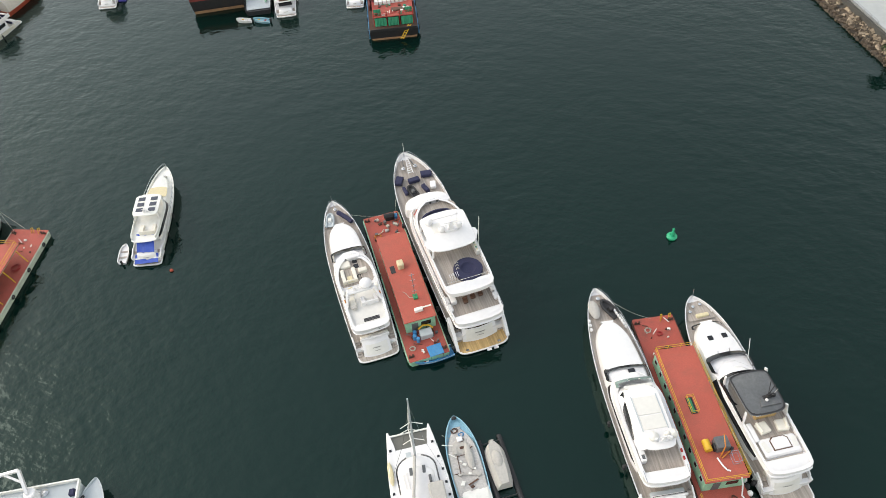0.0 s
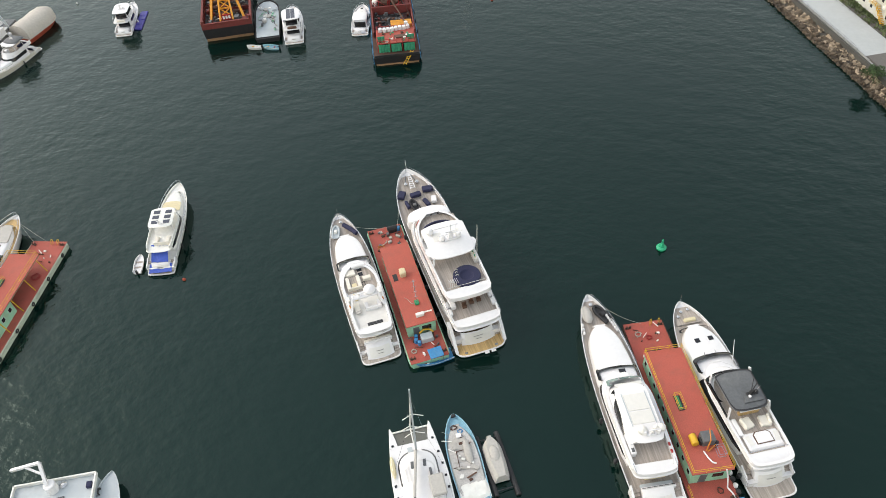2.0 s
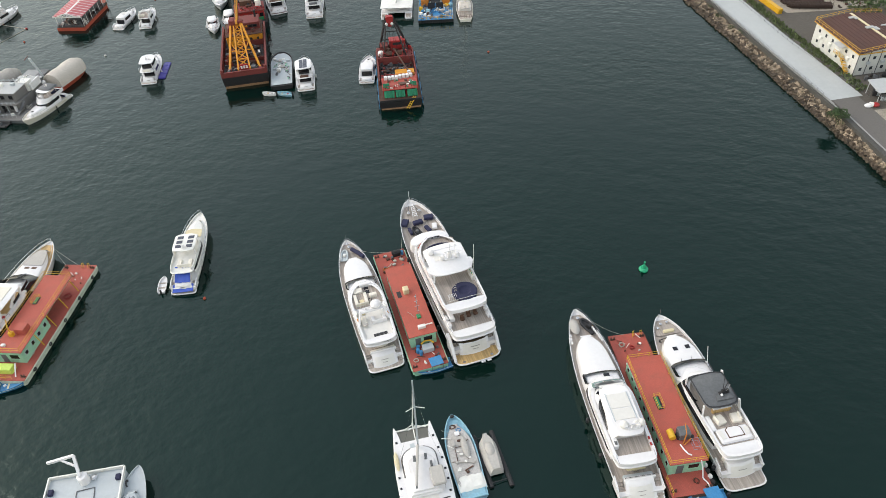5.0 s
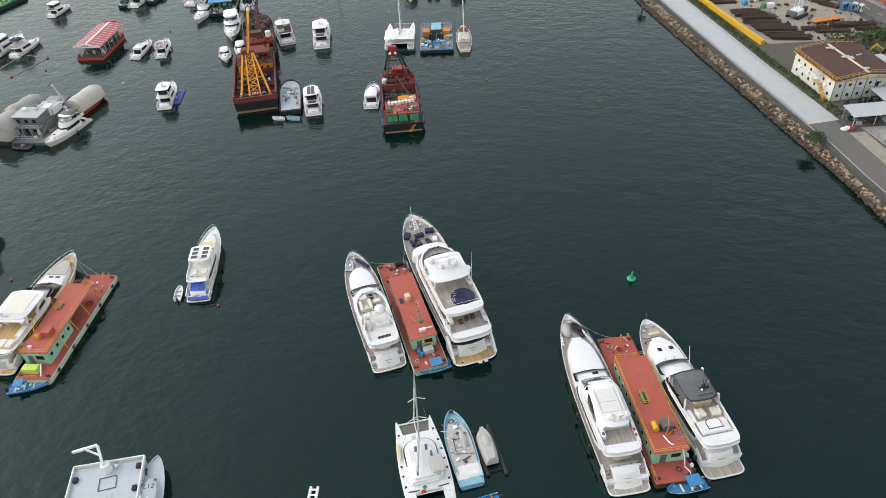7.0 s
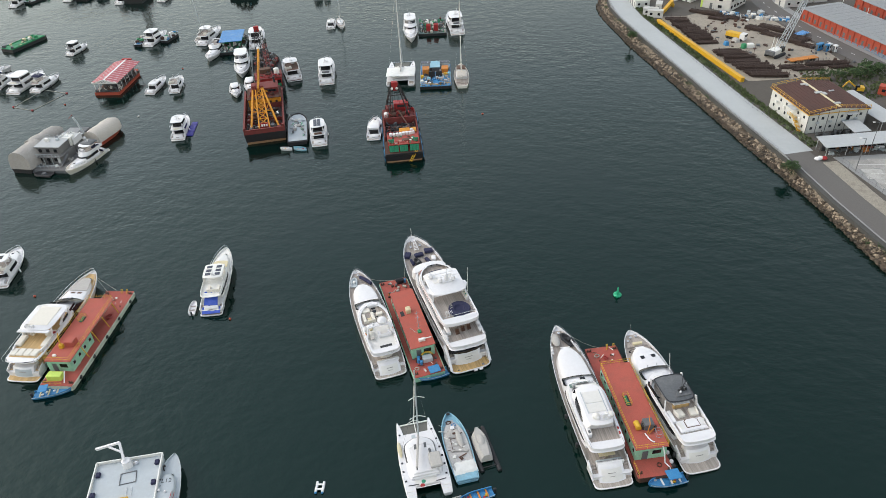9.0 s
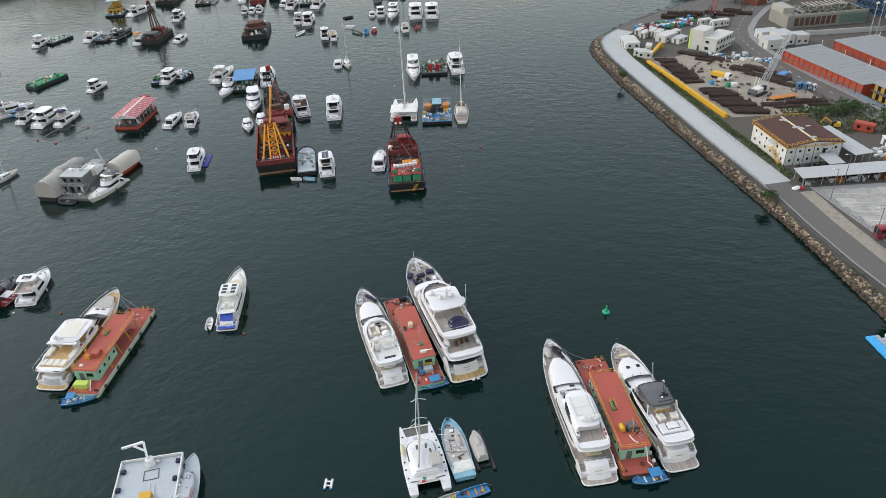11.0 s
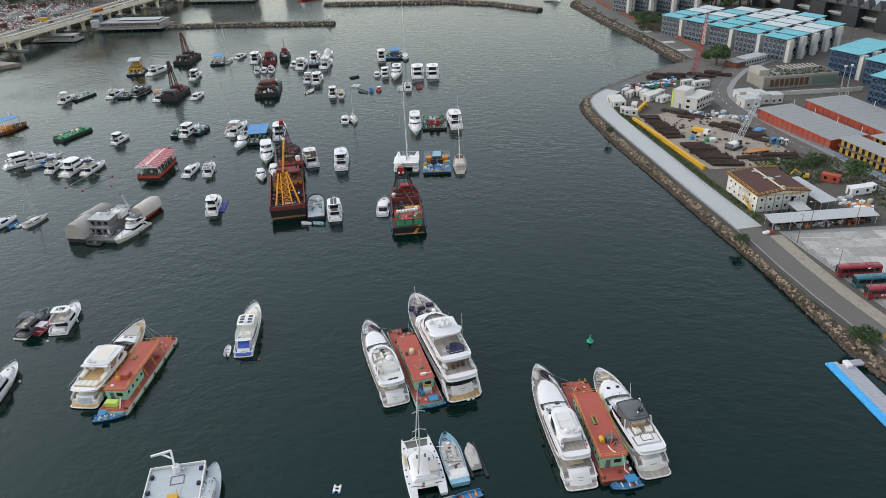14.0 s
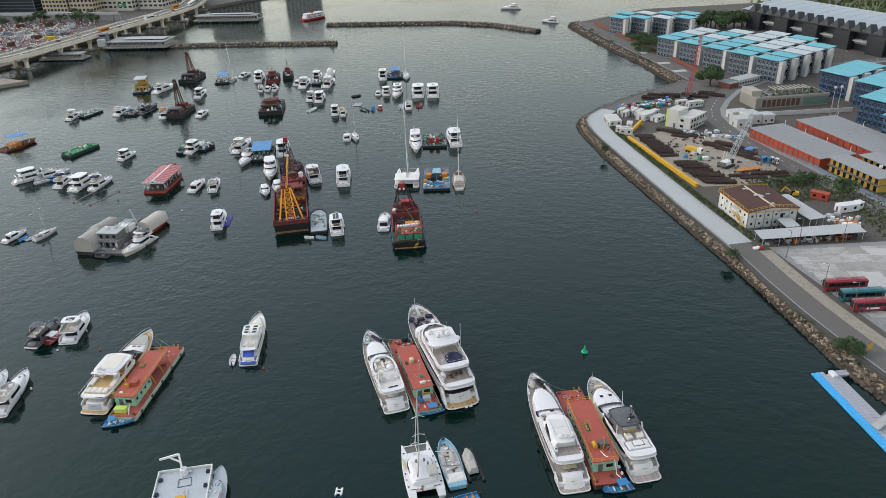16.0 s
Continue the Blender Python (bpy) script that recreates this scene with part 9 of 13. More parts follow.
def camp_block(x, y, rz, W, L, floors, roof_mat, label, wall=None):
    """Modular housing block: walls, galleries, window rows, a stair tower and a floating mono-pitch roof."""
    b = thing("housing_block", pose(x, y, 2.92, 0, 0, rz), label, "building", "modular housing blocks")
    H = floors * 2.9
    wall = wall or CAMP_WALL
    part("body", Geo().box(0, 0, 0, W - 1.6, L, H), wall, b)
    for f in range(floors):
        n = int(L / 2.6)
        g = Geo().box(0, 0, f * 2.9 + 2.72, W, L, 0.2)
        for i in range(n):
            for sx in (1, -1):
                g.box(sx * (W / 2 - 0.05), -L / 2 + (i + 0.5) * L / n, f * 2.9 + 0.1, 0.08, L / n * 0.6, 0.95)
                g.box(sx * (W / 2 - 0.3), -L / 2 + (i + 0.12 + 0.06 * (f % 2)) * L / n, f * 2.9 + 1.5, 0.5, 0.7, 0.6)
        part("gallery", g, wall, b)
        for sx in (1, -1):
            g = Geo()
            for i in range(n):
                g.box(sx * (W / 2 - 0.8), -L / 2 + (i + 0.5) * L / n, f * 2.9 + 0.5, 0.1, L / n * 0.72, 1.9)
            tagged(part("window_pane", g, CITY_GLASS, b), kind="stuff")
        for sy in (-1,):
            part("window", Geo().box(0, sy * L / 2, f * 2.9 + 0.9, W * 0.4, 0.1, 1.2), CITY_GLASS, b)
    for sx in (1, -1):
        for i in range(2):
            part("column", Geo().box(sx * (W / 2 - 0.1), -L / 2 + 0.2 + i * (L - 0.4), 0, 0.25, 0.25, H + 1.0), wall, b)
    part("stair_tower", Geo().box(-W * 0.22, -L / 2 - 1.3, 0, W * 0.42, 2.4, H + 0.7, 0.05), WALL_WHITE, b)
    g = Geo()
    for f in range(floors):
        a, c = (0.06, 0.46) if f % 2 == 0 else (0.46, 0.06)
        g.beam((W * a, -L / 2 - 0.9, f * 2.9), (W * c, -L / 2 - 0.9, f * 2.9 + 2.9), 1.2, 0.25)
    part("stair_flight", g, WALL_WHITE, b, "zigzag outside stair")
    part("roof", Geo().loft([[(xx, -L / 2 - 0.9, H + zz), (xx, L / 2 + 0.9, H + zz), (xx, L / 2 + 0.9, H + zz + 0.2), (xx, -L / 2 - 0.9, H + zz + 0.2)] for xx, zz in ((-W / 2 - 0.5, 0.9), (W / 2 + 0.5, 1.4))]), roof_mat, b, "thin flat pitched roof sheet")
    return b


first = {}
NAVY_WALL = mat("deep_blue_module_wall", (0.045, 0.095, 0.175), 0.6, 0, 0.1, 0.5, 0.2, (0.06, 0.10, 0.18), 0.2)


def camp(x, y, rz, W, L, floors, blue, label):
    key = (W, L, floors, blue)
    if key not in first:
        first[key] = camp_block(x, y, rz, W, L, floors, CAMP_BLUE if blue else CAMP_SHEEN, label, NAVY_WALL if W > 9 else None)
        return
    copy_thing(first[key], pose(x, y, 2.92, 0, 0, rz))


ax, ay = Vector((0.837, 0.547)), Vector((0.476, -0.88))
for i, across in enumerate((4, 5, 6, 6, 5)):
    for j in range(across):
        c = Vector((150, 469)) + ay * (i * 19.6 + 10) + ax * (j * 12.4 + 5)
        # blocks further across get the roof colour with the sheen painted in
        camp(c.x, c.y, 29, 7.4, 14.0, 4, j < 2 or (i + j) % 4 == 0, "modular housing block with a thin sky-blue roof" if j < 2 else "modular housing block with a thin roof, sheen painted in as a pale colour")
for i in range(2):
    for j in range(4):
        c = Vector((147, 548)) + Vector((15.5, -4.0)) * j + Vector((9, 17)) * i
        camp(c.x, c.y, 29, 7.4, 14.0, 4, (i + j) % 3 != 2, "modular housing block with a thin sky-blue roof")
for sx, sy in ((207, 362), (213, 339), (200, 311), (194, 282)):
    for j in range(3):
        c = Vector((sx, sy)) + ay * 10 + ax * (j * 12.4 + 5)
        camp(c.x, c.y, 25, 9.1, 16, 4, True, "dark blue modular housing block with a sky-blue roof")
HOARDING = mat("red_brown_hoarding", (0.19, 0.06, 0.035), 0.75, 0, 0.12, 0.6, 0.3, (0.12, 0.05, 0.035), 0.3)
low = thing("camp_office", pose(178.5, 388.5, 2.92, 0, 0, 30), "low white office row with an orange-red wall", "building")
part("body", Geo().box(2, 0, 0, 18, 7, 3.4, 0.05), WALL_WHITE, low)
part("roof", Geo().box(2, 0, 3.4, 18.8, 7.8, 0.25, 0.03), PALE_METAL, low)
part("red_wall", Geo().box(-11, 0.5, 0, 7.6, 8, 2.8, 0.05), HOARDING, low)
part("lean_roof", Geo().box(-11, 0.5, 2.8, 8.4, 9, 0.2, 0.03), GREY_ROOF, low)
for i in range(8):
    part("window", Geo().box(-5.8 + i * 2.2, -3.52, 1.0, 1.2, 0.1, 1.2), CITY_GLASS, low)
for i in range(24):
    (px, py), side, way = along(WALL_LINE, 386 + i * 7.5)
    solo("hoarding_panel", Geo().box(0, 0, 0, 0.2, 7.4, 2.2), HOARDING, "red-brown hoarding panel along the far shore", "hoarding", pose(px + side[0] * 14, py + side[1] * 14, 2.92, 0, 0, math.degrees(math.atan2(-way[0], way[1]))), group="hoarding panels")


# ---- cruise terminal ----
def terminal():
    t = thing("cruise_terminal", pose(255.5, 541.0, 2.92, 0, 0, 19.4), "long dark grey terminal with a silver roof and pointed skylights", "building")
    L = 330.0
    part("base", Geo().box(24, -L / 2 + 20, 0, 44, L, 13.0), DARK_CLAD, t)
    part("recess", Geo().box(1.8, -L / 2 + 20, 4.0, 0.6, L * 0.98, 3.0), PALE_METAL, t)
    for i in range(12):
        part("dark_bay", Geo().box(-1.2, 6 - i * 27, 0, 6, 13, 12.0, 0.1), DARK_CLAD, t)
        part("balcony", Geo().box(0.2, -8 - i * 27, 6.0, 4, 13, 0.8, 0.1), PALE_METAL, t)
    rows = []
    for k in range(9):
        a = k / 8
        rows.append((-2 + 48 * a, 13.0 + 4.5 * math.sin(a * math.pi * 0.62)))
    part("roof", Geo().loft([[(x, y, z) for x, z in rows] + [(46, y, 12.8), (-2, y, 12.8)] for y in (22, 20 - L)]), STEEL_ROOF, t, "long curved silver roof", True)
    for i in range(36):
        y = 10 - i * 8.6
        part("skylight_fin", Geo().loft([[(-3.4, y - 3.4, 12.9), (-3.4, y + 3.4, 12.9), (-1.6, y, 18.2)], [(3.0, y - 3.4, 13.0), (3.0, y + 3.4, 13.0), (4.0, y, 17.6)]]), DARK_CLAD, t, "dark pointed skylight fin")
    part("eave", Geo().box(-1.6, -L / 2 + 20, 12.2, 3.4, L, 0.9), DARK_CLAD, t)
    for i in range(30):
        part("roof_seam", Geo().loft([[(x, 18 - i * 11, z + 0.12) for x, z in rows] + [(x, 18 - i * 11, z) for x, z in reversed(rows)], [(x, 17.6 - i * 11, z + 0.12) for x, z in rows] + [(x, 17.6 - i * 11, z) for x, z in reversed(rows)]]), STEEL_ROOF, t)


terminal()


# ---- catamaran, work boat and others near the camera ----
NET = mat("grey_deck_netting", (0.13, 0.13, 0.115), 0.9, 0, 0.25, 8.0)


def catamaran(x, y, rz, L, B, mast, label, awning):
    """Sailing catamaran; its origin lies between the sterns."""
    c = thing("catamaran", pose(x, y, 0, 0, 0, rz), label, "catamaran", "sailing boats")
    hw = B * 0.24
    for side in (1, -1):
        g = Geo()
        rows = []
        for i in range(15):
            u = i / 14
            w = hw / 2 * (0.95 if u < 0.5 else 1 - ((u - 0.5) / 0.5) ** 2.2 * 0.92)
            cx = side * (B / 2 - hw / 2) + side * (hw / 2 - w) * 0.3
            z = 1.15 + 0.5 * u if u > 0.12 else 0.5 + 5.4 * u
            rows.append([(cx + w * 0.6, u * L, -0.4), (cx + w, u * L, 0.5), (cx + w, u * L, z), (cx - w, u * L, z), (cx - w, u * L, 0.5), (cx - w * 0.6, u * L, -0.4)])
        part("hull", g.loft(rows), GEL, c, "", True)
        for i in range(3):
            part("step", Geo().box(side * (B / 2 - hw / 2), 0.4 + i * 0.5, 0.4, hw * 0.7, 0.5, 0.25 + 0.25 * i, 0.03), TEAK, c)
        for u in (0.35, 0.52, 0.66, 0.82):
            part("hatch", Geo().box(side * (B / 2 - hw * 0.5), u * L, 1.15 + 0.5 * u, 0.34, 0.34, 0.05, 0.01), GLASS, c)
    deck = Geo().loft([[(x_, 2.0 * L / 14, z) for x_, z in ((B / 2 - 0.1, 1.35), (-B / 2 + 0.1, 1.35), (-B / 2 + 0.1, 0.9), (B / 2 - 0.1, 0.9))], [(x_, L * 0.74, z) for x_, z in ((B / 2 - 0.35, 1.55), (-B / 2 + 0.35, 1.55), (-B / 2 + 0.35, 1.1), (B / 2 - 0.35, 1.1))]])
    part("bridge_deck", deck, GEL, c)
    part("trampoline", Geo().box(0, L * 0.85, 1.42, B - hw * 2 + 0.1, L * 0.2, 0.04), NET, c, "grey netted trampoline")
    part("crossbeam", Geo().rod((-B / 2 + hw * 0.6, L * 0.96, 1.6), (B / 2 - hw * 0.6, L * 0.96, 1.6), 0.12, 8), STEEL, c)
    F = Form(L, B * 0.72, 1.5, 1.6, 0.95, 0.5, 3)
    F.tier(c, "coachroof", GEL, 1.4, 2.5, 0.22, 0.72, 0.0, 0.4, 0.07, 0.0, 0.45, band=(0.35, 0.75, 0.3, 0.9))
    for dx in (-0.62, 0.55):
        part("roof_hatch", Geo().box(dx, L * 0.60, 2.58, 0.42, 0.95, 0.05, 0.02), GLASS, c)
    part("awning", crumpled(B * 1.0, L * 0.42, 0, L * 0.3, 3.3, 55), awning, c, "wide white boat awning")
    part("awning_frame", Geo().box(0, L * 0.3, 2.75, B * 0.9, L * 0.38, 0.12, 0.04), GREY_PAINT, c)
    m = part("mast", Geo().rod((0, L * 0.60, 2.4), (0, L * 0.59, mast), 0.2, 8, 0.13), GEL_OLD, c)
    part("boom", Geo().rod((0, L * 0.59, 3.6), (0, L * 0.2, 3.7), 0.12, 7), GREY_PAINT, m)
    part("sail_cover", Geo().path([(0, L * 0.57, 3.85), (0, L * 0.4, 3.95), (0, L * 0.22, 3.85)], 0.2, 7), GREY_TARP, m, "furled sail under a grey cover", True)
    for k in (0.42, 0.68):
        z = mast * k
        part("spreader", Geo().rod((-1.1, L * 0.585, z), (0, L * 0.6, z + 0.1), 0.05, 4).rod((1.1, L * 0.585, z), (0, L * 0.6, z + 0.1), 0.05, 4), STEEL, m)
    st = Geo()
    for e in ((0, L * 0.96, 1.7), (B / 2 - 0.3, L * 0.52, 1.6), (-B / 2 + 0.3, L * 0.52, 1.6)):
        st.rod(e, (0, L * 0.59, mast * 0.92), 0.018, 3)
    part("stay", st, STEEL, m)
    part("furled_jib", Geo().rod((0, L * 0.95, 2.0), (0, L * 0.60, mast * 0.88), 0.09, 6), GREY_PAINT, m)
    return c



def crumpled(sx, sy, x, y, z, seed):
    """Creased sheet with drooping edges."""
    rng = random.Random(seed)
    rows = []
    for i in range(9):
        f = i / 8
        line = []
        for j in range(11):
            q = j / 10
            droop = 0.35 * (max(abs(f - 0.5) * 2, abs(q - 0.5) * 2)) ** 5
            line.append((x - sx / 2 + sx * q, y - sy / 2 + sy * f + rng.uniform(-0.1, 0.1), z + rng.uniform(-0.1, 0.12) - droop))
        rows.append(line + [(a, b, c - 0.04) for a, b, c in reversed(line)])
    return Geo().loft(rows)


DUSTY = mat("dusty_boat_sole", (0.47, 0.45, 0.43), 0.8, 0, 0.2, 1.5, 0.6, (0.30, 0.28, 0.26), 0.7)
wb = thing("work_boat", pose(2.0, 93.8, 0, 0, 0, 11.5) @ Matrix.Diagonal((1.28, 0.99, 1, 1)), "worn light blue open work boat under grey dust sheets", "boat")
F = Form(14.4, 3.6, 0.9, 1.5, 0.85, 0.5, 2.4)
part("hull", open_hull(14.4, 3.6, 0.9, 1.5, 0.5, 0.85, 0.5, 2.4), LIGHT_BLUE, wb, "", True)
part("deck_cover", Geo().loft([F.ring(0.85, 0.13, 0.9, 0.16, 0.4), F.ring(1.1, 0.15, 0.88, 0.3, 0.4)]), DUSTY, wb, "dusty pale deck sheets")
part("stern_deck", Geo().box(0, 1.0, 0.6, 2.8, 1.8, 0.3, 0.05), LIGHT_BLUE, wb)
part("dust_sheet", crumpled(2.2, 2.4, -0.2, 9.8, 1.25, 33), GREY_TARP, wb, "rumpled grey dust sheet", True)
loose_gear(wb, 2.0, 4.0, 11.0, 1.12, 7, (GREY_TARP, RUST, GEL_OLD), 135, 0.15, 0.6, 0.3)
part("stern_sheet", crumpled(3.2, 2.6, 0.1, 2.6, 1.25, 31), GEL_OLD, wb, "crumpled pale plastic sheet", True)
part("thwart", Geo().box(0, 7.0, 1.02, 2.5, 0.18, 0.14).box(0, 9.6, 1.02, 2.3, 0.16, 0.14), GREY_TARP, wb)
part("frame", Geo().path([(-0.8, 6.0, 1.2), (-0.7, 8.6, 1.2), (0.9, 8.6, 1.2)], 0.05, 4), RUST, wb)
part("tarp_roll", Geo().ball(0.5, 8.2, 1.3, 0.45, 2.1, 0.35, 8, 5), GREY_TARP, wb)
part("plank", Geo().beam((-1.1, 6.2, 1.3), (1.2, 5.4, 1.3), 0.25, 0.08), GREY_TARP, wb)
part("plank", Geo().beam((-0.3, 4.4, 1.25), (0.8, 4.9, 1.25), 0.2, 0.08), BROWN, wb)
part("post_box", Geo().box(0, 10.9, 1.0, 0.6, 0.7, 0.4, 0.05), GEL, wb)
part("bow_fender", Geo().ball(0, 14.1, 1.35, 0.35, 0.3, 0.25, 8, 5), BLACK, wb)
coil(wb, -0.3, 12.3, 1.05, 0.45, RUST, 21)
coil(wb, 0.3, 11.6, 1.0, 0.35, BOAT_BLUE, 22)

dk = thing("float_dock", pose(5.9, 96.3, 0, 0, 0, 14), "pair of black float tubes holding a covered jet boat", "dock")
for sx in (1, -1):
    part("float_tube", Geo().rod((sx * 1.45, -0.6 - 0.3 * sx, 0.15), (sx * 1.45, 8.8, 0.15), 0.36, 8), BLACK, dk)
part("cross_bar", Geo().rod((-1.6, 0.3, 0.4), (1.6, 0.3, 0.4), 0.08, 5), BLACK, dk)
part("cross_bar", Geo().rod((-1.6, 8.0, 0.4), (1.6, 8.0, 0.4), 0.08, 5), BLACK, dk)
jb = thing("covered_boat", pose(5.5, 97.5, 0.2, 0, 0, 12.5) @ Matrix.Diagonal((1.12, 1.06, 1.2, 1)), "small boat under a tied pale grey cover", "boat")
F = Form(6.6, 2.5, 0.8, 0.9, 0.8, 0.55, 5.0)
F.tier(jb, "cover", GREY_TARP, 0.1, 0.9, 0.02, 0.98, 0.0, 0.3, 0.04, 0.02, 0.35, crown=0.35)
part("cover_hump", Geo().ball(0, 3.6, 1.05, 0.7, 1.3, 0.45, 10, 6), GREY_TARP, jb, "", True)
sampan(6.0, 91.7, 108, 6.2, 2.0, BOAT_BLUE, None, "blue open sampan with orange gear inside", ORANGE, seed=6)
sampan(1.0, 90.3, 110, 5.0, 1.9, GREY_TARP, None, "small grey open boat with a canvas hood", seed=7)
sk = thing("float_raft", pose(-22.6, 94.4, 0.0, 0, 0, -4), "tiny white twin-hull raft floating alone", "raft")
for sx in (1, -1):
    part("float_tube", Geo().rod((sx * 0.55, -1.0, 0.15), (sx * 0.55, 1.0, 0.15), 0.24, 8), GEL, sk)
    part("end_cap", Geo().ball(sx * 0.55, -1.05, 0.15, 0.24, 0.25, 0.24, 8, 4), BOAT_BLUE, sk)
for yy in (-0.5, 0.4):
    part("cross_board", Geo().box(0, yy, 0.32, 1.5, 0.3, 0.06), GEL_OLD, sk)


def pilot_pair():
    v = thing("service_barge", pose(-60.6, 98.9, 0, 0, 0, 8), "pale grey flat service vessel with a white deck crane", "vessel")
    part("hull", Geo().loft([[(x, y, z) for x, y in ((0.4, 0.5), (10.6, 0.5), (11.0, 0), (11.0, -24), (0, -24), (0, 0))] for z in (-0.5, 2.6)]), GREY_PAINT, v)
    part("bulwark", Geo().beam((0.1, 0.4, 2.9), (10.9, 0.4, 2.9), 0.2, 0.6).beam((0.1, 0.4, 2.9), (0.1, -24, 2.9), 0.2, 0.6).beam((10.9, 0.4, 2.9), (10.9, -24, 2.9), 0.2, 0.6), GEL_OLD, v)
    part("deck", Geo().box(5.5, -11.8, 2.6, 10.7, 23.8, 0.06), GREY_PAINT, v, "pale grey painted steel deck")
    base = part("crane_post", Geo().lathe([(0.8, 2.6), (0.75, 4.2), (0.6, 4.3)], 5.4, -0.9, 12), GEL, v)
    part("crane_jib", Geo().beam((5.2, -1.0, 4.3), (4.5, 1.5, 6.1), 0.4, 0.5).beam((4.5, 1.5, 6.1), (0.4, 1.6, 5.2), 0.35, 0.4).beam((4.85, 0.2, 5.1), (2.4, 1.5, 5.6), 0.28, 0.28), GEL, base, "white knuckle crane jib")
    part("hose_reel", Geo().lathe([(0.2, 2.66), (0.5, 2.8), (0.2, 3.0)], 6.6, -0.5, 12), STEEL, v)
    part("hatch_frame", Geo().path([(4.5, -2.4, 2.72), (7.0, -2.2, 2.72), (7.2, -4.4, 2.72), (4.6, -4.6, 2.72), (4.5, -2.4, 2.72)], 0.08, 4), DARK_GREY, v)
    part("ladder", Geo().path([(6.0, -5.4, 2.75), (6.2, -9.0, 2.75)], 0.05, 4).path([(6.8, -5.4, 2.75), (7.0, -9.0, 2.75)], 0.05, 4), STEEL, v)
    part("yellow_box", Geo().box(5.8, -8.6, 2.66, 2.0, 1.6, 1.0, 0.05), SITE_YELLOW, v)
    for x, y in ((0.8, -2.0), (10.2, -1.2), (10.2, -5.2), (0.7, -6.0)):
        part("bollard", Geo().box(x, y, 2.66, 0.7, 0.9, 0.5, 0.08), NAVY, v)
    for y in (-2, -6, -10):
        tyre(v, 11.3, y, 2.0)
        tyre(v, -0.3, y, 2.0)
    p = thing("patrol_boat", pose(-47.2, 83.0, 0, 0, 0, 3), "pale grey patrol launch with black letters PL12", "vessel")
    L, B = 18.4, 5.0
    F = Form(L, B, 1.6, 2.2, 0.9, 0.45, 2.3)
    part("hull", open_hull(L, B, 1.6, 2.2, 0.25, 0.9, 0.45, 2.3), GREY_PAINT, p, "", True)
    part("deckhouse", Geo().box(-0.2, 6.8, 1.5, 3.5, 7.4, 1.2, 0.12), GREY_PAINT, p)
    F.tier(p, "fore_cabin", GREY_PAINT, 1.5, 2.44, 0.4, 0.80, 0.75, 0.15, 0.05, 0, 0.4)
    cu = bpy.data.curves.new("letters", "FONT")
    cu.body, cu.size, cu.extrude, cu.align_x = "PL12", 1.15, 0.01, "CENTER"
    cu.materials.append(PL_BLACK)
    tx = new("letters", cu)
    tx.parent = p
    tx.matrix_basis = pose(-0.25, 12.2, 2.53)
    part("aerial_frame", Geo().path([(-1.4, 7.6, 2.7), (0.0, 8.0, 3.6), (1.0, 8.2, 2.7)], 0.12, 6), GEL, p)
    part("life_ring", Geo().lathe([(0.2, 2.72), (0.42, 2.8), (0.2, 2.88)], -0.7, 6.9, 12), RED, p)
    part("life_ring", Geo().lathe([(0.2, 2.72), (0.42, 2.8), (0.2, 2.88)], -0.5, 6.2, 12), GEL, p)
    part("side_rail", Geo().path([(1.9, 4.0, 2.7), (1.9, 10.0, 2.7)], 0.05, 4).path([(1.5, 4.0, 2.9), (1.5, 10.0, 2.9)], 0.05, 4), RED, p)
    for x, y in ((-0.7, 10.6), (0.4, 10.2), (-1.7, 8.4)):
        part("vent", Geo().lathe([(0.16, 2.5), (0.16, 2.85), (0.25, 2.9), (0.1, 3.05)], x, y, 8), GEL, p)
    part("bow_cleat", Geo().path([(0.1, 13.8, 2.1), (0.5, 14.0, 2.2), (0.8, 13.8, 2.1)], 0.08, 5), DARK_GREY, p)


pilot_pair()


# ---- crane barges ----


CRANE_OCHRE = mat("ochre_crane_paint", (0.60, 0.25, 0.015), 0.55, 0, 0.18, 1.2, 0.45, (0.32, 0.11, 0.03), 0.6)
PALE_RUST = mat("pale_rust_waterline", (0.30, 0.17, 0.09), 0.85, 0, 0.3, 1.5, 0.6, (0.12, 0.06, 0.04), 0.8)


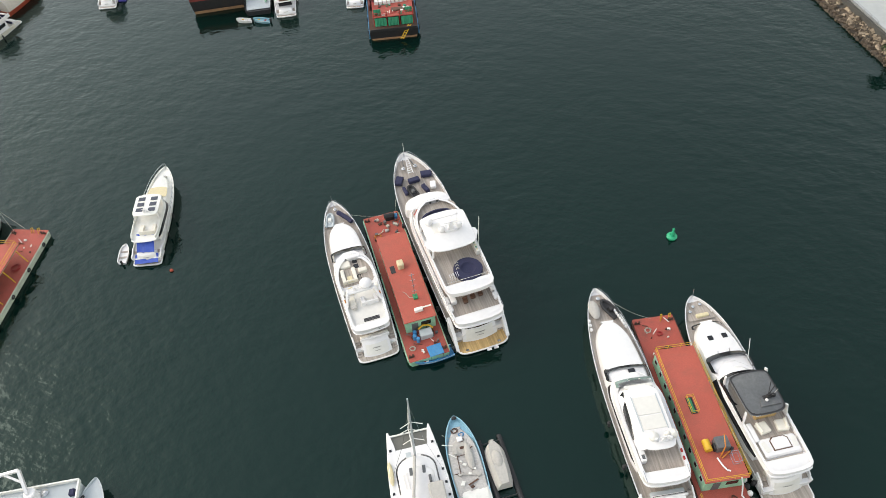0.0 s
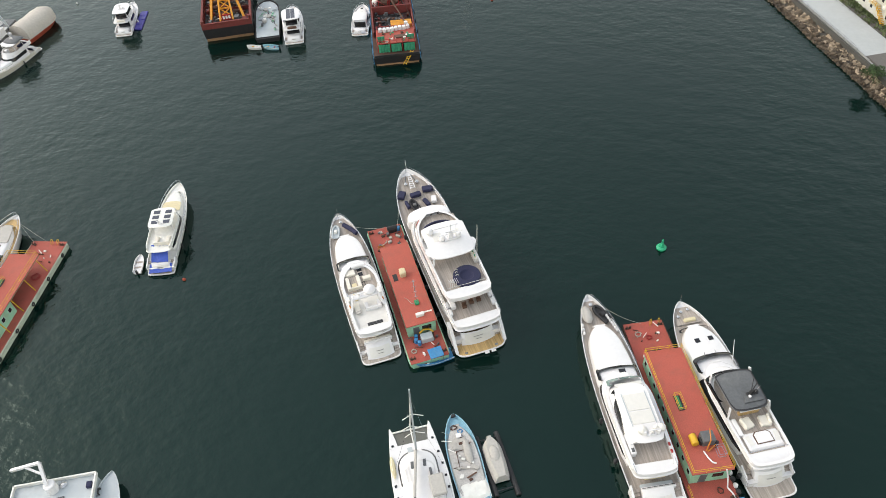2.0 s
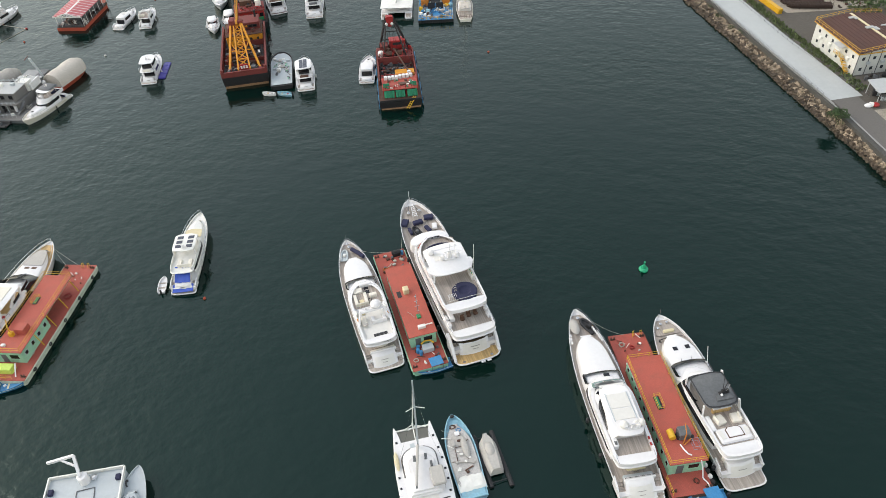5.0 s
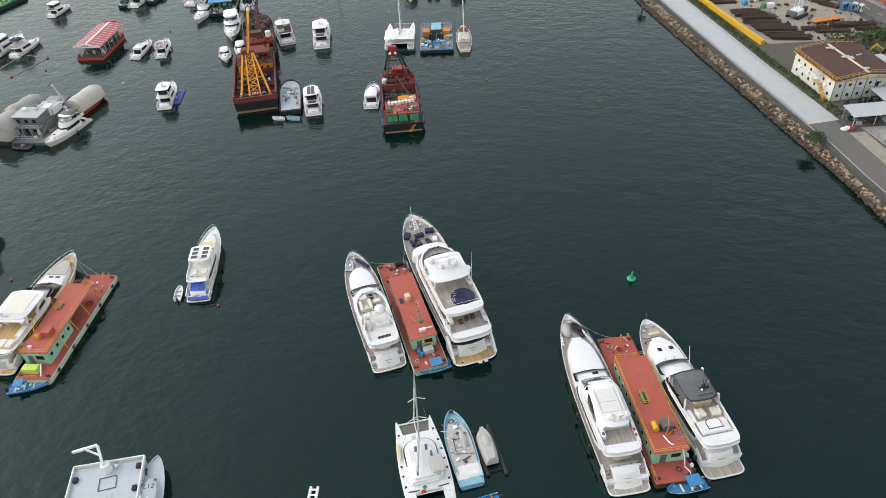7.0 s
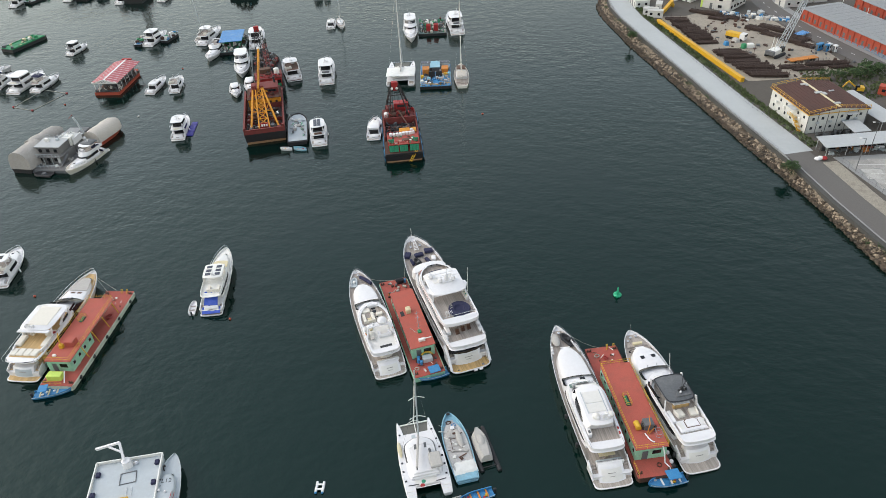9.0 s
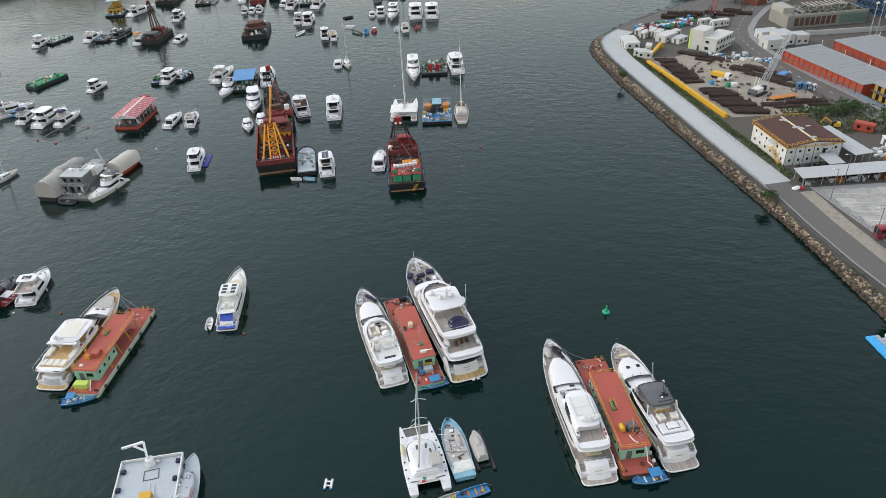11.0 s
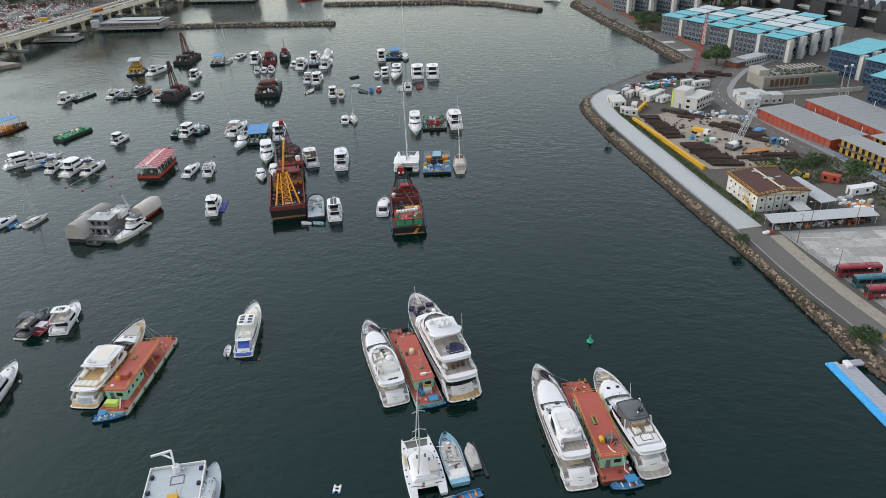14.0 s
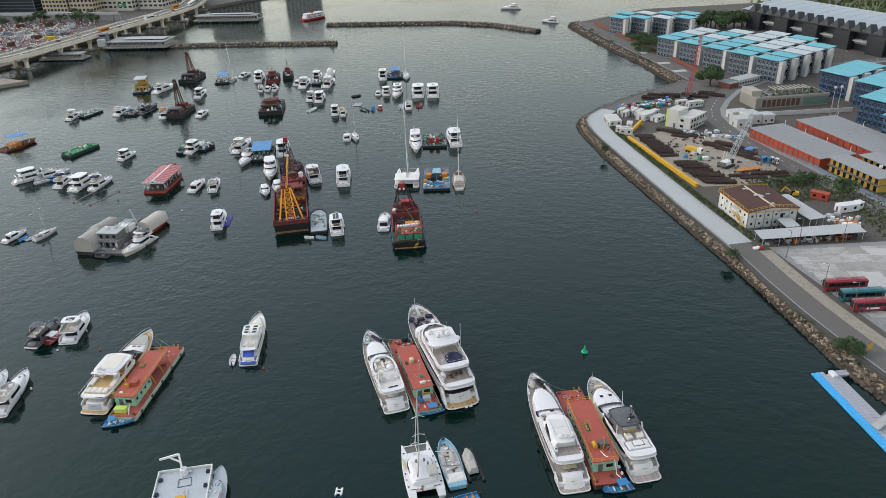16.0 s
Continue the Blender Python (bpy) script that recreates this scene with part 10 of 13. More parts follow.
def dredger():
    b = thing("crane_barge", pose(-52.6, 219.6, 0, 0, 0, 10.0), "rusty crane barge with ochre frame, engine house and red bulwarks", "barge", "crane barges")
    L, W = 34, 12.4
    plan = lambda w, y: ((w, y), (w, L - 4), (w - 2.2, L), (-w + 2.2, L), (-w, L - 4), (-w, y))
    g = Geo().loft([[(x, y, z) for x, y in plan(W / 2 - k, y0)] for z, k, y0 in ((-0.6, 0.5, 0.9), (1.2, 0.15, 0.35), (3.5, 0.0, 0.0))])
    part("hull", g, BLACK_STEEL, b)
    part("wear_band", Geo().loft([[(-W / 2 + 0.35, 0.58 - z * 0.2, z), (W / 2 - 0.35, 0.58 - z * 0.2, z), (W / 2 - 0.35, 0.8 - z * 0.2, z), (-W / 2 + 0.35, 0.8 - z * 0.2, z)] for z in (-0.2, 0.75)]), PALE_RUST, b, "pale rust band at the waterline")
    part("deck", Geo().box(0, L / 2 - 1, 3.4, W - 0.5, L - 4, 0.06), RUST, b)
    for sx in (1, -1):
        x = sx * (W / 2 - 0.15)
        g = Geo().beam((x, 0.1, 4.3), (x, L - 4, 4.3), 0.22, 1.7).beam((x, 0.1, 5.18), (x, L - 4, 5.18), 0.5, 0.14)
        for i in range(14):
            g.box(x - sx * 0.3, 1.2 + i * 2.1, 3.45, 0.45, 0.14, 1.6)
        part("bulwark", g, RUST_RED, b, "ribbed rust-red bulwark")
    part("stern_bulwark", Geo().beam((-W / 2, 0.12, 4.2), (W / 2, 0.12, 4.2), 0.25, 1.4).beam((-W / 2, 0.12, 4.95), (W / 2, 0.12, 4.95), 0.5, 0.14), RUST_RED, b)
    for x in (-W / 2 + 0.4, W / 2 - 0.4):
        part("corner_post", Geo().lathe([(0.35, 3.5), (0.35, 5.5), (0.45, 5.52), (0.45, 5.7)], x, 0.5, 8), RUST_RED, b)
    # thin black plate on the deck paints the shade down in the hold
    part("hold", Geo().box(2.6, 13.0, 3.46, 6.0, 10.0, 0.05), BLACK, b, "flat black plate as the shade in an open hold")
    part("hold_coaming", Geo().beam((-0.5, 18.2, 4.3), (5.7, 18.2, 4.3), 0.2, 1.7).beam((-0.5, 8.0, 4.0), (-0.5, 18.2, 4.0), 0.2, 1.1).beam((-0.5, 8.0, 4.0), (5.7, 8.0, 4.0), 0.2, 1.1), RUST_RED, b)
    # ochre engine house with a dark upper house
    h = part("engine_house", Geo().box(0.4, 23.5, 3.4, 10.2, 9.0, 3.2, 0.1), CRANE_OCHRE, b, "ochre painted engine house")
    for i in range(5):
        part("window", Geo().box(-3.4 + 1.9 * i, 18.96, 4.9, 0.7, 0.12, 0.7), BLACK, h)
    part("house_roof", Geo().box(0.4, 23.4, 6.6, 10.8, 9.6, 0.16, 0.04), RUST, h)
    u = part("upper_house", Geo().box(0.9, 24.8, 6.7, 8.6, 5.6, 2.1, 0.08), RUST_RED, b, "dark red upper house")
    part("front_band", Geo().box(1.4, 21.97, 7.4, 6.4, 0.1, 0.8), BLACK, u)
    for i in range(5):
        part("window", Geo().box(-1.2 + 1.25 * i, 21.92, 7.5, 0.85, 0.1, 0.6), CRANE_OCHRE if i == 2 else GLASS, u)
    part("stove_pipe", Geo().lathe([(0.3, 8.7), (0.3, 10.4), (0.4, 10.45), (0.4, 10.7)], 4.2, 26.0, 8), BLACK, u)
    part("roof_locker", Geo().box(-2.6, 22.0, 6.75, 2.6, 2.4, 1.6, 0.08), RUST_RED, b)
    railing(b, [(-4.6, 19.0, 6.76), (5.4, 19.0, 6.76)], 1.0, 0.06, 1.6, RUST_RED, "roof_rail")
    # ochre frame: two outer legs, and a braced boom between them
    for a, c in (((-4.0, 3.2, 3.5), (-2.3, 16.6, 11.0)), ((4.4, 2.8, 3.5), (0.7, 16.8, 11.0))):
        leg = part("frame_leg", Geo().beam(a, c, 0.55, 0.85), CRANE_OCHRE, b, "heavy ochre box girder leg")
        part("leg_foot", Geo().box(a[0], a[1], 3.45, 1.1, 1.3, 0.7, 0.06), RUST_RED, leg)
    left, right = ((-1.5, 1.8, 4.3), (-1.5, 17.0, 11.2)), ((1.7, 1.8, 4.3), (0.3, 17.0, 11.2))
    g = Geo().beam(*left, 0.4, 0.55).beam(*right, 0.4, 0.55)
    at = lambda q, f: tuple(q[0][i] + (q[1][i] - q[0][i]) * f for i in range(3))
    for i in range(6):
        f0, f1 = 0.08 + i * 0.15, 0.08 + (i + 1) * 0.15
        g.beam(at(left, f0), at(right, f0), 0.25, 0.3)
        g.beam(at(left, f0), at(right, f1), 0.18, 0.2)
        g.beam(at(right, f0), at(left, f1), 0.18, 0.2)
    part("boom", g, CRANE_OCHRE, b, "braced ochre boom")
    g = Geo()
    outer = [((-4.0, 3.2, 3.5), (-2.3, 16.6, 11.0)), ((4.4, 2.8, 3.5), (0.7, 16.8, 11.0))]
    for f in (0.42, 0.62, 0.82):
        g.beam(at(outer[0], f), at(left, f), 0.22, 0.3).beam(at(outer[1], f), at(right, f), 0.22, 0.3)
    g.beam(at(outer[0], 0.62), at(left, 0.42), 0.2, 0.2).beam(at(outer[1], 0.62), at(right, 0.42), 0.2, 0.2)
    part("frame_brace", g, CRANE_OCHRE, b)
    part("frame_head", Geo().box(-1.9, 16.9, 10.4, 1.5, 1.8, 1.9, 0.12).box(0.4, 17.2, 10.6, 1.4, 1.4, 1.3, 0.12), RUST_RED, b, "dark red sheave block")
    part("jib", Geo().beam((-0.6, 16.4, 11.0), (0.9, 30.0, 18.9), 0.65, 0.8), CRANE_OCHRE, b, "single ochre jib arm")
    part("jib_head", Geo().ball(0.9, 30.3, 19.0, 0.55, 0.55, 0.55, 8, 6), GEL_OLD, b)
    st = Geo()
    for x in (-0.5, 0.2):
        st.rod((x, 17.0, 12.2), (0.9, 30.0, 19.1), 0.05, 4)
        st.rod((x, 17.0, 12.2), (x * 3, 24.0, 8.8), 0.05, 4)
    part("stay_wire", st, BLACK, b)
    board = part("name_board", Geo().box(0.2, 2.0, 4.4, 2.5, 0.2, 1.5, 0.03), RED, b)
    for k in range(3):
        part("name_bar", Geo().box(-0.5 + 0.7 * k, 1.86, 4.75, 0.5, 0.1, 0.8), GEL, board)
    rng = random.Random(8)
    for i in range(16):
        part("deck_gear", Geo().box(rng.uniform(-4.8, 4.8), rng.uniform(1.4, 15), 3.46, rng.uniform(0.5, 1.6), rng.uniform(0.5, 1.6), rng.uniform(0.4, 1.4), 0.06, rng.uniform(0, 90)), rng.choice((RUST, RUST_RED, RUST_RED, GEL_OLD, DARK_GREY, GREY_TARP)), b)
    for x, y in ((-2.9, 9.5), (-2.9, 12.5), (2.2, 6.0)):
        w = part("winch", Geo().rod((x - 0.9, y, 4.3), (x + 0.9, y, 4.3), 0.55, 10), RUST, b, "rusty cable winch")
        part("winch_cheek", Geo().box(x - 1.0, y, 3.46, 0.16, 1.5, 1.5, 0.05).box(x + 1.0, y, 3.46, 0.16, 1.5, 1.5, 0.05), RUST_RED, w)
    coil(b, 3.6, 4.4, 3.47, 0.6, ROPE, 41)
    coil(b, -3.2, 6.4, 3.47, 0.5, ROPE, 42)
    for i in range(5):
        tyre(b, W / 2 + 0.25, 3 + i * 5, 2.4, 0.6)
        tyre(b, -W / 2 - 0.25, 3 + i * 5, 2.4, 0.6)
    loose_gear(b, 10.0, 1.2, 17, 3.46, 40, (RUST, BLACK, RUST_RED, DARK_GREY), 33, 0.25, 0.9, 1.1)
    loose_gear(b, 8.0, 20, 27, 6.76, 9, (RUST, BLACK, RUST_RED), 36, 0.3, 1.0, 1.2)
    # the older ship lying ahead of it
    s = thing("derrick_ship", pose(-57.0, 256.0, 0, 0, 0, 13), "old red derrick ship with a black lattice boom", "ship", "crane barges")
    L, W = 34, 10.5
    F = Form(L, W, 2.8, 3.6, 0.95, 0.6, 3.0)
    part("hull", open_hull(L, W, 2.8, 3.6, 0.7, 0.95, 0.6, 3.0), BLACK_STEEL, s, "", True)
    part("wheelhouse", Geo().box(0, 5.0, 2.2, 8.6, 6.0, 3.0, 0.08), RED, s)
    part("bridge_roof", Geo().box(0, 5.0, 5.2, 9.4, 6.8, 0.3, 0.05), RUST_RED, s)
    for k in range(5):
        part("window", Geo().box(-3.4 + 1.7 * k, 1.96, 3.3, 1.1, 0.12, 1.1), GLASS, s)
    part("green_panel", Geo().box(0, 1.9, 2.2, 8.0, 0.1, 1.0), GREEN_PAINT, s)
    part("upper_house", Geo().box(-0.8, 7.6, 5.5, 3.6, 2.4, 1.5, 0.08), BROWN, s)
    railing(s, [(-4.5, 1.8, 5.5), (4.5, 1.8, 5.5)], 1.0, 0.09, 1.1, RED, "bridge_rail")
    loose_gear(s, 8.4, 9.5, 31, 2.7, 34, (RUST, BLACK, RUST_RED, DARK_GREY), 57, 0.4, 1.6, 2.2)
    loose_gear(s, 8.0, 2.4, 8, 5.5, 9, (RUST, BLACK, RED), 58, 0.3, 1.0, 0.9)
    part("tank", Geo().lathe([(0.9, 5.5), (0.9, 7.6), (0.2, 7.9)], 3.0, 4.6, 10), GEL_OLD, s)
    part("mast_gantry", lattice(Geo(), (-0.3, 11.0, 3.0), (-1.2, 17.0, 17.6), 5.2, 1.2, 0.17, 8), BLACK_STEEL, s, "black braced gantry mast")
    part("gantry_head", Geo().box(-1.2, 17.0, 17.2, 1.8, 1.2, 1.8, 0.1), RED, s)
    part("boom", lattice(Geo(), (0, 14.0, 3.5), (0.5, 30.0, 8.0), 1.6, 1.0, 0.1, 8), RUST_RED, s)
    for i in range(18):
        part("deck_gear", Geo().box(rng.uniform(-4, 4), rng.uniform(10, 28), 2.6, rng.uniform(0.6, 2.0), rng.uniform(0.6, 2.0), rng.uniform(0.4, 1.8), 0.06, rng.uniform(0, 90)), rng.choice((RUST, RUST_RED, DARK_GREY, GREY_TARP)), s)


dredger()


GREEN_TARP = mat("bright_green_tarpaulin", (0.03, 0.27, 0.15), 0.7, 0, 0.2, 1.5, 0.4, (0.03, 0.14, 0.09), 0.7)


def deck_catamaran():
    c = thing("catamaran", pose(-4.25, 91.35, 0, 0, 0, 11.0), "white sailing catamaran with a furled sail and grey cover", "catamaran", "sailing boats")
    for side in (1, -1):
        rows = []
        for y, o, i in ((-0.2, 3.72, 2.15), (1.5, 3.85, 2.05), (4.0, 3.92, 2.0), (7.0, 3.9, 2.0), (9.5, 3.72, 2.0), (11.5, 3.45, 2.05), (13.2, 3.22, 2.25), (14.4, 3.05, 2.5), (15.1, 2.92, 2.74)):
            z = 0.75 if y < 1 else 1.35 + 0.025 * y
            m = (o + i) / 2
            rows.append([(side * (m + (o - m) * 0.5), y, -0.4), (side * (o - 0.06), y, 0.5), (side * o, y, z - 0.1), (side * (o - 0.1), y, z), (side * (i + 0.05), y, z), (side * i, y, z - 0.1), (side * (i + 0.06), y, 0.5), (side * (m + (i - m) * 0.5), y, -0.4)])
        hull = part("hull", Geo().loft(rows), GEL, c, "", True)
        for k in range(3):
            part("step", Geo().box(side * 2.95, 0.2 + k * 0.5, 0.7, 1.2, 0.48, 0.15 + 0.2 * k, 0.04), CREAM_GEL, hull)
        for y, x in ((12.4, 2.85), (10.2, 3.2), (8.4, 3.4), (6.6, 3.45), (4.9, 3.5), (3.0, 3.4)):
            part("hatch", Geo().box(side * x, y, 1.36 + 0.025 * y, 0.34, 0.34, 0.05, 0.01, -side * 6), GLASS, hull)
        part("vent_slot", Geo().box(side * 2.3, 2.0, 1.45, 1.7, 0.16, 0.03, 0, side * 4), BLACK, hull)
        g = Geo()
        line = []
        for y in (0.5, 3.5, 6.5, 9.5, 12.0, 14.6):
            x = side * (3.6 if y < 8 else 3.6 - (y - 8) * 0.1)
            g.rod((x, y, 1.35), (x, y, 2.05), 0.02, 4)
            line.append((x, y, 2.05))
        part("guard_rail", g.path(line, 0.015, 3), STEEL, hull)
    g = Geo().loft([[(2.2, y, z), (-2.2, y, z), (-2.2, y, z - 0.5), (2.2, y, z - 0.5)] for y, z in ((1.7, 1.38), (7.0, 1.53), (12.3, 1.64))])
    part("bridge_deck", g, GEL, c)
    part("trampoline", Geo().prism([(2.15, 12.25), (2.6, 14.4), (-2.6, 14.4), (-2.15, 12.25)], 1.42, 1.46), NET, c, "grey netted trampoline")
    beam = part("crossbeam", Geo().rod((-2.75, 14.45, 1.6), (2.75, 14.45, 1.6), 0.13, 8), GEL_OLD, c)
    part("striker", Geo().rod((-1.4, 14.45, 1.6), (0.1, 14.6, 2.3), 0.06, 5).rod((1.4, 14.45, 1.6), (0.1, 14.6, 2.3), 0.06, 5).rod((0.1, 12.3, 1.6), (0.1, 15.2, 1.9), 0.09, 6), GEL_OLD, beam)
    F = Form(15.0, 5.6, 1.5, 1.6, 0.95, 0.55, 3)
    F.tier(c, "coachroof", GEL, 1.5, 2.25, 0.2, 0.76, 0.0, 0.35, 0.05, 0.0, 0.30, band=(0.3, 0.8, 0.35, 0.9))
    F.tier(c, "roof_step", GEL, 2.25, 2.6, 0.22, 0.62, 0.55, 0.25, 0.03, 0.0, 0.25)
    for x in (-0.75, 0.95):
        part("roof_hatch", Geo().box(x, 8.5, 2.66, 0.42, 1.05, 0.06, 0.02, -6), DARK_GREY, c)
    part("roof_hatch", Geo().box(-0.6, 11.0, 2.3, 0.7, 0.7, 0.05, 0.02), GREY_PAINT, c)
    for x in (-1.7, -1.25):
        part("grab_rail", Geo().path([(x, 6.2, 2.75), (x - 0.15, 8.8, 2.75)], 0.04, 4), CREAM_GEL, c)
    bim = part("bimini", Geo().box(2.0, 4.7, 3.15, 2.0, 3.0, 0.4, 0.16), GREY_TARP, c, "grey canvas helm cover")
    for x, y in ((1.2, 3.4), (2.8, 3.4), (1.2, 6.0), (2.8, 6.0)):
        part("bimini_post", Geo().rod((x, y, 1.5), (x, y, 3.2), 0.04, 5), STEEL, bim)
    part("helm_seat", Geo().box(1.5, 7.0, 2.6, 0.35, 0.9, 0.5, 0.06), DARK_GREY, c)
    part("aft_sole", Geo().box(-0.2, 2.4, 1.42, 3.6, 1.2, 0.05), CREAM_GEL, c)
    part("aft_bench", Geo().box(-0.1, 3.3, 1.45, 3.9, 0.9, 0.5, 0.12), GEL, c)
    part("cockpit_hatch", Geo().lathe([(0.32, 1.46), (0.34, 1.52), (0.1, 1.55)], -0.6, 2.3, 12), GREEN_TARP, c)
    part("life_ring", Geo().lathe([(0.22, 1.5), (0.4, 1.55), (0.4, 1.62), (0.22, 1.66)], -0.9, 1.5, 12), RED, c)
    part("davit", Geo().rod((-1.9, 1.6, 1.4), (-1.9, 0.9, 2.0), 0.06, 5).rod((1.9, 1.6, 1.4), (1.9, 0.9, 2.0), 0.06, 5).rod((-1.9, 0.9, 2.0), (1.9, 0.9, 2.0), 0.06, 5), GEL, c, "white stern davit bar")
    part("paddle_board", Geo().ball(-3.35, 9.2, 1.85, 0.38, 1.7, 0.09, 10, 4), BEIGE, c, "yellow paddle board")
    foot, top = (0.2, 10.6, 2.3), (0.35, 8.9, 20.5)
    m = part("mast", Geo().rod(foot, top, 0.16, 8, 0.10), GREY_PAINT, c)
    part("boom", Geo().rod((0.15, 10.3, 3.4), (-1.35, 3.3, 3.5), 0.13, 7), DARK_GREY, m)
    part("sail_cover", Geo().path([(0.1, 10.0, 3.65), (-0.4, 7.6, 3.8), (-0.95, 5.2, 3.75), (-1.3, 3.6, 3.6)], 0.2, 7), GREY_TARP, m, "furled sail under a grey cover", True)
    for z in (8.6, 13.8):
        f = (z - 2.3) / 18.2
        x, y = 0.2 + 0.15 * f, 10.6 - 1.7 * f
        part("spreader", Geo().rod((x - 1.35, y - 0.5, z), (x, y, z + 0.1), 0.06, 4).rod((x + 1.35, y - 0.5, z), (x, y, z + 0.1), 0.06, 4), GEL_OLD, m)
    st = Geo()
    for e in ((3.3, 8.6, 1.6), (-3.3, 8.6, 1.6)):
        z = 8.6
        sx = 1 if e[0] > 0 else -1
        mid = (0.25 + sx * 1.35, 9.5, z)
        st.rod(e, mid, 0.02, 3).rod(mid, (0.34, 9.1, 18.5), 0.02, 3)
    part("stay", st, STEEL, m)
    part("furled_jib", Geo().rod((0.1, 14.5, 2.3), (0.33, 9.2, 18.6), 0.1, 6), GEL_OLD, m, "furled white jib")


deck_catamaran()


def derrick_b():
    b = thing("crane_barge", pose(-9.8, 203.4, 0, 0, 0, 4.5) @ Matrix.Diagonal((1, 1, 0.86, 1)), "weathered derrick barge with red gantry, green curtains and white tanks", "barge", "crane barges")
    L, W = 32, 11.0
    part("hull", Geo().loft([[(x, y, z) for x, y in ((W / 2 - k, y0), (W / 2 - k, L - 3), (W / 2 - 2, L), (-W / 2 + 2, L), (-W / 2 + k, L - 3), (-W / 2 + k, y0))] for z, k, y0 in ((-0.6, 0.3, 0.5), (2.6, 0, 0))]), BLACK_STEEL, b)
    for sx, z in ((1, 1.8), (-1, 1.3)):
        rng = random.Random(60 + sx)
        rows = []
        for i in range(25):
            y = 0.4 + i * (L - 5) / 24
            o = rng.uniform(0.02, 0.22)
            rows.append([(sx * (W / 2 + 0.02), y, z - 0.9), (sx * (W / 2 + o + 0.1), y, z - 0.9 + rng.uniform(-0.1, 0.2)), (sx * (W / 2 + o), y, z + 0.8 + rng.uniform(-0.15, 0.15)), (sx * (W / 2 + 0.02), y, z + 0.8)])
        part("side_sheet", Geo().loft(rows), BOAT_BLUE, b, "rumpled blue sheet along the side")
    part("wear_band", Geo().box(0, 0.28, -0.1, W - 0.9, 0.3, 0.5), PALE_RUST, b)
    part("deck", Geo().box(0, L / 2 - 1, 2.6, W - 0.3, L - 3, 0.06), RUST, b)
    part("stern_rail", Geo().beam((-W / 2 + 0.2, 0.1, 2.95), (W / 2 - 0.2, 0.1, 2.95), 0.2, 0.5), BLACK_STEEL, b)
    # open stern shelter: red posts, a worn roof deck and green curtains
    roof = part("shelter_roof", Geo().box(0.2, 5.2, 5.3, 9.2, 6.6, 0.18, 0.03), RED_DECK, b, "worn red shelter roof")
    # black block added under the roof to stand in for shade
    part("shelter_inside", Geo().box(0.2, 6.6, 2.66, 8.0, 3.4, 2.6), BLACK, b, "solid black block as the shade inside the shelter")
    for x in (-4.2, -1.3, 1.6, 4.6):
        for y in (2.1, 8.3):
            part("shelter_post", Geo().rod((x, y, 2.6), (x, y, 6.5), 0.1, 5), RED, roof)
    for pts in ([(-4.2, 2.1, 5.5), (4.6, 2.1, 5.5)], [(-4.2, 8.3, 5.5), (4.6, 8.3, 5.5)], [(-4.2, 2.1, 5.5), (-4.2, 8.3, 5.5)], [(4.6, 2.1, 5.5), (4.6, 8.3, 5.5)]):
        railing(roof, pts, 1.0, 0.06, 1.5, RED, "roof_rail")
    rng = random.Random(19)

    def curtain(x0, x1, y, z0, z1):
        rows = []
        n = max(5, int((x1 - x0) * 3))
        for i in range(n + 1):
            x = x0 + (x1 - x0) * i / n
            d = 0.12 * (-1) ** i
            rows.append([(x, y + d, z0 + rng.uniform(-0.1, 0.1)), (x, y + d * 0.3, z1), (x, y + d * 0.3 + 0.05, z1), (x, y + d + 0.05, z0)])
        part("curtain", Geo().loft(rows), GREEN_TARP, roof, "hanging green tarpaulin curtain")
    for x0, x1 in ((-4.1, -1.4), (-1.1, 1.3), (1.9, 4.5)):
        curtain(x0, x1, 1.7, 2.9, 5.2)
    curtain(-4.2, -2.5, 2.9, 5.5, 7.0)
    curtain(2.9, 4.5, 2.9, 5.5, 7.0)
    for i in range(8):
        part("white_tank", Geo().box(-3.3 + i * 0.95, 7.4 + 0.35 * i * 0.3 + rng.uniform(-0.2, 0.2), 5.5, 0.85, 1.05, 1.0, 0.14, rng.uniform(-8, 8)), GEL, roof, "white plastic water tank")
    part("timber_stack", Geo().box(1.5, 4.4, 5.5, 3.2, 1.2, 0.35, 0.04, 4), BROWN, roof)
    # hold with red walls, an ochre crate and a stowed spar
    # no real depth here: a black sheet stands for the hold's shade
    part("hold", Geo().box(0, 15.0, 2.68, 9.4, 10.5, 0.04), BLACK, b, "flat black plate as the shade in an open hold")
    for sx in (1, -1):
        g = Geo().beam((sx * 5.0, 9.0, 3.5), (sx * 5.0, 27, 3.5), 0.3, 1.7)
        for i in range(9):
            g.box(sx * 4.75, 9.6 + i * 2.0, 2.66, 0.35, 0.14, 1.6)
        part("coaming", g, RUST_RED, b, "ribbed red hold wall")
    part("hold_coaming", Geo().box(0, 20.4, 2.6, 10.0, 0.4, 2.6, 0.05), RUST_RED, b)
    crate = part("timber_box", Geo().box(2.0, 13.2, 2.7, 5.2, 2.8, 1.5, 0.06), CRANE_OCHRE, b, "ochre timber crate")
    for i in range(3):
        part("crate_window", Geo().box(0.4 + 1.6 * i, 11.78, 3.2, 0.9, 0.1, 0.7), BROWN, crate)
    part("stowed_jib", Geo().rod((-0.2, 24.0, 6.0), (3.2, 11.5, 4.6), 0.22, 8), RUST, b, "stowed rusty steel spar")
    part("spar_collar", Geo().lathe([(0.45, 4.4), (0.5, 4.7), (0.45, 5.1)], 3.1, 11.9, 8), GEL, b)
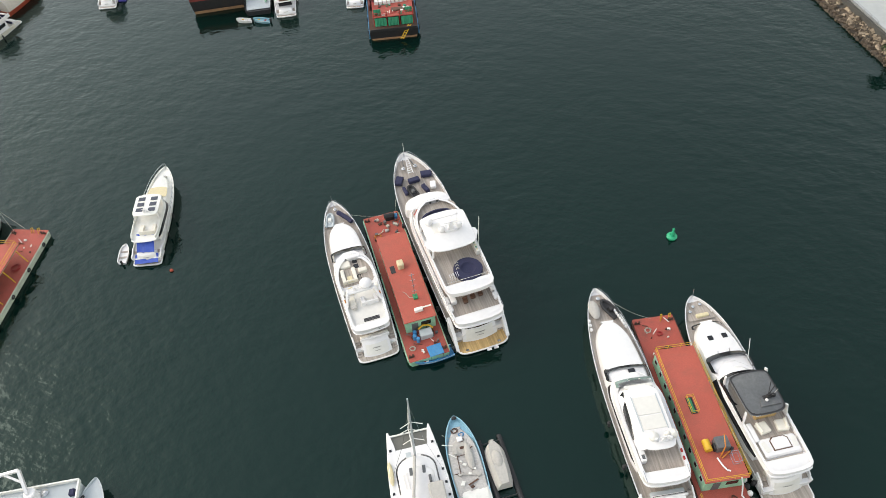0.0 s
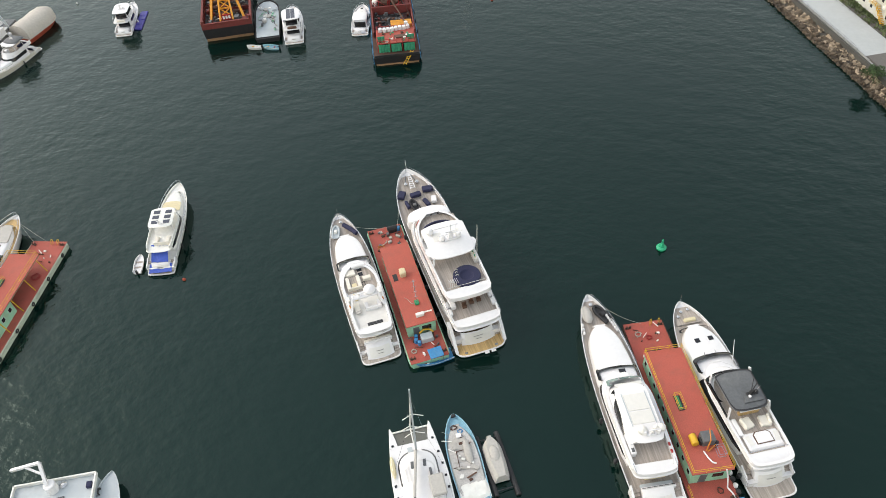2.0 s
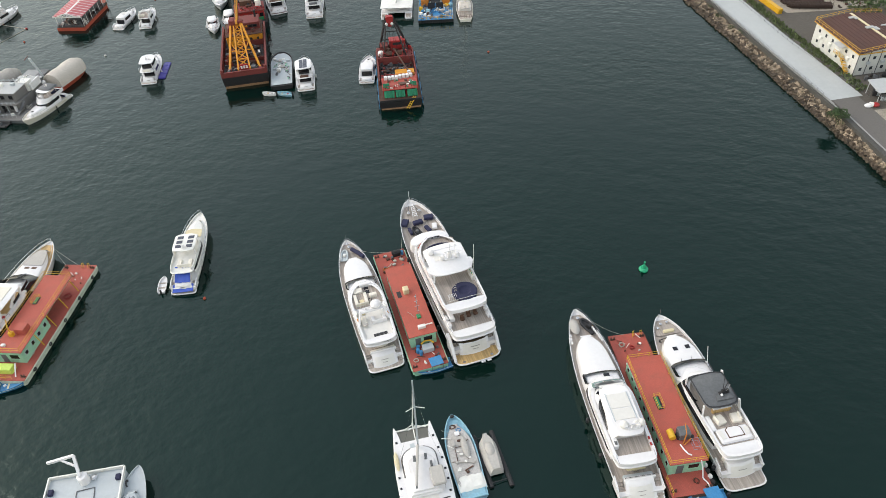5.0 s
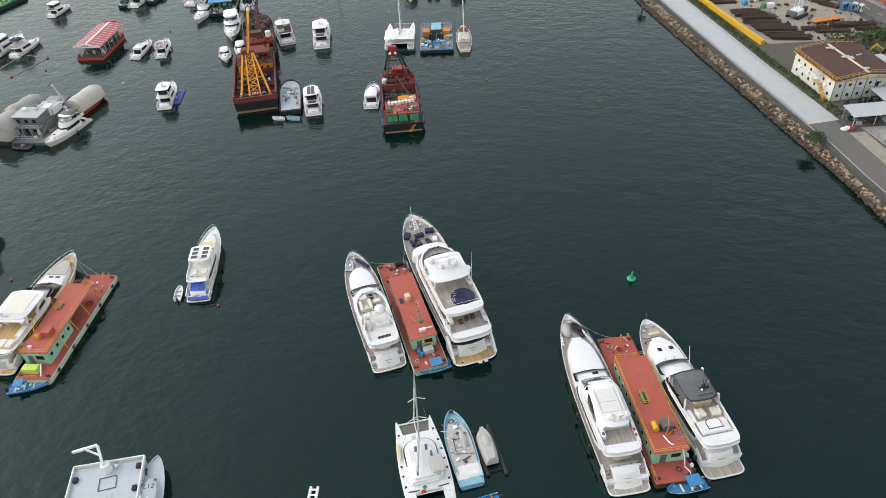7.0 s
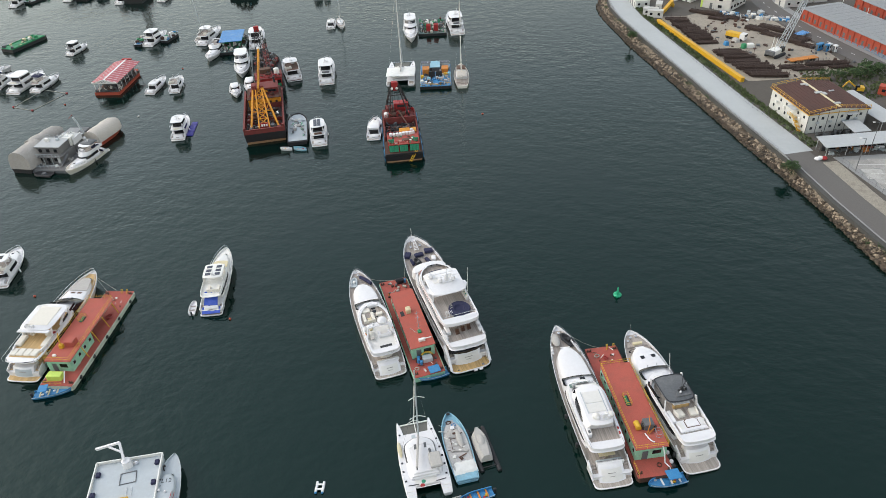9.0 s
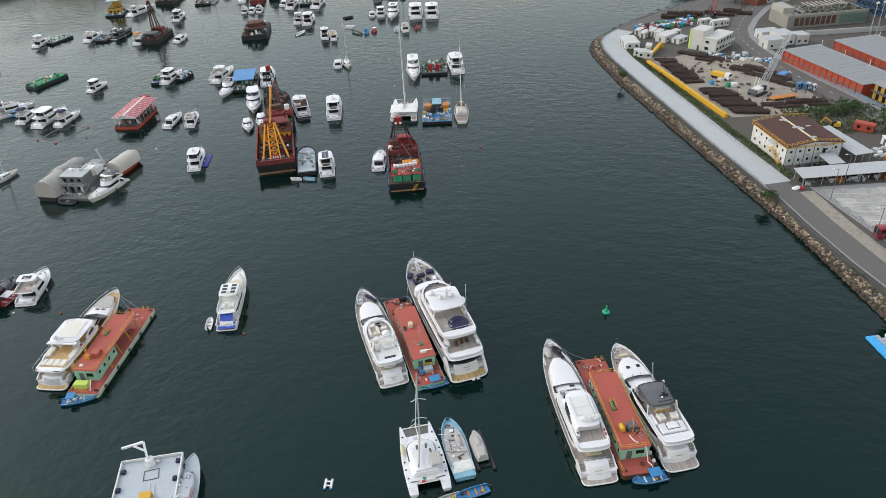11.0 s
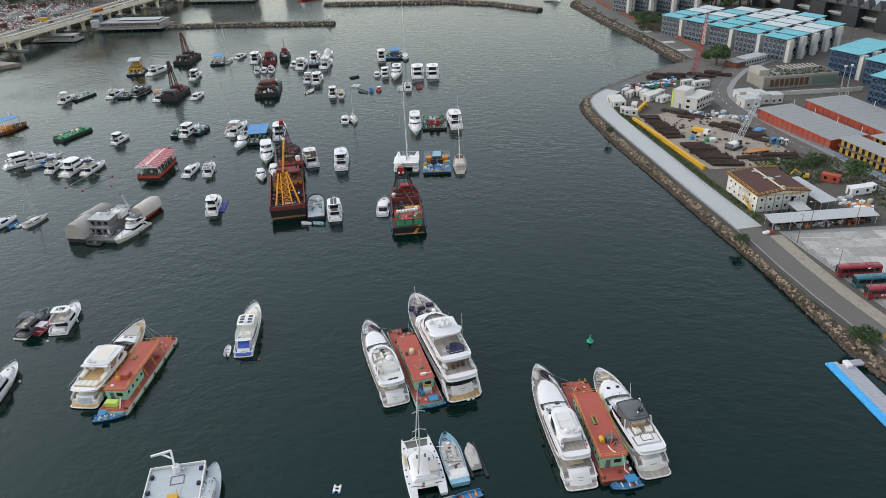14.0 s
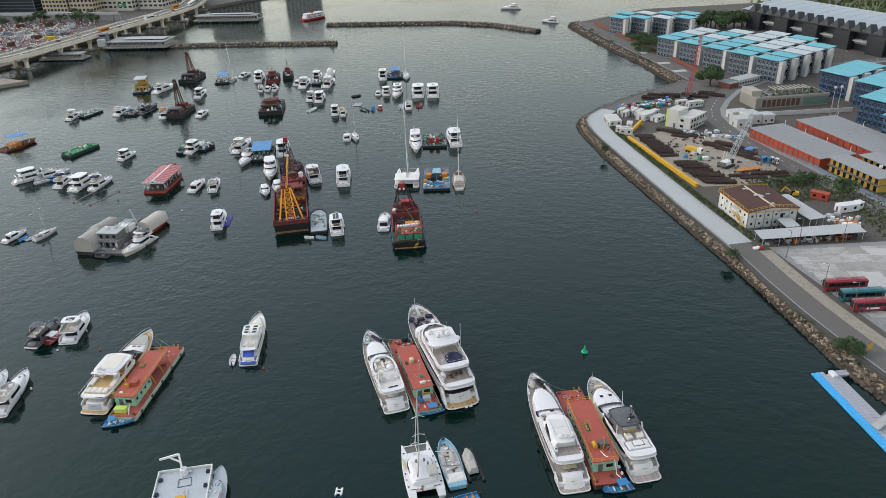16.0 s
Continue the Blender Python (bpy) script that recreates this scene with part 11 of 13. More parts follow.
    # winch deck and gantry
    part("winch_deck", Geo().box(0, 25.0, 2.6, 10.0, 8.4, 1.2, 0.06), RUST_RED, b)
    m = part("machinery_house", Geo().box(1.0, 28.6, 3.8, 4.6, 2.8, 3.0, 0.1), RED, b, "bright red machinery house")
    part("window", Geo().box(1.0, 27.16, 5.4, 2.6, 0.1, 0.8), BLACK, m)
    part("machinery_house", Geo().box(-2.8, 27.2, 3.8, 2.2, 2.6, 2.2, 0.1), RUST_RED, b)
    for x in (-1.9, 0.9):
        w = part("winch_drum", Geo().rod((x - 1.1, 23.0, 4.8), (x + 1.1, 23.0, 4.8), 0.85, 12), RUST, b, "rusty cable drum")
        part("drum_cheek", Geo().box(x - 1.2, 23.0, 3.8, 0.16, 2.0, 2.0, 0.1).box(x + 1.2, 23.0, 3.8, 0.16, 2.0, 2.0, 0.1), RED, w)
    part("pale_tank", Geo().lathe([(0.8, 3.8), (0.85, 5.0), (0.7, 5.4), (0.1, 5.5)], -3.9, 23.8, 10), GEL_OLD, b)
    head = (-0.6, 25.6, 16.0)
    for sx in (1, -1):
        leg = part("gantry_leg", Geo().beam((sx * 4.2, 30.2, 2.6), (head[0] + sx * 0.9, head[1], head[2]), 0.42, 0.5), BLACK_STEEL, b, "black gantry leg")
        part("rear_leg", Geo().beam((sx * 3.2, 22.4, 3.8), (head[0] + sx * 0.8, head[1] - 0.2, head[2] - 0.4), 0.28, 0.32), BLACK_STEEL, leg)
        g = Geo()
        for f in (0.25, 0.5, 0.75):
            p = Vector((sx * 4.2, 30.2, 2.6)).lerp(Vector((head[0] + sx * 0.9, head[1], head[2])), f)
            q = Vector((sx * 3.2, 22.4, 3.8)).lerp(Vector((head[0] + sx * 0.8, head[1] - 0.2, head[2] - 0.4)), f)
            g.beam(p, q, 0.16, 0.18)
        part("leg_tie", g, BLACK_STEEL, leg)
    g = Geo()
    for f in (0.3, 0.55, 0.78):
        p, q = Vector((4.2, 30.2, 2.6)).lerp(Vector((0.3, 25.6, 16)), f), Vector((-4.2, 30.2, 2.6)).lerp(Vector((-1.5, 25.6, 16)), f)
        g.beam(p, q, 0.25, 0.3)
    part("gantry_tie", g, BLACK_STEEL, b)
    part("gantry_head", Geo().loft([[(head[0] + x, head[1] + y, z) for x, y in ((w, 0.7), (-w, 0.7), (-w, -0.7), (w, -0.7))] for z, w in ((13.0, 0.5), (14.4, 0.85), (15.9, 1.05), (16.2, 0.8))]), RED, b, "red sheave head")
    for x in (-1.3, 0.2):
        part("sheave_block", Geo().ball(head[0] + x + 0.4, 24.7, 14.0, 0.42, 0.35, 0.5, 8, 6), GEL_OLD, b, "pale hanging block")
    st = Geo()
    for x in (-1.9, -0.9, 0.3, 0.9):
        st.rod((head[0] + x * 0.3, 25.4, 16.2), (x, 23.0, 5.5), 0.05, 4)
    for sx in (1, -1):
        st.rod((head[0] + sx, 25.7, 16.4), (sx * 5.0, 10.0, 4.2), 0.04, 3)
    part("stay_wire", st, BLACK, b)
    loose_gear(b, 8.8, 9.5, 20, 2.7, 22, (RUST, BLACK, RUST_RED, DARK_GREY), 31, 0.3, 1.1, 1.1)
    loose_gear(b, 9.0, 21.5, 29, 3.8, 14, (RUST, BLACK, RED), 34, 0.3, 1.0, 1.6)
    loose_gear(b, 8.0, 2.4, 6.8, 5.5, 8, (RUST, GEL_OLD, GREEN_TARP), 32, 0.2, 0.7, 0.5)
    ladder = Geo().beam((1.3, -0.9, 0.5), (3.4, 0.8, 3.4), 0.1, 0.14).beam((1.9, -1.1, 0.5), (4.0, 0.6, 3.4), 0.1, 0.14)
    for i in range(6):
        f = (i + 0.5) / 6
        ladder.beam((1.3 + 2.1 * f, -0.9 + 1.7 * f, 0.5 + 2.9 * f), (1.9 + 2.1 * f, -1.1 + 1.7 * f, 0.5 + 2.9 * f), 0.16, 0.08)
    part("boarding_ladder", ladder, YELLOW, b, "yellow boarding ladder")
    for i in range(5):
        tyre(b, -W / 2 - 0.3, 2 + i * 5, 1.6, 0.55)
        tyre(b, W / 2 + 0.35, 2 + i * 5, 1.6, 0.55)


derrick_b()


# ---- house boats and platforms ----
def small_derrick(x, y, rz, L, W, top, house_mat, label, hull=None, boom_back=-4.0):
    b = thing("crane_barge", pose(x, y, 0, 0, 0, rz), label, "barge", "crane barges")
    part("hull", Geo().loft([[(x_, y_, z) for x_, y_ in ((W / 2, 0), (W / 2, L - 3), (W / 4, L), (-W / 4, L), (-W / 2, L - 3), (-W / 2, 0))] for z in (-0.6, 2.2)]), hull or BLACK_STEEL, b)
    part("deck", Geo().box(0, L / 2 - 1, 2.2, W - 0.6, L - 4, 0.05), RUST, b)
    part("cabin", Geo().box(0, L * 0.2, 2.2, W * 0.7, L * 0.2, 2.8, 0.1), house_mat, b)
    part("window", Geo().box(0, L * 0.1 - 0.06, 3.3, W * 0.5, 0.1, 1.0), GLASS, b)
    part("engine_house", Geo().box(0, L * 0.6, 2.2, W * 0.55, L * 0.2, 3.0, 0.1), house_mat if top == 18.0 else RUST_RED, b)
    if top < 12:
        part("mast", Geo().rod((0, L * 0.4, 2.2), (0, L * 0.4, top + 1.5), 0.14, 5).rod((0, L * 0.4, top), (W * 0.2, L * 0.7, 5.0), 0.09, 4), RUST, b)
        part("upper_house", Geo().box(0, L * 0.24, 5.0, W * 0.45, L * 0.13, 2.0, 0.1), house_mat, b)
        railing(b, [(-W * 0.4, 0.6, 2.2), (-W * 0.4, L * 0.8, 2.2)], 1.0, 0.06, 1.6, RUST, "side_rail")
        loose_gear(b, W * 0.8, 1, L * 0.82, 2.2, 24, (RUST, BLACK, GEL_OLD, LIGHT_BLUE, DARK_GREY), int(L * 9), 0.4, 1.5, 2.2)
        return b
    part("gantry", lattice(lattice(Geo(), (-W * 0.2, L * 0.5, 2.2), (-0.5, L * 0.5 + boom_back * 0.4, top), 1.5, 0.5, 0.15, 9), (W * 0.2, L * 0.5, 2.2), (0.5, L * 0.5 + boom_back * 0.4, top), 1.5, 0.5, 0.15, 9), RUST_RED if top < 18.5 else RUST, b)
    part("gantry_head", Geo().box(0, L * 0.5 + boom_back * 0.4, top - 0.5, 1.2, 0.8, 1.0, 0.1), RUST_RED, b)
    loose_gear(b, W * 0.8, 1, L * 0.82, 2.2, 26, (RUST, BLACK, RUST_RED, GREY_TARP), int(L * 7), 0.3, 1.2, 1.6)
    part("back_stay", Geo().rod((-0.4, L * 0.5 + boom_back * 0.4, top), (-W * 0.3, L * 0.85, 2.4), 0.08, 4).rod((0.4, L * 0.5 + boom_back * 0.4, top), (W * 0.3, L * 0.85, 2.4), 0.08, 4), BLACK, b)
    rng = random.Random(int(abs(x) * 10))
    for i in range(10):
        part("deck_gear", Geo().box(rng.uniform(-W * 0.35, W * 0.35), rng.uniform(1, L * 0.8), 2.2, rng.uniform(0.6, 1.8), rng.uniform(0.6, 1.8), rng.uniform(0.5, 1.6), 0.06, rng.uniform(0, 90)), rng.choice((RUST, RUST_RED, DARK_GREY, GREY_TARP)), b)
    return b


small_derrick(-143.5, 373.5, -6, 22, 9.5, 19.0, DARK_GREY, "dark rusty derrick barge with a red gantry")
small_derrick(-160.5, 455, -4, 24, 11, 18.0, BLACK_STEEL, "black derrick barge with a high gantry", None, -8)
small_derrick(-89.7, 372.5, 6, 26, 13, 9.0, RUST, "brown work barge with rusty machinery")
small_derrick(-102.5, 445, 6, 20, 8, 9.0, RUST_RED, "red work boat moored in a raft", RUST_RED)
small_derrick(-94.3, 455, 4, 14, 6, 11.0, RUST_RED, "brown work boat with a short mast")


def platform(x, y, rz, W, L, deck_mat, label, roof=None, seed=0, clutter=None, roof_h=3.2, roof_at=(0, 0.5), roof_size=(0.7, 0.6)):
    p = thing("work_platform", pose(x, y, 0, 0, 0, rz), label, "platform", "floating platforms")
    rng = random.Random(seed)
    part("pontoon", Geo().box(0, L / 2, -0.4, W, L, 1.4, 0.1), BLACK_STEEL, p)
    part("deck", Geo().box(0, L / 2, 1.0, W - 0.1, L - 0.1, 0.08), deck_mat, p)
    if roof:
        rx, ry = roof_at
        sx, sy = roof_size[0] * W, roof_size[1] * L
        top = part("roof", Geo().loft([[(rx * W - sx / 2, ry * L - sy / 2, 1 + roof_h - 0.4), (rx * W + sx / 2, ry * L - sy / 2, 1 + roof_h - 0.4), (rx * W + sx / 2, ry * L + sy / 2, 1 + roof_h), (rx * W - sx / 2, ry * L + sy / 2, 1 + roof_h)], [(rx * W - sx / 2, ry * L - sy / 2, 1 + roof_h - 0.2), (rx * W + sx / 2, ry * L - sy / 2, 1 + roof_h - 0.2), (rx * W + sx / 2, ry * L + sy / 2, 1.2 + roof_h), (rx * W - sx / 2, ry * L + sy / 2, 1.2 + roof_h)]]), roof, p)
        for a in (-1, 1):
            for b in (-1, 1):
                part("roof_post", Geo().rod((rx * W + a * sx * 0.45, ry * L + b * sy * 0.45, 1.0), (rx * W + a * sx * 0.45, ry * L + b * sy * 0.45, 0.7 + roof_h), 0.1, 5), RUST, top)
        part("room", Geo().box(rx * W, ry * L + sy * 0.15, 1.0, sx * 0.7, sy * 0.5, 2.2, 0.06), clutter[0] if clutter else GREY_PAINT, p)
    loose_gear(p, W * 0.88, 0.5, L - 0.5, 1.08, int(W * L * 0.14), (RUST, GREY_TARP, DARK_GREY, GEL_OLD, clutter[0] if clutter else BOAT_BLUE), seed + 70, 0.25, 1.0, 1.0)
    for i in range(14):
        part("deck_gear", Geo().box(rng.uniform(-W * 0.44, W * 0.44), rng.uniform(0.06, 0.94) * L, 1.08, rng.uniform(0.5, 1.8), rng.uniform(0.5, 1.8), rng.uniform(0.3, 1.4), 0.06, rng.uniform(0, 90)), rng.choice(clutter or (GREY_TARP, RUST, BOAT_BLUE, GREEN_PAINT, GEL_OLD)), p)
    for sx in (1, -1):
        railing(p, [(sx * (W / 2 - 0.2), 0.3, 1.05), (sx * (W / 2 - 0.2), L - 0.3, 1.05)], 1.0, 0.04, 2.5, PALE_METAL, "side_rail")
    for i in range(4):
        tyre(p, -W * 0.4 + i * W * 0.27, -0.15, 0.6, 0.4, "y")
    return p


mix_a = (GREEN_PAINT, LIGHT_BLUE, RUST, GREY_TARP, GEL_OLD, DARK_GREY)
platform(-80.0, 297.5, 5, 11.5, 17, WEATHERED, "green work platform under a large blue tarpaulin roof", BLUE_TARP, 1, mix_a, 3.4, (0, 0.56), (0.78, 0.74))
pl = platform(0.4, 253.6, -1, 11, 19.5, BOAT_BLUE, "blue floating platform with solar panels and huts", None, 2, (BOAT_BLUE, YELLOW, BLACK, GREY_TARP, LIGHT_BLUE))
for sx in (-1, 1):
    part("hut", Geo().box(sx * 3.4, 11.2, 1.08, 2.4, 3.2, 2.3, 0.06), ORANGE, pl, "orange-brown timber hut")
    for k in range(3):
        part("solar_panel", Geo().box(sx * 3.4 - 1.2 + 1.2 * k, 16.4, 3.4, 1.05, 2.0, 0.08, 0.01), SOLAR, pl)
    part("panel_frame", Geo().box(sx * 3.4, 16.4, 1.08, 3.0, 1.8, 2.2, 0.06), GREY_PAINT, pl)
part("centre_roof", Geo().box(0, 14.5, 3.2, 3.6, 6.0, 0.15, 0.04), LIGHT_BLUE, pl)
for sx in (-1.3, 1.3):
    part("black_screen", Geo().box(sx, 7.4, 1.5, 2.2, 0.2, 1.9, 0.04), BLACK, pl)
railing(pl, [(-5.2, 0.25, 1.08), (5.2, 0.25, 1.08)], 1.0, 0.06, 1.2, YELLOW, "front_rail")
part("back_frame", Geo().box(0, 14.5, 1.08, 3.0, 5.2, 2.1, 0.05), DARK_GREY, pl)
pl = platform(0.4, 306.5, 0, 11.5, 17, WEATHERED, "dark green cluttered work platform with red winches", None, 3, (GREEN_PAINT, LIGHT_BLUE, RED, DARK_GREY, RUST, GEL_OLD, GREY_TARP))
for sx in (-1.6, 1.4):
    part("red_winch", Geo().box(sx, 3.6, 1.08, 1.8, 2.0, 2.6, 0.1).rod((sx - 0.9, 3.6, 3.4), (sx + 0.9, 3.6, 3.4), 0.6, 8), RED, pl)
platform(-22.8, 444, 1, 11, 14, BOAT_BLUE, "dark work platform under a blue canvas roof", BLUE_TARP, 4, (DARK_GREY, BOAT_BLUE, RUST), 4.2, (0, 0.5), (0.5, 0.6))
platform(-136, 449, 3, 9, 14, DARK_GREY, "floating platform under a blue canvas roof", BLUE_TARP, 5, (GEL_OLD, RUST, GREY_TARP), 4.0)
pl = platform(-182.5, 432, 8, 10, 14, BOAT_BLUE, "yellow framed work platform with a grey roof", GREY_PAINT, 6, (YELLOW, RUST, ORANGE), 7.5, (0, 0.5), (0.7, 0.6))
part("lower_house", Geo().box(0, 5.4, 1.08, 7.2, 6.6, 3.0, 0.08), OCHRE, pl, "yellow boarded lower house")
part("upper_floor", Geo().box(0, 6.6, 4.1, 6.6, 8.0, 0.2, 0.04), RUST, pl)
part("upper_house", Geo().box(0.8, 8.2, 4.3, 4.2, 3.6, 2.6, 0.06), OCHRE, pl)
railing(pl, [(-3.2, 2.8, 4.3), (3.2, 2.8, 4.3)], 1.0, 0.07, 1.6, YELLOW, "upper_rail")
for sx in (-1.8, 0.4, 2.4):
    part("window", Geo().box(sx, 2.06, 2.0, 1.1, 0.1, 1.1, 0.02), GLASS, pl)
platform(-71.5, 436, 2, 9, 10, DARK_GREY, "dark work platform between moored yachts", None, 7)
platform(-198.5, 382, -23, 5, 14, GREY_PAINT, "low grey pontoon with green nets", None, 8, (MINT, GEL_OLD, DARK_GREY, GREEN_PAINT))

gb = thing("flat_barge", pose(-176.6, 314.0, 0, 0, 0, -24) @ Matrix.Diagonal((0.9, 0.84, 1, 1)), "flat barge with a bright green deck", "barge")
part("hull", Geo().loft([[(x, y, z) for x, y in ((3.6, 0), (3.6, 20), (2.4, 22), (-2.4, 22), (-3.6, 20), (-3.6, 0))] for z in (-0.5, 1.15)]), BLACK_STEEL, gb)
part("deck", Geo().box(0, 10.5, 1.15, 6.9, 20.4, 0.2), GREEN_PAINT, gb)
part("bulwark", Geo().beam((3.4, 0.4, 1.4), (3.4, 20, 1.4), 0.2, 0.5).beam((-3.4, 0.4, 1.4), (-3.4, 20, 1.4), 0.2, 0.5), GREEN_PAINT, gb)
for x, y, m in ((-1, 12, BEIGE), (0.4, 13.4, GEL_OLD), (-0.4, 15, BEIGE), (1.2, 17, GREEN_PAINT), (-2.6, 1.2, DARK_GREY), (2.6, 1.2, DARK_GREY)):
    part("deck_gear", Geo().box(x, y, 1.23, 1.3, 1.4, 1.1, 0.08, 20 * x), m, gb)
ob_ = thing("work_boat", pose(-213.5, 326.5, 0, 0, 0, -28) @ Matrix.Diagonal((1.0, 0.84, 0.9, 1)), "rusty orange-brown work boat with a raised blue canopy", "boat")
part("hull", open_hull(22, 7.5, 1.2, 1.8, 0.4), mat("orange_rust_hull", (0.24, 0.075, 0.03), 0.8, 0, 0.25, 1.2, 0.5, (0.09, 0.04, 0.025), 0.5), ob_, "", True)
loose_gear(ob_, 5.0, 2, 19, 1.2, 18, (RUST, GREY_TARP, BLACK), 35)
part("deck", deck_geo(22, 7.5, 1.2, 1.8, 0.3, 0.02, 0.95), RUST, ob_)
part("deckhouse", Geo().box(0, 8, 1.1, 5.0, 6, 2.0, 0.1), ORANGE, ob_)
part("canopy", Geo().box(0, 11, 6.6, 6.0, 10.5, 0.2, 0.06), BLUE_TARP, ob_)
for sx in (1, -1):
    for y in (6.2, 15.8):
        part("canopy_post", Geo().rod((sx * 2.7, y, 1.2), (sx * 2.8, y, 6.65), 0.14, 5), GEL_OLD, ob_)
part("mast", Geo().rod((0, 12.5, 6.7), (0, 12.5, 9.5), 0.08, 5), GEL_OLD, ob_)
loose_gear(gb, 5.4, 2, 19.5, 1.34, 7, (DARK_GREY, GREEN_PAINT, BEIGE), 91, 0.3, 1.1, 0.7)

# red-roofed party boat
rb = thing("party_boat", pose(-117.2, 263.4, 0, 0, 0, -5) @ Matrix.Diagonal((1, 1, 0.85, 1)), "red floating restaurant boat with a striped red roof", "boat")
L, W = 22.0, 9.2
part("hull", Geo().loft([[(x, y, z) for x, y in ((W / 2, 0), (W / 2, L - 4), (W / 4, L), (-W / 4, L), (-W / 2, L - 4), (-W / 2, 0))] for z in (-0.4, 1.15)]), ORANGE_RED, rb)
part("deck", Geo().box(0, L / 2 - 1, 1.15, W - 0.4, L - 3, 0.06), BROWN, rb)
for sx in (1, -1):
    for i in range(7):
        part("roof_post", Geo().rod((sx * (W / 2 - 0.3), 1 + i * 3, 1.2), (sx * (W / 2 - 0.3), 1 + i * 3, 5.4), 0.1, 5), GEL, rb)
    railing(rb, [(sx * (W / 2 - 0.2), 0.3, 1.2), (sx * (W / 2 - 0.2), 19, 1.2)], 1.0, 0.05, 1.5, DARK_GREY, "side_rail")
    g = Geo().loft([[(sx * 0.25, y, 6.6), (sx * (W / 2 + 0.3), y, 5.4), (sx * (W / 2 + 0.3), y, 5.25), (sx * 0.25, y, 6.4)] for y in (0.2, 20)])
    roof = part("roof", g, mat("faded_red_canvas_%s" % ("a" if sx > 0 else "b"), (0.42, 0.10, 0.11), 0.7, 0, 0.1, 1.0, 0.3, (0.5, 0.25, 0.25), 0.5), rb, "faded red canvas roof")
    for i in range(12):
        part("roof_batten", Geo().beam((sx * 0.25, 0.6 + i * 1.7, 6.62), (sx * (W / 2 + 0.3), 0.6 + i * 1.7, 5.44), 0.14, 0.06), GEL, roof)
part("ridge_strip", Geo().box(0, 10, 6.45, 0.6, 20, 0.2), GEL, rb)
part("inner_cabin", Geo().box(0, 12, 1.2, 5.0, 13, 2.8, 0.1), DARK_GREY, rb)
part("front_fascia", Geo().box(0, 0.15, 5.1, W, 0.2, 0.5), GEL_OLD, rb)
for sx in (1, -1):
    part("gable_strut", Geo().beam((sx * W * 0.46, 0.1, 5.2), (0, 0.1, 6.7), 0.2, 0.25), GEL_OLD, rb)
    part("gable_brace", Geo().beam((sx * W * 0.24, 0.12, 5.3), (0, 0.12, 6.3), 0.14, 0.16), GEL_OLD, rb)
loose_gear(rb, 8.2, 0.8, 18.5, 1.21, 30, (DARK_GREY, BLACK, RUST, GEL_OLD), 64, 0.3, 0.9, 1.3)
part("bow_box", Geo().box(0, 20.2, 4.6, 3.6, 1.0, 2.2, 0.05), RED, rb)
rng = random.Random(2)
for i in range(10):
    part("bicycle_rack", Geo().box(-4 + i * 0.85, 0.6, 1.21, 0.3, 0.9, 0.9, 0.05), DARK_GREY, rb)
part("mast", Geo().rod((0, 1.6, 5.4), (0, 1.6, 8.6), 0.1, 5), GEL, rb)


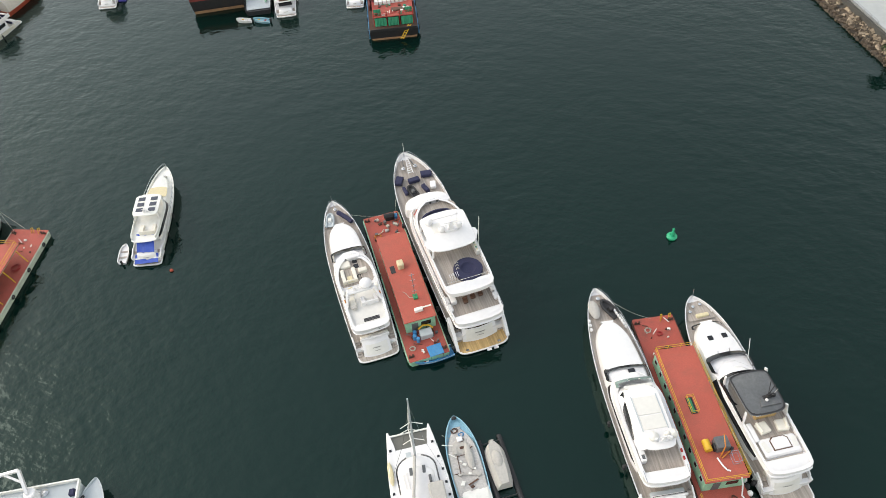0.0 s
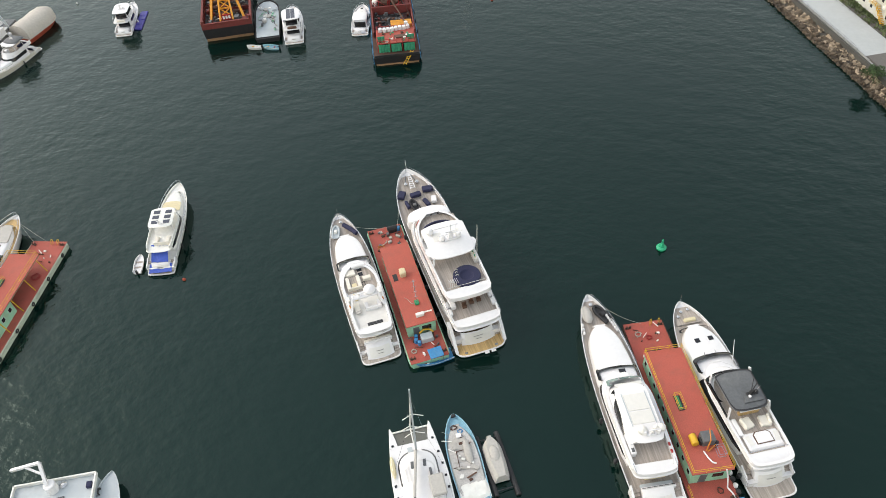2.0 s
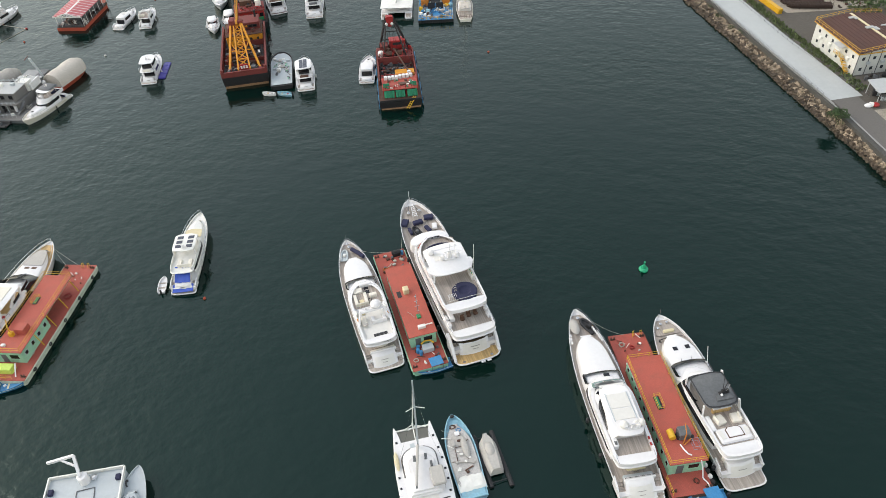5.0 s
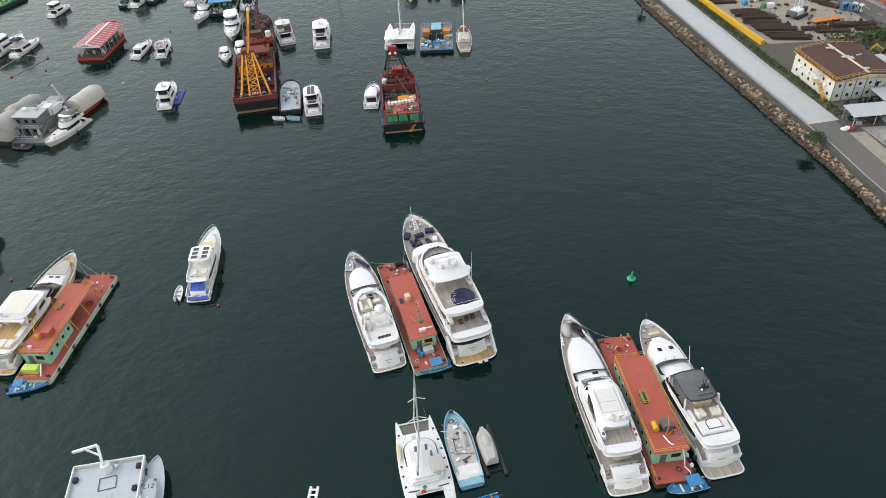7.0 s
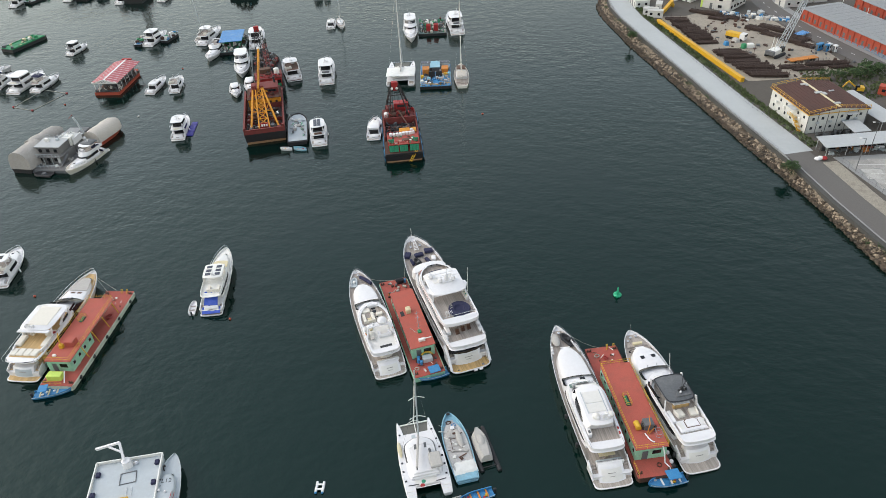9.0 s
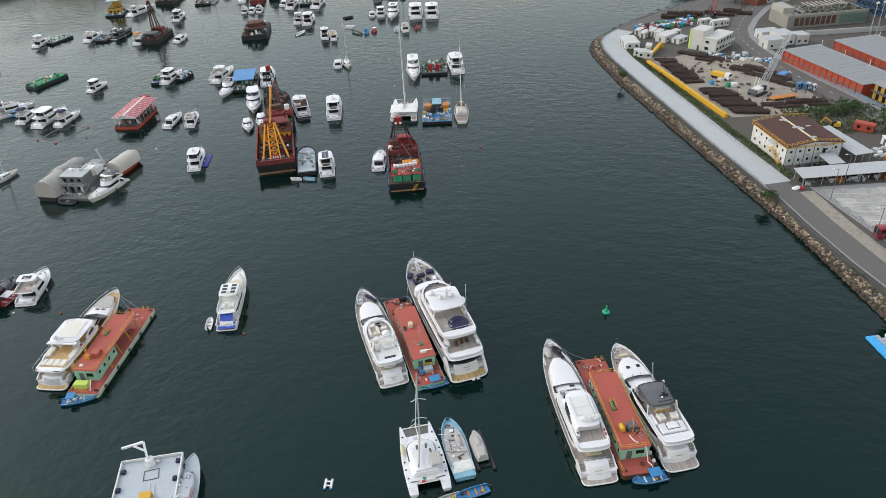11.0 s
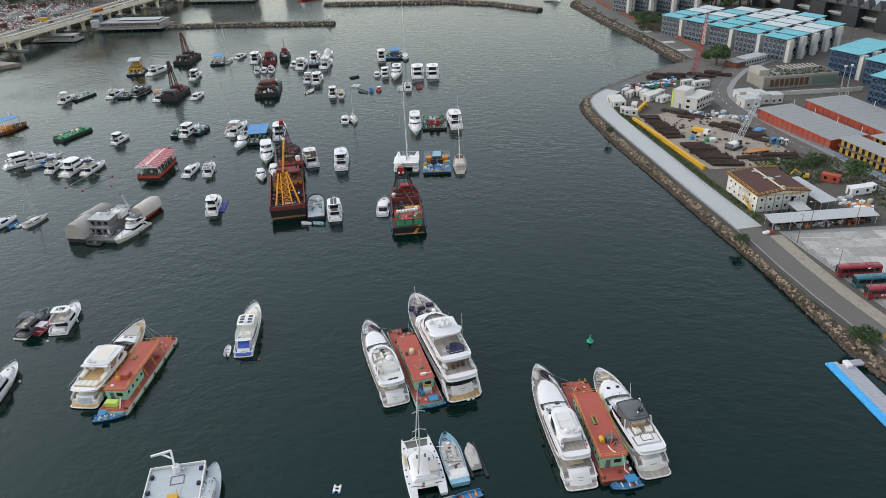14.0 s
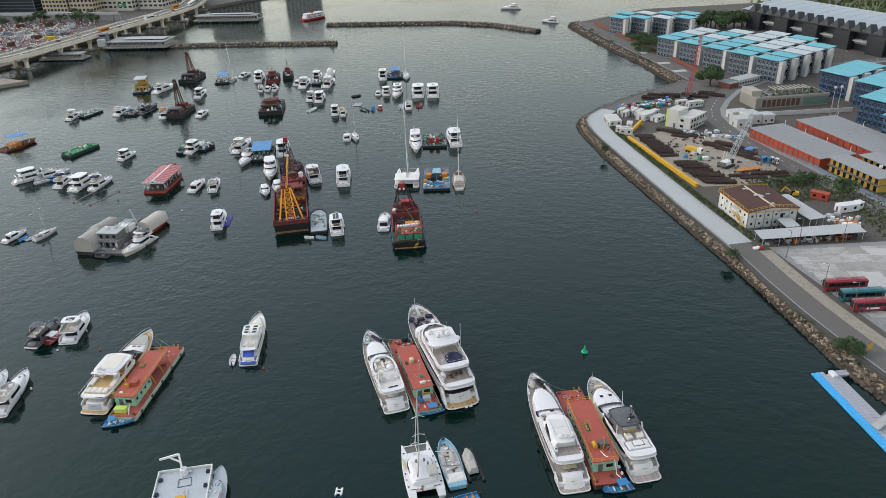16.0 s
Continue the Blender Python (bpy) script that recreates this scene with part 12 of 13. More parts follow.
# grey house boat with tarpaulined vessels
def house_boat():
    h = thing("house_boat", pose(-116.6, 209.0, 0, 0, 0, -8), "grey two-storey house boat with open decks", "house boat")
    TARP_GREY = mat("grey_boat_tarpaulin", (0.37, 0.345, 0.315), 0.8, 0, 0.12, 0.8, 0.5, (0.27, 0.25, 0.225), 0.4, bump=0.7, bump_size=0.9)
    SLATE = mat("slate_house_boat_wall", (0.16, 0.156, 0.15), 0.7, 0, 0.12, 1.0, 0.4, (0.13, 0.125, 0.12), 0.4)
    part("pontoon", Geo().box(2.0, 11.5, -0.4, 13, 25, 1.3, 0.1), DARK_GREY, h)
    part("deck", Geo().box(2.0, 11.5, 0.9, 12.8, 24.8, 0.08), SLATE, h)
    part("lower_storey", Geo().box(0.6, 6.6, 0.98, 8.4, 7.0, 2.5, 0.06), SLATE, h)
    part("upper_storey", Geo().box(0.2, 6.8, 3.5, 7.4, 5.6, 2.4, 0.06), SLATE, h)
    part("roof", Geo().box(0.2, 6.8, 5.9, 8.0, 6.2, 0.18, 0.05), PALE_METAL, h)
    part("balcony", Geo().box(0.5, 2.6, 3.4, 8.4, 1.2, 0.15), SLATE, h)
    railing(h, [(-3.6, 2.1, 3.5), (4.6, 2.1, 3.5)], 1.0, 0.05, 1.2, GREY_PAINT, "balcony_rail")
    for k in range(3):
        part("window", Geo().box(-2.2 + k * 2.4, 3.97, 4.2, 1.0, 0.1, 1.0), GLASS, h)
        part("window", Geo().box(-2.4 + k * 2.4, 3.07, 1.7, 0.9, 0.1, 1.1), GLASS, h)
    part("door", Geo().box(3.4, 3.06, 1.0, 0.9, 0.1, 1.9), GEL, h)
    part("white_panel", Geo().box(4.9, 12.2, 3.6, 0.3, 4.6, 2.0, 0.04), GEL, h)
    part("mid_cabin", Geo().box(1.4, 13.2, 0.98, 6.6, 5.6, 3.4, 0.08), SLATE, h)
    part("mid_roof", Geo().box(1.4, 13.2, 4.4, 6.9, 5.9, 0.14, 0.03), PALE_METAL, h)
    part("store_box", Geo().box(3.2, 10.6, 3.6, 2.6, 2.4, 2.6, 0.06), GEL_OLD, h, "white store box")
    part("aft_roof", Geo().box(-0.4, 18.6, 3.78, 4.0, 4.0, 0.12, 0.03), GREY_ROOF, h)
    for k in range(4):
        part("deck_post", Geo().rod((-3.4 + k * 2.6, 2.2, 0.98), (-3.4 + k * 2.6, 2.2, 3.4), 0.09, 5), GREY_PAINT, h)
    railing(h, [(-3.8, 0.2, 0.98), (4.8, 0.2, 0.98)], 1.0, 0.05, 1.2, GREY_PAINT, "front_rail")
    railing(h, [(-3.4, 9.8, 6.05), (4.0, 9.8, 6.05)], 0.9, 0.04, 1.4, GREY_PAINT, "roof_rail")
    part("roof_unit", Geo().box(-1.6, 7.6, 6.08, 1.2, 0.9, 0.8, 0.06), GEL_OLD, h)
    part("roof_unit", Geo().box(1.4, 8.2, 6.08, 0.9, 0.9, 0.6, 0.06), GREY_PAINT, h)
    part("aft_cabin", Geo().box(0.4, 19.0, 0.98, 6.5, 4.8, 2.8, 0.08), DARK_GREY, h)
    part("crane_mast", Geo().rod((4.2, 18, 1.0), (3.0, 16.5, 9.6), 0.3, 6), GREY_PAINT, h)
    part("flag_arm", Geo().rod((3.0, 16.5, 10.4), (1.6, 16.2, 9.2), 0.1, 5), RUST_RED, h)
    part("satellite_dome", Geo().ball(5.2, 15, 3.2, 0.6, 0.6, 0.6, 10, 6), GEL, h)
    part("stairs", Geo().beam((4.6, 1.4, 1.0), (5.6, 4.6, 3.5), 0.9, 0.15), DARK_GREY, h)
    loose_gear(h, 12, 0.2, 24, 0.98, 24, (DARK_GREY, GEL_OLD, GREY_TARP, BLACK), 61)
    loose_gear(h, 5, 10.8, 15.5, 4.5, 8, (DARK_GREY, GEL_OLD), 62, 0.2, 0.8, 0.7)

    def covered(x, y, rz, L, W, H, hull, label):
        c = thing("covered_boat", pose(x, y, 0, 0, 0, rz), label, "boat", "tarpaulin-covered boats")
        F = Form(L, W, 1.6, 1.9, 0.95, 0.55, 3.0)
        part("hull", open_hull(L, W, 1.6, 1.9, 0.3, 0.95, 0.55, 3.0), hull, c, "", True)
        g = Geo()
        rows = []
        r2 = random.Random(int(L * 10))
        for i in range(15):
            u = i / 14
            w = max(F.w(u) * 1.02, 0.3)
            hh = H * (1 - max(0, (u - 0.75) / 0.25) ** 2 * 0.45) * (0.95 + 0.07 * r2.random())
            rows.append([(math.cos(a) * w * (1 if abs(math.cos(a)) > 0.6 else 1.1), u * L, 1.3 + max(math.sin(a), 0) ** 0.6 * hh) for a in [math.pi * k / 8 for k in range(9)]])
        part("tarpaulin", g.loft(rows), TARP_GREY if hull is BLACK_STEEL else TARP_BEIGE, c, "taut grey-beige tarpaulin with folds", True)
    covered(-123.0, 208.6, -12, 11, 7.2, 5.4, BLACK_STEEL, "boat shrouded in a grey-beige tarpaulin")
    covered(-124.2, 219.0, -22, 13, 5.2, 4.2, BLACK_STEEL, "long boat shrouded in a grey-beige tarpaulin")
    covered(-107.6, 224.0, -18, 13, 6.0, 3.6, ORANGE_RED, "red-hulled boat shrouded in a pale tarpaulin")


house_boat()


# ---- the moored fleet ----
def facing(x, y, rz, L):
    """Stern position of a boat whose bow lies at (x, y)."""
    a = radians(rz)
    return x + math.sin(a) * L, y - math.cos(a) * L


def sail_boat(x, y, rz, L, B, mast, label, hull=None, lean=0.0, cover=None):
    s = thing("sailing_yacht", pose(x, y, 0, 0, 0, rz), label, "sailing boat", "sailing boats")
    F = Form(L, B, 1.0, 1.3, 0.7, 0.45, 2.0)
    part("hull", open_hull(L, B, 1.0, 1.3, 0.12, 0.7, 0.45, 2.0, n=16), hull or GEL, s, "", True)
    part("deck", deck_geo(L, B, 1.0, 1.3, 0.1, 0.02, 0.96, 0.1, 0.7, 0.45, 2.0, lift=0.05), TEAK, s)
    F.tier(s, "coachroof", GEL, 1.0, 1.75, 0.3, 0.7, 0.55, 0.15, 0.04, 0.0, 0.3, band=(0.35, 0.75, 0.15, 0.85))
    m = part("mast", Geo().rod((0, L * 0.55, 1.4), (lean, L * 0.55 - 0.02 * mast, mast), 0.14 if mast < 20 else 0.2 if L > 18 else 0.13, 7, 0.07), GEL_OLD if L > 18 else GREY_PAINT, s)
    part("boom", Geo().rod((0, L * 0.55, 2.6), (0, L * 0.2, 2.8), 0.12, 6), GEL_OLD, m)
    part("sail_cover", Geo().path([(0, L * 0.53, 2.8), (0, L * 0.22, 3.0)], 0.22, 7), cover or GREY_TARP, m)
    for k in (0.4, 0.68):
        part("spreader", Geo().rod((-1.0, L * 0.54, mast * k), (1.0, L * 0.54, mast * k), 0.05, 4), STEEL, m)
    st = Geo()
    for e in ((0, L * 0.97, 1.4), (0, 0.2, 1.1), (B * 0.42, L * 0.5, 1.1), (-B * 0.42, L * 0.5, 1.1)):
        st.rod(e, (lean * 0.95, L * 0.545, mast * 0.95), 0.02, 3)
    part("stay", st, STEEL, m)
    if cover is None:
        part("cockpit_cover", Geo().box(0, L * 0.2, 1.3, B * 0.55, L * 0.2, 0.5, 0.15), GREY_TARP, s)
    return s


W2 = "white flybridge motor yacht with a hardtop"
W3 = "small white cabin cruiser moored in the harbour"
W4 = "white two-deck motor yacht with dark window bands"

# left side, near
motor_yacht(-104.4, 153.6, 3, 14.0, 5.8, "white flybridge yacht with a dark sunroof and fenders", glass_roof=True, seed=1)
motor_yacht(-114.0, 152.2, -10, 12.5, 4.4, "dark grey cabin boat with a wheelhouse and life ring", dark_hull=DARK_GREY, body=DARK_GREY, seed=2, hardtop=True, arch=False, solar=2)
sampan(-110.3, 153.4, -14, 8.0, 2.8, RED, GEL, "red launch with a white cabin roof", GEL, 0.35, 11)
motor_yacht(-107.7, 123.3, 3, 16.5, 4.8, "white yacht with a dark blue hull stripe", seed=3, hardtop=False)
motor_yacht(-113.2, 124.6, 4, 15.5, 4.6, "white yacht with pale blue deck trim", seed=70, teak=LIGHT_BLUE)
solo("hull_fender", Geo().ball(0, 0, 0.25, 0.28, 0.28, 0.42, 8, 6), GEL, "white round fender floating beside a yacht", "fender", pose(-104.9, 133.5, 0))
motor_yacht(-157.3, 220.8, -20, 10.0, 3.6, W3, fly=False, seed=4)
sampan(-152.6, 221.5, -25, 4.5, 2.0, BOAT_BLUE, None, "blue tender with a canvas cover", BLUE_TARP, seed=12)
sail_boat(-147.0, 221.5, -25, 10.0, 3.4, 16.0, "small white sailing yacht with a bare mast", lean=-1.0)
tend = thing("dinghy", pose(-150.0, 222.3, 0, 0, 0, -30), "grey inflatable dinghy tied beside a sailing yacht", "boat")
tender(tend, 0, 1.5, 0.0, 3.8, 0, GREY_PAINT, GEL_OLD, "inflatable")
bx, by = facing(-108.4, 205.2, 162, 16)
motor_yacht(bx, by, 162, 16, 5.0, "cream-hulled flybridge yacht moored at the house boat", dark_hull=CREAM, seed=5, cover=DARK_GREY)
jet = thing("dinghy", pose(-116.0, 206.6, 0, 0, 0, 80), "black inflatable boat tied behind the house boat", "boat")
tender(jet, 0, 0, 0.1, 5.5, 0, BLACK, DARK_GREY, "inflatable")
motor_yacht(-81.4, 224.8, 5, 15.0, 4.9, "white flybridge yacht with a tender at its stern", seed=6, decks=2)
pf = thing("swim_float", pose(-78.6, 228.5, 0, 0, 0, 4), "purple inflatable floating mat beside a yacht", "float")
for i in range(4):
    part("cushion", Geo().box(0, i * 2.4, 0.0, 2.0, 2.3, 0.35, 0.12), mat("purple_vinyl_%d" % i, (0.06, 0.05, 0.30), 0.5, 0, 0.1), pf)
motor_yacht(-101.6, 262.2, -8, 13.0, 4.3, "white express cruiser with a dark open cockpit", fly=False, seed=7)
motor_yacht(-92.8, 262.0, 5, 13.0, 4.4, W3, hardtop=False, seed=8)
motor_yacht(-162.2, 273.4, -2, 13.5, 4.6, "white flybridge yacht with a navy canopy", cover=NAVY, seed=9)
motor_yacht(-153.6, 269.0, -12, 18.0, 6.2, "white two-deck house yacht with a long roof", decks=2, arch=False, seed=10)
motor_yacht(-145.6, 269.0, -14, 14.0, 4.8, "white flybridge yacht with a navy canopy", cover=NAVY, seed=11)
fr = thing("float_boom", pose(-139.0, 262.5, 0, 0, 0, -18), "square of white floating booms with red buoys", "float boom")
for a, b in (((-7, -8), (-7, 7)), ((2, -9), (4, 6)), ((-7, 7), (4, 6)), ((-7, -8), (2, -9))):
    part("boom", Geo().rod((*a, 0.08), (*b, 0.08), 0.09, 5), ROPE, fr)
for a in ((-7, -8), (2, -9), (4, 6), (-7, 7)):
    part("buoy", Geo().ball(*a, 0.15, 0.4, 0.4, 0.35, 8, 5), RED, fr)
motor_yacht(-184.5, 281.0, -48, 18.0, 5.4, W4, decks=2, arch=False, seed=12)
motor_yacht(-177.0, 284.5, -52, 15.0, 4.6, W2, seed=13, hardtop=False)
sampan(-175.5, 279.8, -60, 6.5, 2.4, GEL, None, "white open tender beside larger yachts", GREY_TARP, seed=13)
sampan(-171.0, 282.0, -60, 5.5, 2.4, BOAT_BLUE, BLUE_TARP, "blue covered tender beside larger yachts", seed=14)
motor_yacht(-147.6, 305.8, -18, 11.0, 4.6, "small white house cruiser with an open roof deck", decks=2, arch=False, seed=14)
motor_yacht(-117.6, 312.0, -14, 15.0, 5.4, W4, decks=2, seed=15)
platform(-121.8, 312.0, -8, 3.0, 8, GREY_PAINT, "small grey pontoon beside a yacht", None, 21)
platform(-111.8, 315.0, -16, 3.2, 9, GREY_PAINT, "small grey pontoon beside a yacht", None, 22)
motor_yacht(-203.5, 377.2, -6, 14.0, 5.0, W2, seed=16)
motor_yacht(-179.0, 382.5, -10, 15.0, 5.2, W2, seed=17, hardtop=False)
platform(-171.5, 381.5, -8, 6, 10, DARK_GREY, "dark cluttered pontoon between boats", None, 23, (DARK_GREY, GREY_TARP, BOAT_BLUE))
motor_yacht(-166.5, 385.5, -18, 16.0, 5.0, "dark grey working launch with a black cabin", dark_hull=BLACK, body=DARK_GREY, seed=18, hardtop=False)
motor_yacht(-173.0, 430.5, -22, 21.0, 6.4, "white flybridge yacht with a long covered foredeck", seed=19, hardtop=False)
motor_yacht(-150.0, 373.0, -3, 14.0, 5.0, "white flybridge yacht with an orange awning", seed=20, cover=ORANGE)
motor_yacht(-142.2, 414.8, -2, 15.0, 5.2, W4, decks=2, seed=21)
motor_yacht(-129.8, 373.4, -10, 11.5, 4.6, W3, fly=False, seed=22)
motor_yacht(-127.0, 463.4, -20, 12.0, 4.2, W3, fly=False, seed=23)
sail_boat(-131.0, 452, -4, 12, 3.6, 24.0, "white sailing yacht moored by a blue canopy", lean=-1.2)
motor_yacht(-112.7, 449.5, 3, 20.0, 6.0, W4, decks=2, seed=24)
for i, (x, y) in enumerate(((-105.8, 423.8), (-101.8, 424.6), (-97.2, 424.0))):
    motor_yacht(x, y, 3, 9.5, 3.8, W3, fly=i != 1, hardtop=False, seed=25 + i)
motor_yacht(-80.8, 428.8, -4, 19.0, 6.0, W2, seed=28)
motor_yacht(-85.8, 436.2, -8, 11.5, 4.6, W3, fly=False, seed=29)
motor_yacht(-74.6, 446, -2, 17.0, 5.6, W4, decks=2, seed=30)
motor_yacht(-66.0, 428.0, -8, 19.0, 6.2, W2, seed=31)
eg = thing("dome_boat", pose(-67.8, 453, 0, 0, 0, -10), "white tarpaulin-covered vessel shaped like a dome", "boat")
part("hull", open_hull(14, 5.6, 1.8, 2.4, 0.3), GEL_OLD, eg, "", True)
part("cover", Geo().ball(0, 6.5, 2.8, 2.0, 3.4, 2.6, 14, 8), GEL_OLD, eg, "pale shrink-wrap cover", True)
motor_yacht(-71.6, 397.0, -3, 13.5, 5.0, W2, seed=33)
motor_yacht(-66.2, 394.2, -2, 16.0, 6.0, W4, decks=2, seed=34)
sampan(-69.2, 375.6, -30, 7.5, 3.0, GEL, None, "white speed boat with a green stripe", GREEN_PAINT, seed=15)
motor_yacht(-53.4, 366.2, 4, 12.5, 4.8, "white cruiser with a dark aft cockpit", decks=2, seed=35)
motor_yacht(-48.8, 364.4, 4, 10.5, 3.8, "white cruiser with a yellow stern", seed=36, hardtop=False, cover=None, teak=YELLOW)
bx, by = facing(-37.4, 320.5, 196, 11.5)
sail_boat(-40.0, 331.0, 192, 11.5, 3.8, 21.0, "white sailing yacht moored bow-out")
motor_yacht(-42.6, 321.4, 3, 10.0, 4.2, W3, fly=False, seed=37)
rib = thing("dinghy", pose(-47.0, 403.5, 0, 0, 0, -60), "black inflatable workboat on open water", "boat")
tender(rib, 0, 2.5, 0.1, 5.6, 0, BLACK, BLACK, "inflatable")
flt = thing("float_raft", pose(-42.5, 386.5, 0, 0, 0, 80), "white outrigger float frame on the water", "raft")
for i in range(3):
    part("float_tube", Geo().rod((-2.2 + 2.2 * i, -2.4, 0.2), (-2.2 + 2.2 * i, 2.4, 0.2), 0.35, 6), GEL, flt)
part("frame", Geo().rod((-2.6, -1.2, 0.6), (2.6, -1.2, 0.6), 0.12, 5).rod((-2.6, 1.2, 0.6), (2.6, 1.2, 0.6), 0.12, 5), GEL_OLD, flt)
sampan(-35.6, 372.0, 40, 8.0, 2.8, WEATHERED, None, "weathered teal open work boat with deck gear", seed=16)
sampan(-33.2, 372.4, 0, 6.5, 2.6, BOAT_BLUE, BOAT_BLUE, "dark boat with a teal canopy", seed=17)
sampan(-29.6, 373.0, -10, 6.5, 2.4, RED, GEL, "red and white launch", seed=18)

# the middle ground round the two crane barges
motor_yacht(-38.4, 262.8, 5, 21.0, 6.1, "white flybridge yacht with red seats on its upper deck", seed=40, decks=2)
motor_yacht(-50.6, 267.6, 16, 19.0, 6.2, "white flybridge yacht with a teak stern", seed=41, teak=BROWN)
motor_yacht(-94.8, 310.0, -12, 18.0, 5.6, W2, seed=42)
sail_boat(-97.0, 313, -6, 13, 4.2, 24, "white sailing yacht beside a motor yacht", lean=-1.6)
bx, by = facing(-87.2, 290.2, 176, 17)
motor_yacht(bx, by, 176, 17, 5.4, "white motor yacht moored bow towards open water", seed=43, hardtop=False)
motor_yacht(-71.0, 302.6, 6, 20.0, 6.0, W4, seed=44, decks=2)
bx, by = facing(-70.5, 271.8, 190, 20)
motor_yacht(bx, by, 190, 20, 5.8, "white streamlined yacht with curved window bands", seed=45, decks=2, arch=False)
bx, by = facing(-68.8, 254.2, 196, 11)
motor_yacht(bx, by, 196, 11, 4.0, "small white open cruiser moored beside a barge", seed=46, fly=False, arch=False)
bx, by = facing(-64.5, 257.0, 192, 12.5)
motor_yacht(bx, by, 192, 12.5, 4.2, "small white cruiser moored beside a barge", seed=47, fly=False, arch=False)
motor_yacht(-35.9, 216.0, 8, 16.0, 5.4, "white house yacht with rooftop solar panels", seed=48, decks=2, solar=3, arch=False)
gy = thing("work_boat", pose(-42.6, 217.2, 0, 0, 0, 8), "pale grey flat-decked work boat with black bulwark", "boat")
part("hull", open_hull(18.5, 6.6, 1.6, 2.2, 0.5, 0.95, 0.6, 3.2), BLACK_STEEL, gy, "", True)
part("deck", deck_geo(18.5, 6.6, 1.6, 2.2, 0.35, 0.03, 0.97, 0.35, 0.95, 0.6, 3.2, lift=0.05), GREY_PAINT, gy)
rng = random.Random(41)
for i in range(14):
    part("deck_gear", Geo().box(rng.uniform(-2, 2), rng.uniform(6, 16), 1.5, rng.uniform(0.4, 1.2), rng.uniform(0.4, 1.4), rng.uniform(0.3, 0.8), 0.06), rng.choice((GREY_PAINT, GREY_TARP, GEL_OLD)), gy)
for x in (-1.2, 1.2):
    part("hatch", Geo().box(x, 9.5, 1.62, 1.4, 0.5, 0.06, 0.02), BLACK, gy)
loose_gear(gy, 4.6, 3, 16, 1.5, 14, (DARK_GREY, GREY_TARP, MINT), 5, 0.2, 0.6, 0.5)
sampan(-39.6, 213.6, 80, 4.0, 1.6, LIGHT_BLUE, None, "sky-blue kayak-like skiff behind the work boat", seed=19)
sampan(-44.0, 214.2, 85, 3.6, 1.2, GEL, None, "white skiff behind the work boat", seed=20)
motor_yacht(-19.5, 218.0, -1, 13.0, 4.8, "white express cruiser lying beside the derrick barge", seed=49, fly=False, arch=False)
rope((-47.0, 232.0, 3.6), (-43.5, 226.0, 1.8), 0.4)
catamaran(-12.0, 257.8, -2, 19.0, 10.0, 33.0, "large white catamaran under a wide pale awning", GEL_OLD)
classic = sail_boat(9.6, 253.0, -1, 19.5, 5.4, 29.0, "classic sailing yacht with teak decks and tall mast", CREAM, cover=TARP_BEIGE)
part("deck_awning", crumpled(3.6, 5.0, 0, 6.4, 3.1, 81), TARP_BEIGE, classic, "sagging beige awning")
part("deck_awning", crumpled(3.2, 3.4, 0, 12.6, 2.9, 82), BROWN, classic, "brown canvas awning")
railing(classic, [(-1.9, 0.6, 1.1), (1.9, 0.6, 1.1)], 0.9, 0.05, 0.8, BROWN, "stern_rail")
bx, by = facing(-8.2, 299.0, 182, 23)
motor_yacht(bx, by, 182, 23, 5.8, "white streamlined yacht with stacked dark windows", seed=50, decks=2)
motor_yacht(10.6, 306.8, 5, 23.0, 6.6, "white motor yacht with a radar dome and tender garage", seed=51, decks=2)
motor_yacht(-8.0, 396.0, 0, 23.0, 7.8, "tall white three-deck yacht, one of a pair", seed=52, decks=2)
motor_yacht(0.7, 395.0, 0, 23.0, 7.8, "tall white three-deck yacht, one of a pair", seed=53, decks=2)
motor_yacht(-31.0, 441.8, 2, 19.0, 5.8, W4, seed=54, decks=2)
motor_yacht(-27.0, 402.8, 1, 12.0, 5.2, W4, seed=55, decks=2, arch=False)
motor_yacht(-31.8, 403.4, 0, 8.5, 4.0, W3, seed=56, fly=False)
bx, by = facing(-21.2, 394.4, 176, 20)
motor_yacht(bx, by, 176, 20, 6.0, "white yacht with cream hull and rooftop solar panels", seed=57, decks=2, solar=2, arch=False)
sail_boat(-17.0, 458, 184, 20, 5.2, 33.0, "long sailing yacht with a very tall mast", GREY_PAINT)
sampan(-17.6, 373.0, 0, 9.0, 3.4, GREY_PAINT, None, "grey open boat piled with gear", GREY_TARP, seed=22)
motor_yacht(-13.0, 372.4, 3, 11.0, 4.4, W3, seed=58, hardtop=False)
sampan(-7.6, 374.0, -6, 9.0, 3.4, RUST_RED, None, "dark red flat boat", RUST_RED, seed=23)

for x, y in ((-130, 257), (-100, 244), (-96, 285), (-160, 246), (15, 232), (-94, 149.5), (-106, 150.5), (-46.8, 138), (-73, 322), (-20, 330), (-31, 412)):
    solo("mooring_ball", Geo().ball(0, 0, 0.12, 0.32, 0.32, 0.3, 8, 5), GEL_OLD if (x + y) % 2 < 1 else ORANGE_RED, "small floating mooring ball", "buoy", pose(x, y, 0), group="mooring balls")

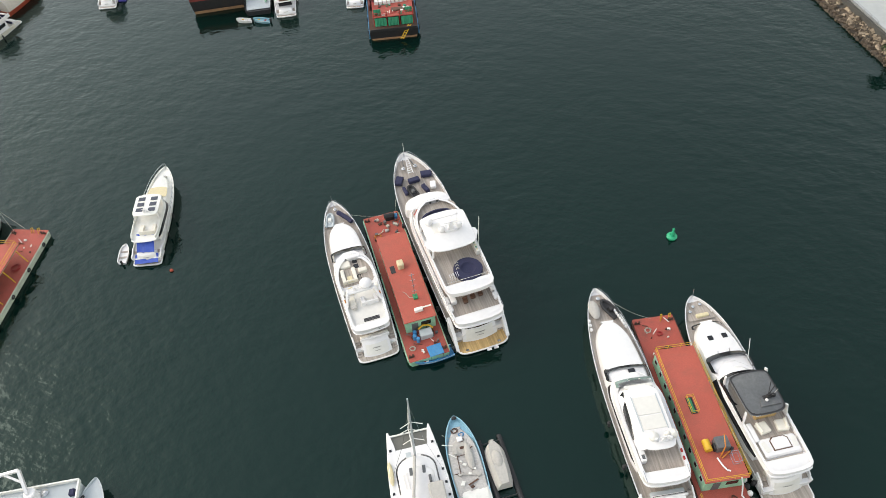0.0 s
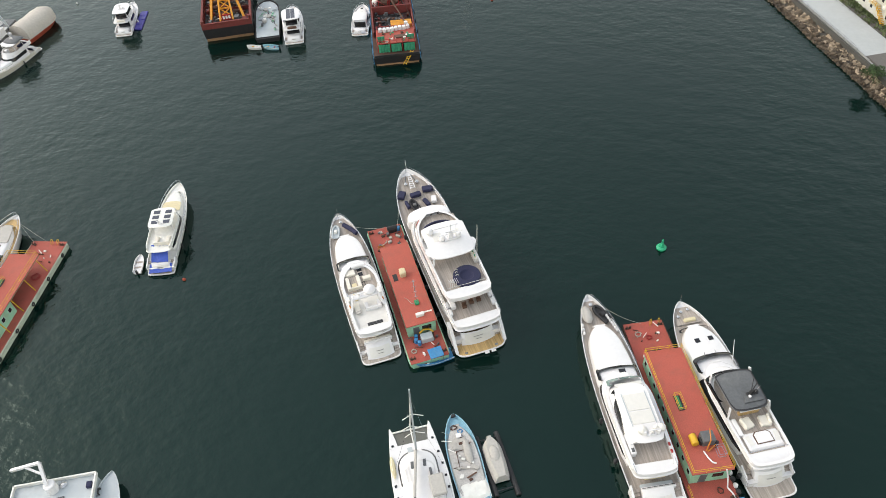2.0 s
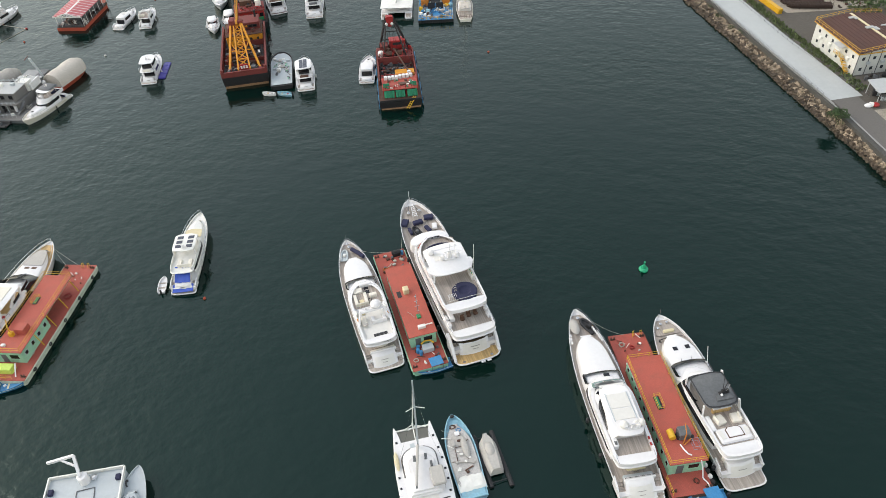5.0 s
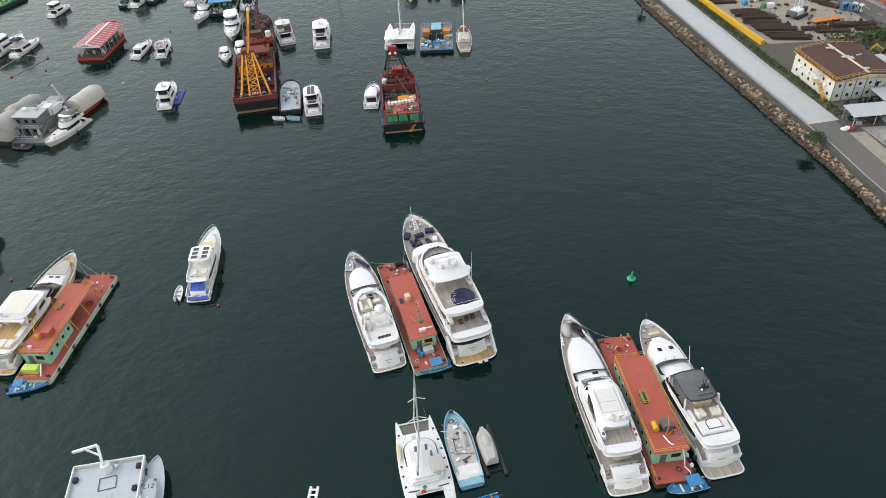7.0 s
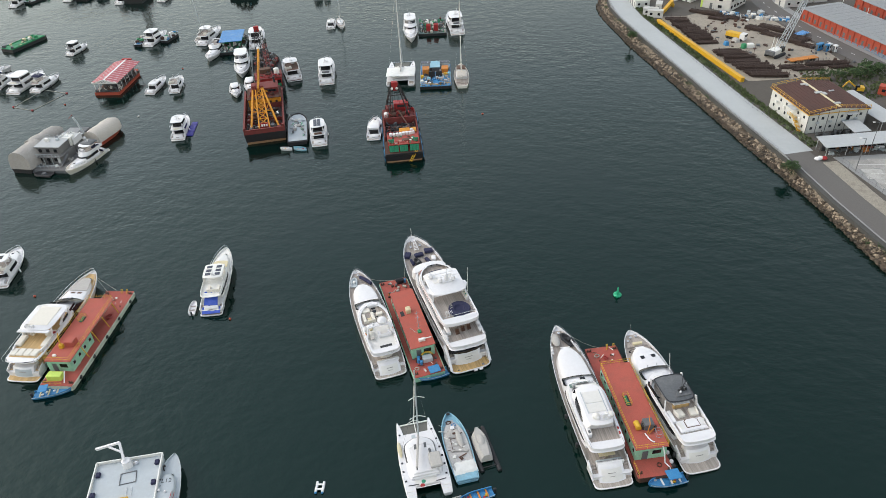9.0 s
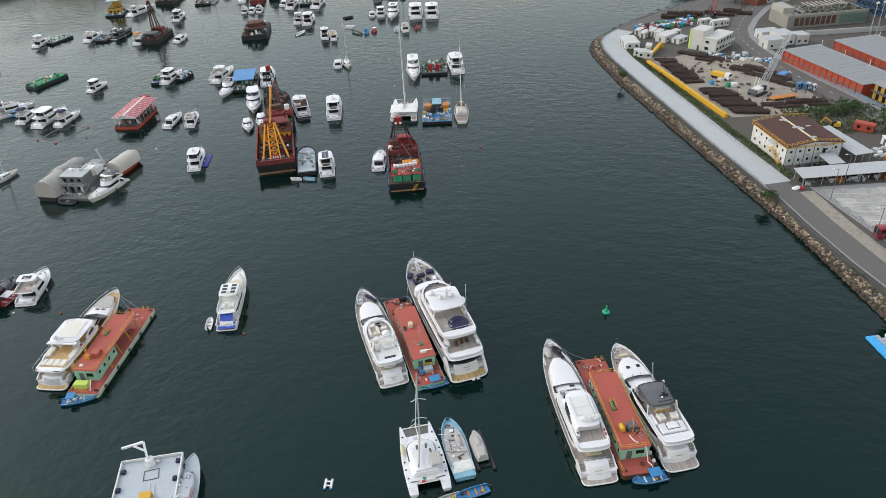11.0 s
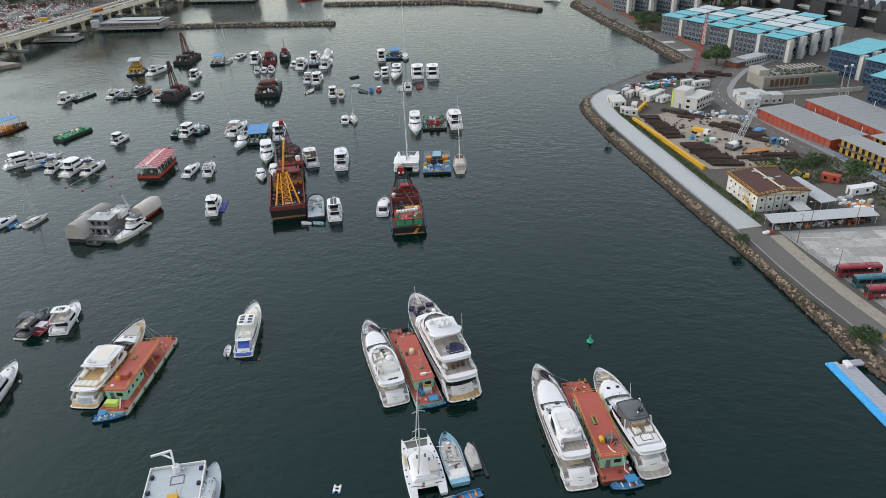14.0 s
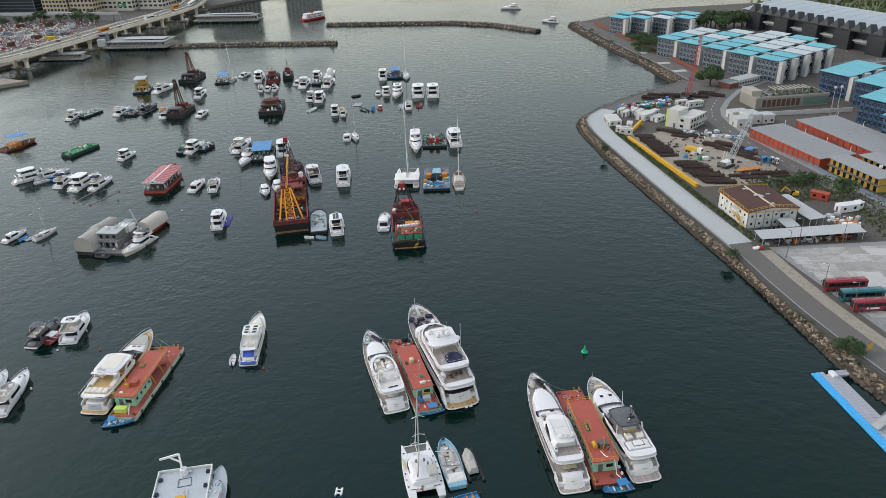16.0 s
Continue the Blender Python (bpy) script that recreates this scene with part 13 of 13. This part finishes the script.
# passenger ferry and launches beyond the breakwater
fy = thing("ferry", pose(-119, 684, 0, 0, 0, -42) @ Matrix.Diagonal((0.72, 0.72, 0.8, 1)), "white and red double-deck ferry passing outside the breakwater", "ferry")
F = Form(40, 9.5, 2.0, 2.6, 0.8, 0.5, 2.6)
part("hull", open_hull(40, 9.5, 2.0, 2.6, 0.3, 0.8, 0.5, 2.6), RED, fy, "", True)
part("lower_deck", Geo().box(0, 19, 2.0, 8.6, 31, 2.6, 0.2), GEL, fy)
part("upper_deck", Geo().box(0, 19, 4.6, 8.0, 28, 2.6, 0.2), GEL, fy)
part("roof", Geo().box(0, 19, 7.2, 8.8, 29, 0.3, 0.06), GEL_OLD, fy)
for sx in (1, -1):
    for i in range(10):
        for z in (2.9, 5.5):
            part("window", Geo().box(sx * (4.32 if z < 4 else 4.02), 6.5 + i * 2.7, z, 0.1, 1.7, 1.0), GLASS, fy)
    part("red_band", Geo().box(sx * 4.33, 19, 4.3, 0.1, 30, 0.4), RED, fy)
part("funnel", Geo().box(0, 17, 7.4, 2.0, 3.0, 2.6, 0.2), RED, fy)
motor_yacht(113.0, 622, 60, 16, 5.0, "white launch passing the harbour mouth", seed=60, group="launches")
motor_yacht(90, 705, 80, 20, 6.0, "white launch on the open water", seed=61, group="launches")


# ---- the far left shore: viaduct, piers and city blocks ----
solo("far_shore", Geo().prism([(-372, 400), (-345, 440), (-324, 490), (-313, 520), (-303, 560), (-292, 600), (-281, 650), (-263, 692), (-251, 740), (-232, 790), (-190, 850), (-120, 900), (-600, 1500), (-1500, 1200), (-1500, 400)], -4, 2.6), ASPHALT, "grey paved waterfront under the viaduct", "ground", kind="structure")
VIA = [(-370, 395), (-336, 455), (-313, 502), (-301, 523), (-290, 560), (-279.5, 598), (-267, 645), (-252, 688), (-242, 735), (-246, 790), (-268, 835), (-320, 900)]
DECK = 10.2


WORN = mat("pale_worn_road", (0.17, 0.165, 0.155), 0.9, 0, 0.12, 0.6, 0.3, (0.12, 0.118, 0.112), 0.2)


def viaduct():
    v = thing("viaduct", pose(0, 0, 0), "long curved concrete road viaduct on flared piers", "bridge", kind="structure")
    total = length(VIA)
    rows, wall_l, wall_r = [], [], []
    n = 60
    for i in range(n + 1):
        p, s, _ = along(VIA, total * i / n * 0.9999)
        P = lambda o, z: (p[0] + s[0] * o, p[1] + s[1] * o, z)
        rows.append([P(-11, DECK), P(11, DECK), P(11, DECK - 1.4), P(7, DECK - 2.2), P(-7, DECK - 2.2), P(-11, DECK - 1.4)])
        wall_r.append([P(10.6, DECK), P(10.6, DECK + 1.3), P(11.0, DECK + 1.3), P(11.0, DECK)])
        wall_l.append([P(-11, DECK), P(-11, DECK + 1.0), P(-10.6, DECK + 1.0), P(-10.6, DECK)])
    part("deck", Geo().loft(rows), BRIDGE, v)
    part("parapet", Geo().loft(wall_r), BRIDGE, v)
    part("parapet", Geo().loft(wall_l), BRIDGE, v)
    part("carriageway", ribbon(VIA, -10.4, -0.6, DECK + 0.03, 0.0, 6), WORN, v)
    part("carriageway", ribbon(VIA, 0.6, 10.4, DECK + 0.03, 0.0, 6), WORN, v)
    part("median", ribbon(VIA, -0.5, 0.5, DECK + 0.6, 0.3, 6), BRIDGE, v)
    s = 12.0
    while s < total:
        p, sd, way = along(VIA, s)
        rz = math.degrees(math.atan2(-way[0], way[1]))
        for o in (-7.0, 7.0):
            x, y = p[0] + sd[0] * o, p[1] + sd[1] * o
            part("pier", Geo().box(x, y, 0.5, 2.2, 2.4, 5.6, 0.2, rz).loft([[(x + a * 1.1, y + b * 1.2, 5.4) for a, b in ((1, 1), (-1, 1), (-1, -1), (1, -1))], [(x + a * 2.6, y + b * 1.5, DECK - 1.7) for a, b in ((1, 1), (-1, 1), (-1, -1), (1, -1))]]), BRIDGE, v)
            part("pile_cap", Geo().box(x, y, -1.0, 7.0, 6.0, 2.0, 0.2, rz), CONCRETE, v)
        s += 33.0
    rng = random.Random(14)
    for i in range(34):
        s = 40 + i * 15 + rng.uniform(-5, 5)
        if s > total - 20:
            continue
        p, sd, way = along(VIA, s)
        o = rng.choice((-8, -4.5, 3.5, 7.5))
        rz = math.degrees(math.atan2(-way[0], way[1]))
        if rng.random() < 0.12:
            c = thing("bus", pose(p[0] + sd[0] * o, p[1] + sd[1] * o, DECK + 0.05, 0, 0, rz), "bus driving on the viaduct", "bus", "viaduct traffic")
            part("body", Geo().box(0, 0, 0.4, 2.5, 11, 3.4, 0.2), rng.choice((GEL, GEL_OLD, ORANGE)), c)
            part("window_band", Geo().box(0, 0, 1.7, 2.56, 10, 0.9), GLASS, c)
        else:
            ob = car(p[0] + sd[0] * o, p[1] + sd[1] * o, DECK + 0.05, rz, rng.choice((GEL, DARK_GREY, CAR_GREY, GEL_OLD)), "car on the viaduct")
            ob["group"] = "viaduct traffic"
    for i in range(14):
        p, sd, way = along(VIA, 60 + i * 34)
        l = thing("street_lamp", pose(p[0], p[1], DECK + 0.6, 0, 0, math.degrees(math.atan2(-way[0], way[1]))), "twin-arm street lamp on the viaduct median", "lamp post", "viaduct lamps")
        part("pole", Geo().rod((0, 0, 0), (0, 0, 9), 0.12, 5), PALE_METAL, l)
        part("arm", Geo().rod((-2.2, 0, 9.1), (2.2, 0, 9.1), 0.08, 4), PALE_METAL, l)


viaduct()


def pier_house(x, y, rz, L, W, label, roofs=2, z=2.4, h=3.4):
    p = thing("pier_building", pose(x, y, 0, 0, 0, rz), label, "building", "waterfront piers")
    part("deck", Geo().box(0, 0, z - 1.0, L + 3, W + 3, 1.0, 0.1), CONCRETE, p)
    for i in range(int(L / 5)):
        for sy in (1, -1):
            part("pile", Geo().rod((-L / 2 + 2 + i * 5, sy * W / 2, -1), (-L / 2 + 2 + i * 5, sy * W / 2, z - 0.9), 0.5, 6), WET_SHADE, p)
    part("wall", Geo().box(0, 1.0, z, L - 3, W - 4, h), BEIGE_WALL, p)
    for i in range(int(L / 3)):
        part("window", Geo().box(-L / 2 + 2.6 + i * 3, -W / 2 + 2.95, z + 1.0, 1.8, 0.12, 1.6), CITY_GLASS, p)
        part("column", Geo().rod((-L / 2 + 1 + i * 3, -W / 2 + 0.5, z), (-L / 2 + 1 + i * 3, -W / 2 + 0.5, z + h), 0.18, 5), WALL_WHITE, p)
    part("roof", Geo().box(0, 0, z + h, L, W, 0.35, 0.06), GREY_ROOF, p)
    if roofs > 1:
        part("upper_roof", Geo().box(4, 2, z + h + 1.0, L * 0.7, W * 0.5, 0.3, 0.06), PALE_METAL, p)
        part("clerestory", Geo().box(4, 2, z + h + 0.3, L * 0.66, W * 0.42, 0.8), CITY_GLASS, p)
    return p


pier_house(-236, 587, -7, 50, 22, "long white-roofed ferry pier building on piles")
pier_house(-193, 700, -8, 60, 14, "far white-roofed pier building on piles")
pier_house(-282, 549, -6, 32, 10, "low floating restaurant pier under the viaduct", 1, 1.6, 2.8)
lift = thing("lift_tower", pose(-266.5, 590, 2.4, 0, 0, 8), "glazed blue-grey footbridge tower beside the pier", "building")
part("frame", Geo().box(0, 0, 0, 6, 7, 9, 0.1), CAMP_WALL, lift)
part("white_box", Geo().box(-1, -6, 0, 6, 4.5, 5.5, 0.1), WALL_WHITE, lift)
for z in (1, 4, 7):
    part("window", Geo().box(0, -3.53, z, 4.6, 0.1, 1.6), CITY_GLASS, lift)
solo("quay", Geo().prism([(-272, 471), (-286, 461), (-320, 440), (-345, 445), (-325, 482), (-292, 480)], -3, 2.2, 0.1), VERGE, "old stone quay corner jutting into the harbour", "quay", kind="structure")


def city_block(x, y, rz, W, D, H, wall, label, bays, floors, z=2.6, glass=False):
    b = thing("city_building", pose(x, y, z, 0, 0, rz), label, "building", "city buildings")
    part("body", Geo().box(0, 0, 0, W, D, H), wall, b)
    wins = Geo()
    for f in range(floors):
        zz = 2 + f * (H - 3) / floors
        hh = (H - 3) / floors
        if glass:
            part("window_band", Geo().box(0, -D / 2 - 0.03, zz, W * 0.97, 0.2, hh * 0.8), CITY_GLASS, b)
            part("window_band", Geo().box(W / 2 + 0.03, 0, zz, 0.2, D * 0.97, hh * 0.8), CITY_GLASS, b)
            continue
        for i in range(bays):
            wins.box(-W / 2 + (i + 0.5) * W / bays, -D / 2 - 0.02, zz + hh * 0.2, W / bays * 0.62, 0.2, hh * 0.5)
        k = max(2, int(bays * D / W))
        for i in range(k):
            wins.box(W / 2 + 0.02, -D / 2 + (i + 0.5) * D / k, zz + hh * 0.2, 0.2, D / k * 0.62, hh * 0.5)
    if wins.v:
        tagged(part("window_pane", wins, CITY_GLASS, b), kind="stuff")
    part("roof_plant", Geo().box(0, 0, H, W * 0.5, D * 0.5, 4, 0.1), wall, b)
    return b


TAN = mat("tan_city_stone", (0.50, 0.41, 0.29), 0.8, 0, 0.08, 0.3, 0.3, (0.38, 0.32, 0.24), 0.15)
FACTORY = mat("cream_factory_render", (0.62, 0.57, 0.49), 0.8, 0, 0.08, 0.3, 0.4, (0.45, 0.41, 0.35), 0.2)
TOWER = mat("slate_curtain_wall", (0.10, 0.12, 0.14), 0.5, 0, 0.1, 0.2)
city_block(-452, 812, -12, 80, 40, 70, TOWER, "dark glass office tower behind the waterfront", 20, 20, glass=True)
city_block(-540, 770, -12, 60, 40, 60, TOWER, "blue-grey glass office tower behind the waterfront", 12, 16, glass=True)
city_block(-388, 793, -12, 29, 36, 70, TAN, "tan stone block with rows of square windows", 7, 16)
city_block(-358, 788, -12, 27, 36, 72, TAN, "tan stone block with rows of square windows", 6, 16)
city_block(-325, 798, -12, 34, 34, 66, FACTORY, "cream factory block with broad window bays", 6, 15)
city_block(-291, 800, -12, 28, 34, 60, FACTORY, "stained cream factory block behind the viaduct", 5, 14)
city_block(-235, 900, 10, 60, 30, 60, BEIGE_WALL, "beige factory block with rows of windows", 12, 14)
city_block(-160, 950, 12, 45, 30, 55, WALL_WHITE, "white factory block beyond the viaduct", 9, 12)
footbridge = thing("footbridge", pose(0, 0, 0), "long grey elevated walkway above the site", "bridge", kind="structure")
part("walkway", Geo().beam((-430, 731, 10.5), (-300, 707, 10.5), 4, 2.4), PALE_METAL, footbridge)
for i in range(9):
    part("column", Geo().box(-425 + i * 15, 730 - i * 2.75, 2.6, 1.0, 1.0, 7.0), CONCRETE, footbridge)
for x, y in ((-300, 722), (-246, 800)):
    sg = thing("road_sign", pose(x, y, 10, 0, 0, -10), "green road direction sign on a gantry", "sign", "road signs")
    part("panel", Geo().box(0, 0, 4, 9, 0.3, 3.5, 0.05), GREEN_PAINT, sg)
    part("sign_post", Geo().rod((-6.5, 0.3, -10), (-6.5, 0.3, 8), 0.3, 6), PALE_METAL, sg)
    for k in range(2):
        part("letter_bar", Geo().box(-1, -0.2, 4.8 + 1.3 * k, 5 - 1.5 * k, 0.1, 0.5), GEL, sg)
# building site with striped barriers and machines
rng = random.Random(55)
g_r, g_w = Geo(), Geo()
for i in range(1500):
    x = rng.uniform(-470, -318)
    y = 560 + rng.uniform(0, 150) + (x + 318) * -0.1
    (g_r if i % 3 == 0 else g_w).box(x, y, 2.6, rng.uniform(0.8, 2.2), rng.uniform(0.3, 0.6), rng.uniform(0.6, 1.0), 0, rng.choice((10, 12, 100, 102)))
solo("site_barriers", g_r, RED, "scattered red site barriers on the far shore", "barriers", kind="stuff")
solo("site_barriers", g_w, GEL_OLD, "scattered white site barriers on the far shore", "barriers", kind="stuff")
for i in range(46):
    x, y = rng.uniform(-480, -318), rng.uniform(560, 700)
    solo("site_hut", Geo().box(0, 0, 0, rng.uniform(4, 10), rng.uniform(2.5, 4), rng.uniform(2, 4), 0.2), rng.choice((GEL_OLD, PALE_METAL, CAMP_WALL, RUST, YELLOW, DARK_GREY, GREY_PAINT)), "site hut or stacked material on the far shore", "site hut", pose(x, y, 2.6, 0, 0, rng.uniform(0, 90)), group="far site huts")
for i in range(16):
    tree(-400 + rng.uniform(-40, 90), rng.uniform(690, 735), 2.6, rng.uniform(8, 12), rng.uniform(5, 8), 800 + i, "dark green street tree by the waterfront", 260)

# ---- last yard details ----
tarp = thing("tarpaulin_heap", pose(138.0, 278.2, 2.93, 0, 0, 30), "crumpled blue tarpaulin over a heap beside the road", "tarpaulin")
part("sheet", crumpled(4.2, 3.0, 0, 0, 1.3, 71), BLUE_TARP, tarp)
part("fold", crumpled(2.6, 2.4, -1.7, 0.6, 0.9, 72), BLUE_TARP, tarp)
part("mound", Geo().ball(-0.4, 0.1, 0.2, 1.9, 1.3, 0.95, 9, 5), GREY_TARP, tarp)
tarp = thing("tarpaulin_heap", pose(134.2, 333.0, 2.93, 0, 0, -20), "crumpled blue tarpaulin over stacked goods in the yard", "tarpaulin")
part("sheet", crumpled(5.0, 3.2, 0, 0, 1.6, 73), BLUE_TARP, tarp)
part("goods", Geo().box(0, 0, 0, 4.0, 2.4, 1.35, 0.1), DARK_GREY, tarp)
tent = thing("white_tent", pose(137.6, 196.6, 2.95, 0, 0, -30), "low white tent roof on a pale frame beside the canopy", "tent")
part("roof", Geo().loft([[(-2.8, y, 2.1), (0, y, 2.7), (2.8, y, 2.1), (2.8, y, 2.0), (0, y, 2.6), (-2.8, y, 2.0)] for y in (-1.8, 1.8)]), GEL, tent)
for sx in (1, -1):
    for sy in (1, -1):
        part("leg", Geo().rod((sx * 2.6, sy * 1.6, 0), (sx * 2.6, sy * 1.6, 2.1), 0.06, 5), PALE_METAL, tent)
under = thing("stored_plant", pose(121.3, 192.0, 2.95, 0, 0, 3.5), "dark and orange machines stored under the canopy", "stored plant", kind="stuff")
loose_gear(under, 32, -2.0, 2.0, 0, 26, (DARK_GREY, BLACK, ORANGE, GREY_PAINT), 95, 0.5, 1.5, 1.3)
yardstuff = thing("stored_plant", pose(138.5, 204.5, 2.95, 0, 0, 20), "jumble of orange and grey plant on rough ground", "stored plant", kind="stuff")
loose_gear(yardstuff, 8, -6, 6, 0, 16, (ORANGE, GREY_PAINT, DARK_GREY, GEL_OLD), 96, 0.5, 1.8, 1.4)
bikes = thing("stored_plant", pose(113.0, 200.5, 2.95, 0, 0, 7.5), "dark row of parked bicycles and bins by the shed", "stored plant", kind="stuff")
loose_gear(bikes, 12, -1.0, 1.0, 0, 22, (BLACK, DARK_GREY), 97, 0.3, 0.9, 1.1)
